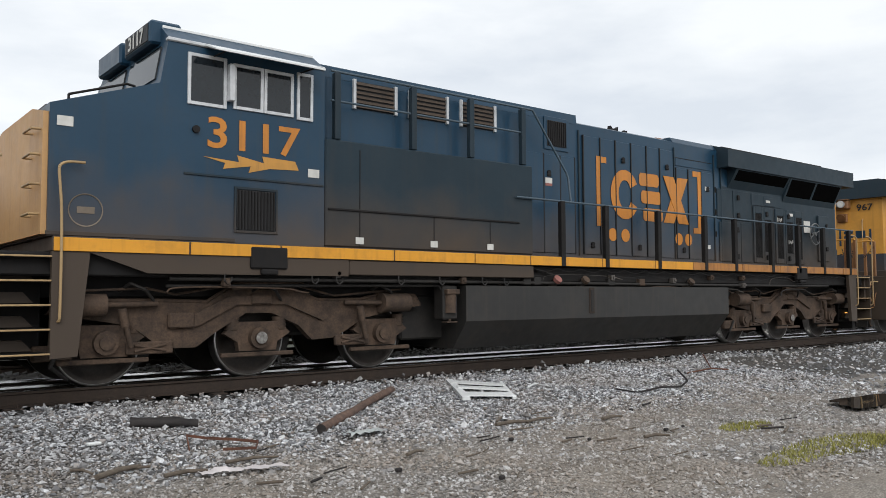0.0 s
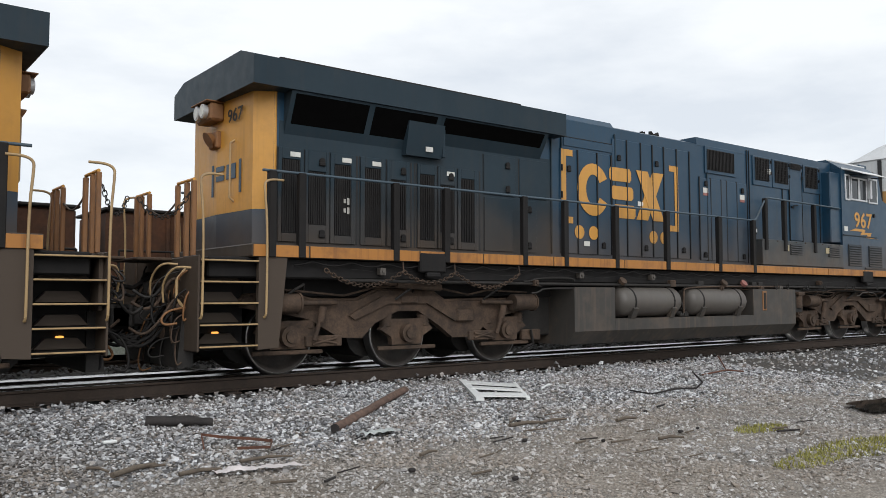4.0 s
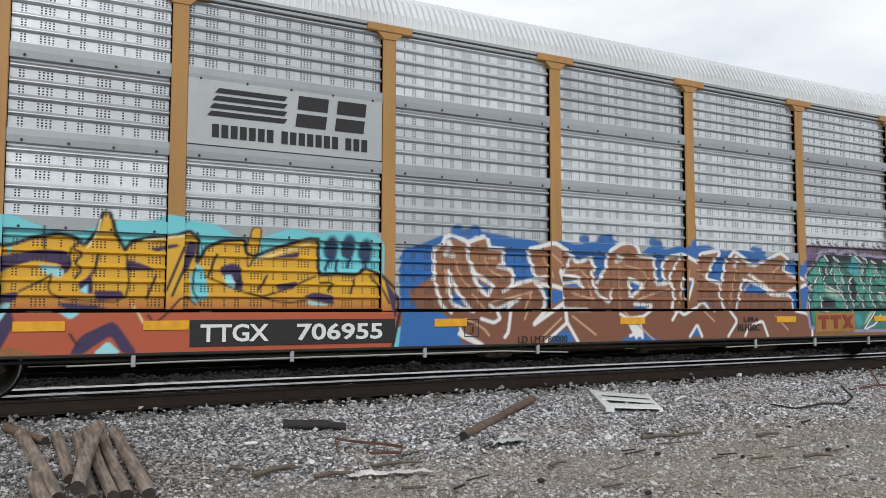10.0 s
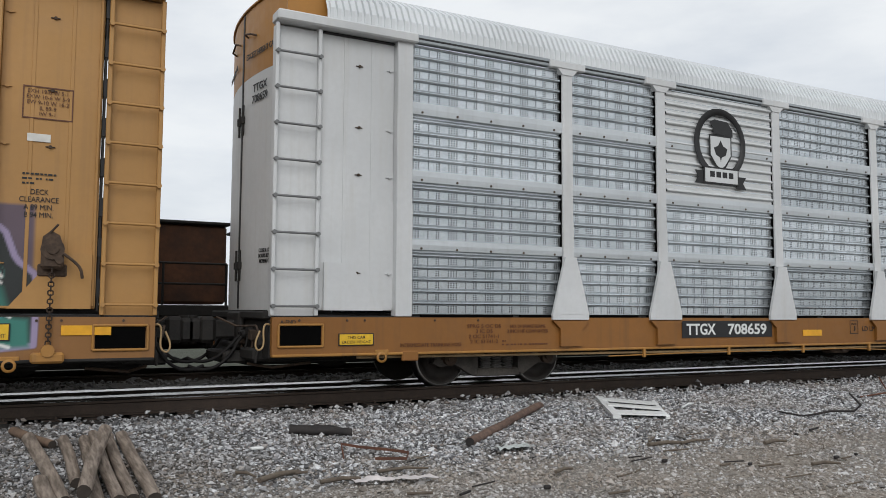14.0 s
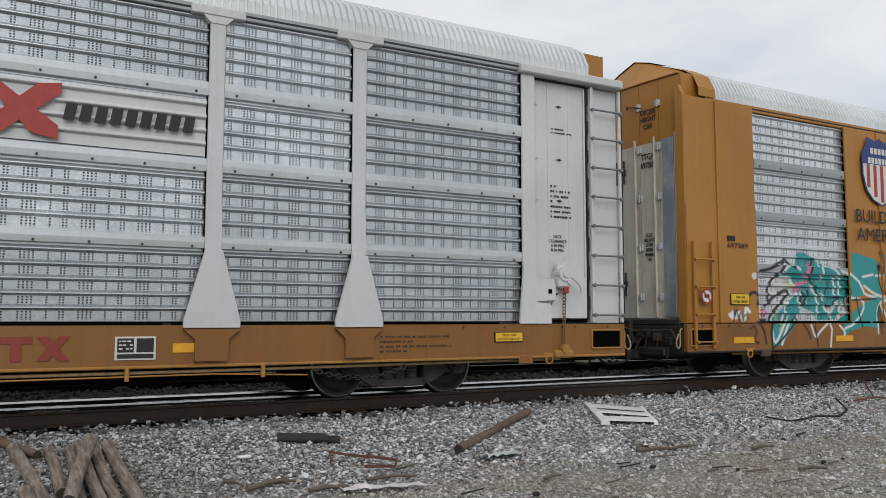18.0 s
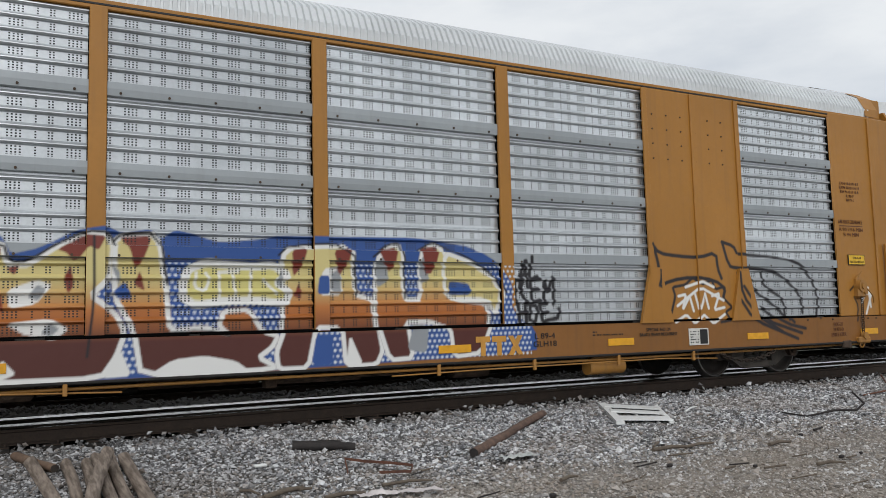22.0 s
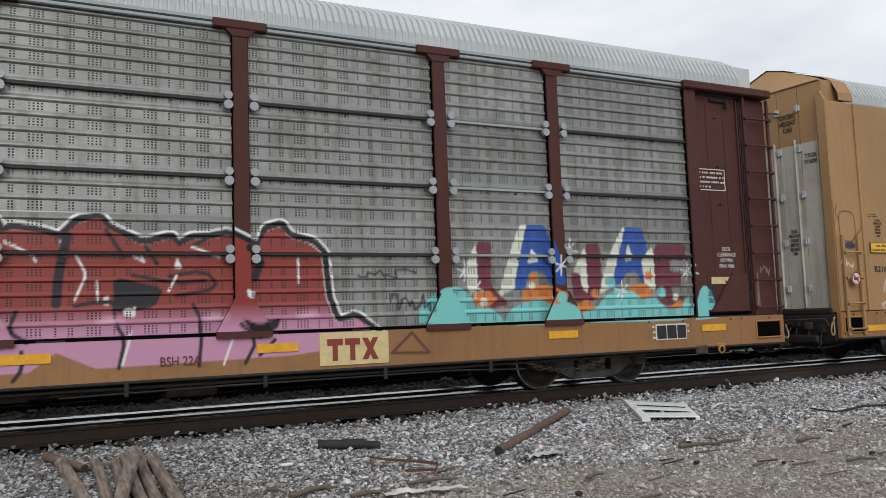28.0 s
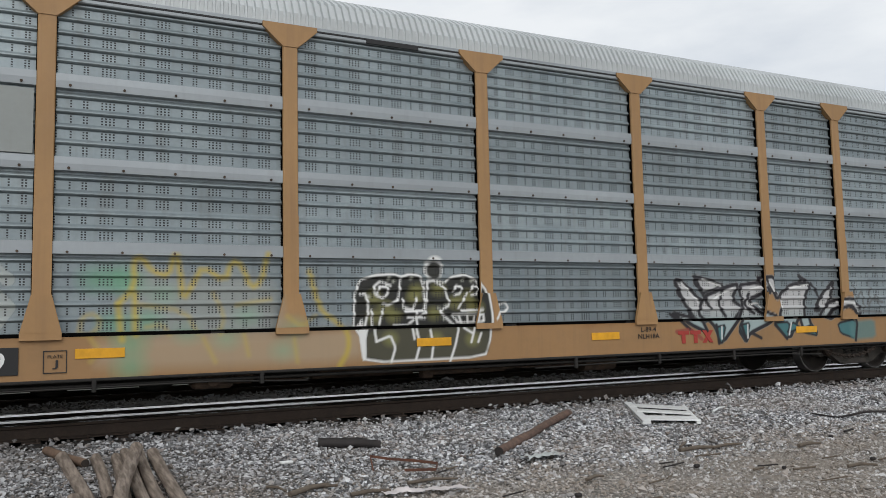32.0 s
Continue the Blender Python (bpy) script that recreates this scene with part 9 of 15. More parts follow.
s_f.paint([[(-4.19, 1.09), (-4.42, 0.99), (-4.54, 0.99)], [(-3.57, 1.96), (-3.56, 1.17), (-3.09, 1.05)], [(-3.21, 1.41), (-2.88, 1.16), (-2.42, 0.97), (-2.29, 0.67)], [(-2.03, 0.96), (-2.00, 0.66)], [(-1.40, 1.46), (-1.28, 0.94), (-1.06, 0.73)], [(-2.71, 2.15), (-2.87, 1.41)], [(-4.60, 1.56), (-4.67, 1.27), (-4.92, 1.10)], [(-3.89, 0.95), (-3.93, 0.70)], [(-3.45, 1.08), (-3.26, 0.81), (-3.41, 0.68)]], 0.018, INK)
s_f.paint([[(-4.89, 2.02), (-4.74, 2.07), (-4.57, 1.98)], [(-4.89, 2.02), (-4.92, 1.25)], [(-3.52, 1.87), (-3.47, 1.50)], [(-3.85, 2.00), (-3.60, 2.04)], [(-4.08, 1.63), (-3.65, 1.60)], [(-3.87, 1.43), (-3.60, 1.45)], [(-3.07, 1.87), (-3.20, 1.56)], [(-2.39, 1.38), (-2.08, 1.51), (-1.78, 1.34)], [(-1.92, 2.09), (-1.68, 2.06), (-1.65, 1.89)], [(-2.68, 1.61), (-2.69, 1.33)], [(-4.53, 0.84), (-4.11, 0.92)]], 0.012, (0.78, 0.62, 0.62))
s_f.paint([[(-2.20, 2.25), (-2.19, 1.59)]], 0.02, CHALK, tight=1)
s_f.shape([(-4.53, 0.95), (-4.25, 1.18), (-4.20, 0.94)], CHALK)
s_f.shape([(-3.18, 1.50), (-3.09, 1.53), (-3.10, 1.34)], CHALK)
s_f.shape([(-2.99, 1.32), (-2.77, 1.42), (-2.80, 1.28)], CHALK)
s_f.shape([(-2.22, 1.19), (-2.05, 1.19), (-2.15, 1.07)], CHALK)
s_f.shape([(-3.02, 1.07), (-2.83, 1.02), (-2.99, 0.89)], CHALK)
s_f.shape([(-1.34, 1.34), (-1.11, 1.42), (-1.09, 1.18), (-1.29, 1.09)], INK)
s_f.shape([(-1.27, 1.04), (-1.13, 1.18), (-1.02, 0.84), (-1.12, 0.77)], (0.34, 0.36, 0.33))
s_f.blob(-1.87, 1.89, 0.03, 0.03, CHALK)
s_f.blob(-1.78, 0.81, 0.03, 0.03, CHALK)
s_f.blob(-1.77, 0.91, 0.03, 0.03, CHALK)
s_f.shape([(-0.98, 0.92), (-0.43, 1.02), (-0.36, 0.68), (-0.93, 0.65)], (0.36, 0.22, 0.05), edge=INK, ew=0.02)
s_f.paint([[(-1.04, 1.47), (-0.53, 1.60), (-0.37, 1.81), (-0.24, 1.88), (-0.11, 1.81), (0.02, 1.90), (-0.01, 2.16), (0.10, 2.25), (0.57, 2.29), (1.23, 2.28), (1.27, 2.41), (1.44, 2.48), (1.58, 2.38), (1.63, 2.28), (1.72, 2.34), (1.98, 2.30), (2.22, 2.23)]], 0.075, CHALK, tight=1)
s_f.paint([[(2.20, 2.23), (2.39, 2.43), (2.62, 2.48), (2.72, 2.35), (3.10, 2.17), (3.41, 2.26), (3.50, 2.16), (3.66, 2.25), (3.87, 2.26), (4.09, 2.31), (4.34, 2.19), (4.48, 2.17), (4.55, 2.37), (4.76, 2.44), (4.88, 2.29), (5.19, 2.21), (5.33, 2.07), (5.35, 1.82), (5.38, 1.50), (5.50, 1.18), (5.74, 1.25), (6.04, 1.03)]], 0.075, CHALK, tight=1)
s_f.paint([[(-1.04, 1.47), (-0.53, 1.60), (-0.37, 1.81), (-0.24, 1.88), (-0.11, 1.81), (0.02, 1.90), (-0.01, 2.16), (0.10, 2.25), (0.57, 2.29), (1.23, 2.28), (1.27, 2.41), (1.44, 2.48), (1.58, 2.38), (1.63, 2.28), (1.72, 2.34), (1.98, 2.30), (2.22, 2.23)]], 0.042, INK, tight=1)
s_f.paint([[(2.20, 2.23), (2.39, 2.43), (2.62, 2.48), (2.72, 2.35), (3.10, 2.17), (3.41, 2.26), (3.50, 2.16), (3.66, 2.25), (3.87, 2.26), (4.09, 2.31), (4.34, 2.19), (4.48, 2.17), (4.55, 2.37), (4.76, 2.44), (4.88, 2.29), (5.19, 2.21), (5.33, 2.07), (5.35, 1.82), (5.38, 1.50), (5.50, 1.18), (5.74, 1.25), (6.04, 1.03)]], 0.042, INK, tight=1)
s_f.shape([(-1.04, 1.46), (-0.53, 1.58), (-0.36, 1.79), (-0.23, 1.85), (-0.12, 1.79), (0.05, 1.87), (0.02, 2.14), (0.13, 2.23), (0.57, 2.26), (1.25, 2.26), (1.28, 2.39), (1.44, 2.45), (1.55, 2.36), (1.61, 2.25), (1.72, 2.30), (1.97, 2.27), (2.23, 2.20), (2.18, 0.72), (0.24, 0.68), (-0.36, 0.77), (-0.42, 0.95), (-0.68, 1.08), (-0.72, 1.27), (-0.59, 1.39)], PK, col2=RR, z0=1.12, z1=1.42)
s_f.shape([(2.15, 0.71), (2.20, 2.20), (2.40, 2.39), (2.62, 2.45), (2.71, 2.32), (3.09, 2.13), (3.41, 2.22), (3.50, 2.12), (3.66, 2.21), (3.87, 2.22), (4.09, 2.27), (4.34, 2.16), (4.46, 2.13), (4.55, 2.32), (4.76, 2.40), (4.84, 2.26), (5.15, 2.17), (5.28, 2.05), (5.30, 1.81), (5.33, 1.48), (5.46, 1.14), (5.73, 1.21), (6.00, 1.03), (5.23, 1.00), (5.22, 0.76)], PK, col2=RR, z0=1.12, z1=1.42)
s_f.shape([(-0.66, 1.45), (-0.24, 1.54), (-0.03, 1.51), (-0.06, 1.19), (0.03, 1.04), (-0.68, 1.07), (-0.72, 1.22)], INK)
s_f.shape([(2.76, 1.77), (3.33, 1.62), (3.22, 1.40), (2.78, 1.33)], INK)
s_f.shape([(4.21, 1.24), (4.42, 1.16), (4.74, 1.23), (4.69, 1.10), (4.41, 0.96)], INK)
s_f.shape([(-0.36, 0.77), (-0.27, 0.93), (-0.13, 0.96), (0.03, 0.85), (0.09, 0.71)], INK)
s_f.shape([(0.08, 2.21), (0.25, 2.24), (0.20, 2.03), (0.14, 1.82), (-0.02, 1.68), (-0.09, 1.52), (-0.03, 1.80), (0.07, 1.90)], INK)
s_f.shape([(0.83, 2.24), (0.96, 2.24), (0.90, 2.02), (0.83, 2.04)], INK)
s_f.shape([(-0.42, 1.84), (-0.35, 1.79), (-0.18, 1.84), (-0.27, 1.68), (-0.41, 1.62)], INK)
s_f.shape([(-0.38, 1.79), (-0.27, 1.84), (-0.19, 1.80), (-0.31, 1.67), (-0.39, 1.65)], (0.24, 0.05, 0.035))
s_f.shape([(-0.64, 1.08), (-0.56, 1.32), (-0.24, 1.44), (-0.25, 1.53), (-0.12, 1.38), (-0.09, 1.17), (-0.12, 1.11), (-0.42, 1.19)], PK)
s_f.shape([(-0.43, 1.16), (-0.27, 1.32), (-0.20, 1.18), (-0.27, 1.11)], CHALK)
s_f.shape([(-0.27, 0.77), (-0.19, 0.84), (-0.09, 0.76)], CHALK)
s_f.shape([(0.43, 1.41), (0.56, 1.52), (0.82, 1.55), (1.22, 1.47), (1.30, 1.42), (1.01, 1.41), (0.62, 1.31)], CHALK)
s_f.shape([(-1.10, 1.47), (-0.98, 1.50), (-1.01, 1.40)], CHALK)
s_f.shape([(2.66, 1.53), (2.72, 1.55), (2.72, 1.43), (2.66, 1.44)], CHALK)
s_f.shape([(2.87, 1.38), (3.01, 1.42), (3.01, 1.29), (2.89, 1.30)], CHALK)
s_f.shape([(4.29, 1.60), (4.42, 1.56), (4.39, 1.48), (4.31, 1.48)], CHALK)
s_f.shape([(-0.36, 1.58), (-0.27, 1.77), (-0.12, 1.83), (-0.03, 1.77), (-0.12, 1.70), (-0.24, 1.55)], CHALK)
s_f.shape([(3.48, 2.00), (3.54, 1.85), (3.44, 1.87)], CHALK)
s_f.paint([[(1.37, 2.37), (1.40, 2.02), (1.51, 1.72)], [(2.28, 2.23), (2.19, 1.80), (2.17, 1.46)], [(4.34, 2.11), (4.51, 1.99), (4.41, 1.74)]], 0.05, INK)
s_f.paint([[(0.86, 2.23), (0.90, 2.02), (1.10, 1.80)], [(2.69, 2.30), (2.78, 2.16), (2.88, 1.99)], [(3.12, 2.12), (3.25, 1.91)], [(3.39, 1.76), (3.81, 1.84), (3.98, 1.61), (3.46, 1.53)], [(2.77, 1.44), (2.80, 1.20), (2.89, 1.05), (2.82, 0.71)], [(3.66, 1.42), (3.76, 1.23), (3.71, 0.69)], [(4.20, 1.17), (4.41, 0.97), (4.26, 0.69)], [(1.77, 1.38), (1.69, 1.17), (1.88, 1.04)], [(1.83, 0.94), (1.84, 0.75), (1.75, 0.63)], [(0.49, 1.32), (0.69, 1.14)], [(0.88, 1.34), (1.16, 1.18)], [(2.98, 1.78), (3.46, 1.68), (3.80, 1.71)], [(0.75, 1.62), (1.22, 1.54)], [(2.36, 1.43), (2.66, 1.49), (2.97, 1.41)], [(4.63, 0.96), (4.44, 0.78)], [(3.65, 2.12), (3.83, 2.23)]], 0.022, INK)
s_f.paint([[(0.56, 1.69), (0.63, 1.79), (0.75, 1.62), (0.95, 1.58)]], 0.022, INK)
s_f.paint([[(0.18, 1.70), (0.25, 1.83), (0.32, 1.75)], [(0.76, 1.96), (0.89, 1.89), (1.03, 1.80)], [(0.33, 2.23), (0.57, 2.25)], [(0.86, 2.19), (0.83, 2.06), (1.04, 1.88)], [(2.37, 2.01), (2.48, 1.79), (2.36, 1.50)], [(2.59, 1.71), (2.60, 1.50)], [(3.07, 2.01), (3.11, 1.93), (2.99, 2.01)], [(4.97, 1.99), (4.97, 1.67)], [(3.38, 1.59), (3.47, 1.77)], [(3.65, 2.12), (3.98, 2.00)], [(1.65, 2.16), (1.93, 2.01), (1.96, 1.94)], [(-0.30, 0.82), (-0.19, 0.92), (0.01, 0.83)], [(2.96, 1.12), (2.86, 0.75)], [(4.11, 0.99), (4.00, 0.69)]], 0.013, CHALK, tight=1)
for i in range(9):
    s_f.blob(-4.35 + i * 1.18, 1.26, 0.14, 0.05, (0.68, 0.40, 0.52), 0.03, 0.7)
# brown wagon: blue and wine letters on turquoise clouds
CB, MR, AZ, IV, OG = (0.20, 0.58, 0.56), (0.15, 0.025, 0.045), (0.022, 0.085, 0.36), (0.68, 0.70, 0.58), (0.60, 0.19, 0.045)
s_f.shape([(7.92, 1.43), (8.08, 1.89), (8.31, 2.47), (8.51, 2.56), (8.40, 2.06), (8.21, 1.54)], IV)
s_f.shape([(8.18, 1.54), (8.47, 2.58), (8.71, 2.60), (8.95, 2.14), (9.08, 1.58), (8.81, 1.62), (8.71, 1.81), (8.47, 1.79), (8.40, 1.56)], AZ)
s_f.shape([(8.53, 2.16), (8.66, 1.95), (8.44, 1.92)], IV)
s_f.shape([(7.41, 1.89), (7.59, 2.24), (7.60, 1.65), (7.49, 1.51), (7.42, 1.55)], IV)
s_f.shape([(7.59, 2.24), (7.85, 2.24), (7.80, 1.61), (8.12, 1.32), (7.75, 1.27), (7.60, 1.55)], MR)
s_f.shape([(9.25, 1.79), (9.51, 2.22), (9.51, 1.63), (9.59, 1.47), (9.46, 1.44), (9.35, 1.61)], IV)
s_f.shape([(9.51, 2.24), (9.79, 2.24), (9.79, 1.63), (9.67, 1.35), (9.25, 1.32), (9.21, 1.80), (9.38, 1.77), (9.41, 1.55), (9.53, 1.46)], MR)
s_f.shape([(9.73, 1.44), (9.87, 1.89), (10.18, 2.42), (10.34, 2.58), (10.25, 2.25), (10.01, 1.56)], IV)
s_f.shape([(9.96, 1.56), (10.24, 2.33), (10.32, 2.60), (10.60, 2.60), (10.74, 2.16), (10.83, 1.60), (10.58, 1.60), (10.48, 1.80), (10.25, 1.76), (10.18, 1.61)], AZ)
s_f.shape([(10.34, 2.26), (10.44, 1.98), (10.26, 1.95)], IV)
s_f.shape([(10.58, 1.98), (10.85, 2.23), (10.88, 1.51), (10.66, 1.51)], IV)
s_f.shape([(10.85, 2.24), (11.56, 2.25), (11.50, 1.97), (11.19, 1.99), (11.17, 1.80), (11.43, 1.78), (11.38, 1.55), (11.16, 1.55), (11.22, 1.43), (11.47, 1.37), (11.38, 1.23), (11.01, 1.24), (10.85, 1.42)], MR)
s_f.shape([(8.30, 1.38), (8.41, 1.60), (8.80, 1.60), (9.07, 1.47), (8.96, 1.28), (8.44, 1.33)], OG)
s_f.shape([(10.27, 1.56), (10.65, 1.62), (10.82, 1.44), (10.56, 1.33), (10.34, 1.43)], OG)
s_f.shape([(11.04, 1.19), (11.39, 1.34), (11.51, 1.18)], OG)
s_f.shape([(7.49, 1.49), (7.78, 1.55), (7.92, 1.40), (7.73, 1.29), (7.54, 1.33)], OG)
s_f.shape([(9.16, 1.25), (9.51, 1.39), (9.68, 1.21), (9.34, 1.12)], OG)
s_f.shape([(6.65, 1.07), (6.66, 1.27), (6.79, 1.42), (7.02, 1.58), (7.28, 1.59), (7.46, 1.49), (7.54, 1.29), (7.77, 1.28), (7.95, 1.18), (8.01, 1.08), (8.01, 1.02)], CB)
s_f.shape([(7.99, 1.02), (8.10, 1.24), (8.35, 1.35), (8.64, 1.41), (8.84, 1.30), (9.04, 1.34), (9.24, 1.25), (9.30, 1.02)], CB)
s_f.shape([(9.26, 1.02), (9.34, 1.16), (9.66, 1.24), (9.89, 1.45), (10.12, 1.54), (10.40, 1.49), (10.56, 1.35), (10.85, 1.39), (11.07, 1.18), (11.37, 1.20), (11.57, 1.43), (11.56, 0.99)], CB)
s_f.shape([(11.51, 0.99), (11.76, 1.56), (12.07, 1.51), (12.20, 1.18), (12.12, 1.02)], CB)
s_f.blob(8.94, 1.40, 0.09, 0.09, CB)
s_f.blob(10.97, 1.46, 0.09, 0.09, CB)
s_f.blob(9.96, 1.63, 0.09, 0.09, CB)
s_f.blob(7.68, 1.37, 0.06, 0.06, IV)
s_f.blob(8.50, 1.60, 0.06, 0.06, IV)
s_f.blob(11.26, 1.38, 0.06, 0.06, IV)
s_f.blob(8.54, 1.72, 0.08, 0.07, OG)
s_f.blob(10.72, 1.73, 0.08, 0.07, OG)
s_f.blob(9.66, 1.46, 0.08, 0.07, OG)
s_f.paint([[(7.39, 1.95), (7.38, 1.67)], [(7.26, 1.85), (7.51, 1.77)], [(7.30, 1.72), (7.47, 1.90)]], 0.011, CHALK)
s_f.paint([[(7.56, 1.71), (7.55, 1.43)], [(7.43, 1.61), (7.68, 1.53)], [(7.47, 1.48), (7.64, 1.66)]], 0.011, CHALK)
s_f.paint([[(9.00, 2.04), (8.98, 1.74)], [(8.85, 1.93), (9.13, 1.85)], [(8.90, 1.80), (9.09, 1.98)]], 0.011, CHALK)
s_f.paint([[(9.22, 2.30), (9.20, 1.99)], [(9.07, 2.19), (9.36, 2.10)], [(9.11, 2.05), (9.31, 2.24)]], 0.011, CHALK)
s_f.paint([[(11.55, 1.96), (11.52, 1.63)], [(11.37, 1.84), (11.71, 1.75)], [(11.42, 1.70), (11.66, 1.90)]], 0.011, CHALK)
s_f.paint([[(10.18, 1.65), (10.16, 1.33)], [(10.02, 1.54), (10.33, 1.45)], [(10.07, 1.40), (10.28, 1.59)]], 0.011, CHALK)
s_f.lines([[(6.2, 0.72), (6.5, 0.98), (6.75, 0.70), (6.2, 0.72)]], 0.018, (0.08, 0.03, 0.02))
tag(s_f, 5.75, 6.6, 1.72, 1.86, INK, 0.014, 70, 16)
tag(s_f, 6.25, 6.85, 1.25, 1.5, INK, 0.014, 71, 16)
tag(s_f, -0.75, -0.1, 1.95, 2.1, INK, 0.014, 72, 14)
tag(s_f, -13.45, -13.1, 1.75, 1.95, CHALK, 0.010, 73, 14)
tag(s_f, -13.5, -13.15, 1.1, 1.3, CHALK, 0.014, 74, 14)
tag(s_f, -12.9, -12.6, 1.2, 1.75, CHALK, 0.018, 75, 14)
tag(s_f, 13.1, 13.2, 1.15, 1.8, (0.45, 0.42, 0.40), 0.003, 76, 10)
tag(s_f, 13.25, 13.5, 1.7, 1.9, (0.4, 0.36, 0.35), 0.003, 77, 14)
# pale wagon: hollow letters in white and orange
s_g.paint([[(-11.48, 1.43), (-11.34, 1.83), (-11.24, 1.96), (-10.91, 1.99), (-10.71, 1.94), (-10.79, 1.54), (-10.80, 1.20), (-10.64, 0.85), (-10.61, 0.70), (-10.71, 0.61)], [(-11.35, 1.16), (-11.25, 1.42), (-11.08, 1.69), (-10.98, 1.75), (-11.06, 1.42), (-11.13, 1.00)], [(-10.91, 1.96), (-10.89, 1.41), (-10.93, 0.99), (-10.78, 0.61)], [(-12.38, 1.15), (-12.00, 1.29), (-11.57, 1.37), (-11.38, 1.30), (-11.31, 1.08)], [(-12.38, 1.15), (-12.30, 1.01), (-12.00, 1.12), (-11.57, 1.21), (-11.51, 1.17), (-11.55, 0.96)], [(-12.17, 1.99), (-11.86, 1.94), (-11.88, 1.71), (-11.85, 1.56)], [(-11.38, 1.23), (-11.33, 0.90), (-11.52, 0.63)], [(-11.22, 1.16), (-11.20, 0.89), (-11.17, 0.58)]], 0.034, (0.55, 0.24, 0.09), soft=0.03, alpha=0.55)
s_g.paint([[(-10.73, 1.34), (-10.65, 1.68), (-10.51, 1.95), (-10.22, 1.98), (-10.19, 1.81), (-10.24, 1.39), (-10.04, 1.10), (-9.90, 0.93)], [(-10.53, 1.05), (-10.55, 1.40), (-10.41, 1.78), (-10.34, 1.74), (-10.27, 1.46), (-10.11, 1.17), (-9.97, 0.81), (-9.91, 0.62)]], 0.034, (0.55, 0.24, 0.09), soft=0.03, alpha=0.55)
s_g.paint([[(-10.00, 1.09), (-9.99, 1.52), (-9.90, 1.98), (-9.57, 1.98), (-9.63, 1.36), (-9.60, 1.07), (-9.54, 0.63)], [(-9.71, 1.15), (-9.70, 1.51), (-9.58, 1.65)], [(-9.63, 1.36), (-9.46, 1.79), (-9.34, 1.97), (-9.11, 1.86), (-9.28, 1.49), (-9.36, 1.38), (-8.64, 1.78), (-8.56, 1.62), (-8.90, 1.37), (-9.29, 1.20), (-9.45, 1.12), (-8.98, 1.19), (-8.67, 1.03), (-8.45, 0.72), (-8.61, 0.60)], [(-9.37, 1.06), (-9.32, 0.61)], [(-8.99, 1.01), (-8.77, 0.66), (-8.69, 0.57)], [(-8.51, 1.08), (-8.45, 1.47), (-8.35, 1.85), (-8.26, 1.96), (-7.70, 1.99), (-7.71, 1.76), (-8.19, 1.77), (-8.25, 1.39), (-7.87, 1.37), (-7.92, 1.18), (-8.30, 1.17), (-8.35, 1.00)], [(-8.39, 1.01), (-8.37, 0.66), (-7.77, 0.74), (-7.85, 0.55)]], 0.034, (0.55, 0.24, 0.09), soft=0.03, alpha=0.55)
s_g.paint([[(-12.30, 1.39), (-12.27, 1.53), (-12.15, 1.72), (-12.12, 1.46), (-12.02, 1.34)], [(-11.26, 1.02), (-11.06, 1.15), (-11.00, 1.01)], [(-10.23, 1.67), (-10.26, 1.95)], [(-10.54, 0.78), (-10.37, 0.63), (-10.41, 0.84)]], 0.034, (0.55, 0.24, 0.09), soft=0.03, alpha=0.55)
s_g.paint([[(-11.48, 1.43), (-11.34, 1.83), (-11.24, 1.96), (-10.91, 1.99), (-10.71, 1.94), (-10.79, 1.54), (-10.80, 1.20), (-10.64, 0.85), (-10.61, 0.70), (-10.71, 0.61)], [(-11.35, 1.16), (-11.25, 1.42), (-11.08, 1.69), (-10.98, 1.75), (-11.06, 1.42), (-11.13, 1.00)], [(-10.91, 1.96), (-10.89, 1.41), (-10.93, 0.99), (-10.78, 0.61)], [(-12.38, 1.15), (-12.00, 1.29), (-11.57, 1.37), (-11.38, 1.30), (-11.31, 1.08)], [(-12.38, 1.15), (-12.30, 1.01), (-12.00, 1.12), (-11.57, 1.21), (-11.51, 1.17), (-11.55, 0.96)], [(-12.17, 1.99), (-11.86, 1.94), (-11.88, 1.71), (-11.85, 1.56)], [(-11.38, 1.23), (-11.33, 0.90), (-11.52, 0.63)], [(-11.22, 1.16), (-11.20, 0.89), (-11.17, 0.58)]], 0.015, (0.62, 0.57, 0.50))
s_g.paint([[(-10.73, 1.34), (-10.65, 1.68), (-10.51, 1.95), (-10.22, 1.98), (-10.19, 1.81), (-10.24, 1.39), (-10.04, 1.10), (-9.90, 0.93)], [(-10.53, 1.05), (-10.55, 1.40), (-10.41, 1.78), (-10.34, 1.74), (-10.27, 1.46), (-10.11, 1.17), (-9.97, 0.81), (-9.91, 0.62)]], 0.015, (0.62, 0.57, 0.50))
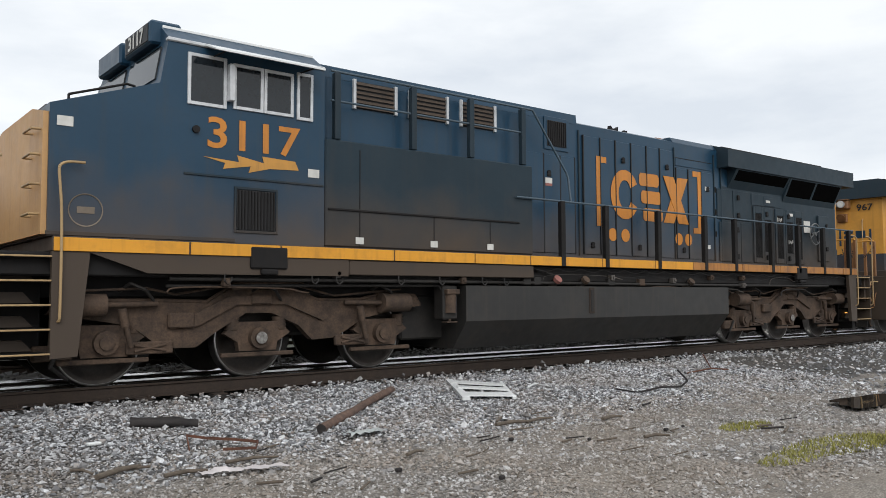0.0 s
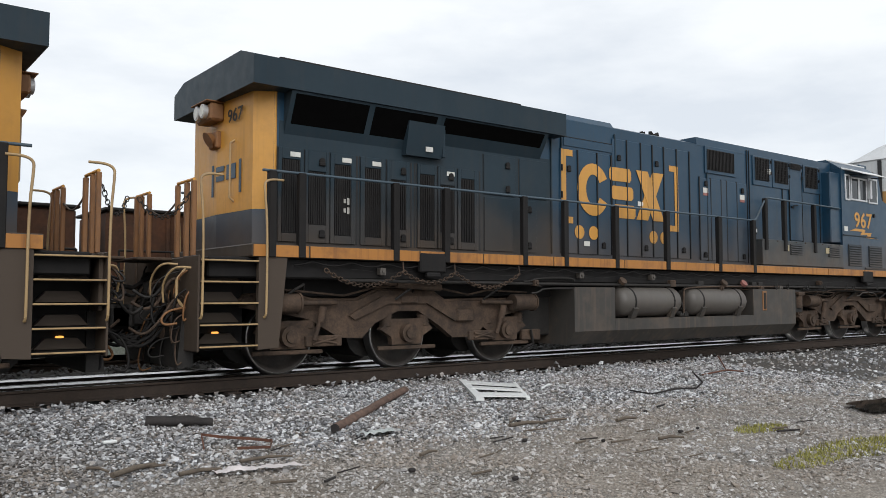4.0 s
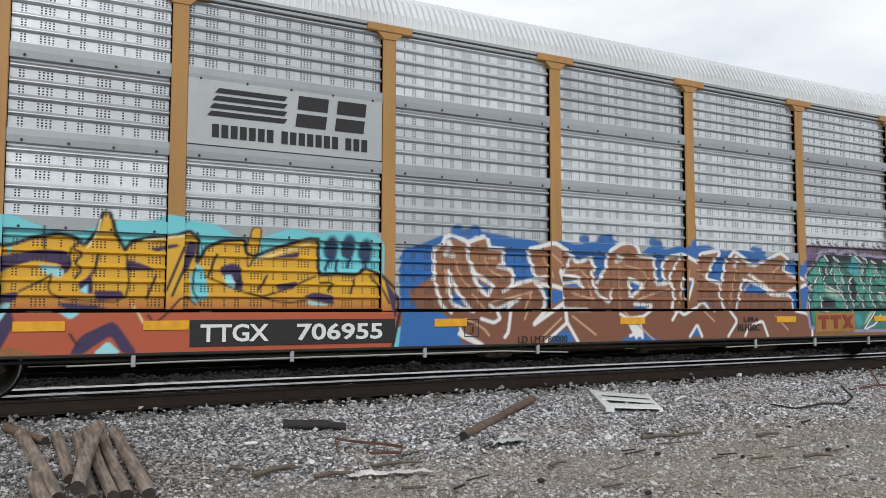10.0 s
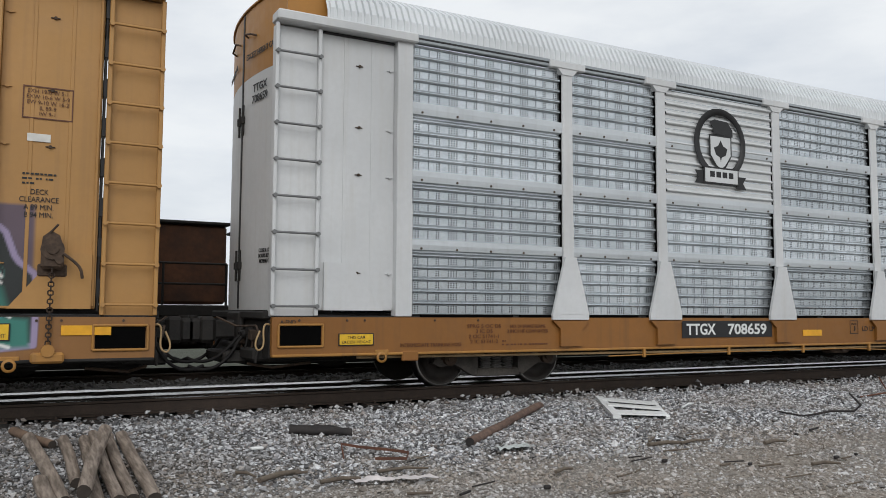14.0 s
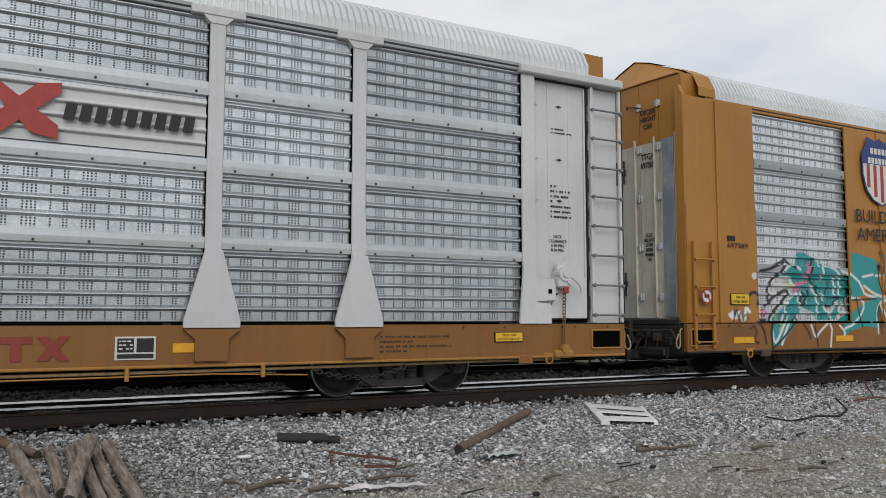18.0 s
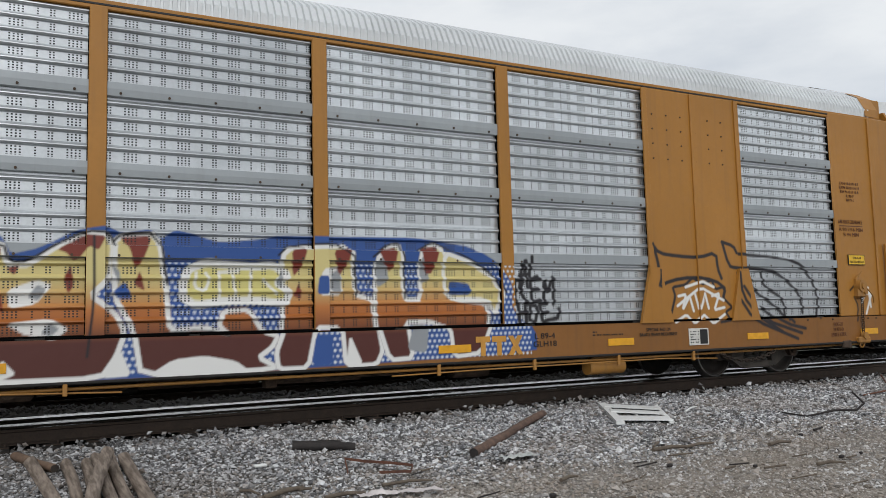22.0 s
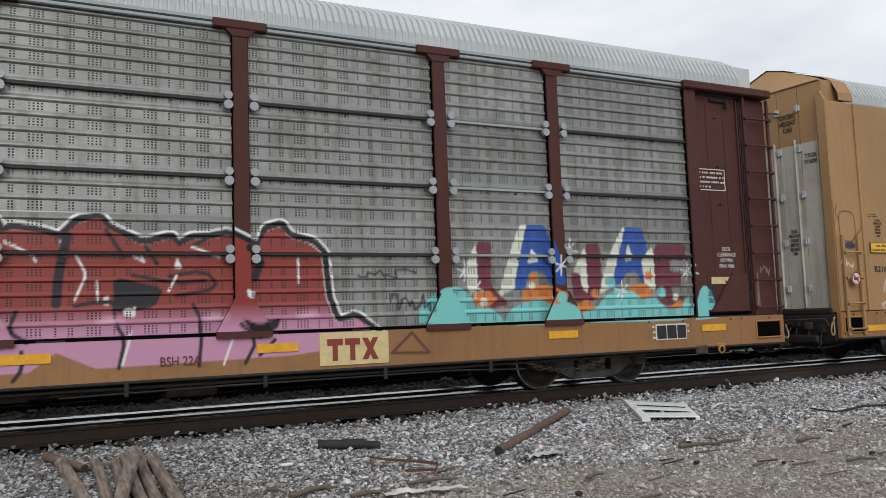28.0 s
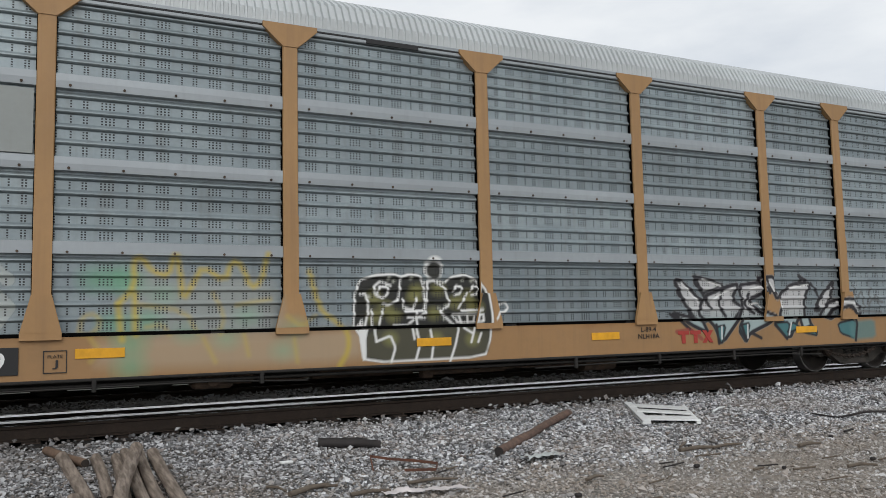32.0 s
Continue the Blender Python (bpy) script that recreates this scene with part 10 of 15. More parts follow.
s_g.paint([[(-10.00, 1.09), (-9.99, 1.52), (-9.90, 1.98), (-9.57, 1.98), (-9.63, 1.36), (-9.60, 1.07), (-9.54, 0.63)], [(-9.71, 1.15), (-9.70, 1.51), (-9.58, 1.65)], [(-9.63, 1.36), (-9.46, 1.79), (-9.34, 1.97), (-9.11, 1.86), (-9.28, 1.49), (-9.36, 1.38), (-8.64, 1.78), (-8.56, 1.62), (-8.90, 1.37), (-9.29, 1.20), (-9.45, 1.12), (-8.98, 1.19), (-8.67, 1.03), (-8.45, 0.72), (-8.61, 0.60)], [(-9.37, 1.06), (-9.32, 0.61)], [(-8.99, 1.01), (-8.77, 0.66), (-8.69, 0.57)], [(-8.51, 1.08), (-8.45, 1.47), (-8.35, 1.85), (-8.26, 1.96), (-7.70, 1.99), (-7.71, 1.76), (-8.19, 1.77), (-8.25, 1.39), (-7.87, 1.37), (-7.92, 1.18), (-8.30, 1.17), (-8.35, 1.00)], [(-8.39, 1.01), (-8.37, 0.66), (-7.77, 0.74), (-7.85, 0.55)]], 0.015, (0.62, 0.57, 0.50))
s_g.paint([[(-12.30, 1.39), (-12.27, 1.53), (-12.15, 1.72), (-12.12, 1.46), (-12.02, 1.34)], [(-11.26, 1.02), (-11.06, 1.15), (-11.00, 1.01)], [(-10.23, 1.67), (-10.26, 1.95)], [(-10.54, 0.78), (-10.37, 0.63), (-10.41, 0.84)]], 0.015, (0.62, 0.57, 0.50))
s_g.paint([[(-13.42, 2.42), (-13.44, 2.78), (-13.38, 2.90), (-13.08, 2.90), (-13.0, 2.80), (-12.98, 2.45), (-13.12, 2.32), (-13.30, 2.34), (-13.42, 2.42)], [(-13.44, 2.75), (-13.52, 2.86), (-13.46, 3.02)], [(-12.98, 2.45), (-12.80, 2.60), (-12.74, 2.98)]], 0.010, INK)
s_g.blob(-13.18, 2.26, 0.16, 0.07, (0.03, 0.04, 0.07), 0.02)
tag(s_g, -13.45, -13.1, 1.85, 2.0, CHALK, 0.010, 80, 14)
s_g.letters("AMS", -6.6, -4.6, 1.15, 1.75, 0.07, (0.36, 0.39, 0.38), (0.36, 0.39, 0.38), (0.38, 0.41, 0.40), None, 0.0, 0, 0.12, 41)
s_g.cloud(-8.5, 12.0, 0.54, 1.02, (0.40, 0.27, 0.13), 0.02, 3, 0.05, 0.35)
# pale wagon: faded yellow and green letters, a black piece, a white and teal piece
s_g.shape([(-3.45, 1.42), (-3.21, 1.83), (-2.76, 1.68), (-2.09, 1.77), (-1.60, 1.61), (-1.53, 1.00), (-3.26, 0.98)], (0.36, 0.37, 0.33), soft=0.1, alpha=0.55)
s_g.shape([(-3.68, 1.00), (-1.53, 1.00), (-0.48, 1.06), (-0.48, 0.62), (-3.68, 0.65)], (0.45, 0.36, 0.25), soft=0.08, alpha=0.6)
s_g.blob(-3.34, 1.64, 0.16, 0.13, (0.14, 0.36, 0.21), soft=0.1, alpha=0.6)
s_g.blob(-3.44, 1.70, 0.16, 0.13, (0.14, 0.36, 0.21), soft=0.1, alpha=0.6)
s_g.blob(-3.69, 1.68, 0.16, 0.13, (0.14, 0.36, 0.21), soft=0.1, alpha=0.6)
s_g.blob(-3.48, 1.16, 0.16, 0.13, (0.14, 0.36, 0.21), soft=0.1, alpha=0.6)
s_g.blob(-3.32, 0.93, 0.16, 0.13, (0.14, 0.36, 0.21), soft=0.1, alpha=0.6)
s_g.blob(-3.32, 0.67, 0.16, 0.13, (0.14, 0.36, 0.21), soft=0.1, alpha=0.6)
s_g.blob(-3.13, 1.18, 0.16, 0.13, (0.14, 0.36, 0.21), soft=0.1, alpha=0.6)
s_g.blob(-2.69, 1.04, 0.13, 0.1, (0.22, 0.40, 0.26), soft=0.09, alpha=0.5)
s_g.blob(-2.23, 0.96, 0.13, 0.1, (0.22, 0.40, 0.26), soft=0.09, alpha=0.5)
s_g.blob(-1.96, 1.23, 0.13, 0.1, (0.22, 0.40, 0.26), soft=0.09, alpha=0.5)
s_g.blob(-2.95, 1.51, 0.13, 0.1, (0.22, 0.40, 0.26), soft=0.09, alpha=0.5)
s_g.blob(-1.39, 1.08, 0.13, 0.1, (0.22, 0.40, 0.26), soft=0.09, alpha=0.5)
s_g.blob(-1.53, 0.80, 0.13, 0.1, (0.22, 0.40, 0.26), soft=0.09, alpha=0.5)
s_g.paint([[(-3.45, 1.40), (-3.27, 1.58), (-3.29, 1.91), (-3.20, 1.94), (-3.08, 1.78), (-2.89, 1.71), (-2.82, 2.05), (-2.75, 1.71), (-2.73, 1.43), (-2.60, 1.65), (-2.50, 1.85), (-2.23, 1.65), (-2.15, 1.92), (-2.02, 1.86), (-1.92, 1.58), (-1.78, 1.65), (-1.71, 2.00)], [(-3.45, 1.38), (-3.41, 0.98)], [(-3.27, 1.51), (-3.26, 1.04)], [(-1.16, 1.79), (-1.09, 1.50), (-0.98, 1.25), (-0.79, 1.14), (-0.67, 0.99), (-0.67, 0.76), (-0.79, 0.58)]], 0.032, (0.52, 0.39, 0.05), soft=0.03, alpha=0.8)
s_g.paint([[(-3.86, 1.07), (-3.83, 1.26), (-3.69, 1.29), (-3.63, 1.16), (-3.74, 1.04), (-3.85, 1.06)], [(-3.74, 1.00), (-3.65, 0.87), (-3.74, 0.75)], [(-3.14, 1.12), (-2.95, 1.15), (-2.89, 1.03)], [(-2.37, 1.51), (-2.23, 1.23), (-2.30, 1.03)], [(-2.09, 1.37), (-1.67, 1.44)], [(-1.49, 1.22), (-1.31, 1.08), (-1.09, 1.22)], [(-1.39, 0.94), (-1.35, 0.65)], [(-3.20, 1.38), (-2.70, 1.31), (-2.56, 1.04)], [(-2.50, 0.97), (-2.36, 0.69)], [(-2.02, 1.02), (-1.96, 0.75)]], 0.022, (0.50, 0.38, 0.08), soft=0.03, alpha=0.6)
s_g.shape([(-0.57, 1.04), (-0.55, 1.50), (-0.47, 1.69), (-0.27, 1.75), (0.02, 1.77), (0.12, 1.73), (0.25, 1.77), (0.40, 1.75), (0.45, 1.65), (0.65, 1.69), (0.78, 1.65), (0.87, 1.73), (1.10, 1.77), (1.28, 1.69), (1.41, 1.53), (1.47, 1.17), (1.45, 0.86), (1.35, 0.61), (-0.44, 0.60), (-0.48, 0.91)], (0.020, 0.020, 0.016), edge=CHALK, ew=0.018)
s_g.shape([(-0.44, 1.03), (1.44, 1.05), (1.40, 0.63), (-0.42, 0.61)], (0.08, 0.075, 0.045), soft=0.03, alpha=0.8)
s_g.blob(-0.27, 1.46, 0.1, 0.09, (0.26, 0.25, 0.08), soft=0.05, alpha=0.6)
s_g.blob(-0.11, 1.31, 0.1, 0.09, (0.26, 0.25, 0.08), soft=0.05, alpha=0.6)
s_g.blob(0.31, 1.46, 0.1, 0.09, (0.26, 0.25, 0.08), soft=0.05, alpha=0.6)
s_g.blob(0.35, 1.54, 0.1, 0.09, (0.26, 0.25, 0.08), soft=0.05, alpha=0.6)
s_g.blob(0.62, 1.23, 0.1, 0.09, (0.26, 0.25, 0.08), soft=0.05, alpha=0.6)
s_g.blob(0.69, 1.56, 0.1, 0.09, (0.26, 0.25, 0.08), soft=0.05, alpha=0.6)
s_g.blob(1.14, 1.46, 0.1, 0.09, (0.26, 0.25, 0.08), soft=0.05, alpha=0.6)
s_g.blob(0.95, 1.38, 0.1, 0.09, (0.26, 0.25, 0.08), soft=0.05, alpha=0.6)
s_g.blob(0.01, 1.20, 0.1, 0.09, (0.26, 0.25, 0.08), soft=0.05, alpha=0.6)
s_g.blob(-0.27, 1.20, 0.1, 0.09, (0.26, 0.25, 0.08), soft=0.05, alpha=0.6)
s_g.blob(1.22, 1.30, 0.1, 0.09, (0.26, 0.25, 0.08), soft=0.05, alpha=0.6)
s_g.blob(-0.08, 0.90, 0.1, 0.09, (0.26, 0.25, 0.08), soft=0.05, alpha=0.6)
s_g.blob(0.59, 0.88, 0.1, 0.09, (0.26, 0.25, 0.08), soft=0.05, alpha=0.6)
s_g.blob(1.16, 0.86, 0.1, 0.09, (0.26, 0.25, 0.08), soft=0.05, alpha=0.6)
s_g.blob(-0.06, 1.71, 0.022, 0.022, (0.46, 0.47, 0.40))
s_g.blob(0.27, 1.71, 0.022, 0.022, (0.46, 0.47, 0.40))
s_g.blob(1.07, 1.69, 0.022, 0.022, (0.46, 0.47, 0.40))
s_g.blob(1.21, 1.68, 0.022, 0.022, (0.46, 0.47, 0.40))
s_g.blob(-0.35, 1.46, 0.022, 0.022, (0.46, 0.47, 0.40))
s_g.blob(0.02, 1.67, 0.022, 0.022, (0.46, 0.47, 0.40))
s_g.blob(0.79, 1.34, 0.022, 0.022, (0.46, 0.47, 0.40))
s_g.blob(0.69, 1.30, 0.022, 0.022, (0.46, 0.47, 0.40))
s_g.blob(0.77, 1.15, 0.022, 0.022, (0.46, 0.47, 0.40))
s_g.blob(0.16, 1.31, 0.022, 0.022, (0.46, 0.47, 0.40))
s_g.blob(0.30, 0.96, 0.022, 0.022, (0.46, 0.47, 0.40))
s_g.blob(0.38, 0.81, 0.022, 0.022, (0.46, 0.47, 0.40))
s_g.blob(-0.08, 0.60, 0.022, 0.022, (0.46, 0.47, 0.40))
s_g.blob(0.61, 1.85, 0.15, 0.17, CHALK)
s_g.blob(0.62, 1.82, 0.11, 0.125, (0.03, 0.03, 0.025))
s_g.paint([[(-0.23, 1.50), (-0.19, 1.60), (-0.08, 1.59), (-0.07, 1.50), (-0.15, 1.44), (-0.25, 1.49), (-0.28, 1.59), (-0.18, 1.67), (-0.03, 1.61)], [(0.92, 1.54), (0.96, 1.61), (1.05, 1.59), (1.03, 1.50), (0.94, 1.48)], [(1.19, 1.54), (1.23, 1.61), (1.32, 1.59), (1.30, 1.49), (1.21, 1.48)], [(0.12, 1.73), (0.08, 1.42), (-0.07, 1.35), (-0.15, 1.37)], [(0.45, 1.65), (0.48, 1.27), (0.18, 1.26)], [(0.14, 1.42), (0.16, 1.31), (0.30, 1.28), (0.35, 1.44)], [(0.22, 1.18), (0.48, 1.17)], [(0.34, 1.25), (0.36, 1.06)], [(0.24, 1.10), (0.45, 1.23)], [(0.52, 1.65), (0.48, 1.23)], [(0.61, 1.69), (0.78, 1.58), (0.86, 1.34), (0.69, 1.25), (0.82, 1.15), (0.95, 1.03), (0.89, 0.79), (0.80, 0.56)]], 0.016, CHALK, tight=1)
s_g.paint([[(1.14, 1.51), (1.00, 1.30)], [(1.04, 1.26), (1.31, 1.27)]], 0.016, CHALK, tight=1)
s_g.paint([[(0.89, 1.21), (1.31, 1.21), (1.32, 1.10), (0.99, 1.09), (0.89, 1.21)], [(0.99, 1.21), (1.04, 1.09)], [(1.13, 1.21), (1.14, 1.09)], [(1.26, 1.21), (1.23, 1.10)], [(-0.31, 1.28), (-0.30, 0.98), (-0.28, 0.87)], [(-0.15, 1.29), (-0.20, 1.09)], [(-0.28, 0.87), (-0.08, 0.94), (-0.01, 0.78), (-0.07, 0.60)], [(0.30, 1.04), (0.35, 0.81), (0.29, 0.62)], [(0.51, 1.00), (0.55, 0.80), (0.52, 0.61)], [(1.03, 1.02), (1.17, 0.94)], [(1.20, 1.02), (1.14, 0.82)], [(1.30, 0.94), (1.25, 0.82)], [(-0.47, 1.50), (-0.39, 1.50), (-0.35, 1.31), (-0.44, 0.91)], [(0.01, 1.08), (0.24, 1.06), (0.27, 0.89)], [(1.54, 1.13), (1.64, 1.33), (1.76, 1.37), (1.81, 1.29), (1.73, 1.23), (1.59, 1.23)]], 0.016, CHALK, tight=1)
s_g.shape([(-0.54, 1.06), (-0.43, 1.20), (-0.42, 0.65), (-0.48, 0.62)], CHALK)
s_g.shape([(4.96, 1.72), (5.13, 1.68), (5.55, 1.34), (5.71, 1.10), (5.43, 1.00), (5.22, 1.25), (5.04, 1.46)], (0.34, 0.42, 0.42), col2=(0.50, 0.50, 0.50), z0=1.0, z1=1.25, edge=INK, ew=0.035)
s_g.shape([(5.36, 1.78), (5.82, 1.68), (6.03, 1.61), (5.74, 1.52), (5.56, 1.48), (5.42, 1.62)], (0.34, 0.42, 0.42), col2=(0.50, 0.50, 0.50), z0=1.0, z1=1.25, edge=INK, ew=0.035)
s_g.shape([(5.58, 1.43), (6.10, 1.60), (6.39, 1.65), (6.21, 1.38), (6.46, 1.24), (5.84, 0.64), (5.70, 0.94), (5.44, 1.16)], (0.34, 0.42, 0.42), col2=(0.50, 0.50, 0.50), z0=1.0, z1=1.25, edge=INK, ew=0.035)
s_g.shape([(6.38, 1.62), (6.83, 1.67), (7.09, 1.55), (6.91, 1.47), (6.60, 1.38), (6.79, 1.18), (7.12, 1.08), (6.98, 0.97), (6.50, 0.81), (6.39, 0.66), (6.24, 0.86), (6.46, 1.24)], (0.34, 0.42, 0.42), col2=(0.50, 0.50, 0.50), z0=1.0, z1=1.25, edge=INK, ew=0.035)
s_g.shape([(6.79, 1.75), (7.15, 1.77), (7.22, 1.47), (7.12, 1.37), (7.00, 1.57)], (0.34, 0.42, 0.42), col2=(0.50, 0.50, 0.50), z0=1.0, z1=1.25, edge=INK, ew=0.035)
s_g.shape([(7.36, 1.47), (7.66, 1.64), (8.16, 1.67), (7.96, 1.37), (7.96, 0.97), (8.16, 0.76), (7.80, 0.82), (7.71, 1.07), (7.44, 0.68), (7.32, 0.98), (7.15, 1.08)], (0.34, 0.42, 0.42), col2=(0.50, 0.50, 0.50), z0=1.0, z1=1.25, edge=INK, ew=0.035)
s_g.shape([(7.86, 1.81), (8.05, 1.67), (7.87, 1.65)], (0.34, 0.42, 0.42), col2=(0.50, 0.50, 0.50), z0=1.0, z1=1.25, edge=INK, ew=0.035)
s_g.shape([(8.19, 1.17), (8.44, 1.47), (8.77, 1.71), (8.66, 1.42), (8.49, 1.18)], (0.34, 0.42, 0.42), col2=(0.50, 0.50, 0.50), z0=1.0, z1=1.25, edge=INK, ew=0.035)
s_g.shape([(8.33, 1.06), (8.58, 1.31), (9.04, 1.39), (9.42, 1.25), (9.48, 1.09), (9.24, 1.05), (9.03, 1.26), (8.72, 1.18), (8.55, 1.01)], (0.34, 0.42, 0.42), col2=(0.50, 0.50, 0.50), z0=1.0, z1=1.25, edge=INK, ew=0.035)
s_g.shape([(4.86, 1.19), (5.43, 1.06), (5.56, 0.83), (5.18, 0.98)], (0.34, 0.42, 0.42), col2=(0.50, 0.50, 0.50), z0=1.0, z1=1.25, edge=INK, ew=0.035)
s_g.shape([(5.70, 0.92), (5.84, 0.62), (5.95, 0.96)], (0.055, 0.17, 0.18), edge=INK, ew=0.02)
s_g.shape([(6.24, 0.95), (6.39, 0.66), (6.51, 0.98)], (0.055, 0.17, 0.18), edge=INK, ew=0.02)
s_g.shape([(7.04, 0.97), (7.39, 0.67), (7.46, 0.98)], (0.055, 0.17, 0.18), edge=INK, ew=0.02)
s_g.shape([(7.66, 0.83), (8.02, 0.92), (8.15, 0.72), (7.87, 0.77)], (0.055, 0.17, 0.18), edge=INK, ew=0.02)
s_g.shape([(8.69, 0.93), (9.16, 1.00), (9.15, 0.64), (8.75, 0.75)], (0.055, 0.17, 0.18), edge=INK, ew=0.02)
s_g.shape([(7.53, 0.98), (7.37, 0.78), (7.73, 0.87)], (0.055, 0.17, 0.18), edge=INK, ew=0.02)
s_g.shape([(9.00, 0.95), (9.71, 0.99), (9.72, 0.64), (9.04, 0.62)], (0.09, 0.21, 0.21), soft=0.04, alpha=0.8)
s_g.paint([[(4.99, 1.66), (5.15, 1.34), (5.29, 1.11)], [(5.42, 1.76), (5.58, 1.43), (5.72, 1.24)], [(6.03, 1.59), (5.88, 1.29), (6.06, 1.10)], [(6.61, 1.47), (6.47, 1.28), (6.72, 1.14)], [(6.97, 1.72), (7.13, 1.47)], [(7.88, 1.77), (7.93, 1.62)], [(8.16, 1.65), (8.36, 1.42), (8.27, 1.16)], [(8.55, 1.06), (8.72, 1.21), (9.03, 1.24), (9.24, 1.00), (9.15, 0.61)], [(5.74, 0.96), (5.78, 0.66)], [(6.31, 0.95), (6.40, 0.70)], [(7.11, 0.94), (7.37, 0.69)], [(6.56, 0.80), (6.75, 0.72)], [(4.84, 1.16), (5.12, 0.93), (5.27, 0.84)]], 0.03, INK)
s_g.paint([[(5.11, 1.66), (5.45, 1.34)], [(5.54, 1.72), (5.97, 1.61)], [(5.76, 1.38), (6.22, 1.57)], [(6.62, 1.55), (6.96, 1.61)], [(7.58, 1.57), (8.09, 1.63)], [(8.81, 1.32), (9.22, 1.28), (9.39, 1.13)], [(5.86, 0.93), (5.85, 0.73)], [(6.45, 0.95), (6.44, 0.73)], [(7.50, 0.96), (7.43, 0.76)], [(7.03, 1.67), (7.18, 1.45)], [(7.42, 1.37), (7.33, 1.08)], [(6.60, 1.28), (6.80, 1.33), (6.86, 1.23)]], 0.013, CHALK)
s_g.paint([[(4.88, 0.87), (5.12, 0.89)], [(5.00, 0.86), (5.00, 0.74)], [(5.20, 0.88), (5.41, 0.74)]], 0.035, (0.28, 0.05, 0.04), alpha=0.8)
s_g.paint([[(9.30, 1.62), (9.35, 1.36), (9.53, 1.52), (9.57, 1.20)], [(9.77, 1.57), (9.65, 1.20), (9.92, 1.46), (10.01, 1.19)], [(9.41, 1.15), (10.05, 1.12)], [(9.83, 1.36), (10.12, 1.30)]], 0.022, (0.15, 0.16, 0.16), tight=1)
car_c = auto_rack("auto_rack_wagon", "tan yellow auto rack wagon with colourful graffiti on galvanised panels", 60.31, dict(body="rack_yellow", galv="galv", band="band", roof="roof", door_top="rack_white"), s_c)
car_d = auto_rack("auto_rack_wagon", "white auto rack wagon with clean ribbed panels and yellow sills", 88.91, dict(body="rack_white", galv="galv_new", band="band_bright", roof="roof", sill="sill_deep", flare=True, clean=True, pipe=True, door_top="deep_yellow"), s_d)
E_BAYS = [(-11.8, -9.15), (-7.06, -4.44), (-4.24, -1.6), (-1.4, 1.12), (1.32, 4.0), (4.2, 6.88), (9.03, 11.58)]
car_e = auto_rack("auto_rack_wagon", "golden yellow auto rack wagon with graffiti along its lower side", 117.5, dict(body="deep_yellow", galv="galv", band="band", roof="roof", sill="sill_deep", eave="deep_yellow", bays=E_BAYS, walls=[(-9.15, -7.06), (6.88, 9.03)], studs=[-4.34, -1.5, 1.22, 4.1], feet=[6.93, 8.98]), s_e)
car_f = auto_rack("auto_rack_wagon", "oxide brown auto rack wagon with stained grey panels and graffiti", 146.11, dict(body="rack_brown", galv="galv_brown", band="band", roof="roof_dull", sill="sill_tan", groove=-0.008, rib=0.55, flare=True, flare_top=1.5, thin_seams=True, hinges=True, door_top="rack_white"), s_f)
car_g = auto_rack("auto_rack_wagon", "pale tan auto rack wagon with grey-green panels and faded graffiti", 174.8, dict(body="pale_yellow", galv="galv_dull", groove=-0.012, rib=0.8, band="band", roof="roof_dull", sill="sill_tan", flare=True, foot=0.21, flare_top=1.5, cap="wedge", plain_end=True, end_from=(11.65, 11.65)), s_g)


# ---- signs and lettering on the wagons ----
RED = plain("red_marking_paint", (0.36, 0.035, 0.025), 0.5)
NAVY = plain("navy_marking_paint", (0.015, 0.035, 0.16), 0.5)
SIGN = plain("sign_yellow", (0.72, 0.44, 0.02), 0.5)
REFL = plain("reflector_amber", (0.74, 0.36, 0.015), 0.35)
YF = -W - 0.02


def height_sign(parent, x0, x1, z0, z1, y=YF - 0.004):
    plate("height_sign", x0, x1, z0, z1, y, M["black"], parent, "yellow sign with black border")
    plate("sign_face", x0 + 0.015, x1 - 0.015, z0 + 0.012, z1 - 0.012, y - 0.004, SIGN, parent)
    h = z1 - z0
    lettering("THIS CAR", (x0 + x1) / 2, y - 0.012, z0 + h * 0.68, (x1 - x0) * 0.5, h * 0.22, M["black"], parent)
    lettering("EXCESS HEIGHT", (x0 + x1) / 2, y - 0.012, z0 + h * 0.30, (x1 - x0) * 0.82, h * 0.22, M["black"], parent)


def small_print(parent, x0, x1, z0, z1, y, rows, material, seed=1):
    """Lines of writing too small to read."""
    r = random.Random(seed)
    h = (z1 - z0) / rows
    for i in range(rows):
        a, n = x0, 0
        while a < x1 - 0.02:
            b = min(x1, a + r.uniform(0.018, 0.05))
            part("print_line", Geo().box(a, b, y - 0.003, y, z1 - h * (i + 0.72), z1 - h * (i + 0.34), 0.0005), material, parent)
            a = b + r.choice((0.012, 0.012, 0.04))
            if r.random() < 0.05:
                break


def reflectors(parent, xs, z=0.88, y=YF):
    for x in xs:
        plate("reflector", x, x + 0.52, z - 0.055, z + 0.055, y, REFL, parent, "amber reflective strip")


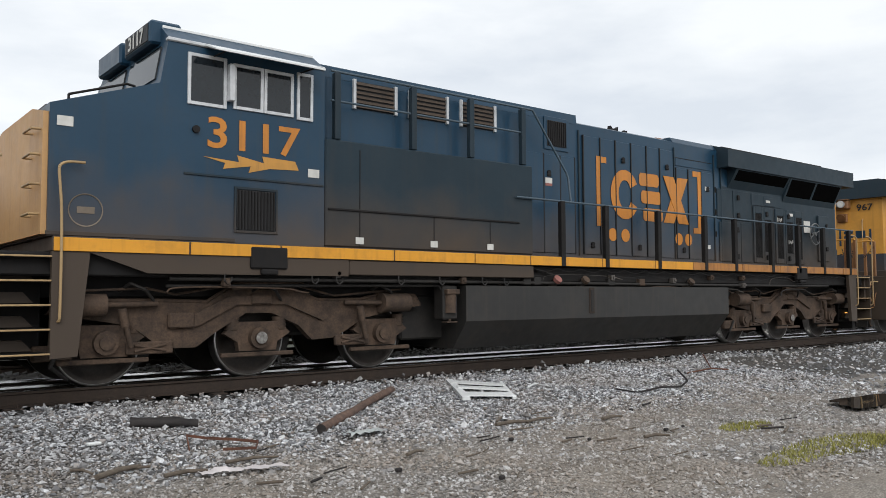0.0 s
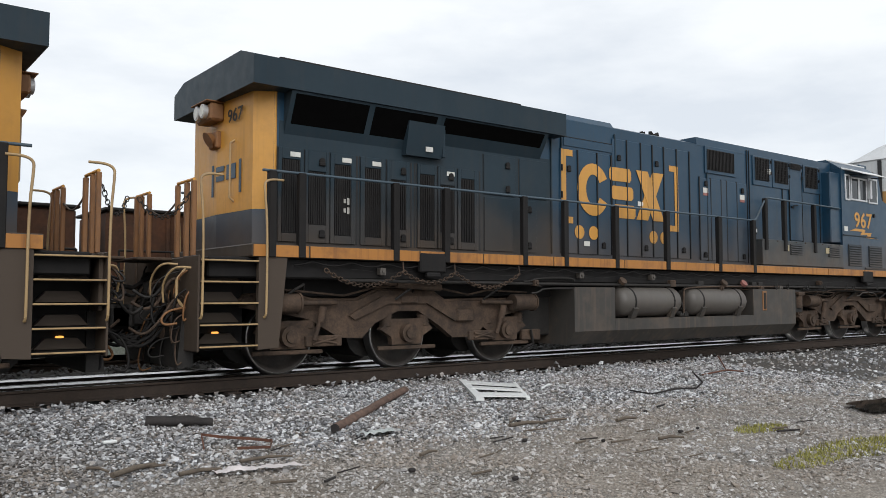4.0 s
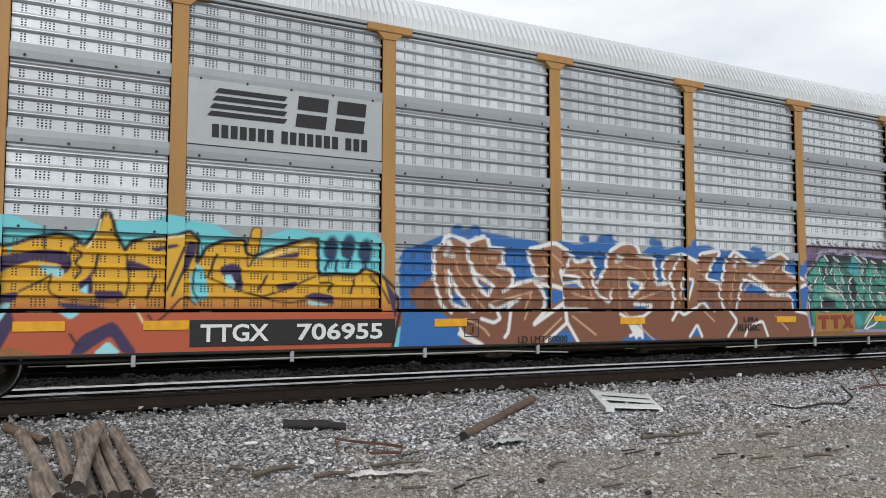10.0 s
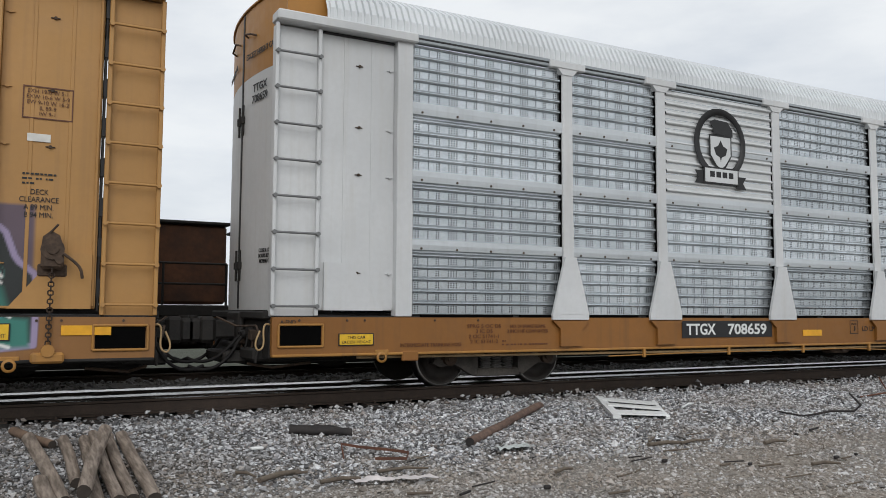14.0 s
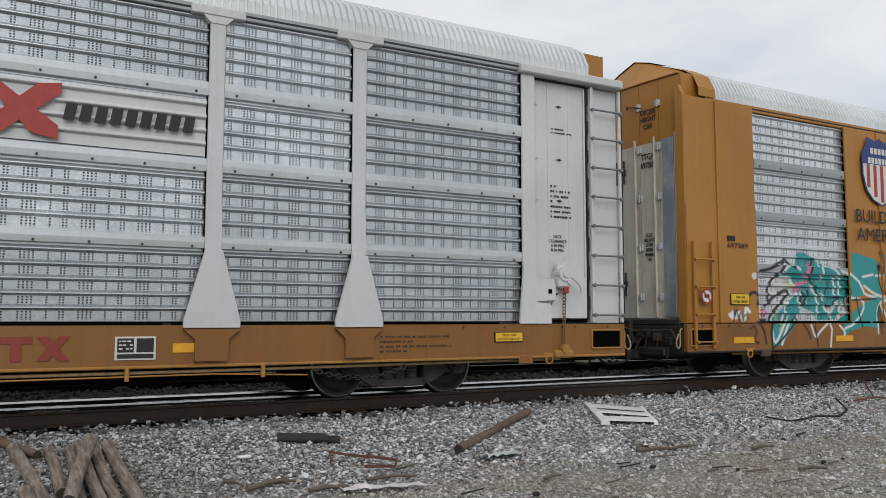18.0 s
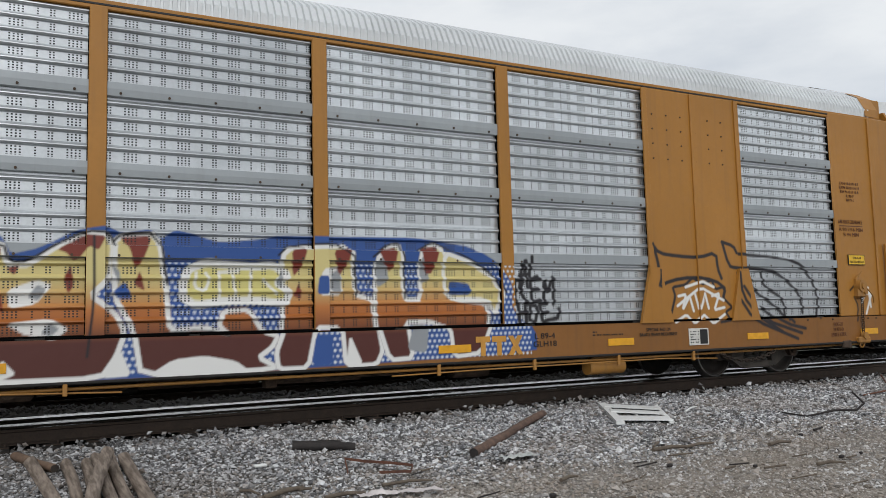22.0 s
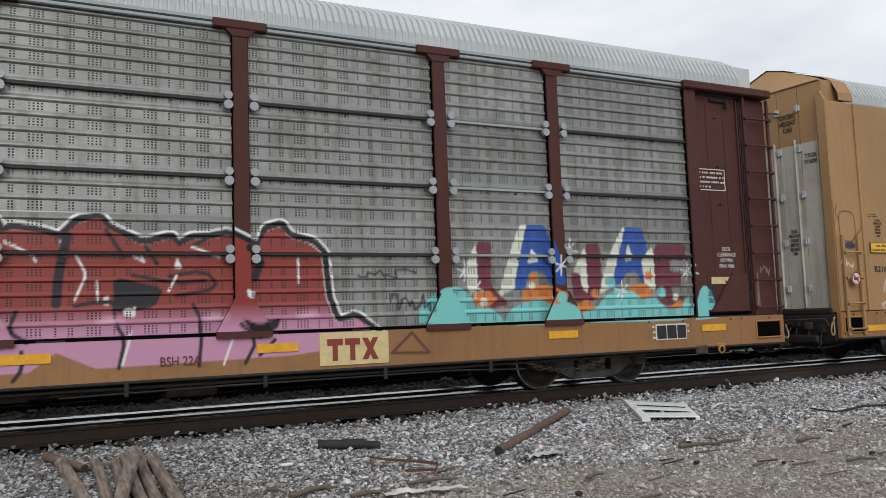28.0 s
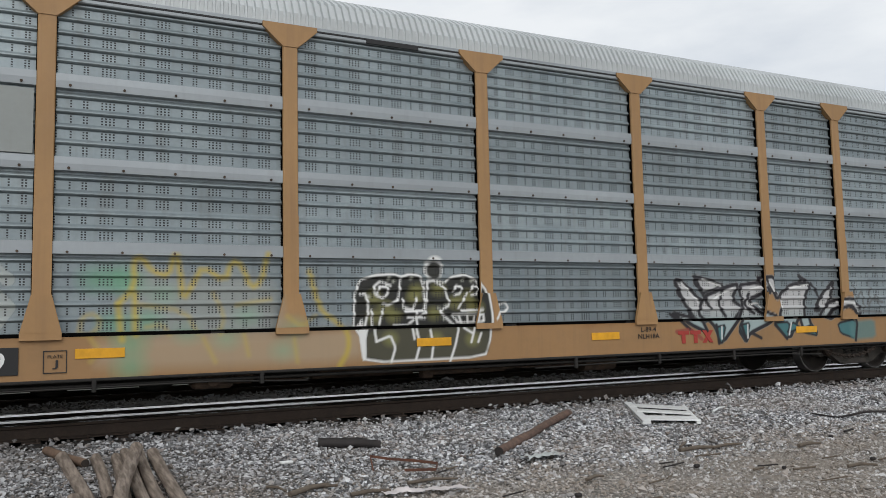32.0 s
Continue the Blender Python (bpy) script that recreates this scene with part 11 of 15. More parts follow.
def prohibition(parent, x, z, y, r=0.13):
    part("sticker_disc", Geo().cyl((x, y - 0.004, z), (x, y, z), r, 24), M["label"], parent, "round white sticker")
    part("sticker_ring", Geo().lathe([(r, -0.006), (r, -0.003), (r * 0.78, -0.003), (r * 0.78, -0.006), (r, -0.006)], 24, (x, y, z)), RED, parent)
    part("sticker_bar", Geo().prism([(x - r * 0.7, z + r * 0.55), (x - r * 0.55, z + r * 0.7), (x + r * 0.7, z - r * 0.55), (x + r * 0.55, z - r * 0.7)], y - 0.008, y - 0.004), RED, parent)
    part("sticker_mark", Geo().box(x - r * 0.45, x + r * 0.45, y - 0.006, y - 0.004, z - 0.03, z + 0.03, 0.0005), M["black"], parent)


def plate_j(parent, x, z, y=YF):
    for a, b, c, d in ((x - 0.12, x + 0.12, z + 0.115, z + 0.125), (x - 0.12, x + 0.12, z - 0.125, z - 0.115), (x - 0.12, x - 0.11, z - 0.115, z + 0.115), (x + 0.11, x + 0.12, z - 0.115, z + 0.115)):
        part("plate_border", Geo().box(a, b, y - 0.003, y, c, d, 0.0005), M["black"], parent)
    lettering("PLATE", x, y - 0.004, z + 0.06, 0.15, 0.035, M["black"], parent)
    lettering("J", x, y - 0.004, z - 0.03, 0.06, 0.1, M["black"], parent)


def triple_mark(parent, x0, x1, z0, z1, material, y=YF):
    """The owner's mark: two tee shapes and a cross."""
    w, h = x1 - x0, z1 - z0
    for k in (0.0, 0.34):
        a = x0 + w * k
        part("owner_mark", Geo().box(a, a + w * 0.30, y - 0.003, y, z1 - h * 0.3, z1, 0.0005).box(a + w * 0.1, a + w * 0.2, y - 0.004, y, z0, z1 - h * 0.3, 0.0005), material, parent)
    a = x0 + w * 0.68
    part("owner_mark", Geo().prism([(a, z0), (a + w * 0.11, z0), (a + w * 0.32, z1), (a + w * 0.21, z1)], y - 0.004, y).prism([(a, z1), (a + w * 0.11, z1), (a + w * 0.32, z0), (a + w * 0.21, z0)], y - 0.006, y), material, parent)


def bars_logo(parent, x0, x1, z0, z1, y, slant=0.25, two_lines=False):
    """A road emblem as shapes: slanted speed bars, two bold blocks and name bars."""
    w, h, m = x1 - x0, z1 - z0, M["black"]
    zb = z0 + h * (0.40 if not two_lines else 0.5)
    th = (z1 - zb)
    for i in range(4):
        z = zb + th * (0.05 + i * 0.24)
        part("speed_bar", Geo().prism([(x0 + slant * i * 0.12, z), (x0 + w * 0.45, z), (x0 + w * 0.47, z + th * 0.15), (x0 + slant * i * 0.12 + 0.05, z + th * 0.15)], y - 0.003, y), m, parent)
    for k in (0.52, 0.77):
        a, b = x0 + w * k, x0 + w * (k + 0.21)
        g = Geo().prism([(a, zb), (b - w * 0.02, zb), (b - w * 0.01, zb + th * 0.42), (a + w * 0.01, zb + th * 0.42)], y - 0.003, y)
        g.prism([(a + w * 0.012, zb + th * 0.56), (b - w * 0.008, zb + th * 0.56), (b, z1), (a + w * 0.02, z1)], y - 0.003, y)
        part("emblem_block", g, m, parent)
    n = 2 if two_lines else 1
    for j in range(n):
        zz = z0 + (h * 0.40 / n) * (n - 1 - j) + h * 0.04
        a = x0 + (w * 0.5 if two_lines else w * 0.03)
        e = x1
        k = 0
        while a < e - 0.05:
            part("name_bar", Geo().box(a, a + 0.085, y - 0.003, y, zz, zz + h * 0.24 / (1.2 if n == 2 else 1), 0.0005), m, parent)
            a += 0.115 if k % 7 != 6 else 0.19
            k += 1


# tan wagon
c = car_c
logo_plate(c, -6.87, -4.16, 0.62, 0.94, "706955")
height_sign(c, -11.86, -11.36, 0.70, 0.90)
height_sign(c, 11.62, 12.1, 0.77, 0.96)
lettering("50259", -12.32, -1.512, 2.11, 0.44, 0.10, M["black"], c)
plate("owner_bar", -12.42, -12.24, 2.22, 2.32, -1.508, M["black"], c)
small_print(c, -12.5, -12.15, 4.0, 4.2, -1.508, 3, M["black"], 2)
bars_logo(c, -6.72, -4.55, 3.16, 3.84, -1.612)
plate("logo_panel", -6.95, -4.36, 3.085, 3.90, -1.600, M["galv_plain2"], c)
lettering("EXH 19-0 W 5-1\nEXW 10-6 W 5-9\nEW 9-10 W 16-2\nIL 89-9\nIW 9-1", 12.38, -1.510, 3.45, 0.44, 0.30, M["brown_mark"], c)
for a, b, zz0, zz1 in ((12.12, 12.64, 3.62, 3.635), (12.12, 12.64, 3.26, 3.275), (12.12, 12.133, 3.275, 3.62), (12.627, 12.64, 3.275, 3.62)):
    part("frame_line", Geo().box(a, b, -1.511, -1.506, zz0, zz1, 0.0005), M["brown_mark"], c)
small_print(c, 12.15, 12.5, 2.5, 2.66, -1.508, 3, M["black"], 4)
lettering("DECK\nCLEARANCE\nA 89 MIN.\nB 94 MIN.", 12.33, -1.510, 2.30, 0.40, 0.32, M["black"], c)
plate("sticker", 12.18, 12.42, 3.0, 3.09, -1.508, M["label"], c, "white sticker")
lettering("A-END", -13.4, YF - 0.002, 0.97, 0.2, 0.05, M["black"], c)
lettering("SPECIAL NO. 24\nBRAKE BEAM REQUIRED", 10.2, YF - 0.002, 0.89, 0.9, 0.15, M["black"], c)
small_print(c, 7.3, 8.2, 0.60, 0.92, YF, 5, M["truck"], 6)
small_print(c, 9.3, 9.9, 0.62, 0.72, YF, 2, M["black"], 7)
reflectors(c, (-8.75, -7.4, -3.55, -0.2, 3.46, 6.3, 8.7, 10.7, 12.6))
plate_j(c, -2.95, 0.80)
lettering("LD LMT 80000", -1.7, YF - 0.002, 0.62, 0.9, 0.10, M["black"], c)
lettering("L-89-4", 2.79, YF - 0.002, 0.885, 0.36, 0.085, M["black"], c, bold=0.012)
lettering("RLH80C", 2.74, YF - 0.002, 0.745, 0.56, 0.12, M["black"], c, bold=0.016, shear=0.1)
plate("mark_panel", 4.52, 5.68, 0.64, 1.0, YF + 0.002, M["sill_plain"], c, "bare orange sill paint left round the mark")
triple_mark(c, 4.60, 5.63, 0.70, 0.95, M["mark_red"], YF - 0.010)
lettering("EXCESS HEIGHT CAR", -12.33, -1.512, 4.62, 0.5, 0.05, M["black"], c)
# white wagon
c = car_d
logo_plate(c, -6.68, -4.52, 0.70, 0.98, "708659")
height_sign(c, -12.72, -12.22, 0.66, 0.82)
height_sign(c, 11.12, 11.62, 0.77, 0.92)
plate_j(c, -2.24, 0.86)
lettering("LD LMT 80000", -1.55, YF - 0.002, 0.83, 0.88, 0.09, M["black"], c)
lettering("RLH80E", 2.74, YF - 0.002, 0.77, 0.55, 0.11, M["black"], c)
triple_mark(c, 4.44, 5.49, 0.64, 0.91, M["mark_red"])
plate("data_plate", 5.96, 6.41, 0.63, 0.90, YF, M["label"], c, "black data panel with white rim and print")
plate("data_field", 5.985, 6.165, 0.72, 0.88, YF - 0.007, M["black"], c)
plate("data_field", 6.195, 6.385, 0.72, 0.88, YF - 0.007, M["black"], c)
plate("data_field", 5.985, 6.385, 0.65, 0.70, YF - 0.007, M["black"], c)
small_print(c, 6.0, 6.15, 0.74, 0.87, YF - 0.014, 3, M["label"], 8)
lettering("SPRG 5 OC D5\n3 IC D5\n2 OC S1741-1\n2 IC S1741-2", -10.5, YF - 0.002, 0.80, 0.56, 0.27, M["brown_mark"], c)
lettering("NO. 24 BRAKE BEAMS\n2 INCH HF COMP SHOES", -9.75, YF - 0.002, 0.87, 0.72, 0.12, M["brown_mark"], c)
lettering("INTERMEDIATE TRAINLINE HOSE", -11.35, YF - 0.002, 0.655, 0.95, 0.05, M["brown_mark"], c)
small_print(c, -10.2, -9.4, 0.62, 0.72, YF, 2, M["brown_mark"], 9)
small_print(c, 9.3, 10.4, 0.64, 0.9, YF, 4, M["truck"], 11)
reflectors(c, (-3.7, 0.2, 3.75, 6.60), 0.76)
tagged(sheet(c, NO_SPRAY, -6.93, -4.37, 3.0, 4.85, "rack_white_flat", False, -0.012, 1.0, -1.575), "white painted ribbed panel")
x, z, y = -5.70, 4.05, -1.632
part("ring_mark", Geo().lathe([(0.62, -0.004), (0.62, 0.0), (0.50, 0.0), (0.50, -0.004), (0.62, -0.004)], 40, (x, y, z)), M["black"], c, "black ring emblem")
part("shield_mark", Geo().prism([(x - 0.27, z + 0.15), (x + 0.27, z + 0.15), (x + 0.27, z - 0.2), (x + 0.12, z - 0.42), (x, z - 0.48), (x - 0.12, z - 0.42), (x - 0.27, z - 0.2)], y - 0.004, y), M["black"], c)
part("shield_field", Geo().prism([(x - 0.24, z + 0.12), (x + 0.24, z + 0.12), (x + 0.24, z - 0.2), (x + 0.1, z - 0.38), (x, z - 0.44), (x - 0.1, z - 0.38), (x - 0.24, z - 0.2)], y - 0.007, y - 0.003), M["rack_white_flat"], c)
part("leaf_mark", Geo().prism([(x, z + 0.06), (x + 0.06, z - 0.04), (x + 0.16, z - 0.08), (x + 0.12, z - 0.2), (x + 0.02, z - 0.24), (x, z - 0.32), (x - 0.02, z - 0.24), (x - 0.12, z - 0.2), (x - 0.16, z - 0.08), (x - 0.06, z - 0.04)], y - 0.010, y - 0.006), M["black"], c)
part("animal_mark", Geo().prism([(x - 0.26, z + 0.36), (x - 0.14, z + 0.42), (x + 0.18, z + 0.40), (x + 0.30, z + 0.26), (x + 0.30, z + 0.14), (x - 0.16, z + 0.17), (x - 0.18, z + 0.28)], y - 0.005, y), M["black"], c)
part("banner_mark", Geo().prism([(x - 0.62, z - 0.50), (x - 0.36, z - 0.50), (x - 0.36, z - 0.72), (x - 0.62, z - 0.72), (x - 0.54, z - 0.61)], y - 0.004, y), M["black"], c)
part("banner_mark", Geo().prism([(x + 0.62, z - 0.55), (x + 0.36, z - 0.55), (x + 0.36, z - 0.77), (x + 0.62, z - 0.77), (x + 0.54, z - 0.66)], y - 0.004, y), M["black"], c)
plate("banner_edge", x - 0.42, x + 0.42, z - 0.72, z - 0.42, y - 0.010, M["black"], c)
plate("banner_field", x - 0.39, x + 0.39, z - 0.69, z - 0.45, y - 0.014, M["rack_white_flat"], c)
for k in range(4):
    part("banner_block", Geo().box(x - 0.28 + k * 0.15, x - 0.17 + k * 0.15, y - 0.024, y - 0.02, z - 0.60, z - 0.50, 0.001), M["black"], c)
tagged(sheet(c, NO_SPRAY, 4.37, 6.93, 3.10, 3.82, "rack_white_flat", False, -0.012, 1.0, -1.575), "white painted ribbed panel")
part("cross_mark", Geo().prism([(4.45, 3.16), (4.72, 3.16), (5.30, 3.66), (5.30, 3.78), (5.05, 3.74)], y - 0.005, y).prism([(4.45, 3.78), (4.62, 3.76), (5.28, 3.28), (5.28, 3.12), (5.0, 3.18)], y - 0.008, y), RED, c, "red crossed swoosh")
k = 0
for ax in [5.32 + 0.165 * i for i in range(9)]:
    part("name_bar", Geo().prism([(ax, 3.36), (ax + 0.12, 3.36), (ax + 0.155, 3.56), (ax + 0.035, 3.56)], y - 0.004, y), M["black"], c)
lettering("DECK\nCLEARANCE\nA 89 MIN.\nB 94 MIN.", 12.38, -1.510, 2.28, 0.34, 0.26, M["black"], c)
small_print(c, 12.25, 12.65, 2.66, 3.22, -1.508, 7, M["black"], 12)
small_print(c, 12.28, 12.7, 4.0, 4.12, -1.508, 2, M["black"], 13)
lettering("A-END", -13.4, YF - 0.002, 0.97, 0.2, 0.05, M["black"], c)
hand_brake(car_c, 12.5, 1.72, M["truck"])
hand_brake(car_e, 12.15, 1.55, M["sill_plain"])
hand_brake(car_d, 12.38, 1.74, M["rack_white_flat"], "post_rust")
part("red_tag", Geo().box(12.33, 12.42, -1.735, -1.70, 1.50, 1.60, 0.01), RED, c, "faded red tag on the brake")
part("bracket_plate", Geo().prism([(11.74, 1.36), (12.22, 1.40), (12.22, 1.62), (12.18, 1.72), (12.05, 1.70), (11.76, 1.70)], -1.66, -1.62), M["rack_white_flat"], c, "white bracket plate")
# black plate put on for the shade inside the hole
part("bracket_hole", Geo().box(12.08, 12.15, -1.664, -1.655, 1.49, 1.56, 0.001), M["void"], c)
part("post_gusset", Geo().prism([(11.56, 1.04), (12.14, 1.04), (12.12, 1.34), (11.86, 1.36), (11.68, 1.92), (11.64, 1.92)], -1.665, -1.625), M["rack_white_flat"], c, "white gusset at the post foot")
# golden wagon
c = car_e
logo_plate(c, -5.82, -3.35, 0.59, 0.93, "697589")
YW = -1.655
x, z = -8.10, 4.12
out = [(-0.60, 0.30), (-0.46, 0.52), (-0.40, 0.68), (-0.16, 0.60), (0, 0.68), (0.16, 0.60), (0.40, 0.68), (0.46, 0.52), (0.60, 0.30), (0.60, -0.10), (0.50, -0.42), (0.28, -0.62), (0, -0.72), (-0.28, -0.62), (-0.50, -0.42), (-0.60, -0.10)]
part("shield_edge", Geo().prism([(x + a, z + b) for a, b in out], YW - 0.006, YW), NAVY, c, "red, white and blue shield emblem")
part("shield_field", Geo().prism([(x + a * 0.93, z + b) for a, b in [(-0.6, 0.12), (0.6, 0.12), (0.6, -0.10), (0.50, -0.40), (0.28, -0.60), (0, -0.69), (-0.28, -0.60), (-0.50, -0.40), (-0.6, -0.10)]], YW - 0.010, YW - 0.004), M["label"], c)
for i in range(5):
    a = x - 0.46 + i * 0.22
    low = z - (0.40, 0.58, 0.68, 0.60, 0.42)[i]
    part("shield_stripe", Geo().box(a, a + 0.10, YW - 0.014, YW - 0.009, low + 0.04, z + 0.11, 0.0005), RED, c)
for zz, w in ((z + 0.40, 0.62), (z + 0.20, 0.80)):
    n = 5 if w < 0.7 else 7
    for i in range(n):
        part("name_bar", Geo().box(x - w / 2 + i * w / n, x - w / 2 + (i + 0.72) * w / n, YW - 0.011, YW - 0.006, zz - 0.06, zz + 0.06, 0.0005), M["label"], c)
lettering("BUILDING", x, YW - 0.002, 3.17, 1.68, 0.26, M["black"], c, "lettering", "black bold letters", bold=0.0)
lettering("AMERICA", x, YW - 0.002, 2.80, 1.68, 0.26, M["black"], c, "lettering", "black bold letters", bold=0.0)
plate("owner_bar", -12.57, -12.38, 2.49, 2.58, -1.625, M["black"], c)
lettering("697589", -12.31, -1.622, 2.41, 0.52, 0.09, M["black"], c)
height_sign(c, -12.54, -12.06, 1.36, 1.56, -1.63)
height_sign(c, 11.88, 12.38, 2.02, 2.22, -1.63)
prohibition(c, -13.22, 1.50, -1.72)
prohibition(c, 13.22, 1.50, -1.72)
lettering("L 89-4\nGLH18", 4.7, YF - 0.002, 0.82, 0.42, 0.2, M["black"], c)
lettering("SPECIAL NO. 24\nBRAKE BEAM REQUIRED", 6.95, YF - 0.002, 0.87, 0.8, 0.14, M["black"], c)
plate("data_plate", 7.61, 8.06, 0.63, 0.91, YF, M["label"], c, "white data panel")
plate("data_field", 7.86, 8.03, 0.65, 0.89, YF - 0.006, M["black"], c)
small_print(c, 7.64, 7.84, 0.66, 0.88, YF - 0.007, 5, M["black"], 14)
small_print(c, 5.6, 6.2, 0.84, 0.93, YF, 2, M["black"], 15)
lettering("EXH 19-0 W 4-7\nEXW 10-8 H 4-10\nEW 9-10 H 16-8\nIL 89-9\nIW 9-1", 12.08, -1.62, 3.45, 0.6, 0.38, M["brown_mark"], c)
lettering("AAR DECK CLEARANCE", 12.04, -1.62, 2.86, 0.72, 0.075, M["brown_mark"], c)
part("rule_line", Geo().box(11.7, 12.4, -1.621, -1.617, 2.77, 2.785, 0.0005), M["brown_mark"], c)
lettering("A 90 7/16 MIN\nB 94 MIN", 12.04, -1.62, 2.66, 0.72, 0.17, M["brown_mark"], c)
lettering("EOC-27\nM-971-D\nE58CE CPLR", 11.45, YF - 0.002, 0.80, 0.42, 0.26, M["brown_mark"], c)
triple_mark(c, 3.5, 4.3, 0.62, 0.9, M["loco_yellow"])
reflectors(c, (-12.5, -9.7, -2.9, 2.9, 5.9, 9.0, 12.1), 0.74)
for i in range(24):
    part("rivet", Geo().cyl((7.05 + (i % 6) * 0.32, -1.622, 3.75 + (i // 6) * 0.25), (7.05 + (i % 6) * 0.32, -1.61, 3.75 + (i // 6) * 0.25), 0.014, 6), M["truck"], c)
part("brake_reservoir", Geo().cyl((5.6, -1.45, 0.36), (6.3, -1.45, 0.36), 0.12, 14).box(5.7, 6.2, -1.5, -1.35, 0.44, 0.62, 0.02), M["sill_plain"], c, "yellow brake cylinder under the sill")
# brown wagon
c = car_f
logo_plate(c, -7.78, -5.11, 0.68, 1.01, "980566")
plate("logo_panel", -6.93, -4.37, 2.92, 4.10, -1.588, M["drab_plate"], c, "drab flat logo panel")
bars_logo(c, -6.75, -4.6, 3.06, 3.86, -1.598, 0.0, True)
plate("mark_field", 5.2, 6.15, 0.60, 1.02, YF, M["cream"], c, "cream panel")
triple_mark(c, 5.3, 6.0, 0.66, 0.94, M["mark_red"], YF - 0.008)
small_print(c, 11.98, 12.53, 3.2, 3.52, -1.508, 4, M["label"], 18)
for a, b, zz0, zz1 in ((11.95, 12.56, 3.53, 3.545), (11.95, 12.56, 3.175, 3.19), (11.95, 11.965, 3.19, 3.53), (12.545, 12.56, 3.19, 3.53)):
    part("frame_line", Geo().box(a, b, -1.511, -1.506, zz0, zz1, 0.0005), M["label"], c)
lettering("DECK\nCLEARANCE\nA87 MIN.\nB94½ MIN.", 12.48, -1.512, 2.03, 0.42, 0.36, M["label"], c)
lettering("22532", -12.42, -1.512, 1.80, 0.42, 0.08, M["label"], c)
plate("height_label", -12.85, -12.3, 1.48, 1.57, -1.512, M["cream"], c)
lettering("CBS\nCBS\nCBS", 12.05, -1.512, 1.42, 0.24, 0.3, NAVY, c)
plate("height_label", 12.1, 12.6, 1.70, 1.58, -1.512, M["cream"], c)
lettering("BSH 22A", 3.5, YF - 0.004, 0.76, 0.46, 0.11, M["brown_mark"], c)
plate("data_plate", 10.72, 11.36, 0.70, 0.95, YF, M["label"], c, "black data panel with white rim and print")
for a, b in ((10.74, 10.93), (10.95, 11.14), (11.16, 11.34)):
    plate("data_field", a, b, 0.72, 0.93, YF - 0.007, M["black"], c)
small_print(c, 10.65, 11.43, 0.70, 0.96, YF - 0.007, 3, M["label"], 19)
reflectors(c, (-11.6, -9.6, -6.5, -3.1, -0.6, 1.6, 4.4, 8.7, 11.7), 0.86)
# pale wagon
c = car_g
logo_plate(c, -6.32, -4.46, 0.63, 0.93, "715699")
height_sign(c, -12.63, -12.04, 2.12, 2.32, -1.63)
lettering("B21631", -12.28, -1.622, 1.82, 0.5, 0.11, M["black"], c)
lettering("CLOSE\nAND LOCK\nDOORS\nBEFORE\nMOVING\nCAR", -12.35, -1.622, 2.60, 0.24, 0.34, M["black"], c)
small_print(c, -12.6, -12.1, 2.80, 2.88, -1.617, 2, M["black"], 20)
prohibition(c, -13.22, 1.64, -1.72)
plate("reflector", -12.95, -12.0, 0.66, 0.77, YF, REFL, c, "amber reflective strip")
reflectors(c, (-9.2, -3.9, 0.3, 3.2, 7.6, 10.6), 0.84)
x0, x1, z0, z1, y = -6.4, -4.9, 3.10, 3.84, -1.612
plate("logo_panel", -6.93, -4.37, 3.085, 3.83, -1.600, M["drab_plate"], c, "drab flat logo panel")
for a, d in ((x0, 1), (x1, -1)):
    part("bracket_mark", Geo().box(a, a + d * 0.06, y - 0.003, y, z0 + 0.16, z1, 0.0005).box(a, a + d * 0.16, y - 0.003, y, z1 - 0.06, z1, 0.0005).box(a, a + d * 0.16, y - 0.003, y, z0 + 0.16, z0 + 0.22, 0.0005), M["black"], c)
for i in range(3):
    a = x0 + 0.24 + i * 0.36
    part("emblem_block", Geo().box(a, a + 0.31, y - 0.003, y, 3.40, 3.53, 0.0005).box(a + 0.03, a + 0.34, y - 0.003, y, 3.57, 3.70, 0.0005), M["black"], c)
for a in (0.24, 0.38, 1.08, 1.22):
    part("disc_mark", Geo().cyl((x0 + a, y - 0.003, 3.16), (x0 + a, y, 3.16), 0.05, 14), M["black"], c)
lettering("L-89-4\nNLH18A", 4.3, YF - 0.002, 0.87, 0.42, 0.18, M["black"], c)
triple_mark(c, 4.9, 5.65, 0.68, 0.88, RED)
plate_j(c, -4.1, 0.76)
part("roof_gap", Geo().box(-0.36, 0.42, -1.612, -1.59, 4.90, 4.96, 0.004), M["black"], c, "black strip under the eave")

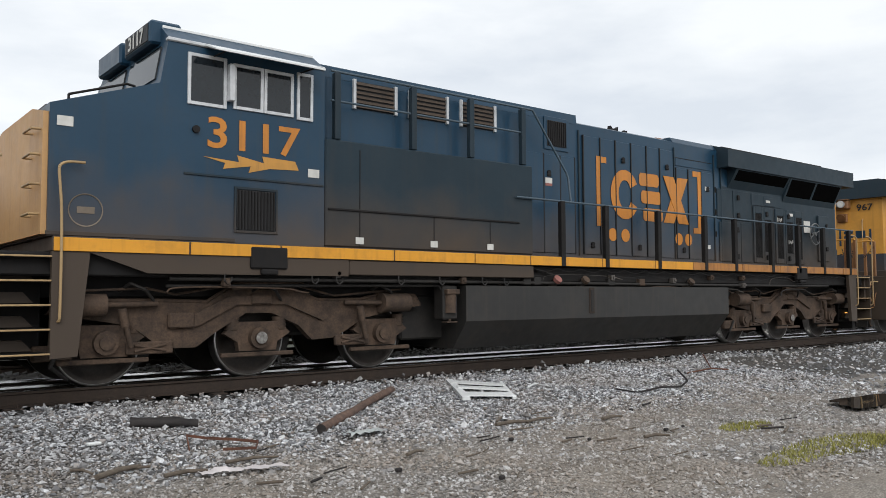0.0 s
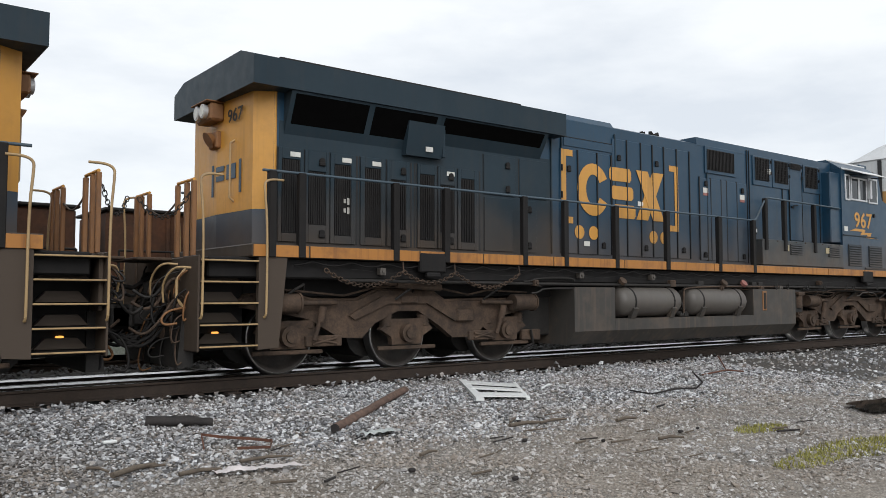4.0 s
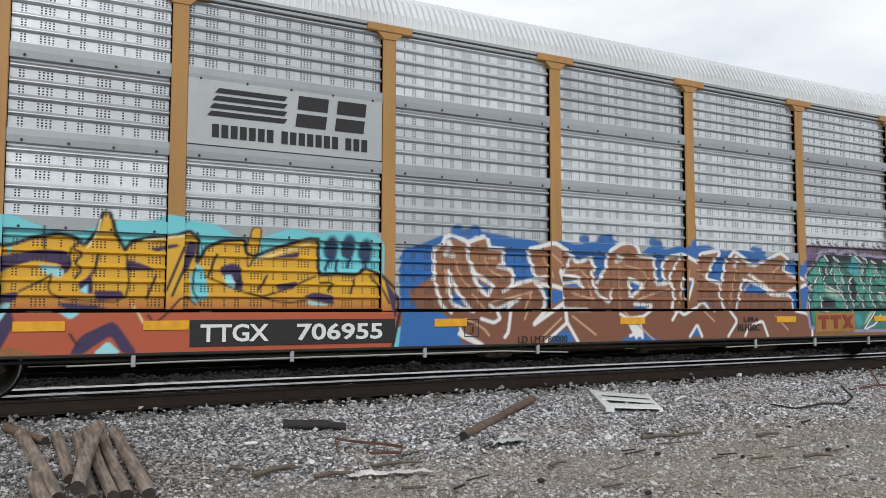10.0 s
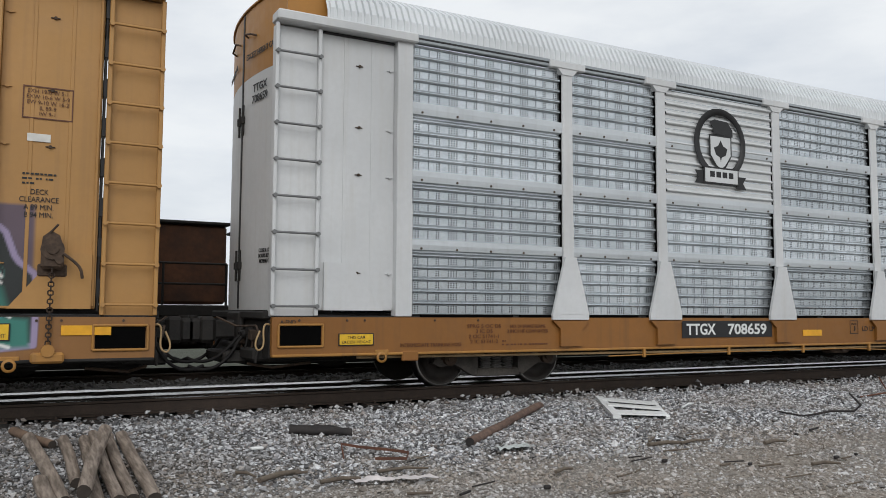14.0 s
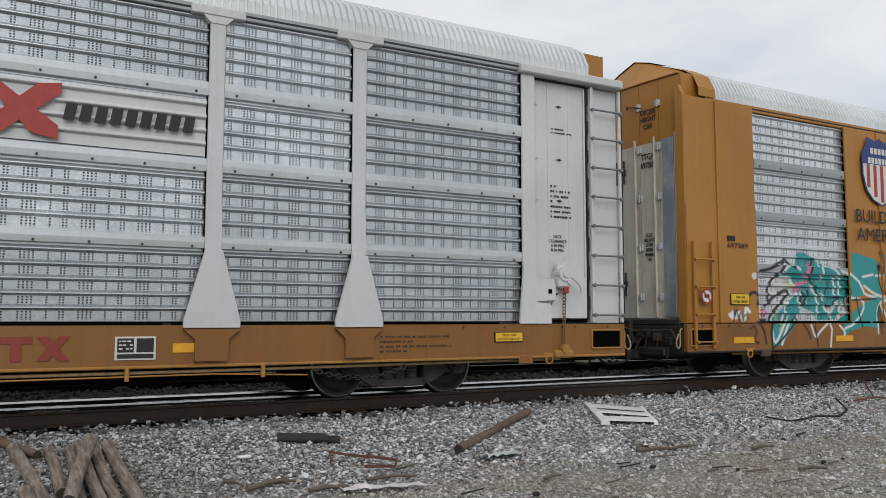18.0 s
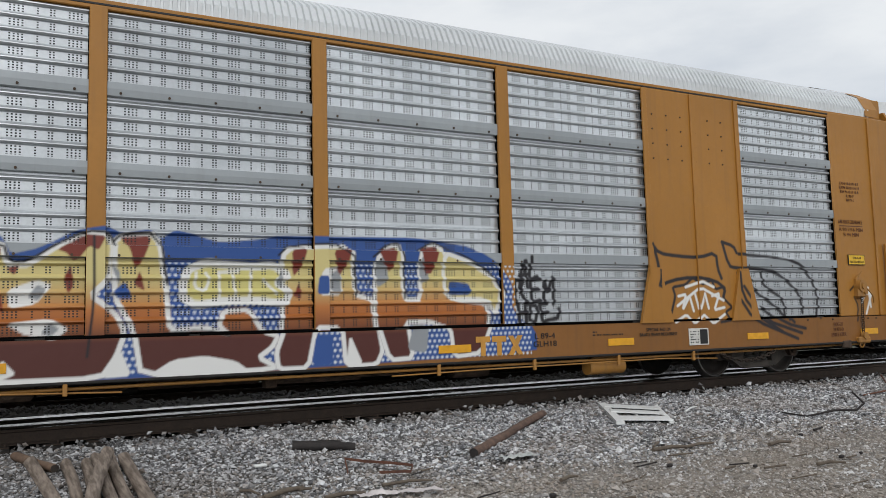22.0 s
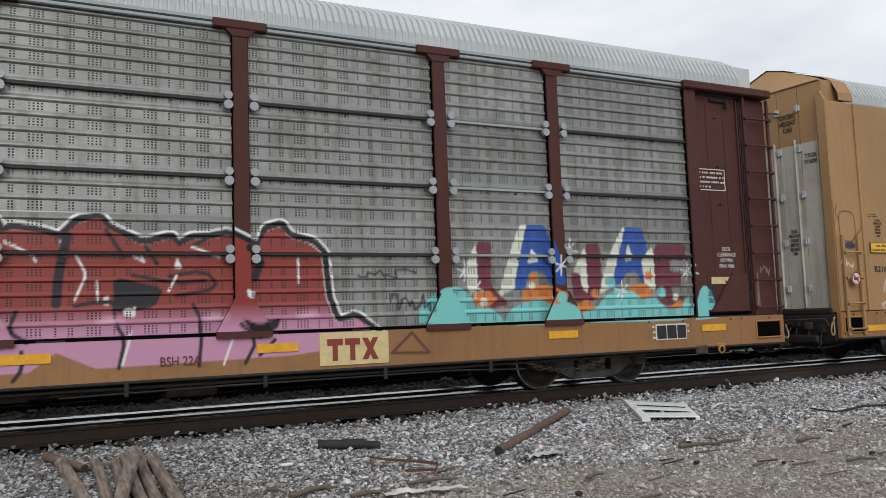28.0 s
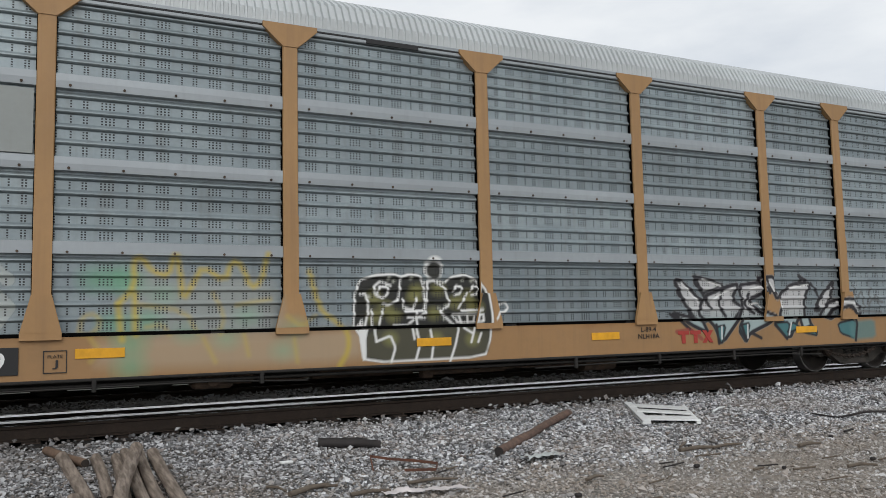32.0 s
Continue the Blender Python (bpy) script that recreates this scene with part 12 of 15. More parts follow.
# words on the end doors
for c, mat, num, top in ((car_c, M["black"], "706955", M["black"]), (car_d, M["black"], "708659", M["black"]), (car_f, M["label"], "980566", M["black"])):
    end_text("EXCESS HEIGHT CAR", c, -0.72, 4.72, 0.95, 0.085, top)
    end_text("EXCESS HEIGHT CAR", c, 0.72, 4.72, 0.95, 0.085, top)
    end_text("TTGX\n" + num, c, -0.72, 4.14, 0.5, 0.27, mat)
    end_text("CLOSE & LOCK\nDOORS BEFORE\nMOVING CAR", c, -1.0, 1.85, 0.4, 0.2, mat)
for c, num in ((car_e, "697589"), (car_g, "715699")):
    end_text("EXCESS\nHEIGHT\nCAR", c, -0.72, 4.75, 0.38, 0.36, M["black"], 13.45, 0.1, 1.42)
    end_text("TTGX\n" + num, c, -0.70 if c is car_e else -1.17, 3.98, 0.34 if c is car_e else 0.28, 0.27 if c is car_e else 0.2, M["black"], 13.45, 0.1, 1.42)
    end_text("CLOSE\nAND LOCK\nDOORS\nBEFORE\nMOVING\nCAR", c, -0.70, 2.4, 0.26, 0.5, M["black"], 13.45, 0.1, 1.42)


# ---- diesel locomotives ----
def loco_truck(parent, sx, xs):
    """A three-axle truck: cast frame, axle boxes, dampers, brake cylinders."""
    c = xs[1]
    for x in xs:
        wheelset(parent, sx * x, 0.533)
    for s in (-1, 1):
        y0, y1 = s * 0.98, s * 1.12
        pts = [(-2.75, 0.92), (-2.6, 1.06), (-1.4, 1.06), (-0.75, 1.04), (-0.45, 1.22), (0.55, 1.22), (0.95, 1.06), (1.7, 1.06), (2.1, 1.16), (2.75, 1.12), (2.85, 0.98), (2.3, 0.90), (1.75, 0.80), (1.25, 0.52), (0.85, 0.5), (0.62, 0.72), (0.2, 0.9), (-0.2, 0.9), (-0.62, 0.66), (-0.9, 0.46), (-1.35, 0.46), (-1.75, 0.76), (-2.3, 0.86)]
        part("truck_frame", Geo(sx).prism([(c + a, b) for a, b in pts], y0, y1), M["truck"], parent, "brown dusty cast truck frame")
        arch = [(-1.25, 0.74), (-0.9, 0.74), (-0.35, 1.02), (0.4, 1.02), (1.0, 0.78), (1.1, 0.84), (1.0, 0.9), (0.5, 1.14), (-0.45, 1.14), (-0.95, 0.9), (-1.25, 0.9)]
        part("frame_rib", Geo(sx).prism([(c + a, b) for a, b in arch], s * 1.12, s * 1.17), M["truck"], parent)
        part("frame_lip", Geo(sx).tube([(c + a, s * 1.07, b + 0.02) for a, b in pts[1:11]], 0.03, 6), M["truck"], parent)
        part("bracket_box", Geo(sx).box(c - 1.3, c - 0.95, s * 1.12, s * 1.2, 0.72, 0.92, 0.02), M["truck"], parent)
        part("bracket_box", Geo(sx).box(c - 0.15, c + 0.18, s * 1.12, s * 1.19, 1.02, 1.16, 0.02), M["truck"], parent)
        for x in xs:
            box = [(x - 0.5, 0.62), (x - 0.32, 0.78), (x + 0.32, 0.78), (x + 0.5, 0.62), (x + 0.3, 0.5), (x + 0.28, 0.38), (x - 0.28, 0.38), (x - 0.3, 0.5)]
            part("axle_box", Geo(sx).prism(box, s * 0.98, s * 1.1), M["truck"], parent)
            part("bearing_cap", Geo(sx).cyl((x, s * 1.1, 0.56), (x, s * 1.2, 0.56), 0.15, 16).cyl((x, s * 1.2, 0.56), (x, s * 1.23, 0.56), 0.09, 12), M["truck"], parent)
            if x == c and s < 0 and sx > 0:
                part("cap_paint", Geo(sx).lathe([(0.0, -1.238), (0.075, -1.236), (0.085, -1.231)], 14, (x, 0, 0.56)), M["chalked"], parent, "chalk-white bearing cap paint")
            part("tie_bar", Geo(sx).box(x - 0.55, x + 0.55, s * 1.06, s * 1.12, 0.30, 0.36, 0.01), M["truck"], parent)
            for a in (-0.36, 0.36):
                prof = [(0.09 + 0.02 * (k % 2), k * 0.024) for k in range(9)]
                vs = [(x + a + q * math.cos(i * 0.6283), s * 1.02 + q * math.sin(i * 0.6283), 0.66 + h) for q, h in prof for i in range(10)]
                part("axle_spring", Geo(sx).add(vs, [(k * 10 + i, k * 10 + (i + 1) % 10, k * 10 + 10 + (i + 1) % 10, k * 10 + 10 + i) for k in range(8) for i in range(10)], True), M["truck"], parent)
        for x, a in ((c - 2.35, 1), (c + 2.25, -1)):
            part("brake_cylinder", Geo(sx).cyl((x - 0.24, s * 1.24, 1.03), (x + 0.24, s * 1.24, 1.03), 0.14, 16).cyl((x - 0.27, s * 1.24, 1.03), (x - 0.24, s * 1.24, 1.03), 0.155, 16).cyl((x + a * 0.24, s * 1.24, 1.03), (x + a * 0.9, s * 1.2, 1.04), 0.035, 8), M["truck"], parent, "brake cylinder with push rod")
        for x in (c - 1.78, c + 1.72):
            part("damper", Geo(sx).cyl((x, s * 1.22, 0.5), (x - 0.08, s * 1.24, 0.78), 0.035, 10).cyl((x - 0.08, s * 1.24, 0.76), (x - 0.13, s * 1.25, 0.98), 0.055, 10), M["truck"], parent, "dusty tubular damper")
        for x in (xs[0] + 0.55, xs[2] - 0.55):
            part("brake_rigging", Geo(sx).box(x - 0.3, x + 0.3, s * 1.1, s * 1.16, 0.40, 0.56, 0.015).cyl((x - 0.2, s * 1.17, 0.52), (x + 0.2, s * 1.17, 0.44), 0.02, 6).cyl((x - 0.2, s * 1.17, 0.44), (x + 0.2, s * 1.17, 0.52), 0.02, 6), M["truck"], parent)
        part("air_line", Geo(sx).tube([(c - 2.5, s * 1.2, 1.2), (c - 1.6, s * 1.18, 1.24), (c - 1.2, s * 1.15, 1.16), (c - 0.5, s * 1.16, 1.28), (c + 0.6, s * 1.16, 1.28), (c + 1.2, s * 1.15, 1.14), (c + 2.4, s * 1.18, 1.24)], 0.018, 6), M["truck"], parent)
        part("lubricator", Geo(sx).cyl((c - 0.5, s * 1.3, 1.27), (c + 0.35, s * 1.3, 1.32), 0.06, 10).cyl((c + 0.35, s * 1.3, 1.32), (c + 0.6, s * 1.3, 1.33), 0.03, 8), M["truck"], parent, "air brake hose coupling")
        for x in (c - 1.9, c - 0.1, c + 1.85):
            part("hose", Geo(sx).tube([(x, s * 1.1, 1.2), (x + 0.08, s * 1.28, 1.3), (x + 0.25, s * 1.32, 1.22), (x + 0.4, s * 1.2, 1.08)], 0.022, 6), M["truck_dark"], parent)
        part("sand_pipe", Geo(sx).tube([(c - 2.6, s * 1.2, 0.55), (c - 2.7, s * 1.15, 0.3), (c - 2.45, s * 0.9, 0.12)], 0.025, 6), M["truck_dark"], parent)
        part("stop_block", Geo(sx).box(c - 2.9, c - 2.45, s * 1.05, s * 1.15, 0.36, 0.55, 0.02), M["truck"], parent)
    part("bolster", Geo(sx).box(c - 2.2, c + 2.2, -0.7, 0.7, 0.55, 1.2, 0.05), M["truck_dark"], parent)
    for x in xs:
        part("traction_motor", Geo(sx).cyl((x + 0.45, -0.55, 0.5), (x + 0.45, 0.55, 0.5), 0.33, 14), M["truck_dark"], parent)


def steps(parent, sx, x0, x1, mat_lip):
    """End steps cut into the frame, on both sides."""
    for s in (-1, 1):
        d = 1 if x1 > x0 else -1
        g = Geo(sx).prism([(x0, 1.66), (x0 - d * 0.42, 1.66), (x0 - d * 0.30, 0.44), (x0, 0.42)], s * 1.56, s * 1.48)
        part("step_side", g, M["navy"], parent)
        part("step_side", Geo(sx).box(x1, x1 + d * 0.03, s * 1.56, s * 1.0, 0.42, 1.66, 0.01), M["navy"], parent)
        part("step_back", Geo(sx).box(x0, x1, s * 1.05, s * 1.0, 0.40, 1.66, 0.01), M["soot"], parent)
        for i in range(5):
            z = 0.46 + i * 0.28
            part("tread_plate", Geo(sx).box(x0, x1, s * 1.56, s * 1.06, z, z + 0.03, 0.006), M["soot"], parent)
            part("tread_lip", Geo(sx).box(x0, x1, s * 1.575, s * 1.555, z + 0.008, z + 0.030, 0.006), mat_lip, parent)
        for i in range(4):
            z, e = 0.50 + i * 0.28, 0.10
            part("step_riser", Geo(sx).prism([(x0 + d * e, z), (x1 - d * e, z), (x1 - d * (e + 0.12), z + 0.13), (x0 + d * (e + 0.12), z + 0.13)], s * 1.17, s * 1.055), M["navy"], parent)
        if s < 0 and d > 0:
            xm = (x0 + x1) / 2
            part("step_lamp", Geo(sx).box(xm - 0.045, xm + 0.045, -1.10, -1.055, 0.62, 0.655, 0.010), M["amber_lamp"], parent, "small glowing amber step lamp")
        for x in (x0 - d * 0.08, x1):
            part("grab_rail", Geo(sx).tube(bend([(x, s * 1.56, 0.85), (x, s * 1.6, 0.85), (x, s * 1.64, 0.92), (x, s * 1.64, 2.1), (x + d * 0.04, s * 1.63, 2.55), (x + d * 0.04, s * 1.62, 2.66), (x - d * 0.06, s * 1.6, 2.71), (x - d * 0.25, s * 1.6, 2.71)]), 0.017, 8), M["hrail"], parent)


def end_platform(parent, sx, x):
    """Deck end, coupler, hoses and the railing posts across the end."""
    d = 1 if x > 0 else -1
    part("end_plate", Geo(sx).box(x, x - d * 0.06, -1.45, 1.45, 0.95, 1.66, 0.02), M["navy"], parent)
    part("plow", Geo(sx).prism([(x - d * 0.1, 0.95), (x + d * 0.05, 0.95), (x + d * 0.12, 0.2), (x - d * 0.1, 0.2)], -1.1, 1.1), M["truck_dark"], parent)
    part("coupler", Geo(sx).box(x, x + d * 0.45, -0.12, 0.12, 0.72, 0.98, 0.03).box(x + d * 0.38, x + d * 0.72, -0.2, 0.16, 0.68, 1.02, 0.05), M["truck_dark"], parent, "cast steel coupler")
    for i, y in enumerate((-1.2, -0.95, -0.6, 0.6, 0.95, 1.2)):
        part("rail_post", Geo(sx).box(x - d * 0.06, x, y - 0.04, y + 0.04, 1.66, 2.66, 0.01), M["post_rust"], parent)
    for y0, y1 in ((-1.2, -0.6), (0.6, 1.2)):
        part("end_rail", Geo(sx).cyl((x - d * 0.03, y0, 2.68), (x - d * 0.03, y1, 2.68), 0.022, 8), M["loco_yellow"], parent)
    part("chain", Geo(sx).tube([(x - d * 0.03, -0.6 + 0.12 * i, 2.45 - 0.16 * math.sin(math.pi * i / 10)) for i in range(11)], 0.014, 5), M["truck"], parent)
    for i, y in enumerate((-0.85, -0.7, -0.55, -0.4, 0.45, 0.65, 0.85)):
        z = 0.95 + 0.05 * (i % 3)
        part("air_hose", Geo(sx).tube(bend([(x, y, z), (x + d * 0.16, y, z - 0.05), (x + d * 0.26, y + 0.04, z - 0.32 - 0.05 * (i % 2)), (x + d * 0.48, y + 0.1, z - 0.5), (x + d * 0.66, y + 0.12, z - 0.42)]), 0.024, 8), M["soot"], parent, "black air hose")
    rd = random.Random(int(abs(x) * 10 + sx))
    for i in range(9):
        y, z, o = rd.uniform(-1.2, 0.9), rd.uniform(0.9, 1.5), rd.uniform(0.3, 0.55)
        part("air_hose", Geo(sx).tube(bend([(x - d * 0.02, y, z), (x + d * 0.14, y - 0.02, z + 0.03), (x + d * o * 0.6, y + 0.06, z - 0.3), (x + d * o, y + 0.12, z - o), (x + d * (o + 0.16), y + 0.2, z - o + 0.12)]), rd.uniform(0.018, 0.026), 7), M["truck"] if i % 2 else M["truck_dark"], parent, "dusty air hose")
    for i in range(30):
        y, z = rd.uniform(-1.3, 0.7), rd.uniform(0.55, 1.62)
        o, dy, dz = rd.uniform(0.06, 0.40), rd.uniform(-0.3, 0.3), rd.uniform(0.15, 0.6)
        loop = [(x + d * 0.02, y, z), (x + d * o * 0.7, y + dy * 0.2, z - dz * 0.15), (x + d * o, y + dy * 0.55, z - dz * 0.65), (x + d * o * 0.9, y + dy * 0.85, z - dz), (x + d * o * 0.45, y + dy, z - dz * 0.9)]
        part("cable", Geo(sx).tube(bend(loop), rd.uniform(0.010, 0.020), 6), M[("truck", "truck_dark", "soot", "post_rust")[i % 4]], parent)
    for i in range(7):
        y, z = rd.uniform(-1.25, 0.4), rd.uniform(0.6, 1.5)
        part("junction_box", Geo(sx).box(x + d * 0.01, x + d * rd.uniform(0.08, 0.2), y - 0.08, y + 0.08, z - 0.09, z + 0.07, 0.015), M["truck" if i % 2 else "truck_dark"], parent)
    part("hanging_chain", link_chain(sx, (x + d * 0.02, -1.2, 2.5), (x + d * 0.5, -0.6, 2.45), 0.3, 18, 0.007), M["truck_dark"], parent)
    for y, z in ((-1.2, 1.5), (-0.7, 1.56)):
        part("uncoupling_lever", Geo(sx).tube(bend([(x + d * 0.02, y - 0.1, z), (x + d * 0.22, y, z + 0.02), (x + d * 0.3, y + 0.2, z - 0.2), (x + d * 0.26, y + 0.25, z - 0.45)]), 0.016, 6), M["hrail"], parent, "cream-painted lever")
    for y in (-1.05, -0.75, -0.3, 0.4):
        part("angle_cock", Geo(sx).box(x + d * 0.0, x + d * 0.14, y - 0.05, y + 0.05, 0.92, 1.04, 0.015).cyl((x + d * 0.1, y, 1.0), (x + d * 0.18, y - 0.05, 1.16), 0.014, 6), M["truck"], parent)
    part("drop_plate", Geo(sx).box(x + d * 0.01, x + d * 0.5, -0.55, 0.55, 1.62, 1.66, 0.01), M["truck"], parent, "hinged walkway plate")
    part("cable", Geo(sx).tube([(x, 0.25, 1.45), (x + d * 0.3, 0.2, 1.25), (x + d * 0.6, 0.15, 1.3)], 0.035, 8), M["soot"], parent)
    part("hose_rack", Geo(sx).tube([(x + d * 0.02, -1.1, 1.5), (x + d * 0.14, -1.1, 1.35), (x + d * 0.14, -1.1, 1.1), (x + d * 0.02, -1.1, 0.95)], 0.022, 6), M["hrail"], parent)


def louvre(parent, sx, x0, x1, z0, z1, y, slats=8, vertical=False, slat=""):
    part("louvre", Geo(sx).box(x0, x1, y - 0.004, y + 0.02, z0, z1, 0.004), M["grille"], parent, "black louvred opening")
    g = Geo(sx)
    for i in range(slats):
        k = (i + 0.5) / slats
        if vertical:
            a = x0 + (x1 - x0) * k
            g.box(a - 0.010, a + 0.010, y - 0.02, y, z0 + 0.01, z1 - 0.01, 0.002)
        else:
            a = z0 + (z1 - z0) * k
            h = (z1 - z0) / slats * 0.32
            g.prism([(y - 0.03, a - h), (y, a - h * 0.2), (y, a + h), (y - 0.01, a + h)], x0 + 0.01, x1 - 0.01, "x")
    part("louvre_slats", g, M[slat or ("soot" if vertical else "navy")], parent)


def window(parent, sx, x0, x1, z0, z1, y, f=0.045):
    part("pane", Geo(sx).box(x0 + f, x1 - f, y - 0.004, y + 0.01, z0 + f, z1 - f, 0.002), M["glass"], parent, "dark cab glass")
    g = Geo(sx).box(x0, x0 + f, y - 0.02, y + 0.01, z0, z1, 0.004).box(x1 - f, x1, y - 0.02, y + 0.01, z0, z1, 0.004)
    g.box(x0 + f, x1 - f, y - 0.02, y + 0.01, z0, z0 + f, 0.004).box(x0 + f, x1 - f, y - 0.02, y + 0.01, z1 - f, z1, 0.004)
    part("window_frame", g, M["alu"], parent, "pale aluminium window frame")


def emblem(parent, x0, y, m):
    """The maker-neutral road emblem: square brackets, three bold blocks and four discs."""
    x1, z0, z1, b = x0 + 3.49, 2.48, 3.85, 0.125
    for a, d in ((x0, 1), (x1, -1)):
        part("bracket_mark", Geo().box(a, a + d * b, y - 0.005, y, z0, z1, 0.001).box(a + d * b, a + d * 0.30, y - 0.005, y, z1 - 0.12, z1, 0.001).box(a + d * b, a + d * 0.30, y - 0.005, y, z0, z0 + 0.12, 0.001), m, parent, "yellow bracket mark")
    za, zt = 2.66, 3.65
    ring = [(math.cos(t), math.sin(t)) for t in [0.50 + i * (2 * math.pi - 1.0) / 24 for i in range(25)]]
    cx, cz = x0 + 0.86, (za + zt) / 2
    g = Geo()
    vs = [(cx + q[0] * p[0], y - 0.006, cz + q[1] * p[1]) for p in ring for q in ((0.44, 0.50), (0.20, 0.29))]
    part("emblem_block", g.add(vs, [(2 * i, 2 * i + 2, 2 * i + 3, 2 * i + 1) for i in range(24)]), m, parent, "yellow open ring mark")
    g = Geo()
    for k, d in enumerate((0.06, 0.0, -0.06)):
        a, z = x0 + 1.38 + d, za + 0.36 * k
        g.prism([(a, z + 0.05), (a + 0.05, z), (a + 0.60, z), (a + 0.65, z + 0.05), (a + 0.65, z + 0.21), (a + 0.60, z + 0.265), (a + 0.05, z + 0.265), (a, z + 0.21)], y - 0.006, y)
    part("emblem_block", g, m, parent, "yellow barred block mark")
    a, w = x0 + 2.12, 0.88
    g = Geo().prism([(a, za), (a + 0.36, za), (a + w, zt), (a + w - 0.36, zt)], y - 0.006, y).prism([(a, zt), (a + 0.36, zt), (a + w, za), (a + w - 0.36, za)], y - 0.0125, y - 0.0065)
    part("emblem_block", g, m, parent, "yellow crossed mark")
    for k in (0.47, 0.86, 2.65, 2.995):
        part("disc_mark", Geo().cyl((x0 + k, y - 0.005, 2.33), (x0 + k, y, 2.33), 0.13, 22), m, parent, "yellow disc")


def bolt_mark(parent, x0, x1, z, y):
    w = x1 - x0
    pts = [(0, 0.17), (0.42, 0.17), (0.36, 0.08), (0.62, 0.10), (0.56, 0.02), (1.0, 0.0), (0.70, 0.03), (0.76, 0.16), (0.50, 0.15), (0.54, 0.23), (0.2, 0.24)]
    if x0 < 0:
        pts = [(0, 0.16), (0.22, 0.10), (0.20, 0.02), (0.48, 0.09), (0.46, 0.0), (0.68, 0.08), (1.0, 0.10), (0.96, 0.22), (0.60, 0.24), (0.62, 0.15), (0.34, 0.22), (0.36, 0.13)]
    part("lightning_mark", Geo().prism([(x0 + w * a, z + b) for a, b in pts], y - 0.005, y), M["logo_yellow"], parent, "yellow lightning flash")


def drum(sx, x0, x1, y, z, r, n=22):
    """A lying tank with domed ends."""
    prof = [(x0, 0.0), (x0 + 0.02, r * 0.55), (x0 + 0.07, r * 0.86), (x0 + 0.15, r), (x1 - 0.15, r), (x1 - 0.07, r * 0.86), (x1 - 0.02, r * 0.55), (x1, 0.0)]
    vs = [(x, y + q * math.cos(2 * math.pi * j / n), z + q * math.sin(2 * math.pi * j / n)) for x, q in prof for j in range(n)]
    return Geo(sx).add(vs, [(i * n + j, i * n + (j + 1) % n, (i + 1) * n + (j + 1) % n, (i + 1) * n + j) for i in range(len(prof) - 1) for j in range(n)], True)


def wheel_ring(sx, x, y, z, r, tube_r=0.016, n=24):
    """A hand brake wheel: rim, hub and four spokes."""
    g = Geo(sx).tube([(x + r * math.cos(2 * math.pi * i / n), y, z + r * math.sin(2 * math.pi * i / n)) for i in range(n + 1)], tube_r, 6)
    for a in (0.4, 1.97, 3.54, 5.11):
        g.cyl((x, y + 0.03, z), (x + r * math.cos(a), y, z + r * math.sin(a)), tube_r * 0.8, 6)
    return g.cyl((x, y + 0.06, z), (x, y - 0.02, z), 0.05, 10)


def latch(parent, sx, x, z, y):
    """A recessed black door catch with its keeper."""
    part("door_latch", Geo(sx).cyl((x, y, z), (x, y - 0.03, z), 0.045, 10).box(x - 0.05, x + 0.05, y - 0.035, y, z - 0.075, z - 0.02, 0.01), M["soot"], parent, "black door latch")


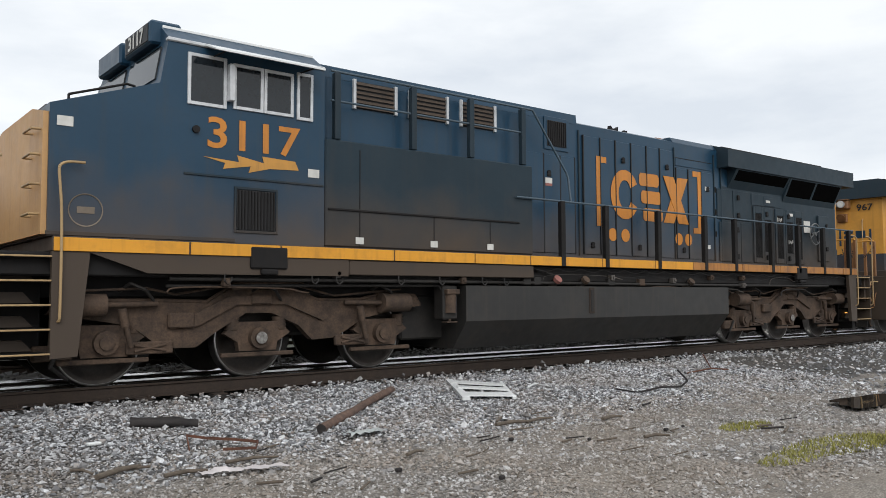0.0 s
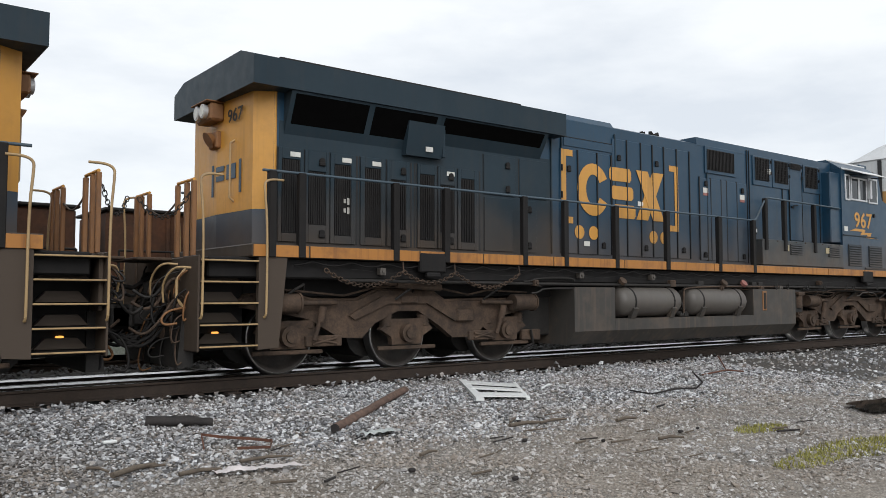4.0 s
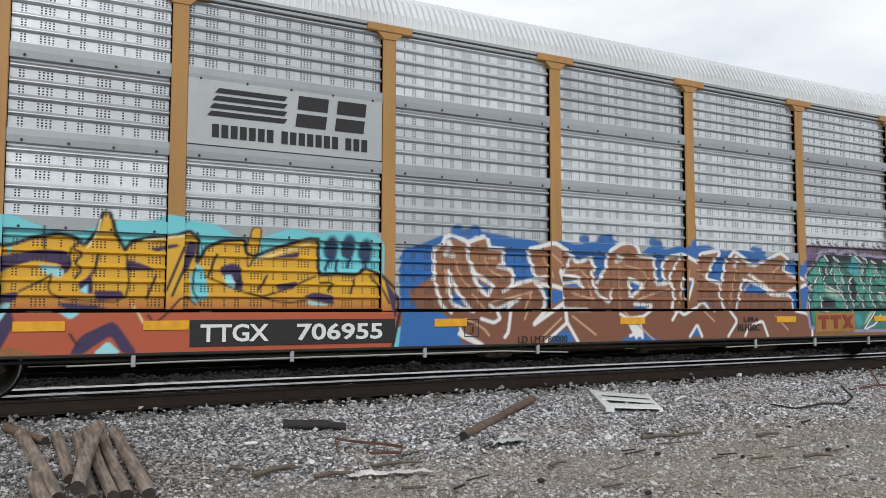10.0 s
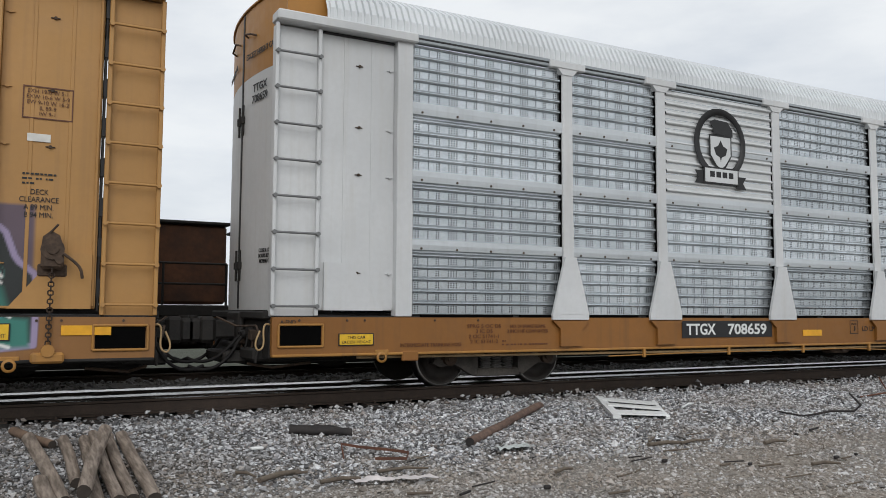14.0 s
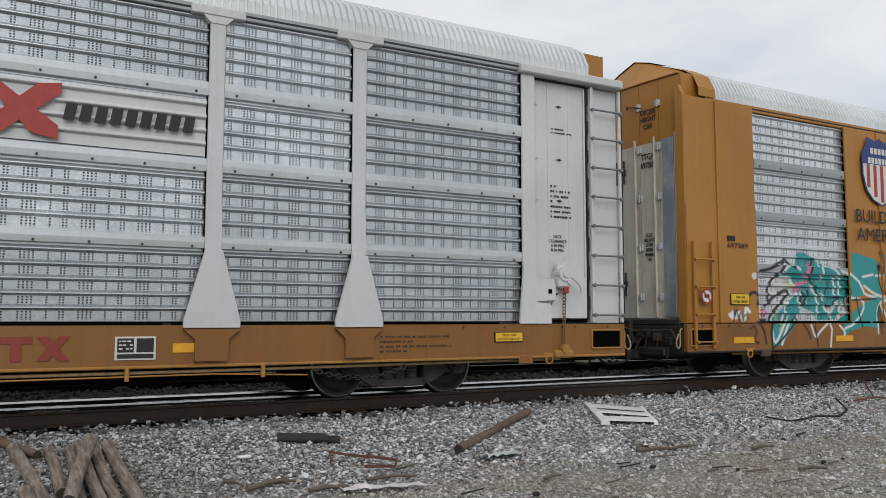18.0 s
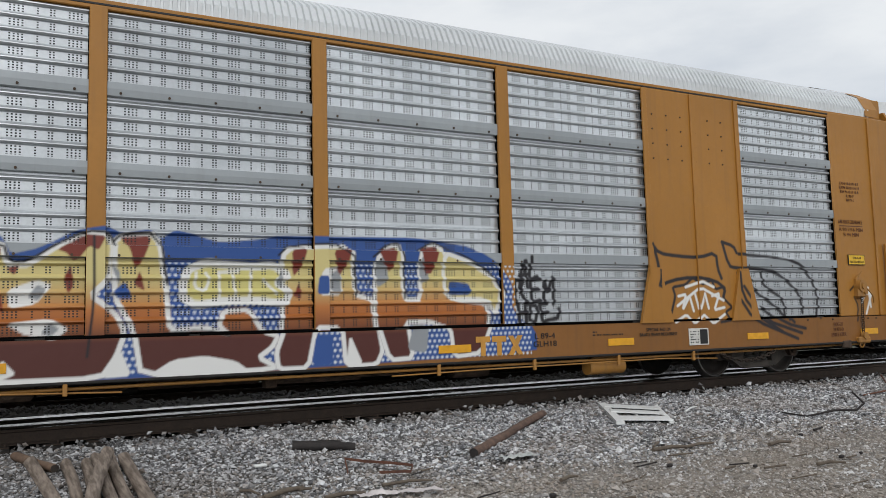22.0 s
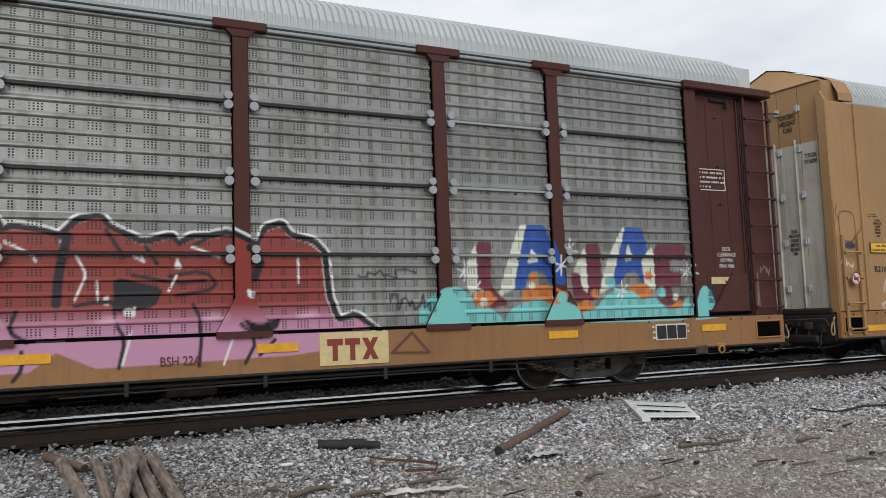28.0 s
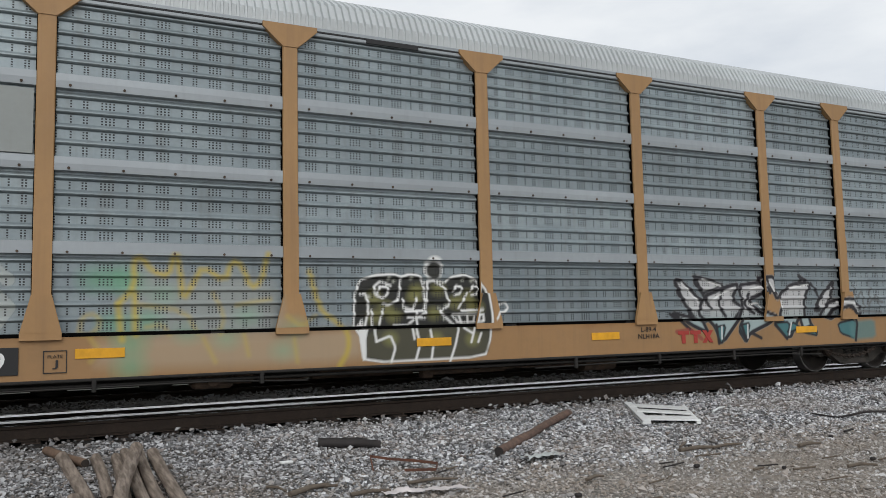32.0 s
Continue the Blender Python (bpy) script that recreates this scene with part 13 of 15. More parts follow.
def locomotive(name, label, u, sx, big):
    t = thing(name, label, "locomotive", "locomotives of the train", (u, YT, 0))
    YH, YC = -1.24, -1.50          # hood and cab side
    nose, rear = (-10.05, -6.38) if big else (-9.6, -6.14)
    # frame, stripe, tank
    part("underframe", Geo(sx).box(-10.6, 10.6, -1.42, 1.42, 1.38, 1.66, 0.02), M["soot"], t)
    part("walkway", Geo(sx).box(-10.0, 10.05, -1.57, 1.57, 1.66, 1.84, 0.015), M["navy"], t)
    xx = -10.0
    k = 0
    while xx < 10.0:
        x1 = min(10.05, xx + (1.62, 1.28, 1.9)[k % 3])
        for s in (-1, 1):
            part("stripe_panel", Geo(sx).box(xx + 0.012, x1 - 0.012, s * 1.585, s * 1.565, 1.665, 1.825, 0.004), M["stripe"] if big and xx < 2 else M["stripe_worn"], t, "yellow painted sill panel")
        xx, k = x1, k + 1
    if big:
        part("sill_skirt", Geo(sx).prism([(-9.6, 1.66), (-6.0, 1.66), (-6.0, 1.42), (-8.9, 1.42)], -1.56, -1.50), M["navy"], t)
    if big:
        part("sill_skirt", Geo(sx).box(-5.98, -2.2, -1.555, -1.50, 1.44, 1.655, 0.01), M["navy"], t)
    part("jacking_pad", Geo(sx).box(-7.55, -7.0, -1.60, -1.5, 1.5, 1.80, 0.02).box(-7.4, -7.15, -1.62, -1.52, 1.42, 1.5, 0.02), M["soot"], t)
    part("jacking_pad", Geo(sx).box(6.8, 7.3, -1.60, -1.5, 1.5, 1.80, 0.02).box(6.92, 7.18, -1.62, -1.52, 1.42, 1.5, 0.02), M["soot"], t)
    prof = [(-1.55, 1.30), (1.55, 1.30), (1.55, 0.72), (1.2, 0.26), (-1.2, 0.26), (-1.55, 0.72)]
    if big:
        part("fuel_tank", Geo(sx).prism(prof, -3.75, 3.85, "x"), M["tank_black"], t, "grey-black welded fuel tank")
        part("sight_frame", Geo(sx).box(-0.76, -0.62, -1.565, -1.54, 0.80, 1.28, 0.01), M["rail"], t)
        part("sight_glass", Geo(sx).box(-0.725, -0.655, -1.58, -1.555, 0.84, 1.24, 0.01), M["truck_dark"], t, "fuel sight glass")
    else:
        prof = [(-1.55, 1.30), (1.55, 1.30), (1.55, 0.50), (1.35, 0.26), (-1.35, 0.26), (-1.55, 0.50)]
        low = [(-1.55, 0.72), (1.55, 0.72), (1.55, 0.50), (1.35, 0.26), (-1.35, 0.26), (-1.55, 0.50)]
        part("fuel_tank", Geo(sx).prism(low, -1.898, 2.748, "x"), M["tank"], t, "grey-black welded fuel tank")
        part("tank_end", Geo(sx).prism(prof, 2.75, 3.85, "x"), M["tank"], t)
        part("tank_end", Geo(sx).prism(prof, -3.67, -1.9, "x"), M["tank"], t)
        part("sight_frame", Geo(sx).box(-2.42, -2.26, -1.565, -1.54, 0.82, 1.26, 0.01), M["post_rust"], t)
        part("sight_glass", Geo(sx).box(-2.38, -2.30, -1.58, -1.555, 0.86, 1.22, 0.01), M["truck_dark"], t, "fuel sight glass")
        part("tank_core", Geo(sx).box(-3.4, 3.4, -0.9, 0.9, 0.72, 1.3, 0.02), M["tank"], t)
        for a, b in ((0.75, 2.6), (-1.58, 0.42)):
            part("air_reservoir", drum(sx, a - 0.02, b + 0.02, -1.36, 1.03, 0.29), M["reservoir"], t, "dusty brown air reservoir with domed ends")
            for x in (a + 0.3, b - 0.36):
                part("strap", Geo(sx).cyl((x, -1.36, 1.03), (x + 0.04, -1.36, 1.03), 0.296, 22), M["soot"], t)
                part("saddle", Geo(sx).prism([(-1.58, 0.72), (-1.50, 0.72), (-1.50, 0.80), (-1.62, 0.93), (-1.66, 0.90)], x - 0.05, x + 0.09, "x"), M["tank"], t)
        for k in range(4):
            part("drain_valve", Geo(sx).cyl((0.46 + 0.07 * k, -1.5, 0.78 + 0.09 * (k % 3)), (0.50 + 0.07 * k, -1.40, 0.80 + 0.09 * (k % 3)), 0.05, 8).box(0.44 + 0.07 * k, 0.50 + 0.07 * k, -1.52, -1.46, 0.73, 0.80, 0.01), M["truck_dark"], t)
        part("pipe_run", Geo(sx).tube(bend([(0.58, -1.5, 0.8), (0.58, -1.5, 1.2), (0.5, -1.5, 1.34), (-3.2, -1.5, 1.36)]), 0.02, 6), M["truck"], t)
    for x, m in ((-1.57, "filler_red"), (-0.82, "truck"), (2.5, "truck")):
        part("filler_neck", Geo(sx).cyl((x, -1.34, 1.28), (x, -1.5, 1.40), 0.055, 12), M["tank"], t)
        part("filler_cap", Geo(sx).cyl((x, -1.5, 1.40), (x, -1.55, 1.44), 0.08, 14), M[m], t, "fuel filler cap")
    for x in (-2.3, -2.04, -0.04, 0.9):
        part("junction_box", Geo(sx).box(x - 0.09, x + 0.09, -1.5, -1.38, 1.32, 1.46, 0.012), M["truck_dark"] if x < 0 else M["truck"], t)
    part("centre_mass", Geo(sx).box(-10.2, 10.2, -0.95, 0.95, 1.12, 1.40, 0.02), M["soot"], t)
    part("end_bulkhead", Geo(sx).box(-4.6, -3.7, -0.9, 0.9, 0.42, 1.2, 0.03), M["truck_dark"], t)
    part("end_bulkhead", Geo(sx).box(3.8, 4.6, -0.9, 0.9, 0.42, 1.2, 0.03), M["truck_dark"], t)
    for x in (-7.9, -6.6, -6.2, -5.1, -4.3, -3.4, -2.9):
        part("hook", Geo(sx).tube([(x, -1.55, 1.44), (x, -1.55, 1.34), (x + 0.05, -1.55, 1.30), (x + 0.1, -1.55, 1.34), (x + 0.1, -1.55, 1.39)], 0.012, 5), M["truck_dark"], t)
    part("cable_run", Geo(sx).tube([(-2.2 + 0.09 * i, -1.52, 1.62 - 0.06 * abs(math.sin(i * 0.45))) for i in range(130)], 0.012, 5), M["soot"], t, "sagging cable run")
    part("pipe_run", Geo(sx).tube([(-8.8 + 0.25 * i, -1.40, 1.50 + 0.025 * math.sin(i * 1.3)) for i in range(70)], 0.022, 6), M["truck_dark"], t)
    part("air_filter", Geo(sx).cyl((-4.0, -1.42, 1.16), (-4.0, -1.42, 0.86), 0.11, 14).box(-4.13, -3.87, -1.54, -1.3, 1.16, 1.24, 0.01).box(-4.11, -3.89, -1.5, -1.36, 0.7, 0.72).box(-4.02, -3.98, -1.44, -1.40, 0.72, 0.86), M["truck"], t, "dusty air filter bowl")
    part("pipe_run", Geo(sx).tube([(-8.6, -1.45, 1.36), (-4.5, -1.47, 1.36), (4, -1.47, 1.35), (8.6, -1.45, 1.36)], 0.03, 6), M["truck_dark"], t)
    part("pipe_run", Geo(sx).tube([(-8.6, -1.35, 1.27), (-4.2, -1.38, 1.30), (-4.0, -1.35, 1.1)], 0.025, 6), M["truck_dark"], t)
    part("cable_box", Geo(sx).box(-4.15, -3.85, -1.45, -1.2, 0.75, 1.3, 0.02), M["truck_dark"], t)
    pr = random.Random(31 if big else 32)
    for i in range(12):
        a, z, y = pr.uniform(-8.8, 6.5), pr.uniform(1.22, 1.60), pr.uniform(-1.50, -1.30)
        b = a + pr.uniform(0.8, 2.6)
        run = [(a, y, z - pr.uniform(0.06, 0.18)), (a + 0.05, y, z), (b - 0.3, y, z + pr.uniform(-0.02, 0.02)), (b - 0.15, y - 0.02, z - 0.07), (b, y, z - 0.08)]
        part("conduit", Geo(sx).tube(bend(run), pr.uniform(0.010, 0.018), 6), M[("truck", "reservoir", "truck_dark")[i % 3]], t)
    for i in range(8):
        x, z = pr.uniform(-8.5, 8.5), pr.uniform(1.30, 1.52)
        part("pipe_clamp", Geo(sx).box(x - 0.05, x + 0.05, -1.54, -1.42, z - 0.06, z + 0.05, 0.012).cyl((x, -1.53, z), (x, -1.56, z), 0.03, 8), M["truck" if i % 2 else "reservoir"], t)
    # cab and nose
    side = [(nose, 1.84), (nose, 3.40), (nose + 1.28, 3.84), (nose + 1.38, 4.42), (rear, 4.45), (rear, 1.84)]
    if not big:
        side = [(nose, 1.84), (nose, 3.36), (nose + 1.2, 3.76), (nose + 1.42, 4.42), (rear, 4.45), (rear, 1.84)]
    part("cab_shell", Geo(sx).prism(side, YC, 1.5), M["blue"], t, "dark blue cab and nose")
    part("nose_face", Geo(sx).prism([(-1.46, 1.86), (1.46, 1.86), (1.46, 3.30), (0.9, 3.42), (-0.9, 3.42), (-1.46, 3.30)], nose - 0.06, nose + 0.02, "x"), M["nose_tan"] if big else M["blue"], t, "yellow nose front" if big else "")
    roof_x = nose + 1.4
    part("cab_roof", Geo(sx).prism([(-1.5, 4.43), (-1.12, 4.69), (1.12, 4.69), (1.5, 4.43)], roof_x, rear + 0.01, "x"), M["blue"], t, "dark blue cab roof")
    part("roof_strip", Geo(sx).box(roof_x + 0.02, rear, -1.16, -1.02, 4.66, 4.705, 0.01), M["white"], t, "white roof rim")
    part("nose_lid", Geo(sx).prism([(nose + 0.02, 3.41), (nose + 1.26, 3.845), (nose + 1.26, 3.87), (nose + 0.02, 3.435)], -1.2, 1.2), M["soot"], t)
    ws = nose + 1.28
    wslope = Geo(sx).prism([(ws + 0.03, 3.92), (ws + 0.10, 4.36), (ws + 0.07, 4.37), (ws - 0.005, 3.93)], -1.3, -0.1)
    part("windscreen", wslope, M["glass"], t, "windscreen")
    part("windscreen", Geo(sx).prism([(ws + 0.03, 3.92), (ws + 0.10, 4.36), (ws + 0.07, 4.37), (ws - 0.005, 3.93)], 0.1, 1.3), M["glass"], t, "windscreen")
    part("number_board", Geo(sx).box(ws - 0.02, ws + 0.4, -1.15, -0.1, 4.44, 4.76, 0.03), M["blue"], t)
    part("number_board_face", Geo(sx).box(ws - 0.03, ws - 0.018, -1.08, -0.17, 4.48, 4.72, 0.004), M["black"], t)
    part("number_board", Geo(sx).box(ws - 0.02, ws + 0.4, 0.1, 1.15, 4.44, 4.76, 0.03), M["blue"], t)
    part("nose_grab", Geo(sx).tube([(nose + 0.3, -1.1, 3.5), (nose + 0.3, -1.1, 3.62), (nose + 1.0, -1.1, 3.86), (nose + 1.1, -1.1, 3.84)], 0.016, 6), M["soot"], t)
    for z in (2.1, 2.45, 2.8, 3.1):
        part("nose_grab", Geo(sx).tube([(nose - 0.06, -1.35, z), (nose - 0.16, -1.35, z), (nose - 0.16, -0.95, z), (nose - 0.06, -0.95, z)], 0.016, 6), M["hrail"], t)
    wx = (-8.42, -6.58) if big else (-8.1, -6.32)
    f = wx[1] - wx[0]
    for a, b, z0, z1 in ((0, 0.29, 3.62, 4.30), (0.34, 0.58, 3.64, 4.26), (0.585, 0.83, 3.64, 4.26), (0.86, 1.0, 3.62, 4.30)):
        window(t, sx, wx[0] + f * a, wx[0] + f * b, z0, z1, YC - 0.006)
    part("sun_visor", Geo(sx).prism([(-1.50, 4.43), (-1.90, 4.28), (-1.90, 4.30), (-1.50, 4.455)], wx[0] + 0.22, wx[1] - 0.02, "x"), M["white"], t, "pale folding sun visor")
    for x in (wx[0] + 0.35, wx[1] - 0.2):
        part("visor_stay", Geo(sx).cyl((x, -1.52, 4.30), (x, -1.86, 4.28), 0.012, 6), M["soot"], t)
    part("roof_edge", Geo(sx).box(nose + 1.36, rear, -1.53, -1.44, 4.40, 4.45, 0.012), M["alu"], t)
    part("mirror", Geo(sx).box(wx[0] + f * 0.29, wx[0] + f * 0.335, -1.62, -1.52, 3.72, 4.22, 0.01), M["alu"], t, "folded side mirror")
    part("seam_strip", Geo(sx).box(nose + 1.6, rear - 0.02, YC - 0.02, YC, 2.70, 2.73, 0.004), M["navy"], t)
    part("base_strip", Geo(sx).box(nose - 0.02, nose + 2.3, YC - 0.03, YC, 1.85, 1.90, 0.004), M["navy"], t)
    part("horn_bell", Geo(sx).cyl((nose + 1.75, YC - 0.04, 3.3), (nose + 1.75, YC, 3.3), 0.05, 10), M["soot"], t)
    for i, x in enumerate((nose + 2.2, nose + 2.45, nose + 2.9)):
        part("antenna", Geo(sx).cyl((x, -0.4, 4.6), (x, -0.4, 4.72), 0.012, 6), M["soot"], t)
    part("roof_horn", Geo(sx).tube([(rear - 0.9, -0.5, 4.6), (rear - 0.9, -0.5, 4.72), (rear - 0.6, -0.5, 4.72), (rear - 0.6, -0.5, 4.6)], 0.018, 6), M["soot"], t)
    for x, z in ((nose + 0.17, 3.2), (rear - 0.18, 2.88)):
        plate("sticker", sx * x - 0.09, sx * x + 0.09, z - 0.06, z + 0.06, YC - 0.006, M["label"], t, "white sticker")
    ex = sx * (nose + 0.42)
    part("ring_mark", Geo().lathe([(0.20, -0.004), (0.20, 0.0), (0.185, 0.0), (0.185, -0.004), (0.20, -0.004)], 28, (ex, YC - 0.004, 2.16)), M["faint_mark"], t, "faded ring mark")
    part("ring_mark_bar", Geo().box(ex - 0.1, ex + 0.1, YC - 0.008, YC - 0.004, 2.12, 2.20, 0.001), M["faint_mark"], t)
    # hood
    part("hood", Geo(sx).prism([(YH, 1.84), (YH, 4.42), (-1.0, 4.51), (1.0, 4.51), (1.24, 4.42), (1.24, 1.84)], rear + 0.01, 9.6, "x"), M["blue"], t, "dark blue engine hood")
    part("hood_end", Geo(sx).prism([(9.58, -1.25), (9.85, -1.1), (9.92, 0), (9.85, 1.1), (9.58, 1.25), (9.0, 1.0), (9.0, -1.0)], 2.35, 4.40, "z"), M["loco_yellow"], t, "yellow hood end")
    part("hood_end_base", Geo(sx).prism([(9.58, -1.25), (9.85, -1.1), (9.92, 0), (9.85, 1.1), (9.58, 1.25), (9.0, 1.0), (9.0, -1.0)], 1.84, 2.348, "z"), M["blue"], t)
    part("headlight_box", Geo(sx).box(9.9, 10.12, -0.22, 0.36, 3.73, 4.0, 0.03), M["post_rust"], t)
    part("headlight_shield", Geo(sx).box(9.9, 10.2, -0.24, 0.38, 4.0, 4.018, 0.004), M["post_rust"], t)
    part("bell_bracket", Geo(sx).box(9.9, 9.99, -0.12, 0.18, 3.34, 3.60, 0.02).cyl((9.99, 0.03, 3.50), (10.06, 0.03, 3.46), 0.09, 12, 0.13), M["post_rust"], t, "rusty brown bracket")
    part("end_ladder", Geo(sx).tube([(9.88, -0.55, 2.5), (9.95, -0.55, 2.55), (9.95, -0.55, 3.35), (9.88, -0.55, 3.4)], 0.016, 6), M["hrail"], t)
    for s in (-1, 1):
        part("headlight", Geo(sx).cyl((10.12, s * 0.115 + 0.09, 3.88), (10.18, s * 0.115 + 0.09, 3.88), 0.108, 16), M["alu"], t)
        part("headlight_lens", Geo(sx).cyl((10.18, s * 0.115 + 0.09, 3.88), (10.19, s * 0.115 + 0.09, 3.88), 0.085, 16), M["label"], t, "clear headlight lens")
    # radiator wings
    wing = [(-1.53, 4.02), (-1.53, 4.42), (-1.1, 4.56), (1.1, 4.56), (1.53, 4.42), (1.53, 4.02)]
    part("radiator_wing", Geo(sx).prism(wing, 4.0, 10.05, "x"), M["navy"], t, "overhanging blue-black radiator housing")
    part("radiator_top", Geo(sx).box(4.6, 9.4, -1.0, 1.0, 4.565, 4.62, 0.02), M["soot"], t)
    for s in (-1, 1):
        part("wing_slope", Geo(sx).prism([(s * 1.24, 3.58), (s * 1.50, 4.015), (s * 1.2, 4.015)], 4.4, 6.8, "x"), M["navy"], t)
        part("wing_slope", Geo(sx).prism([(s * 1.24, 3.42), (s * 1.50, 4.015), (s * 1.2, 4.015)], 6.802, 9.45, "x"), M["navy"], t)
        part("radiator_side", Geo(sx).box(4.13, 9.52, s * 1.246, s * 1.23, 1.86, 3.62, 0.003), M["navy"], t, "dull blue-black steel side")
    for a, b, zb in ((4.5, 6.72, 3.60), (6.88, 8.06, 3.44), (8.16, 9.38, 3.44)):
        run = lambda f, off: (-1.24 - 0.26 * f - 0.93 * off, zb + (4.015 - zb) * f - 0.4 * off)
        part("intake_screen", Geo(sx).prism([run(0.04, 0.006), run(0.94, 0.006), run(0.94, -0.004), run(0.04, -0.004)], a, b, "x"), M["void"], t, "black intake screen")
    if not big:
        part("relay_box", Geo(sx).prism([(-1.24, 3.34), (-1.36, 3.34), (-1.47, 3.86), (-1.24, 3.86)], 6.72, 7.42, "x"), M["navy"], t, "blue-black relay box")
        part("relay_lid", Geo(sx).box(6.66, 6.715, -1.40, -1.24, 3.36, 3.82, 0.01), M["navy"], t)
        plate("sticker", -7.06, -6.92, 3.42, 3.50, -1.40, M["label"], t, "white sticker")
    else:
        part("side_panel", Geo(sx).box(5.38, 6.72, -1.262, -1.246, 3.27, 3.54, 0.004), M["navy"], t)
        part("side_hatch", Geo(sx).box(5.93, 6.37, -1.272, -1.262, 3.29, 3.49, 0.004), M["navy"], t)
        plate("sticker", 6.0, 6.18, 3.36, 3.42, -1.276, M["label"], t, "white sticker")
    # doors on the hood
    edges = (-0.55, -0.06, 0.40, 0.89, 1.39, 1.84, 2.32) if big else (-0.02, 0.42, 0.85, 1.22, 1.59, 2.02, 2.45)
    tall = (2.40, 2.84, 3.32, 3.80) if big else (2.49, 2.89, 3.43, 3.90)
    doors = [(a, b, 4.21) for a, b in zip(edges[:-1], edges[1:])] + [(a, b, 3.86) for a, b in zip(tall[:-1], tall[1:])]
    for k, (a, b, z1) in enumerate(doors):
        part("hood_door", Geo(sx).box(a + 0.013, b - 0.013, YH - 0.022, YH, 1.92, z1, 0.006), M["blue"], t)
        part("door_gap", Geo(sx).box(a - 0.011, a + 0.011, YH - 0.043, YH, 1.93, z1 + 0.01, 0.002), M["black"], t)
        for z in (2.12, z1 - 0.35):
            if (k + (z > 3)) % 3 == 0:
                latch(t, sx, a + 0.24, z, YH - 0.022)
    part("hatch_panel", Geo(sx).box(2.42, 3.78, YH - 0.016, YH, 3.92, 4.08, 0.006), M["blue"], t)
    part("hatch_gap", Geo(sx).box(2.40, 3.80, YH - 0.012, YH, 4.085, 4.10, 0.002), M["black"], t)
    for z in (3.0, 2.5, 3.5):
        part("hinge", Geo(sx).cyl((3.86, YH - 0.035, z - 0.06), (3.86, YH - 0.035, z + 0.06), 0.02, 8), M["soot"], t)
    # doors under the radiator: plain ones, then tall louvred ones in pairs with dark posts between
    if big:
        low = ((4.01, 4.54, 2.80), (4.54, 4.90, 2.80), (4.90, 5.28, 2.80), (3.94, 4.57, 3.55), (4.59, 5.34, 3.55))
        bank = ((5.44, 5.88, 0), (5.88, 6.27, 1), (6.43, 6.88, 0), (6.90, 7.32, 1), (7.34, 7.78, 0))
        dark, noted = (5.40, 6.30, 6.385, 7.80), (3,)
    else:
        low = ((5.07, 5.73, 2.82), (4.49, 4.88, 2.82), (4.22, 4.92, 3.55), (5.0, 5.74, 3.55))
        bank = ((5.88, 6.30, 0), (6.33, 6.71, 1), (6.74, 7.12, 0), (7.28, 7.70, 1), (7.74, 8.18, 0), (8.28, 8.70, 0), (8.72, 9.12, 1), (9.14, 9.54, 0))
        dark, noted = (5.80, 7.15, 7.22, 8.22), (1, 4, 5, 7)
    for k, (a, b, z1) in enumerate(low):
        z0 = 1.90 if z1 < 3 else 2.86
        part("hood_door", Geo(sx).box(a + 0.012, b - 0.012, YH - 0.024, YH, z0, z1, 0.006), M["navy"], t)
        part("door_gap", Geo(sx).box(b - 0.009, b + 0.009, YH - 0.010, YH, z0, z1, 0.002), M["black"], t)
        if k in (1, len(low) - 1):
            latch(t, sx, a + 0.2, z1 - 0.14, YH - 0.024)
            latch(t, sx, a + 0.2, z0 + 0.14, YH - 0.024)
    for x in dark:
        part("door_gap", Geo(sx).box(x, x + 0.03, YH - 0.010, YH, 1.90, 3.24, 0.002), M["black"], t)
    for i, (a, b, short) in enumerate(bank):
        z0, z1 = (2.16, 2.94) if short else (2.02, 3.08)
        l, r = (a + b) / 2 - 0.145, (a + b) / 2 + 0.145
        frame_g = Geo(sx).box(a, l, YH - 0.034, YH, 1.90, 3.24, 0.006).box(r, b, YH - 0.034, YH, 1.90, 3.24, 0.006)
        part("hood_door", frame_g.box(l, r, YH - 0.034, YH, 1.90, z0, 0.006).box(l, r, YH - 0.034, YH, z1, 3.24, 0.006), M["navy"], t)
        louvre(t, sx, l, r, z0, z1, YH - 0.010, 8, True)
        part("door_gap", Geo(sx).box(b, b + 0.016, YH - 0.010, YH, 1.90, 3.25, 0.002), M["black"], t)
        if short:
            latch(t, sx, a + 0.13, 3.10, YH - 0.034)
            latch(t, sx, a + 0.13, 2.05, YH - 0.034)
        if i in noted:
            x, z = sx * (a + b) / 2, 3.15 if not short else 3.13
            plate("sticker", x - 0.02, x + 0.14, z - 0.035, z + 0.035, YH - 0.038, M["label"], t, "cream sticker")
    for i, (a, z) in enumerate(((6.53, 2.98), (7.04, 2.45), (7.42, 2.47)) if big else ((8.40, 2.40), (8.40, 2.54))):
        scraps = Geo()
        for k in range(4 if big else 2):
            scraps.box(sx * (a + 0.06 * k) - 0.02, sx * (a + 0.06 * k) + 0.02, YH - 0.036, YH - 0.032, z - 0.05 + 0.02 * (k % 2), z + 0.05 - 0.015 * (k % 3), 0.001)
        part("torn_sticker", scraps, M["pipe_pale"], t, "torn white sticker scraps")
    for x, z in (((3.55, 3.5), (3.55, 2.2)) if big else ((3.2, 2.12), (1.62, 2.98))):
        plate("sticker", sx * x - 0.08, sx * x + 0.08, z - 0.045, z + 0.045, YH - 0.03, M["label"], t, "white sticker")
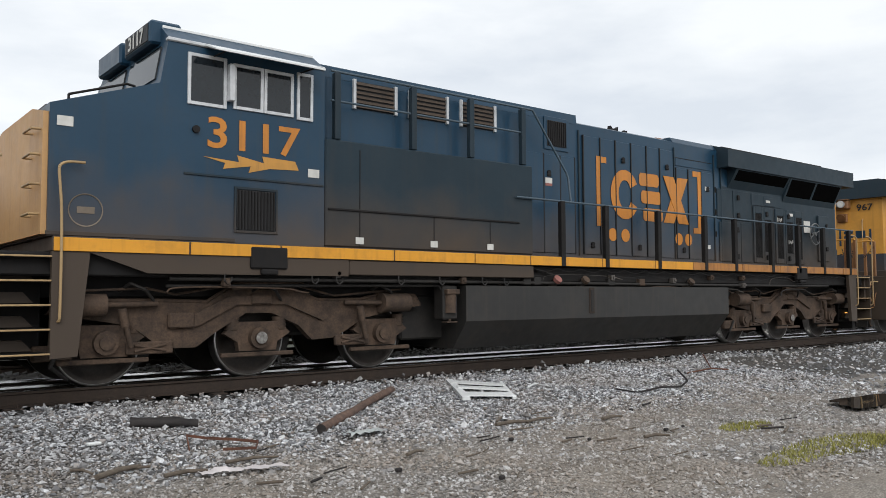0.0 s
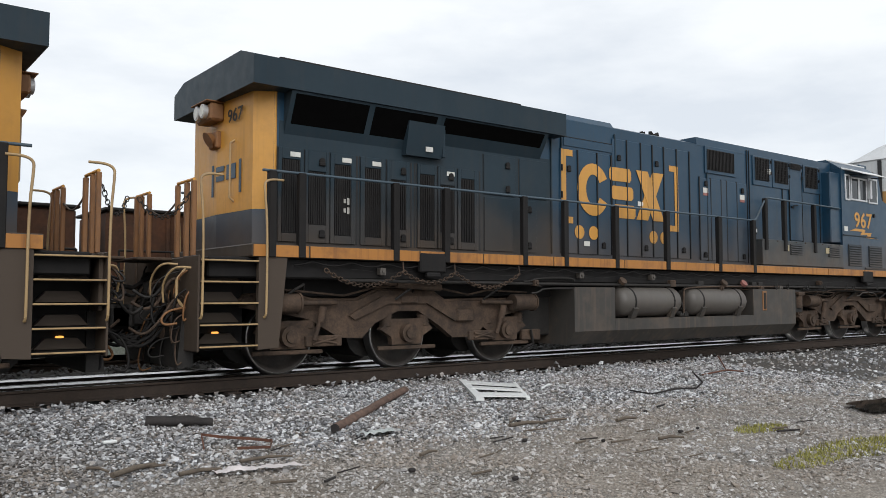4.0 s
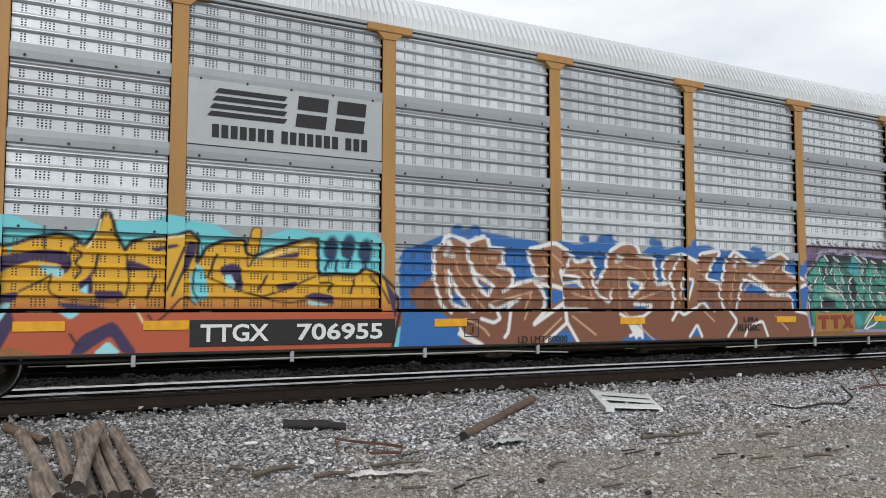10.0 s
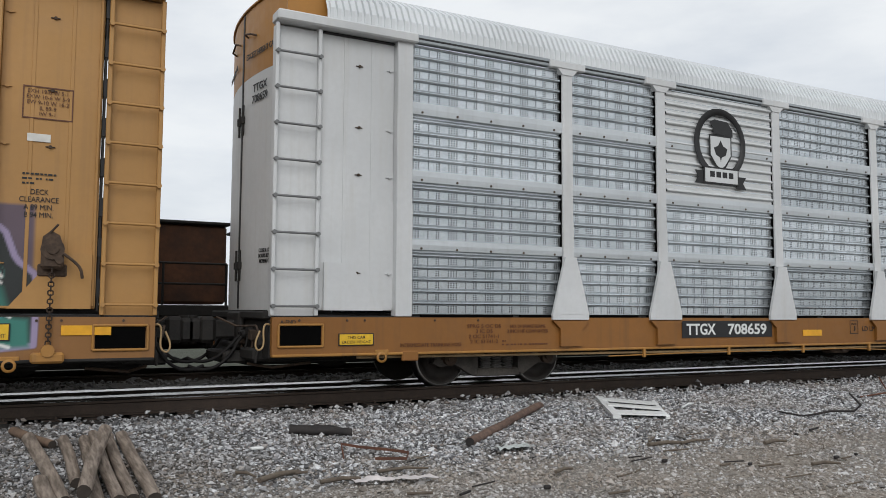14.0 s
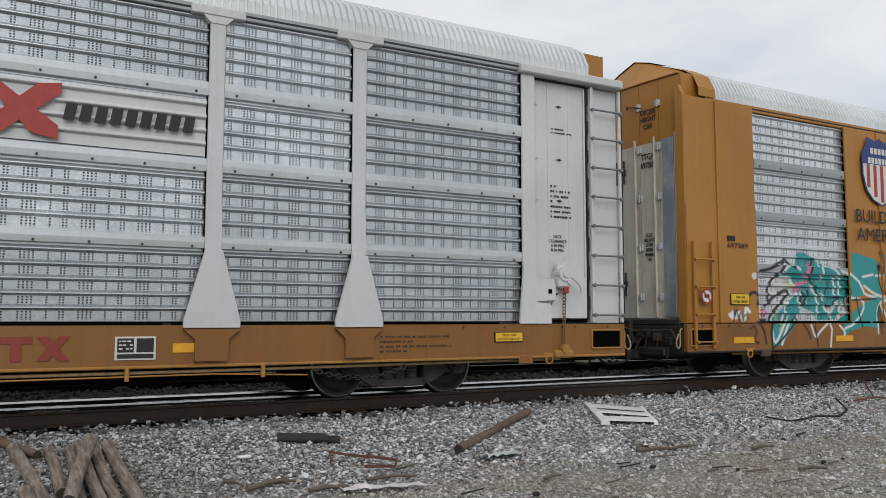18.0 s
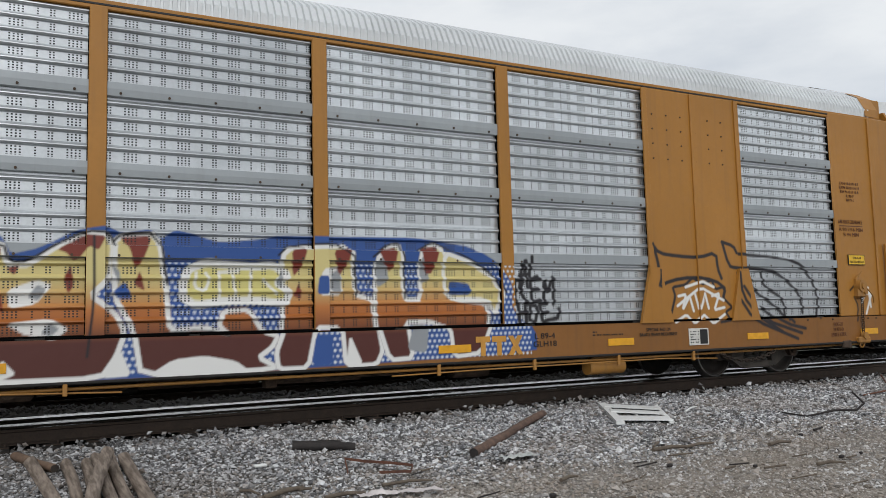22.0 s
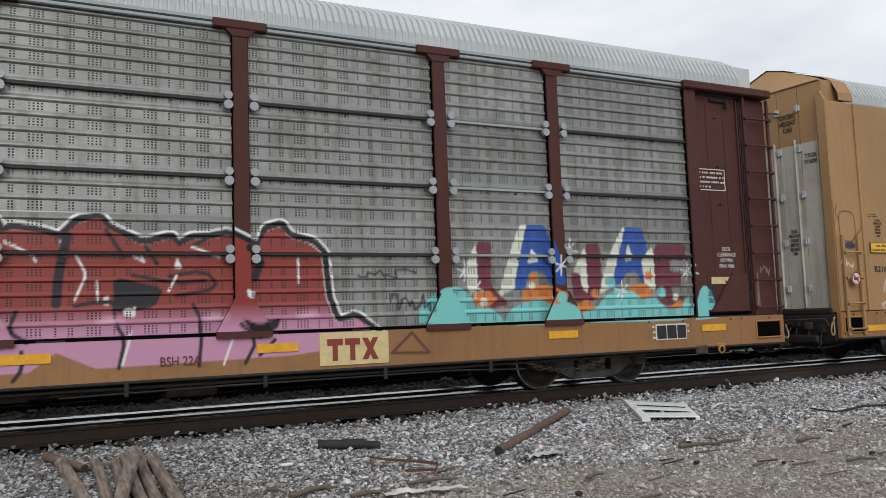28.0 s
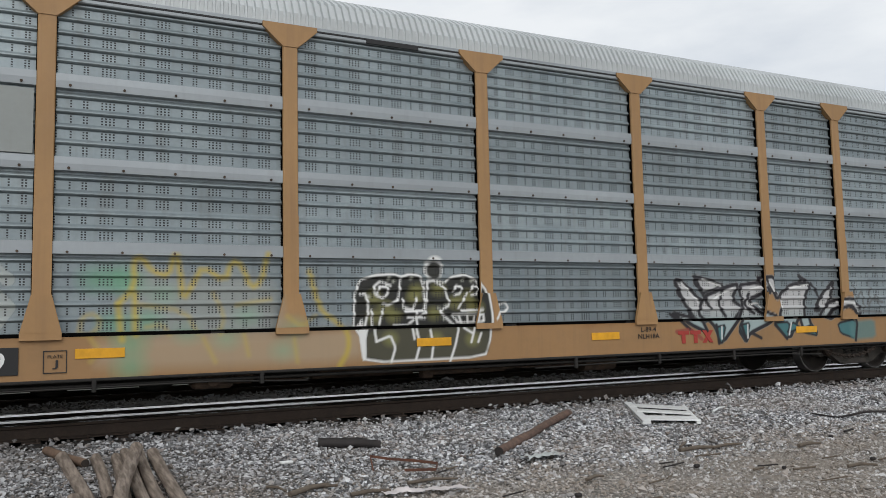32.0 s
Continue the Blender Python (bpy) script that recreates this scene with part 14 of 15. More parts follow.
    for x in (-0.68, 2.345, 3.83, 4.1):
        part("hood_seam", Geo(sx).box(x, x + 0.03, YH - 0.03, YH, 1.9, 4.3, 0.004), M["navy"], t)
    part("stack_housing", Geo(sx).prism([(-1.243, 4.41), (-1.15, 4.535), (1.15, 4.535), (1.243, 4.41)], 2.36, 4.0, "x"), M["blue"], t)
    part("hood_top", Geo(sx).prism([(-1.245, 4.40), (-1.225, 4.58), (1.225, 4.58), (1.245, 4.40)], rear + 0.015, -0.70 if big else -0.33, "x"), M["blue"], t)
    for x0, x1, h in ((0.6, 0.86, 4.60), (1.05, 1.15, 4.56)):
        part("lifting_eye", Geo(sx).prism([(x0, 4.48), (x0 + 0.03, h), (x0 + 0.09, h - 0.05), (x1 - 0.06, h - 0.05), (x1, h), (x1, 4.48)], -0.98, -0.90), M["soot"], t, "black lifting lug")
    part("stack_rim", Geo(sx).box(2.37, 2.95, -0.8, 0.8, 4.50, 4.60, 0.03), M["post_rust"], t, "rusty brown exhaust rim")
    # equipment cabinet behind the cab
    if big:
        part("blower_cabinet", Geo(sx).box(rear + 0.02, -2.15, -1.5, -1.2, 1.85, 3.42, 0.02), M["navy"], t, "dull blue equipment cabinet")
        part("cabinet_strip", Geo(sx).box(rear + 0.06, -2.5, -1.525, -1.5, 2.38, 2.41, 0.004), M["soot"], t)
        part("cabinet_seam", Geo(sx).box(rear + 0.6, rear + 0.615, -1.508, -1.5, 2.42, 3.3, 0.002), M["soot"], t)
        for x in (rear + 0.6, rear + 2.0, rear + 3.2):
            part("cabinet_seam", Geo(sx).box(x, x + 0.015, -1.508, -1.5, 1.88, 2.37, 0.002), M["soot"], t)
            plate("sticker", sx * x - 0.07, sx * x + 0.07, 1.90, 2.0, -1.51, M["label"], t, "white sticker")
        for a in (-5.7, -4.65, -3.58):
            louvre(t, sx, a, a + 0.72, 4.0, 4.42, YH - 0.012, 6, False, "grille_tan")
            for d in (-0.05, 0.72):
                part("grille_frame", Geo(sx).box(a + d, a + d + 0.05, YH - 0.05, YH, 3.98, 4.44, 0.004), M["alu"], t)
        for x in (-6.15, -4.75, -3.55, -2.35):
            part("rail_post", Geo(sx).box(x - 0.05, x + 0.05, -1.50, -1.40, 3.43, 4.42, 0.01), M["navy"], t)
        part("hand_rail", Geo(sx).cyl((-6.25, -1.46, 4.44), (-2.1, -1.46, 4.44), 0.02, 8).tube([(-2.1, -1.46, 4.44), (-1.22, -1.44, 3.40), (-1.17, -1.44, 3.30), (-1.17, -1.5, 2.86)], 0.02, 8), M["rail_blue"], t)
        part("hand_rail", Geo(sx).cyl((-6.25, -1.46, 4.0), (-2.3, -1.46, 4.0), 0.018, 8), M["rail_blue"], t)
        louvre(t, sx, -7.72, -7.16, 2.02, 2.56, YC - 0.008, 12, True)
        part("grille_frame", Geo(sx).box(-7.76, -7.73, YC - 0.02, YC, 1.98, 2.60, 0.004).box(-7.15, -7.12, YC - 0.02, YC, 1.98, 2.60, 0.004).box(-7.73, -7.15, YC - 0.02, YC, 2.565, 2.60, 0.004).box(-7.73, -7.15, YC - 0.02, YC, 1.98, 2.015, 0.004), M["navy"], t)
        part("grille_frame", Geo(sx).box(-1.60, -0.95, YH - 0.024, YH, 3.83, 4.45, 0.008), M["blue"], t)
        louvre(t, sx, -1.53, -1.02, 3.9, 4.38, YH - 0.03, 10, True)
        for a, b in ((-2.1, -1.62), (-1.62, -1.18), (-1.18, -0.78)):
            part("hood_door", Geo(sx).box(a + 0.013, b - 0.013, YH - 0.022, YH, 1.92, 3.74, 0.006), M["blue"], t)
            part("door_gap", Geo(sx).box(b - 0.011, b + 0.011, YH - 0.026, YH, 1.92, 3.75, 0.002), M["black"], t)
        latch(t, sx, -1.5, 3.4, YH - 0.022)
        plate("sticker", -1.59, -1.41, 3.2, 3.3, YH - 0.024, M["label"], t, "white sticker")
        plate("sticker", -1.59, -1.41, 3.15, 3.2, YH - 0.024, M["filler_red"], t, "red warning sticker")
        plate("instruction_plate", 7.80, 8.12, 2.72, 3.02, YH - 0.03, M["label"], t, "cream instruction plate")
        part("brake_wheel", wheel_ring(sx, 8.18, YH - 0.14, 2.69, 0.27), M["grey_iron"], t, "grey hand brake wheel")
        part("brake_shaft", Geo(sx).cyl((8.18, YH - 0.10, 2.69), (8.18, YH, 2.69), 0.03, 8), M["soot"], t)
        part("cabinet_door", Geo(sx).box(8.52, 9.06, YH - 0.06, YH, 2.0, 3.2, 0.02), M["navy"], t)
        latch(t, sx, 8.92, 2.35, YH - 0.06)
        latch(t, sx, 8.92, 2.95, YH - 0.06)
        hr0 = -2.6
    else:
        part("blower_cabinet", Geo(sx).box(rear + 0.02, -2.4, -1.52, -1.2, 1.85, 2.45, 0.02), M["cabinet"], t, "dull blue-brown equipment cabinet")
        for a in (-5.9, -4.1):
            louvre(t, sx, a, a + 0.55, 2.12, 2.38, -1.525, 5)
        for a, b in ((-7.11, -6.41), (-8.27, -7.52)):
            louvre(t, sx, a, b, 1.92, 2.48, YC - 0.008, 9)
        plate("sticker", 8.55, 8.70, 2.24, 2.38, YC - 0.006, M["label"], t, "white sticker")
        plate("sticker", 8.53, 8.72, 2.0, 2.2, YC - 0.006, M["sticker_cream"], t, "cream sticker")
        part("cab_side_box", Geo(sx).box(rear - 0.02, rear + 0.5, -1.46, -1.2, 2.5, 4.3, 0.02), M["blue"], t)
        for a, b, z0 in ((-5.38, -4.80, 3.84), (-4.54, -4.11, 4.24), (-3.97, -3.39, 3.84), (-3.14, -2.55, 3.84)):
            part("grille_door", Geo(sx).box(a - 0.12, b + 0.08, YH - 0.026, YH, z0 - 0.12 if z0 < 4 else z0 - 0.05, 4.41, 0.008), M["blue"], t)
            louvre(t, sx, a, b, z0, 4.38, YH - 0.03, 9, True, "soot")
            mesh = Geo(sx)
            for i in range(9):
                zz = z0 + (4.38 - z0) * (i + 0.5) / 9
                mesh.box(a, b, YH - 0.056, YH - 0.051, zz - 0.006, zz + 0.006, 0.001)
            part("grille_mesh", mesh, M["soot"], t)
            for zz in (4.05, 4.32):
                part("door_latch", Geo(sx).box(a - 0.10, a - 0.05, YH - 0.05, YH - 0.02, zz - 0.035, zz + 0.035, 0.006), M["soot"], t)
        part("grille_frame", Geo(sx).box(-1.76, -0.60, YH - 0.03, YH, 3.82, 4.42, 0.008), M["blue"], t)
        louvre(t, sx, -1.69, -0.67, 3.89, 4.35, YH - 0.034, 19, True, "soot")
        for a, b in ((-0.39, -0.80), (-0.80, -1.19), (-1.19, -1.40), (-1.40, -1.80), (-1.80, -2.21)):
            part("hood_door", Geo(sx).box(b + 0.014, a - 0.014, YH - 0.022, YH, 1.92, 3.70, 0.006), M["blue"], t)
            part("door_gap", Geo(sx).box(a - 0.012, a + 0.012, YH - 0.026, YH, 1.92, 3.72, 0.002), M["black"], t)
        for x, z, m in ((-0.6, 3.6, "filler_red"), (-2.0, 3.55, "filler_red"), (-0.55, 2.05, ""), (-2.02, 2.05, "")):
            latch(t, sx, x, z, YH - 0.022)
            if m:
                plate("sticker", sx * x - 0.09, sx * x + 0.09, z - 0.22, z - 0.11, YH - 0.024, M["label"], t, "white sticker")
                plate("sticker", sx * x - 0.09, sx * x + 0.09, z - 0.28, z - 0.22, YH - 0.024, M[m], t, "red warning sticker")
        plate("sticker", 3.05, 3.2, 4.02, 4.14, YH - 0.032, M["label"], t, "white sticker")
        part("hood_door", Geo(sx).box(-4.62, -4.06, YH - 0.024, YH, 2.5, 4.2, 0.008), M["blue"], t)
        part("door_frame", Geo(sx).box(-4.64, -4.625, YH - 0.03, YH, 2.48, 4.22, 0.003).box(-4.055, -4.04, YH - 0.03, YH, 2.48, 4.22, 0.003).box(-4.62, -4.06, YH - 0.03, YH, 2.465, 2.48, 0.003), M["soot"], t)
        part("door_handle", Geo(sx).box(-4.2, -4.1, YH - 0.06, YH - 0.02, 3.28, 3.33, 0.01).tube([(-4.35, YH - 0.06, 3.36), (-4.15, YH - 0.07, 3.34)], 0.012, 6), M["soot"], t)
        for x, z0, z1 in ((-5.52, 2.48, 4.4), (-2.33, 1.9, 4.5), (-2.24, 1.9, 4.5), (-3.75, 2.48, 3.74)):
            part("panel_seam", Geo(sx).box(x, x + 0.018, YH - 0.02, YH, z0, z1, 0.003), M["soot"], t)
        part("step_light", Geo(sx).box(-2.44, -2.3, YH - 0.12, YH - 0.02, 2.56, 2.72, 0.015), M["soot"], t)
        part("step_light_lens", Geo(sx).box(-2.42, -2.33, YH - 0.126, YH - 0.115, 2.6, 2.68, 0.004), M["label"], t, "pale step light lens")
        for x in spread(-5.9, -2.6, 0.45):
            part("cabinet_bolt", Geo(sx).cyl((x, -1.53, 2.42), (x, -1.515, 2.42), 0.016, 6), M["truck"], t)
        for x in (-4.7, -3.34, -2.52):
            part("rail_post", Geo(sx).box(x - 0.05, x + 0.05, -1.56, -1.46, 2.2, 3.38, 0.01), M["soot"], t)
        part("hand_rail", Geo(sx).tube([(rear + 0.1, -1.5, 3.38), (-2.62, -1.52, 3.40), (-2.52, -1.52, 3.36), (-2.12, -1.53, 2.89), (-2.02, -1.54, 2.84)], 0.022, 8), M["rail_blue"], t)
        for a in (-5.3, -3.4):
            plate("sticker", sx * a - 0.09, sx * a + 0.09, 2.2, 2.34, -1.53, M["sticker_cream"], t, "cream sticker")
        hr0 = -2.02
    # walkway railing
    for s in (-1, 1):
        part("hand_rail", Geo(sx).cyl((hr0, s * 1.54, 2.84), (9.9, s * 1.54, 2.84), 0.02, 8), M["rail_blue"], t, "blue-grey steel handrail")
        for x in ((-1.47, -0.26, 1.36, 2.99, 4.15, 5.71, 6.95, 8.2, 9.6) if big else (-1.94, -0.62, 1.16, 2.71, 4.08, 5.08, 6.77, 7.74, 9.32, 9.77)):
            part("rail_post", Geo(sx).box(x - 0.055, x + 0.055, s * 1.60, s * 1.50, 1.66, 2.84, 0.01), M["soot"], t)
    if not big:
        for a, b, sag in ((5.21, 6.60, 0.23), (6.60, 7.60, 0.17), (7.60, 8.95, 0.22)):
            part("safety_chain", link_chain(sx, (a, -1.57, 1.51), (b, -1.57, 1.51), sag, 24 if b - a > 1.2 else 18), M["truck"], t, "dusty steel link chain")
            part("chain_hook", Geo(sx).tube([(a, -1.55, 1.66), (a, -1.57, 1.52), (a + 0.04, -1.57, 1.49)], 0.011, 5), M["truck"], t)
    steps(t, sx, nose + 0.05, nose - 0.75, M["hrail"])
    steps(t, sx, 9.95, 10.75, M["hrail"])
    end_platform(t, sx, -10.75)
    end_platform(t, sx, 10.75)
    for c in (-7.2, 7.2):
        loco_truck(t, sx, (c - 2.07, c, c + 2.07))
    return t


loco_a = locomotive("diesel_locomotive", "dark blue and yellow diesel locomotive with grimy trucks, cab leading", 12.33, 1, True)
loco_b = locomotive("diesel_locomotive", "dark blue diesel locomotive with yellow hood end, running long hood first", 34.97, -1, False)
board = lettering("3117", 0, -0.004, 0, 0.62, 0.2, M["label"], loco_a, "board_number", "white number board digits", bold=0.02)
for board in WORDS:
    board.rotation_euler, board.location = (0, 0, -math.pi / 2), (-8.802, -0.62, 4.60)
lettering("3117", -7.46, -1.508, 3.29, 1.36, 0.42, M["logo_orange"], loco_a, "cab_number", "yellow cab digits", bold=0.015)
bolt_mark(loco_a, -8.2, -6.8, 2.80, -1.504)
emblem(loco_a, -0.18, -1.268, M["logo_orange"])
lettering("967", 7.27, -1.508, 3.14, 0.98, 0.41, M["logo_yellow"], loco_b, "cab_number", "yellow cab digits", bold=0.015)
bolt_mark(loco_b, 6.52, 8.10, 2.67, -1.504)
emblem(loco_b, -3.87, -1.268, M["logo_yellow"])
end_no = lettering("967", 0, -0.008, 0, 0.46, 0.2, M["black"], loco_b, "end_number", "black digits", bold=0.015)
for end_no in WORDS:
    end_no.rotation_euler, end_no.location = (0, 0, -math.pi / 2 + 0.064), (-9.905, -0.62, 3.76)
for y0, y1, z0, z1 in ((-0.28, -0.22, 2.62, 3.1), (-1.15, -1.09, 2.62, 3.1), (-0.62, -0.36, 2.98, 3.06), (-0.62, -0.36, 2.84, 2.92), (-0.98, -0.70, 2.84, 3.06)):
    mk = part("end_mark", Geo().box(-y0 - 0.72, -y1 - 0.72, -0.012, -0.004, z0, z1, 0.001), M["blue"], loco_b, "dark blue mark")
    mk.rotation_euler, mk.location = (0, 0, -math.pi / 2 + 0.064), (-9.9, -0.35, 0)




# ---- litter on the gravel ----
def grained_wood(name, pale, dark):
    """Weathered round wood: long streaks of bare grey wood and dark bark."""
    k = Nodes(name)
    a = k.ramp(k.noise(7, 6, (4.0, 0.35, 4.0)), 0.38, 0.62)
    base = k.mix(a, c4(dark), c4(pale))
    base = k.mix(k.math("MULTIPLY", k.ramp(k.noise(3.0, 5, (2.5, 0.6, 2.5)), 0.52, 0.72), 0.55), base, tuple(x * 0.4 for x in dark) + (1,))
    k.link(base, k.b.inputs["Base Color"])
    k.b.inputs["Roughness"].default_value = 0.9
    k.bump(k.noise(30, 5, (4.0, 0.3, 4.0)), 0.6, 0.012)
    return k.m


WOOD = grained_wood("weathered_log_wood", (0.30, 0.245, 0.20), (0.13, 0.10, 0.078))
WOOD_END = rusty("dark_sawn_wood_end", (0.05, 0.038, 0.03), (0.025, 0.02, 0.016), 0.9, scale=12)
BROWN_WOOD = rusty("brown_post_wood", (0.19, 0.125, 0.085), (0.10, 0.062, 0.042), 0.85, scale=6)
POST_WOOD = rusty("split_brown_post_wood", (0.17, 0.105, 0.078), (0.05, 0.031, 0.024), 0.9, scale=11)
CHAR = rusty("charred_black_wood", (0.012, 0.010, 0.010), (0.03, 0.024, 0.022), 0.8, scale=8)
STICK = rusty("grey_stick_wood", (0.15, 0.12, 0.09), (0.08, 0.062, 0.048), 0.9, scale=10)
RUST = rusty("rust_red_scrap", (0.14, 0.055, 0.03), (0.07, 0.032, 0.022), 0.85, scale=9)
PAINTED = painted("chipped_white_paint", (0.70, 0.71, 0.70), 0.6, dirt=0.35, streak=0.0, grime=(0.35, 0.33, 0.30))


def lie(x, y, lift=0.0):
    return Vector((x, y, ground_z(y) + 0.03 * noise.noise((x * 0.9, y * 0.9, 0)) + 0.025 + lift))


def rough_log(name, label, a, b, r, material, group="", lift=(0.0, 0.0), seed=1, category="log", end=None, bend=0.009, gnarl=0.03):
    """A slightly crooked round timber lying on the ground, with sawn ends."""
    rd = random.Random(seed)
    p0, p1 = lie(*a) + Vector((0, 0, r * 0.7 + lift[0])), lie(*b) + Vector((0, 0, r * 0.7 + lift[1]))
    d = (p1 - p0).normalized()
    u = d.cross(Vector((0, 0, 1))).normalized()
    w = u.cross(d)
    n, m = 9, 10
    vs, fs = [], []
    for i in range(n):
        k = i / (n - 1)
        c = p0.lerp(p1, k) + u * bend * math.sin(k * 5 + seed) + w * bend * 0.5 * math.sin(k * 7 + seed)
        rr = r * (1 - 0.12 * k + rd.uniform(-0.02, 0.02))
        for j in range(m):
            t = 2 * math.pi * j / m
            q = rr * (1 + 0.07 * math.sin(3 * t + seed) + rd.uniform(-gnarl, gnarl))
            vs.append(c + u * q * math.cos(t) + w * q * math.sin(t))
    fs = [(i * m + j, i * m + (j + 1) % m, (i + 1) * m + (j + 1) % m, (i + 1) * m + j) for i in range(n - 1) for j in range(m)]
    t = thing(name, label, category, group, p0)
    part("trunk", Geo().add([v - p0 for v in vs], fs, True), material, t)
    part("sawn_end", Geo().add([v - p0 for v in vs[:m]], [tuple(range(m))]), end or WOOD_END, t, "dark weathered sawn end")
    part("sawn_end", Geo().add([v - p0 for v in vs[-m:]], [tuple(range(m))[::-1]]), end or WOOD_END, t, "dark weathered sawn end")
    return t


def solid(name, label, category, geo, material, loc, group=""):
    """One loose thing in a single piece, modelled about its own place."""
    ob = part(name, geo, material, None)
    ob.location = loc
    return tagged(ob, label, category, group)


LOGS = [((0.29, 9.5), (0.47, 6.87), 0.062, 0), ((0.60, 9.3), (0.60, 7.45), 0.058, 0), ((0.78, 9.25), (0.70, 6.74), 0.058, 0), ((0.87, 9.3), (0.82, 6.6), 0.055, 0.04), ((1.02, 9.35), (0.93, 6.75), 0.058, 0), ((1.16, 9.3), (1.08, 6.66), 0.062, 0)]
for i, (a, b, r, up) in enumerate(LOGS):
    rough_log("log", "weathered grey-brown log in a loose pile on gravel", a, b, r, WOOD, "pile of logs", (up, up), i + 2)
rough_log("log", "weathered log lying across the top of the pile", (0.92, 8.7), (0.57, 6.59), 0.062, WOOD, "pile of logs", (0.17, 0.13), 11)
rough_log("log", "short cut log beside the pile", (0.32, 7.6), (0.38, 6.69), 0.062, WOOD, "pile of logs", (0, 0), 12)
rough_log("log", "rotten dark stump end beside the track", (0.15, 9.95), (0.48, 9.1), 0.05, BROWN_WOOD, "pile of logs", (0, 0), 13)
rough_log("wooden_post", "brown round wooden post lying on ballast", (4.49, 7.72), (6.76, 9.63), 0.052, POST_WOOD, "", (0, 0), 21, "post", CHAR, 0.012, 0.13)
rough_log("charred_log", "short charred black log on grey ballast", (2.89, 8.99), (3.54, 8.72), 0.052, CHAR, "", (0, 0), 22, "log", CHAR, 0.02, 0.3)

# white slatted frame
fr = thing("slatted_frame", "white painted wooden frame with slats lying on ballast", "wooden frame", loc=lie(7.9, 9.0))
o = Vector(fr.location)


def slab(p, q, w, h, up=0.0):
    p, q = Vector((*p, lie(*p).z + up)), Vector((*q, lie(*q).z + up))
    d = (q - p).normalized()
    s = d.cross(Vector((0, 0, 1))).normalized() * (w / 2)
    z = Vector((0, 0, h))
    vs = [p - s, p + s, q + s, q - s]
    return Geo().add([v - o for v in vs] + [v + z - o for v in vs], [(3, 2, 1, 0), (4, 5, 6, 7), (0, 1, 5, 4), (1, 2, 6, 5), (2, 3, 7, 6), (3, 0, 4, 7)])


part("side_rail", slab((8.13, 10.0), (7.27, 8.57), 0.11, 0.05), PAINTED, fr)
part("side_rail", slab((8.72, 9.45), (7.96, 8.34), 0.05, 0.035), PAINTED, fr)
for k, w in ((0.16, 0.30), (0.48, 0.28), (0.80, 0.42)):
    a = (8.13 + (7.27 - 8.13) * k, 10.0 + (8.57 - 10.0) * k)
    b = (8.68 + (7.96 - 8.68) * k, 9.40 + (8.34 - 9.40) * k)
    part("slat", slab(a, b, w, 0.02, 0.02), PAINTED, fr)
# white board, brown board, sticks
for (a, b, w, h, m, lab) in (((7.66, 5.48), (8.40, 4.90), 0.045, 0.025, PAINTED, "thin white board lying on wet gravel"), ((11.5, 6.97), (12.0, 6.8), 0.12, 0.06, RUST, "short red-brown plank on muddy gravel")):
    p = lie(*a)
    solid("board", lab, "board", slab(a, b, w, h), m, p)
STICKS = [((6.30, 6.91), (6.85, 6.93), 0.024), ((6.8, 6.93), (7.27, 6.95), 0.018), ((2.00, 7.03), (2.42, 7.23), 0.026), ((2.47, 6.79), (2.83, 6.75), 0.02), ((4.61, 6.31), (4.89, 6.42), 0.018), ((7.69, 6.53), (8.09, 6.56), 0.022), ((7.11, 5.47), (7.42, 5.38), 0.018), ((1.90, 7.43), (2.02, 7.21), 0.014), ((3.09, 6.98), (3.61, 6.97), 0.016), ((8.77, 8.90), (9.18, 9.08), 0.016)]
for i, (a, b, r) in enumerate(STICKS):
    p0, p1 = lie(*a, r), lie(*b, r)
    m = p0.lerp(p1, 0.5) + Vector((0.02, 0.03, 0.01))
    solid("stick", "white stick on ballast" if i == 9 else "dry grey stick lying on gravel", "stick", Geo().cyl((0, 0, 0), m - p0, r, 7, r * 0.95).cyl(m - p0, p1 - p0, r * 0.95, 7, r * 0.6), PAINTED if i == 9 else STICK, p0, "sticks on the gravel")
rd = random.Random(8)
for i in range(34):
    x, y = rd.uniform(1.8, 9.5), rd.uniform(4.6, 7.4)
    p, l, t = lie(x, y, 0.01), rd.uniform(0.10, 0.32), rd.uniform(-0.7, 0.7)
    solid("stick", "small dark twig on gravel", "stick", Geo().cyl((0, 0, 0), (l * math.cos(t), l * math.sin(t), 0.012), rd.uniform(0.007, 0.014), 6), STICK if i % 3 else CHAR, p, "sticks on the gravel")
for i in range(8):
    x, y = rd.uniform(3.0, 9.0), rd.uniform(4.8, 7.6)
    s = rd.uniform(0.018, 0.034)
    solid("wood_chip", "dark burnt wood chip on gravel", "wood chip", Geo().box(-s, s, -s * 0.6, s * 0.6, -0.01, s * 0.8, 0.012), CHAR, lie(x, y), "burnt chips")
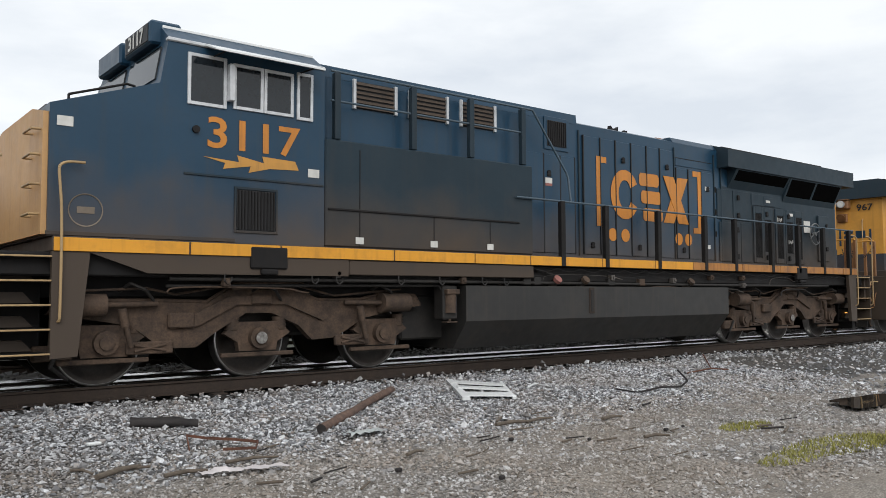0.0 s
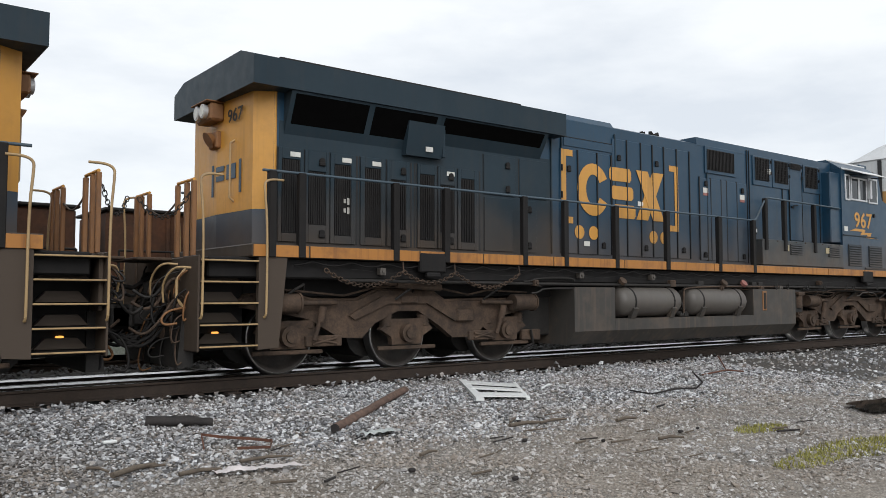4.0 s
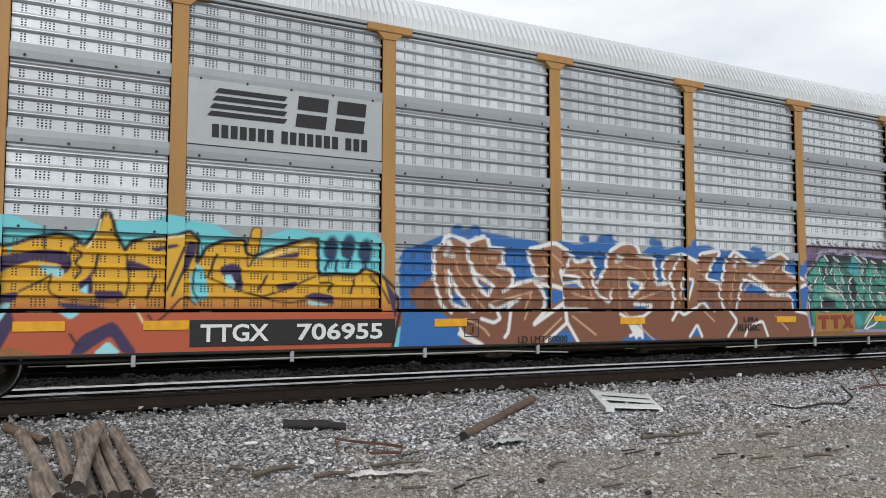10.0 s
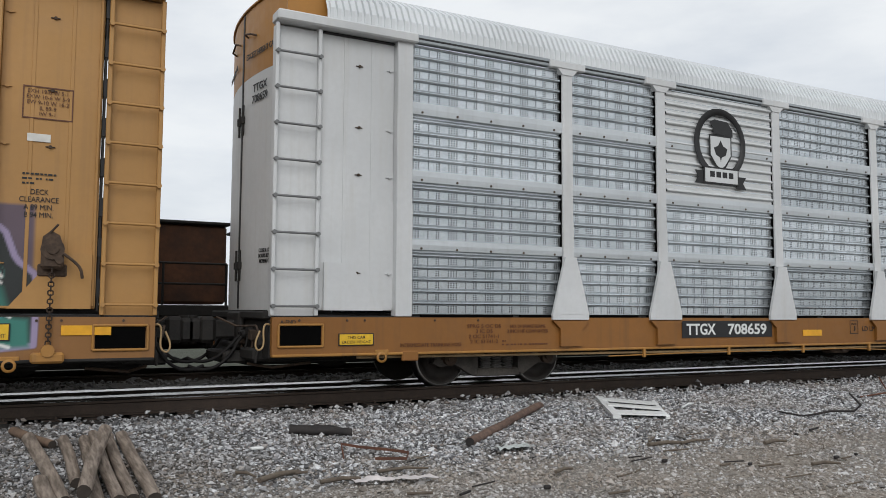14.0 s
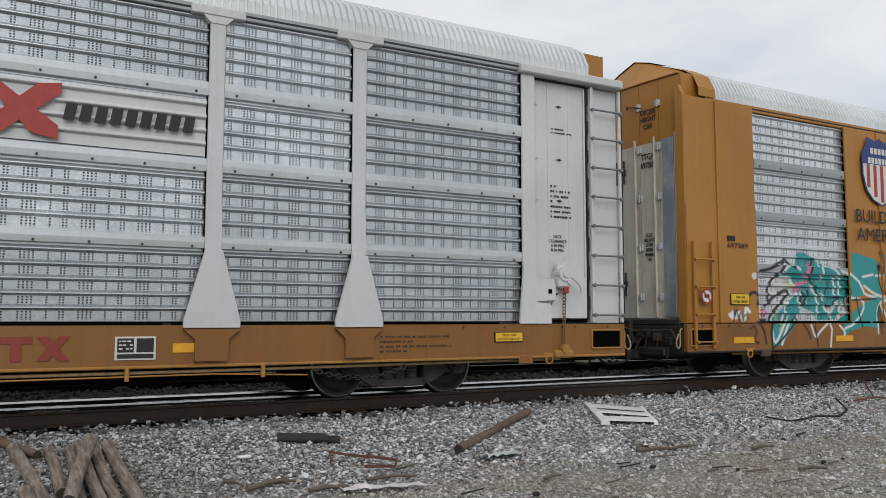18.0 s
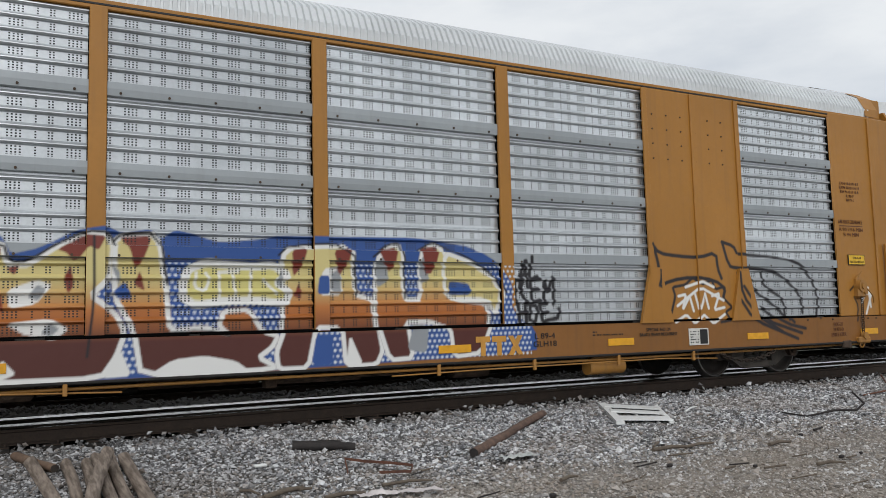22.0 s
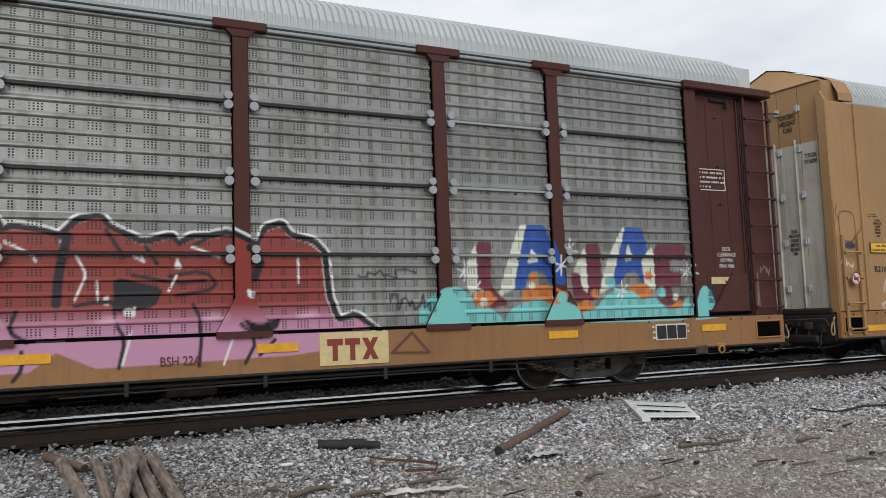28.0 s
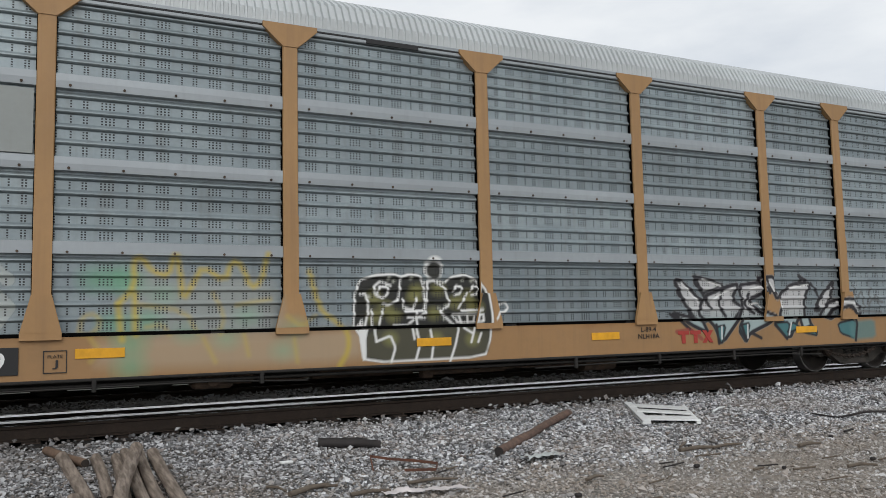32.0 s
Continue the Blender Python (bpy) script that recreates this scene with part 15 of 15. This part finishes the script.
# branch, rusty strap, rag, plastic, leaves
p = lie(10.2, 7.9)
solid("branch", "bare dark forked branch on ballast", "branch", Geo().tube([(-0.2, -0.1, 0.0), (0.3, -0.15, 0.05), (0.75, -0.2, 0.03)], 0.018, 6).tube([(0.75, -0.2, 0.03), (0.85, -0.25, 0.12), (0.8, -0.1, 0.28)], 0.014, 6).tube([(-0.2, -0.1, 0), (-0.35, 0.2, 0.04)], 0.012, 6), CHAR, p)
p = lie(13.2, 8.7)
solid("branch", "bare dark twig with dead leaves on ballast", "branch", Geo().tube([(-0.5, 0.1, 0.0), (0.1, 0.0, 0.06), (0.5, -0.1, 0.02)], 0.016, 6).tube([(0.1, 0, 0.06), (0.0, 0.1, 0.32)], 0.012, 6), RUST, p)
p = lie(3.3, 7.6)
strap = Geo()
line = [(-0.28, 0.05, 0.0), (-0.22, 0.28, 0.10), (-0.05, 0.18, 0.07), (0.15, 0.0, 0.06), (0.33, -0.16, 0.04), (0.24, -0.30, 0.01), (-0.06, -0.22, 0.02)]
vs = []
for q, p3 in enumerate(line):
    p3 = Vector(p3)
    d = Vector(line[min(q + 1, len(line) - 1)]) - Vector(line[max(q - 1, 0)])
    n2 = Vector((-d.y, d.x, 0)).normalized() * 0.006
    vs += [p3 - n2, p3 + n2, p3 + n2 + Vector((0, 0, 0.026)), p3 - n2 + Vector((0, 0, 0.026))]
strap.add(vs, [(4 * i + j, 4 * i + (j + 1) % 4, 4 * i + 4 + (j + 1) % 4, 4 * i + 4 + j) for i in range(len(line) - 1) for j in range(4)] + [(3, 2, 1, 0), tuple(range(len(vs) - 4, len(vs)))])
solid("metal_strap", "bent rusty metal strap standing on edge in gravel", "scrap metal", strap, RUST, p)
RAG = plain("dirty_pale_cloth", (0.62, 0.57, 0.56), 0.9)
p = lie(3.1, 6.72)
rag = Geo()
vs = []
for i in range(24):
    for j in range(4):
        vs.append((-0.36 + 0.032 * i, -0.02 * i * 0.3 + (j - 1.5) * 0.045 * (1 + 0.5 * math.sin(i * 0.9)), 0.012 + 0.012 * abs(math.sin(i * 1.3 + j)) + (0.03 if 3 < i < 8 and j in (1, 2) else 0)))
rag.add(vs, [(i * 4 + j, (i + 1) * 4 + j, (i + 1) * 4 + j + 1, i * 4 + j + 1) for i in range(23) for j in range(3)], True)
solid("rag", "crumpled dirty white rag on gravel", "cloth", rag, RAG, p)
p = lie(4.84, 7.4)
vs = [(0.055 * (i - 4) + 0.02 * math.sin(j), 0.05 * (j - 2), 0.01 + 0.035 * abs(math.sin(i * 1.7 + j * 1.1))) for i in range(9) for j in range(5)]
solid("plastic_bag", "crumpled pale plastic scrap on gravel", "plastic scrap", Geo().add(vs, [(i * 5 + j, (i + 1) * 5 + j, (i + 1) * 5 + j + 1, i * 5 + j + 1) for i in range(8) for j in range(4)]), plain("pale_plastic_film", (0.50, 0.53, 0.52), 0.3), p)
p = lie(2.35, 8.35)
solid("plastic_bag", "crumpled white paper scrap on ballast", "plastic scrap", Geo().box(-0.07, 0.06, -0.03, 0.03, 0.0, 0.03, 0.012), PAINTED, p)


def flat_patch(name, label, x, y, rx, ry, material, category, lift=0.0, kind="structure", seed=2):
    rr = random.Random(seed)
    pts = []
    for i in range(28):
        a = 2 * math.pi * i / 28
        k = 1 + 0.18 * math.sin(3 * a + seed) + 0.1 * math.sin(7 * a) + rr.uniform(-0.06, 0.06)
        pts.append((rx * k * math.cos(a), ry * k * math.sin(a), 0))
    ob = part(name, Geo().add(pts, [tuple(range(28))]), material, None)
    ob.location = (x, y, ground_z(y) + lift)
    return tagged(ob, label, category, kind=kind)


k = Nodes("muddy_puddle_water")
k.b.inputs["Base Color"].default_value, k.b.inputs["Roughness"].default_value = (0.03, 0.026, 0.022, 1), 0.03
k.bump(k.noise(3, 2), 0.03, 0.01)
flat_patch("puddle", "still muddy puddle on the gravel lot", 12.1, 5.2, 1.25, 0.34, k.m, "puddle", 0.062)


def grass_tufts(name, patches, seed):
    rng = np.random.default_rng(seed)
    vs, fs = [], []
    for x, y, rx, ry, n in patches:
        for _ in range(n):
            a, q = rng.uniform(0, 6.28), math.sqrt(rng.random())
            px, py = x + rx * q * math.cos(a), y + ry * q * math.sin(a)
            pz = ground_z(py) + 0.01
            h, t, w = rng.uniform(0.02, 0.055), rng.uniform(0, 6.28), 0.006
            dx, dy = math.cos(t), math.sin(t)
            o2 = len(vs)
            vs += [(px - dy * w, py + dx * w, pz), (px + dy * w, py - dx * w, pz), (px + dx * h * 0.6, py + dy * h * 0.6, pz + h)]
            fs.append((o2, o2 + 1, o2 + 2))
    kk = Nodes("low_yellow_green_grass")
    ge = kk.n("ShaderNodeNewGeometry")
    kk.link(kk.ramp(ge.outputs["Random Per Island"], 0, 1, (0.14, 0.14, 0.03, 1), (0.36, 0.33, 0.08, 1)), kk.b.inputs["Base Color"])
    kk.b.inputs["Roughness"].default_value = 0.8
    return tagged(part(name, Geo().add(vs, fs), kk.m, None), "sparse low yellow-green grass in gravel", "grass", kind="stuff")


grass_tufts("grass", [(8.7, 5.25, 0.45, 0.2, 500), (8.35, 4.0, 0.95, 0.32, 1500), (7.4, 3.95, 0.6, 0.2, 420), (9.4, 3.7, 0.9, 0.3, 900), (30, 21.5, 12, 1.2, 3000), (8, 20.5, 14, 1.0, 3500)], 3)
# ---- the train rolls by ----
RUN = [(0, 0.00), (2.5, 12.70), (4.5, 22.87), (7, 35.75), (9, 46.17), (11, 56.59), (13, 67.00), (15, 77.69), (17.5, 90.90), (19.5, 101.70), (21.5, 112.39), (23.5, 123.27), (25.5, 134.41), (27.5, 145.28), (29.5, 156.46), (32, 170.49)]


def distance(t):
    """How far the train has come at t seconds: a natural cubic through RUN."""
    return float(np.interp(t, FINE_T, FINE_S))


def spline(rows):
    x, y = np.array([r[0] for r in rows], float), np.array([r[1] for r in rows], float)
    n, h = len(x), np.diff(x)
    A, B = np.eye(n), np.zeros(n)
    for i in range(1, n - 1):
        A[i, i - 1], A[i, i], A[i, i + 1] = h[i - 1], 2 * (h[i - 1] + h[i]), h[i]
        B[i] = 6 * ((y[i + 1] - y[i]) / h[i] - (y[i] - y[i - 1]) / h[i - 1])
    m = np.linalg.solve(A, B)
    t = np.linspace(x[0], x[-1], 3201)
    i = np.clip(np.searchsorted(x, t) - 1, 0, n - 2)
    a, b = (x[i + 1] - t) / h[i], (t - x[i]) / h[i]
    return t, a * y[i] + b * y[i + 1] + ((a ** 3 - a) * m[i] + (b ** 3 - b) * m[i + 1]) * h[i] ** 2 / 6


FINE_T, FINE_S = spline(RUN)


def motions():
    for ob in (loco_a, loco_b, car_c, car_d, car_e, car_f, car_g):
        u = ob.location.x
        walk(ob, [(k * 0.5, pose(u - distance(k * 0.5), YT, 0)) for k in range(65)])
    for e, x, r in SPINNERS:
        walk(e, [(k * 0.1, pose(x, 0, r, 0, -math.degrees(distance(k * 0.1) / r), 0)) for k in range(321)])


motions()
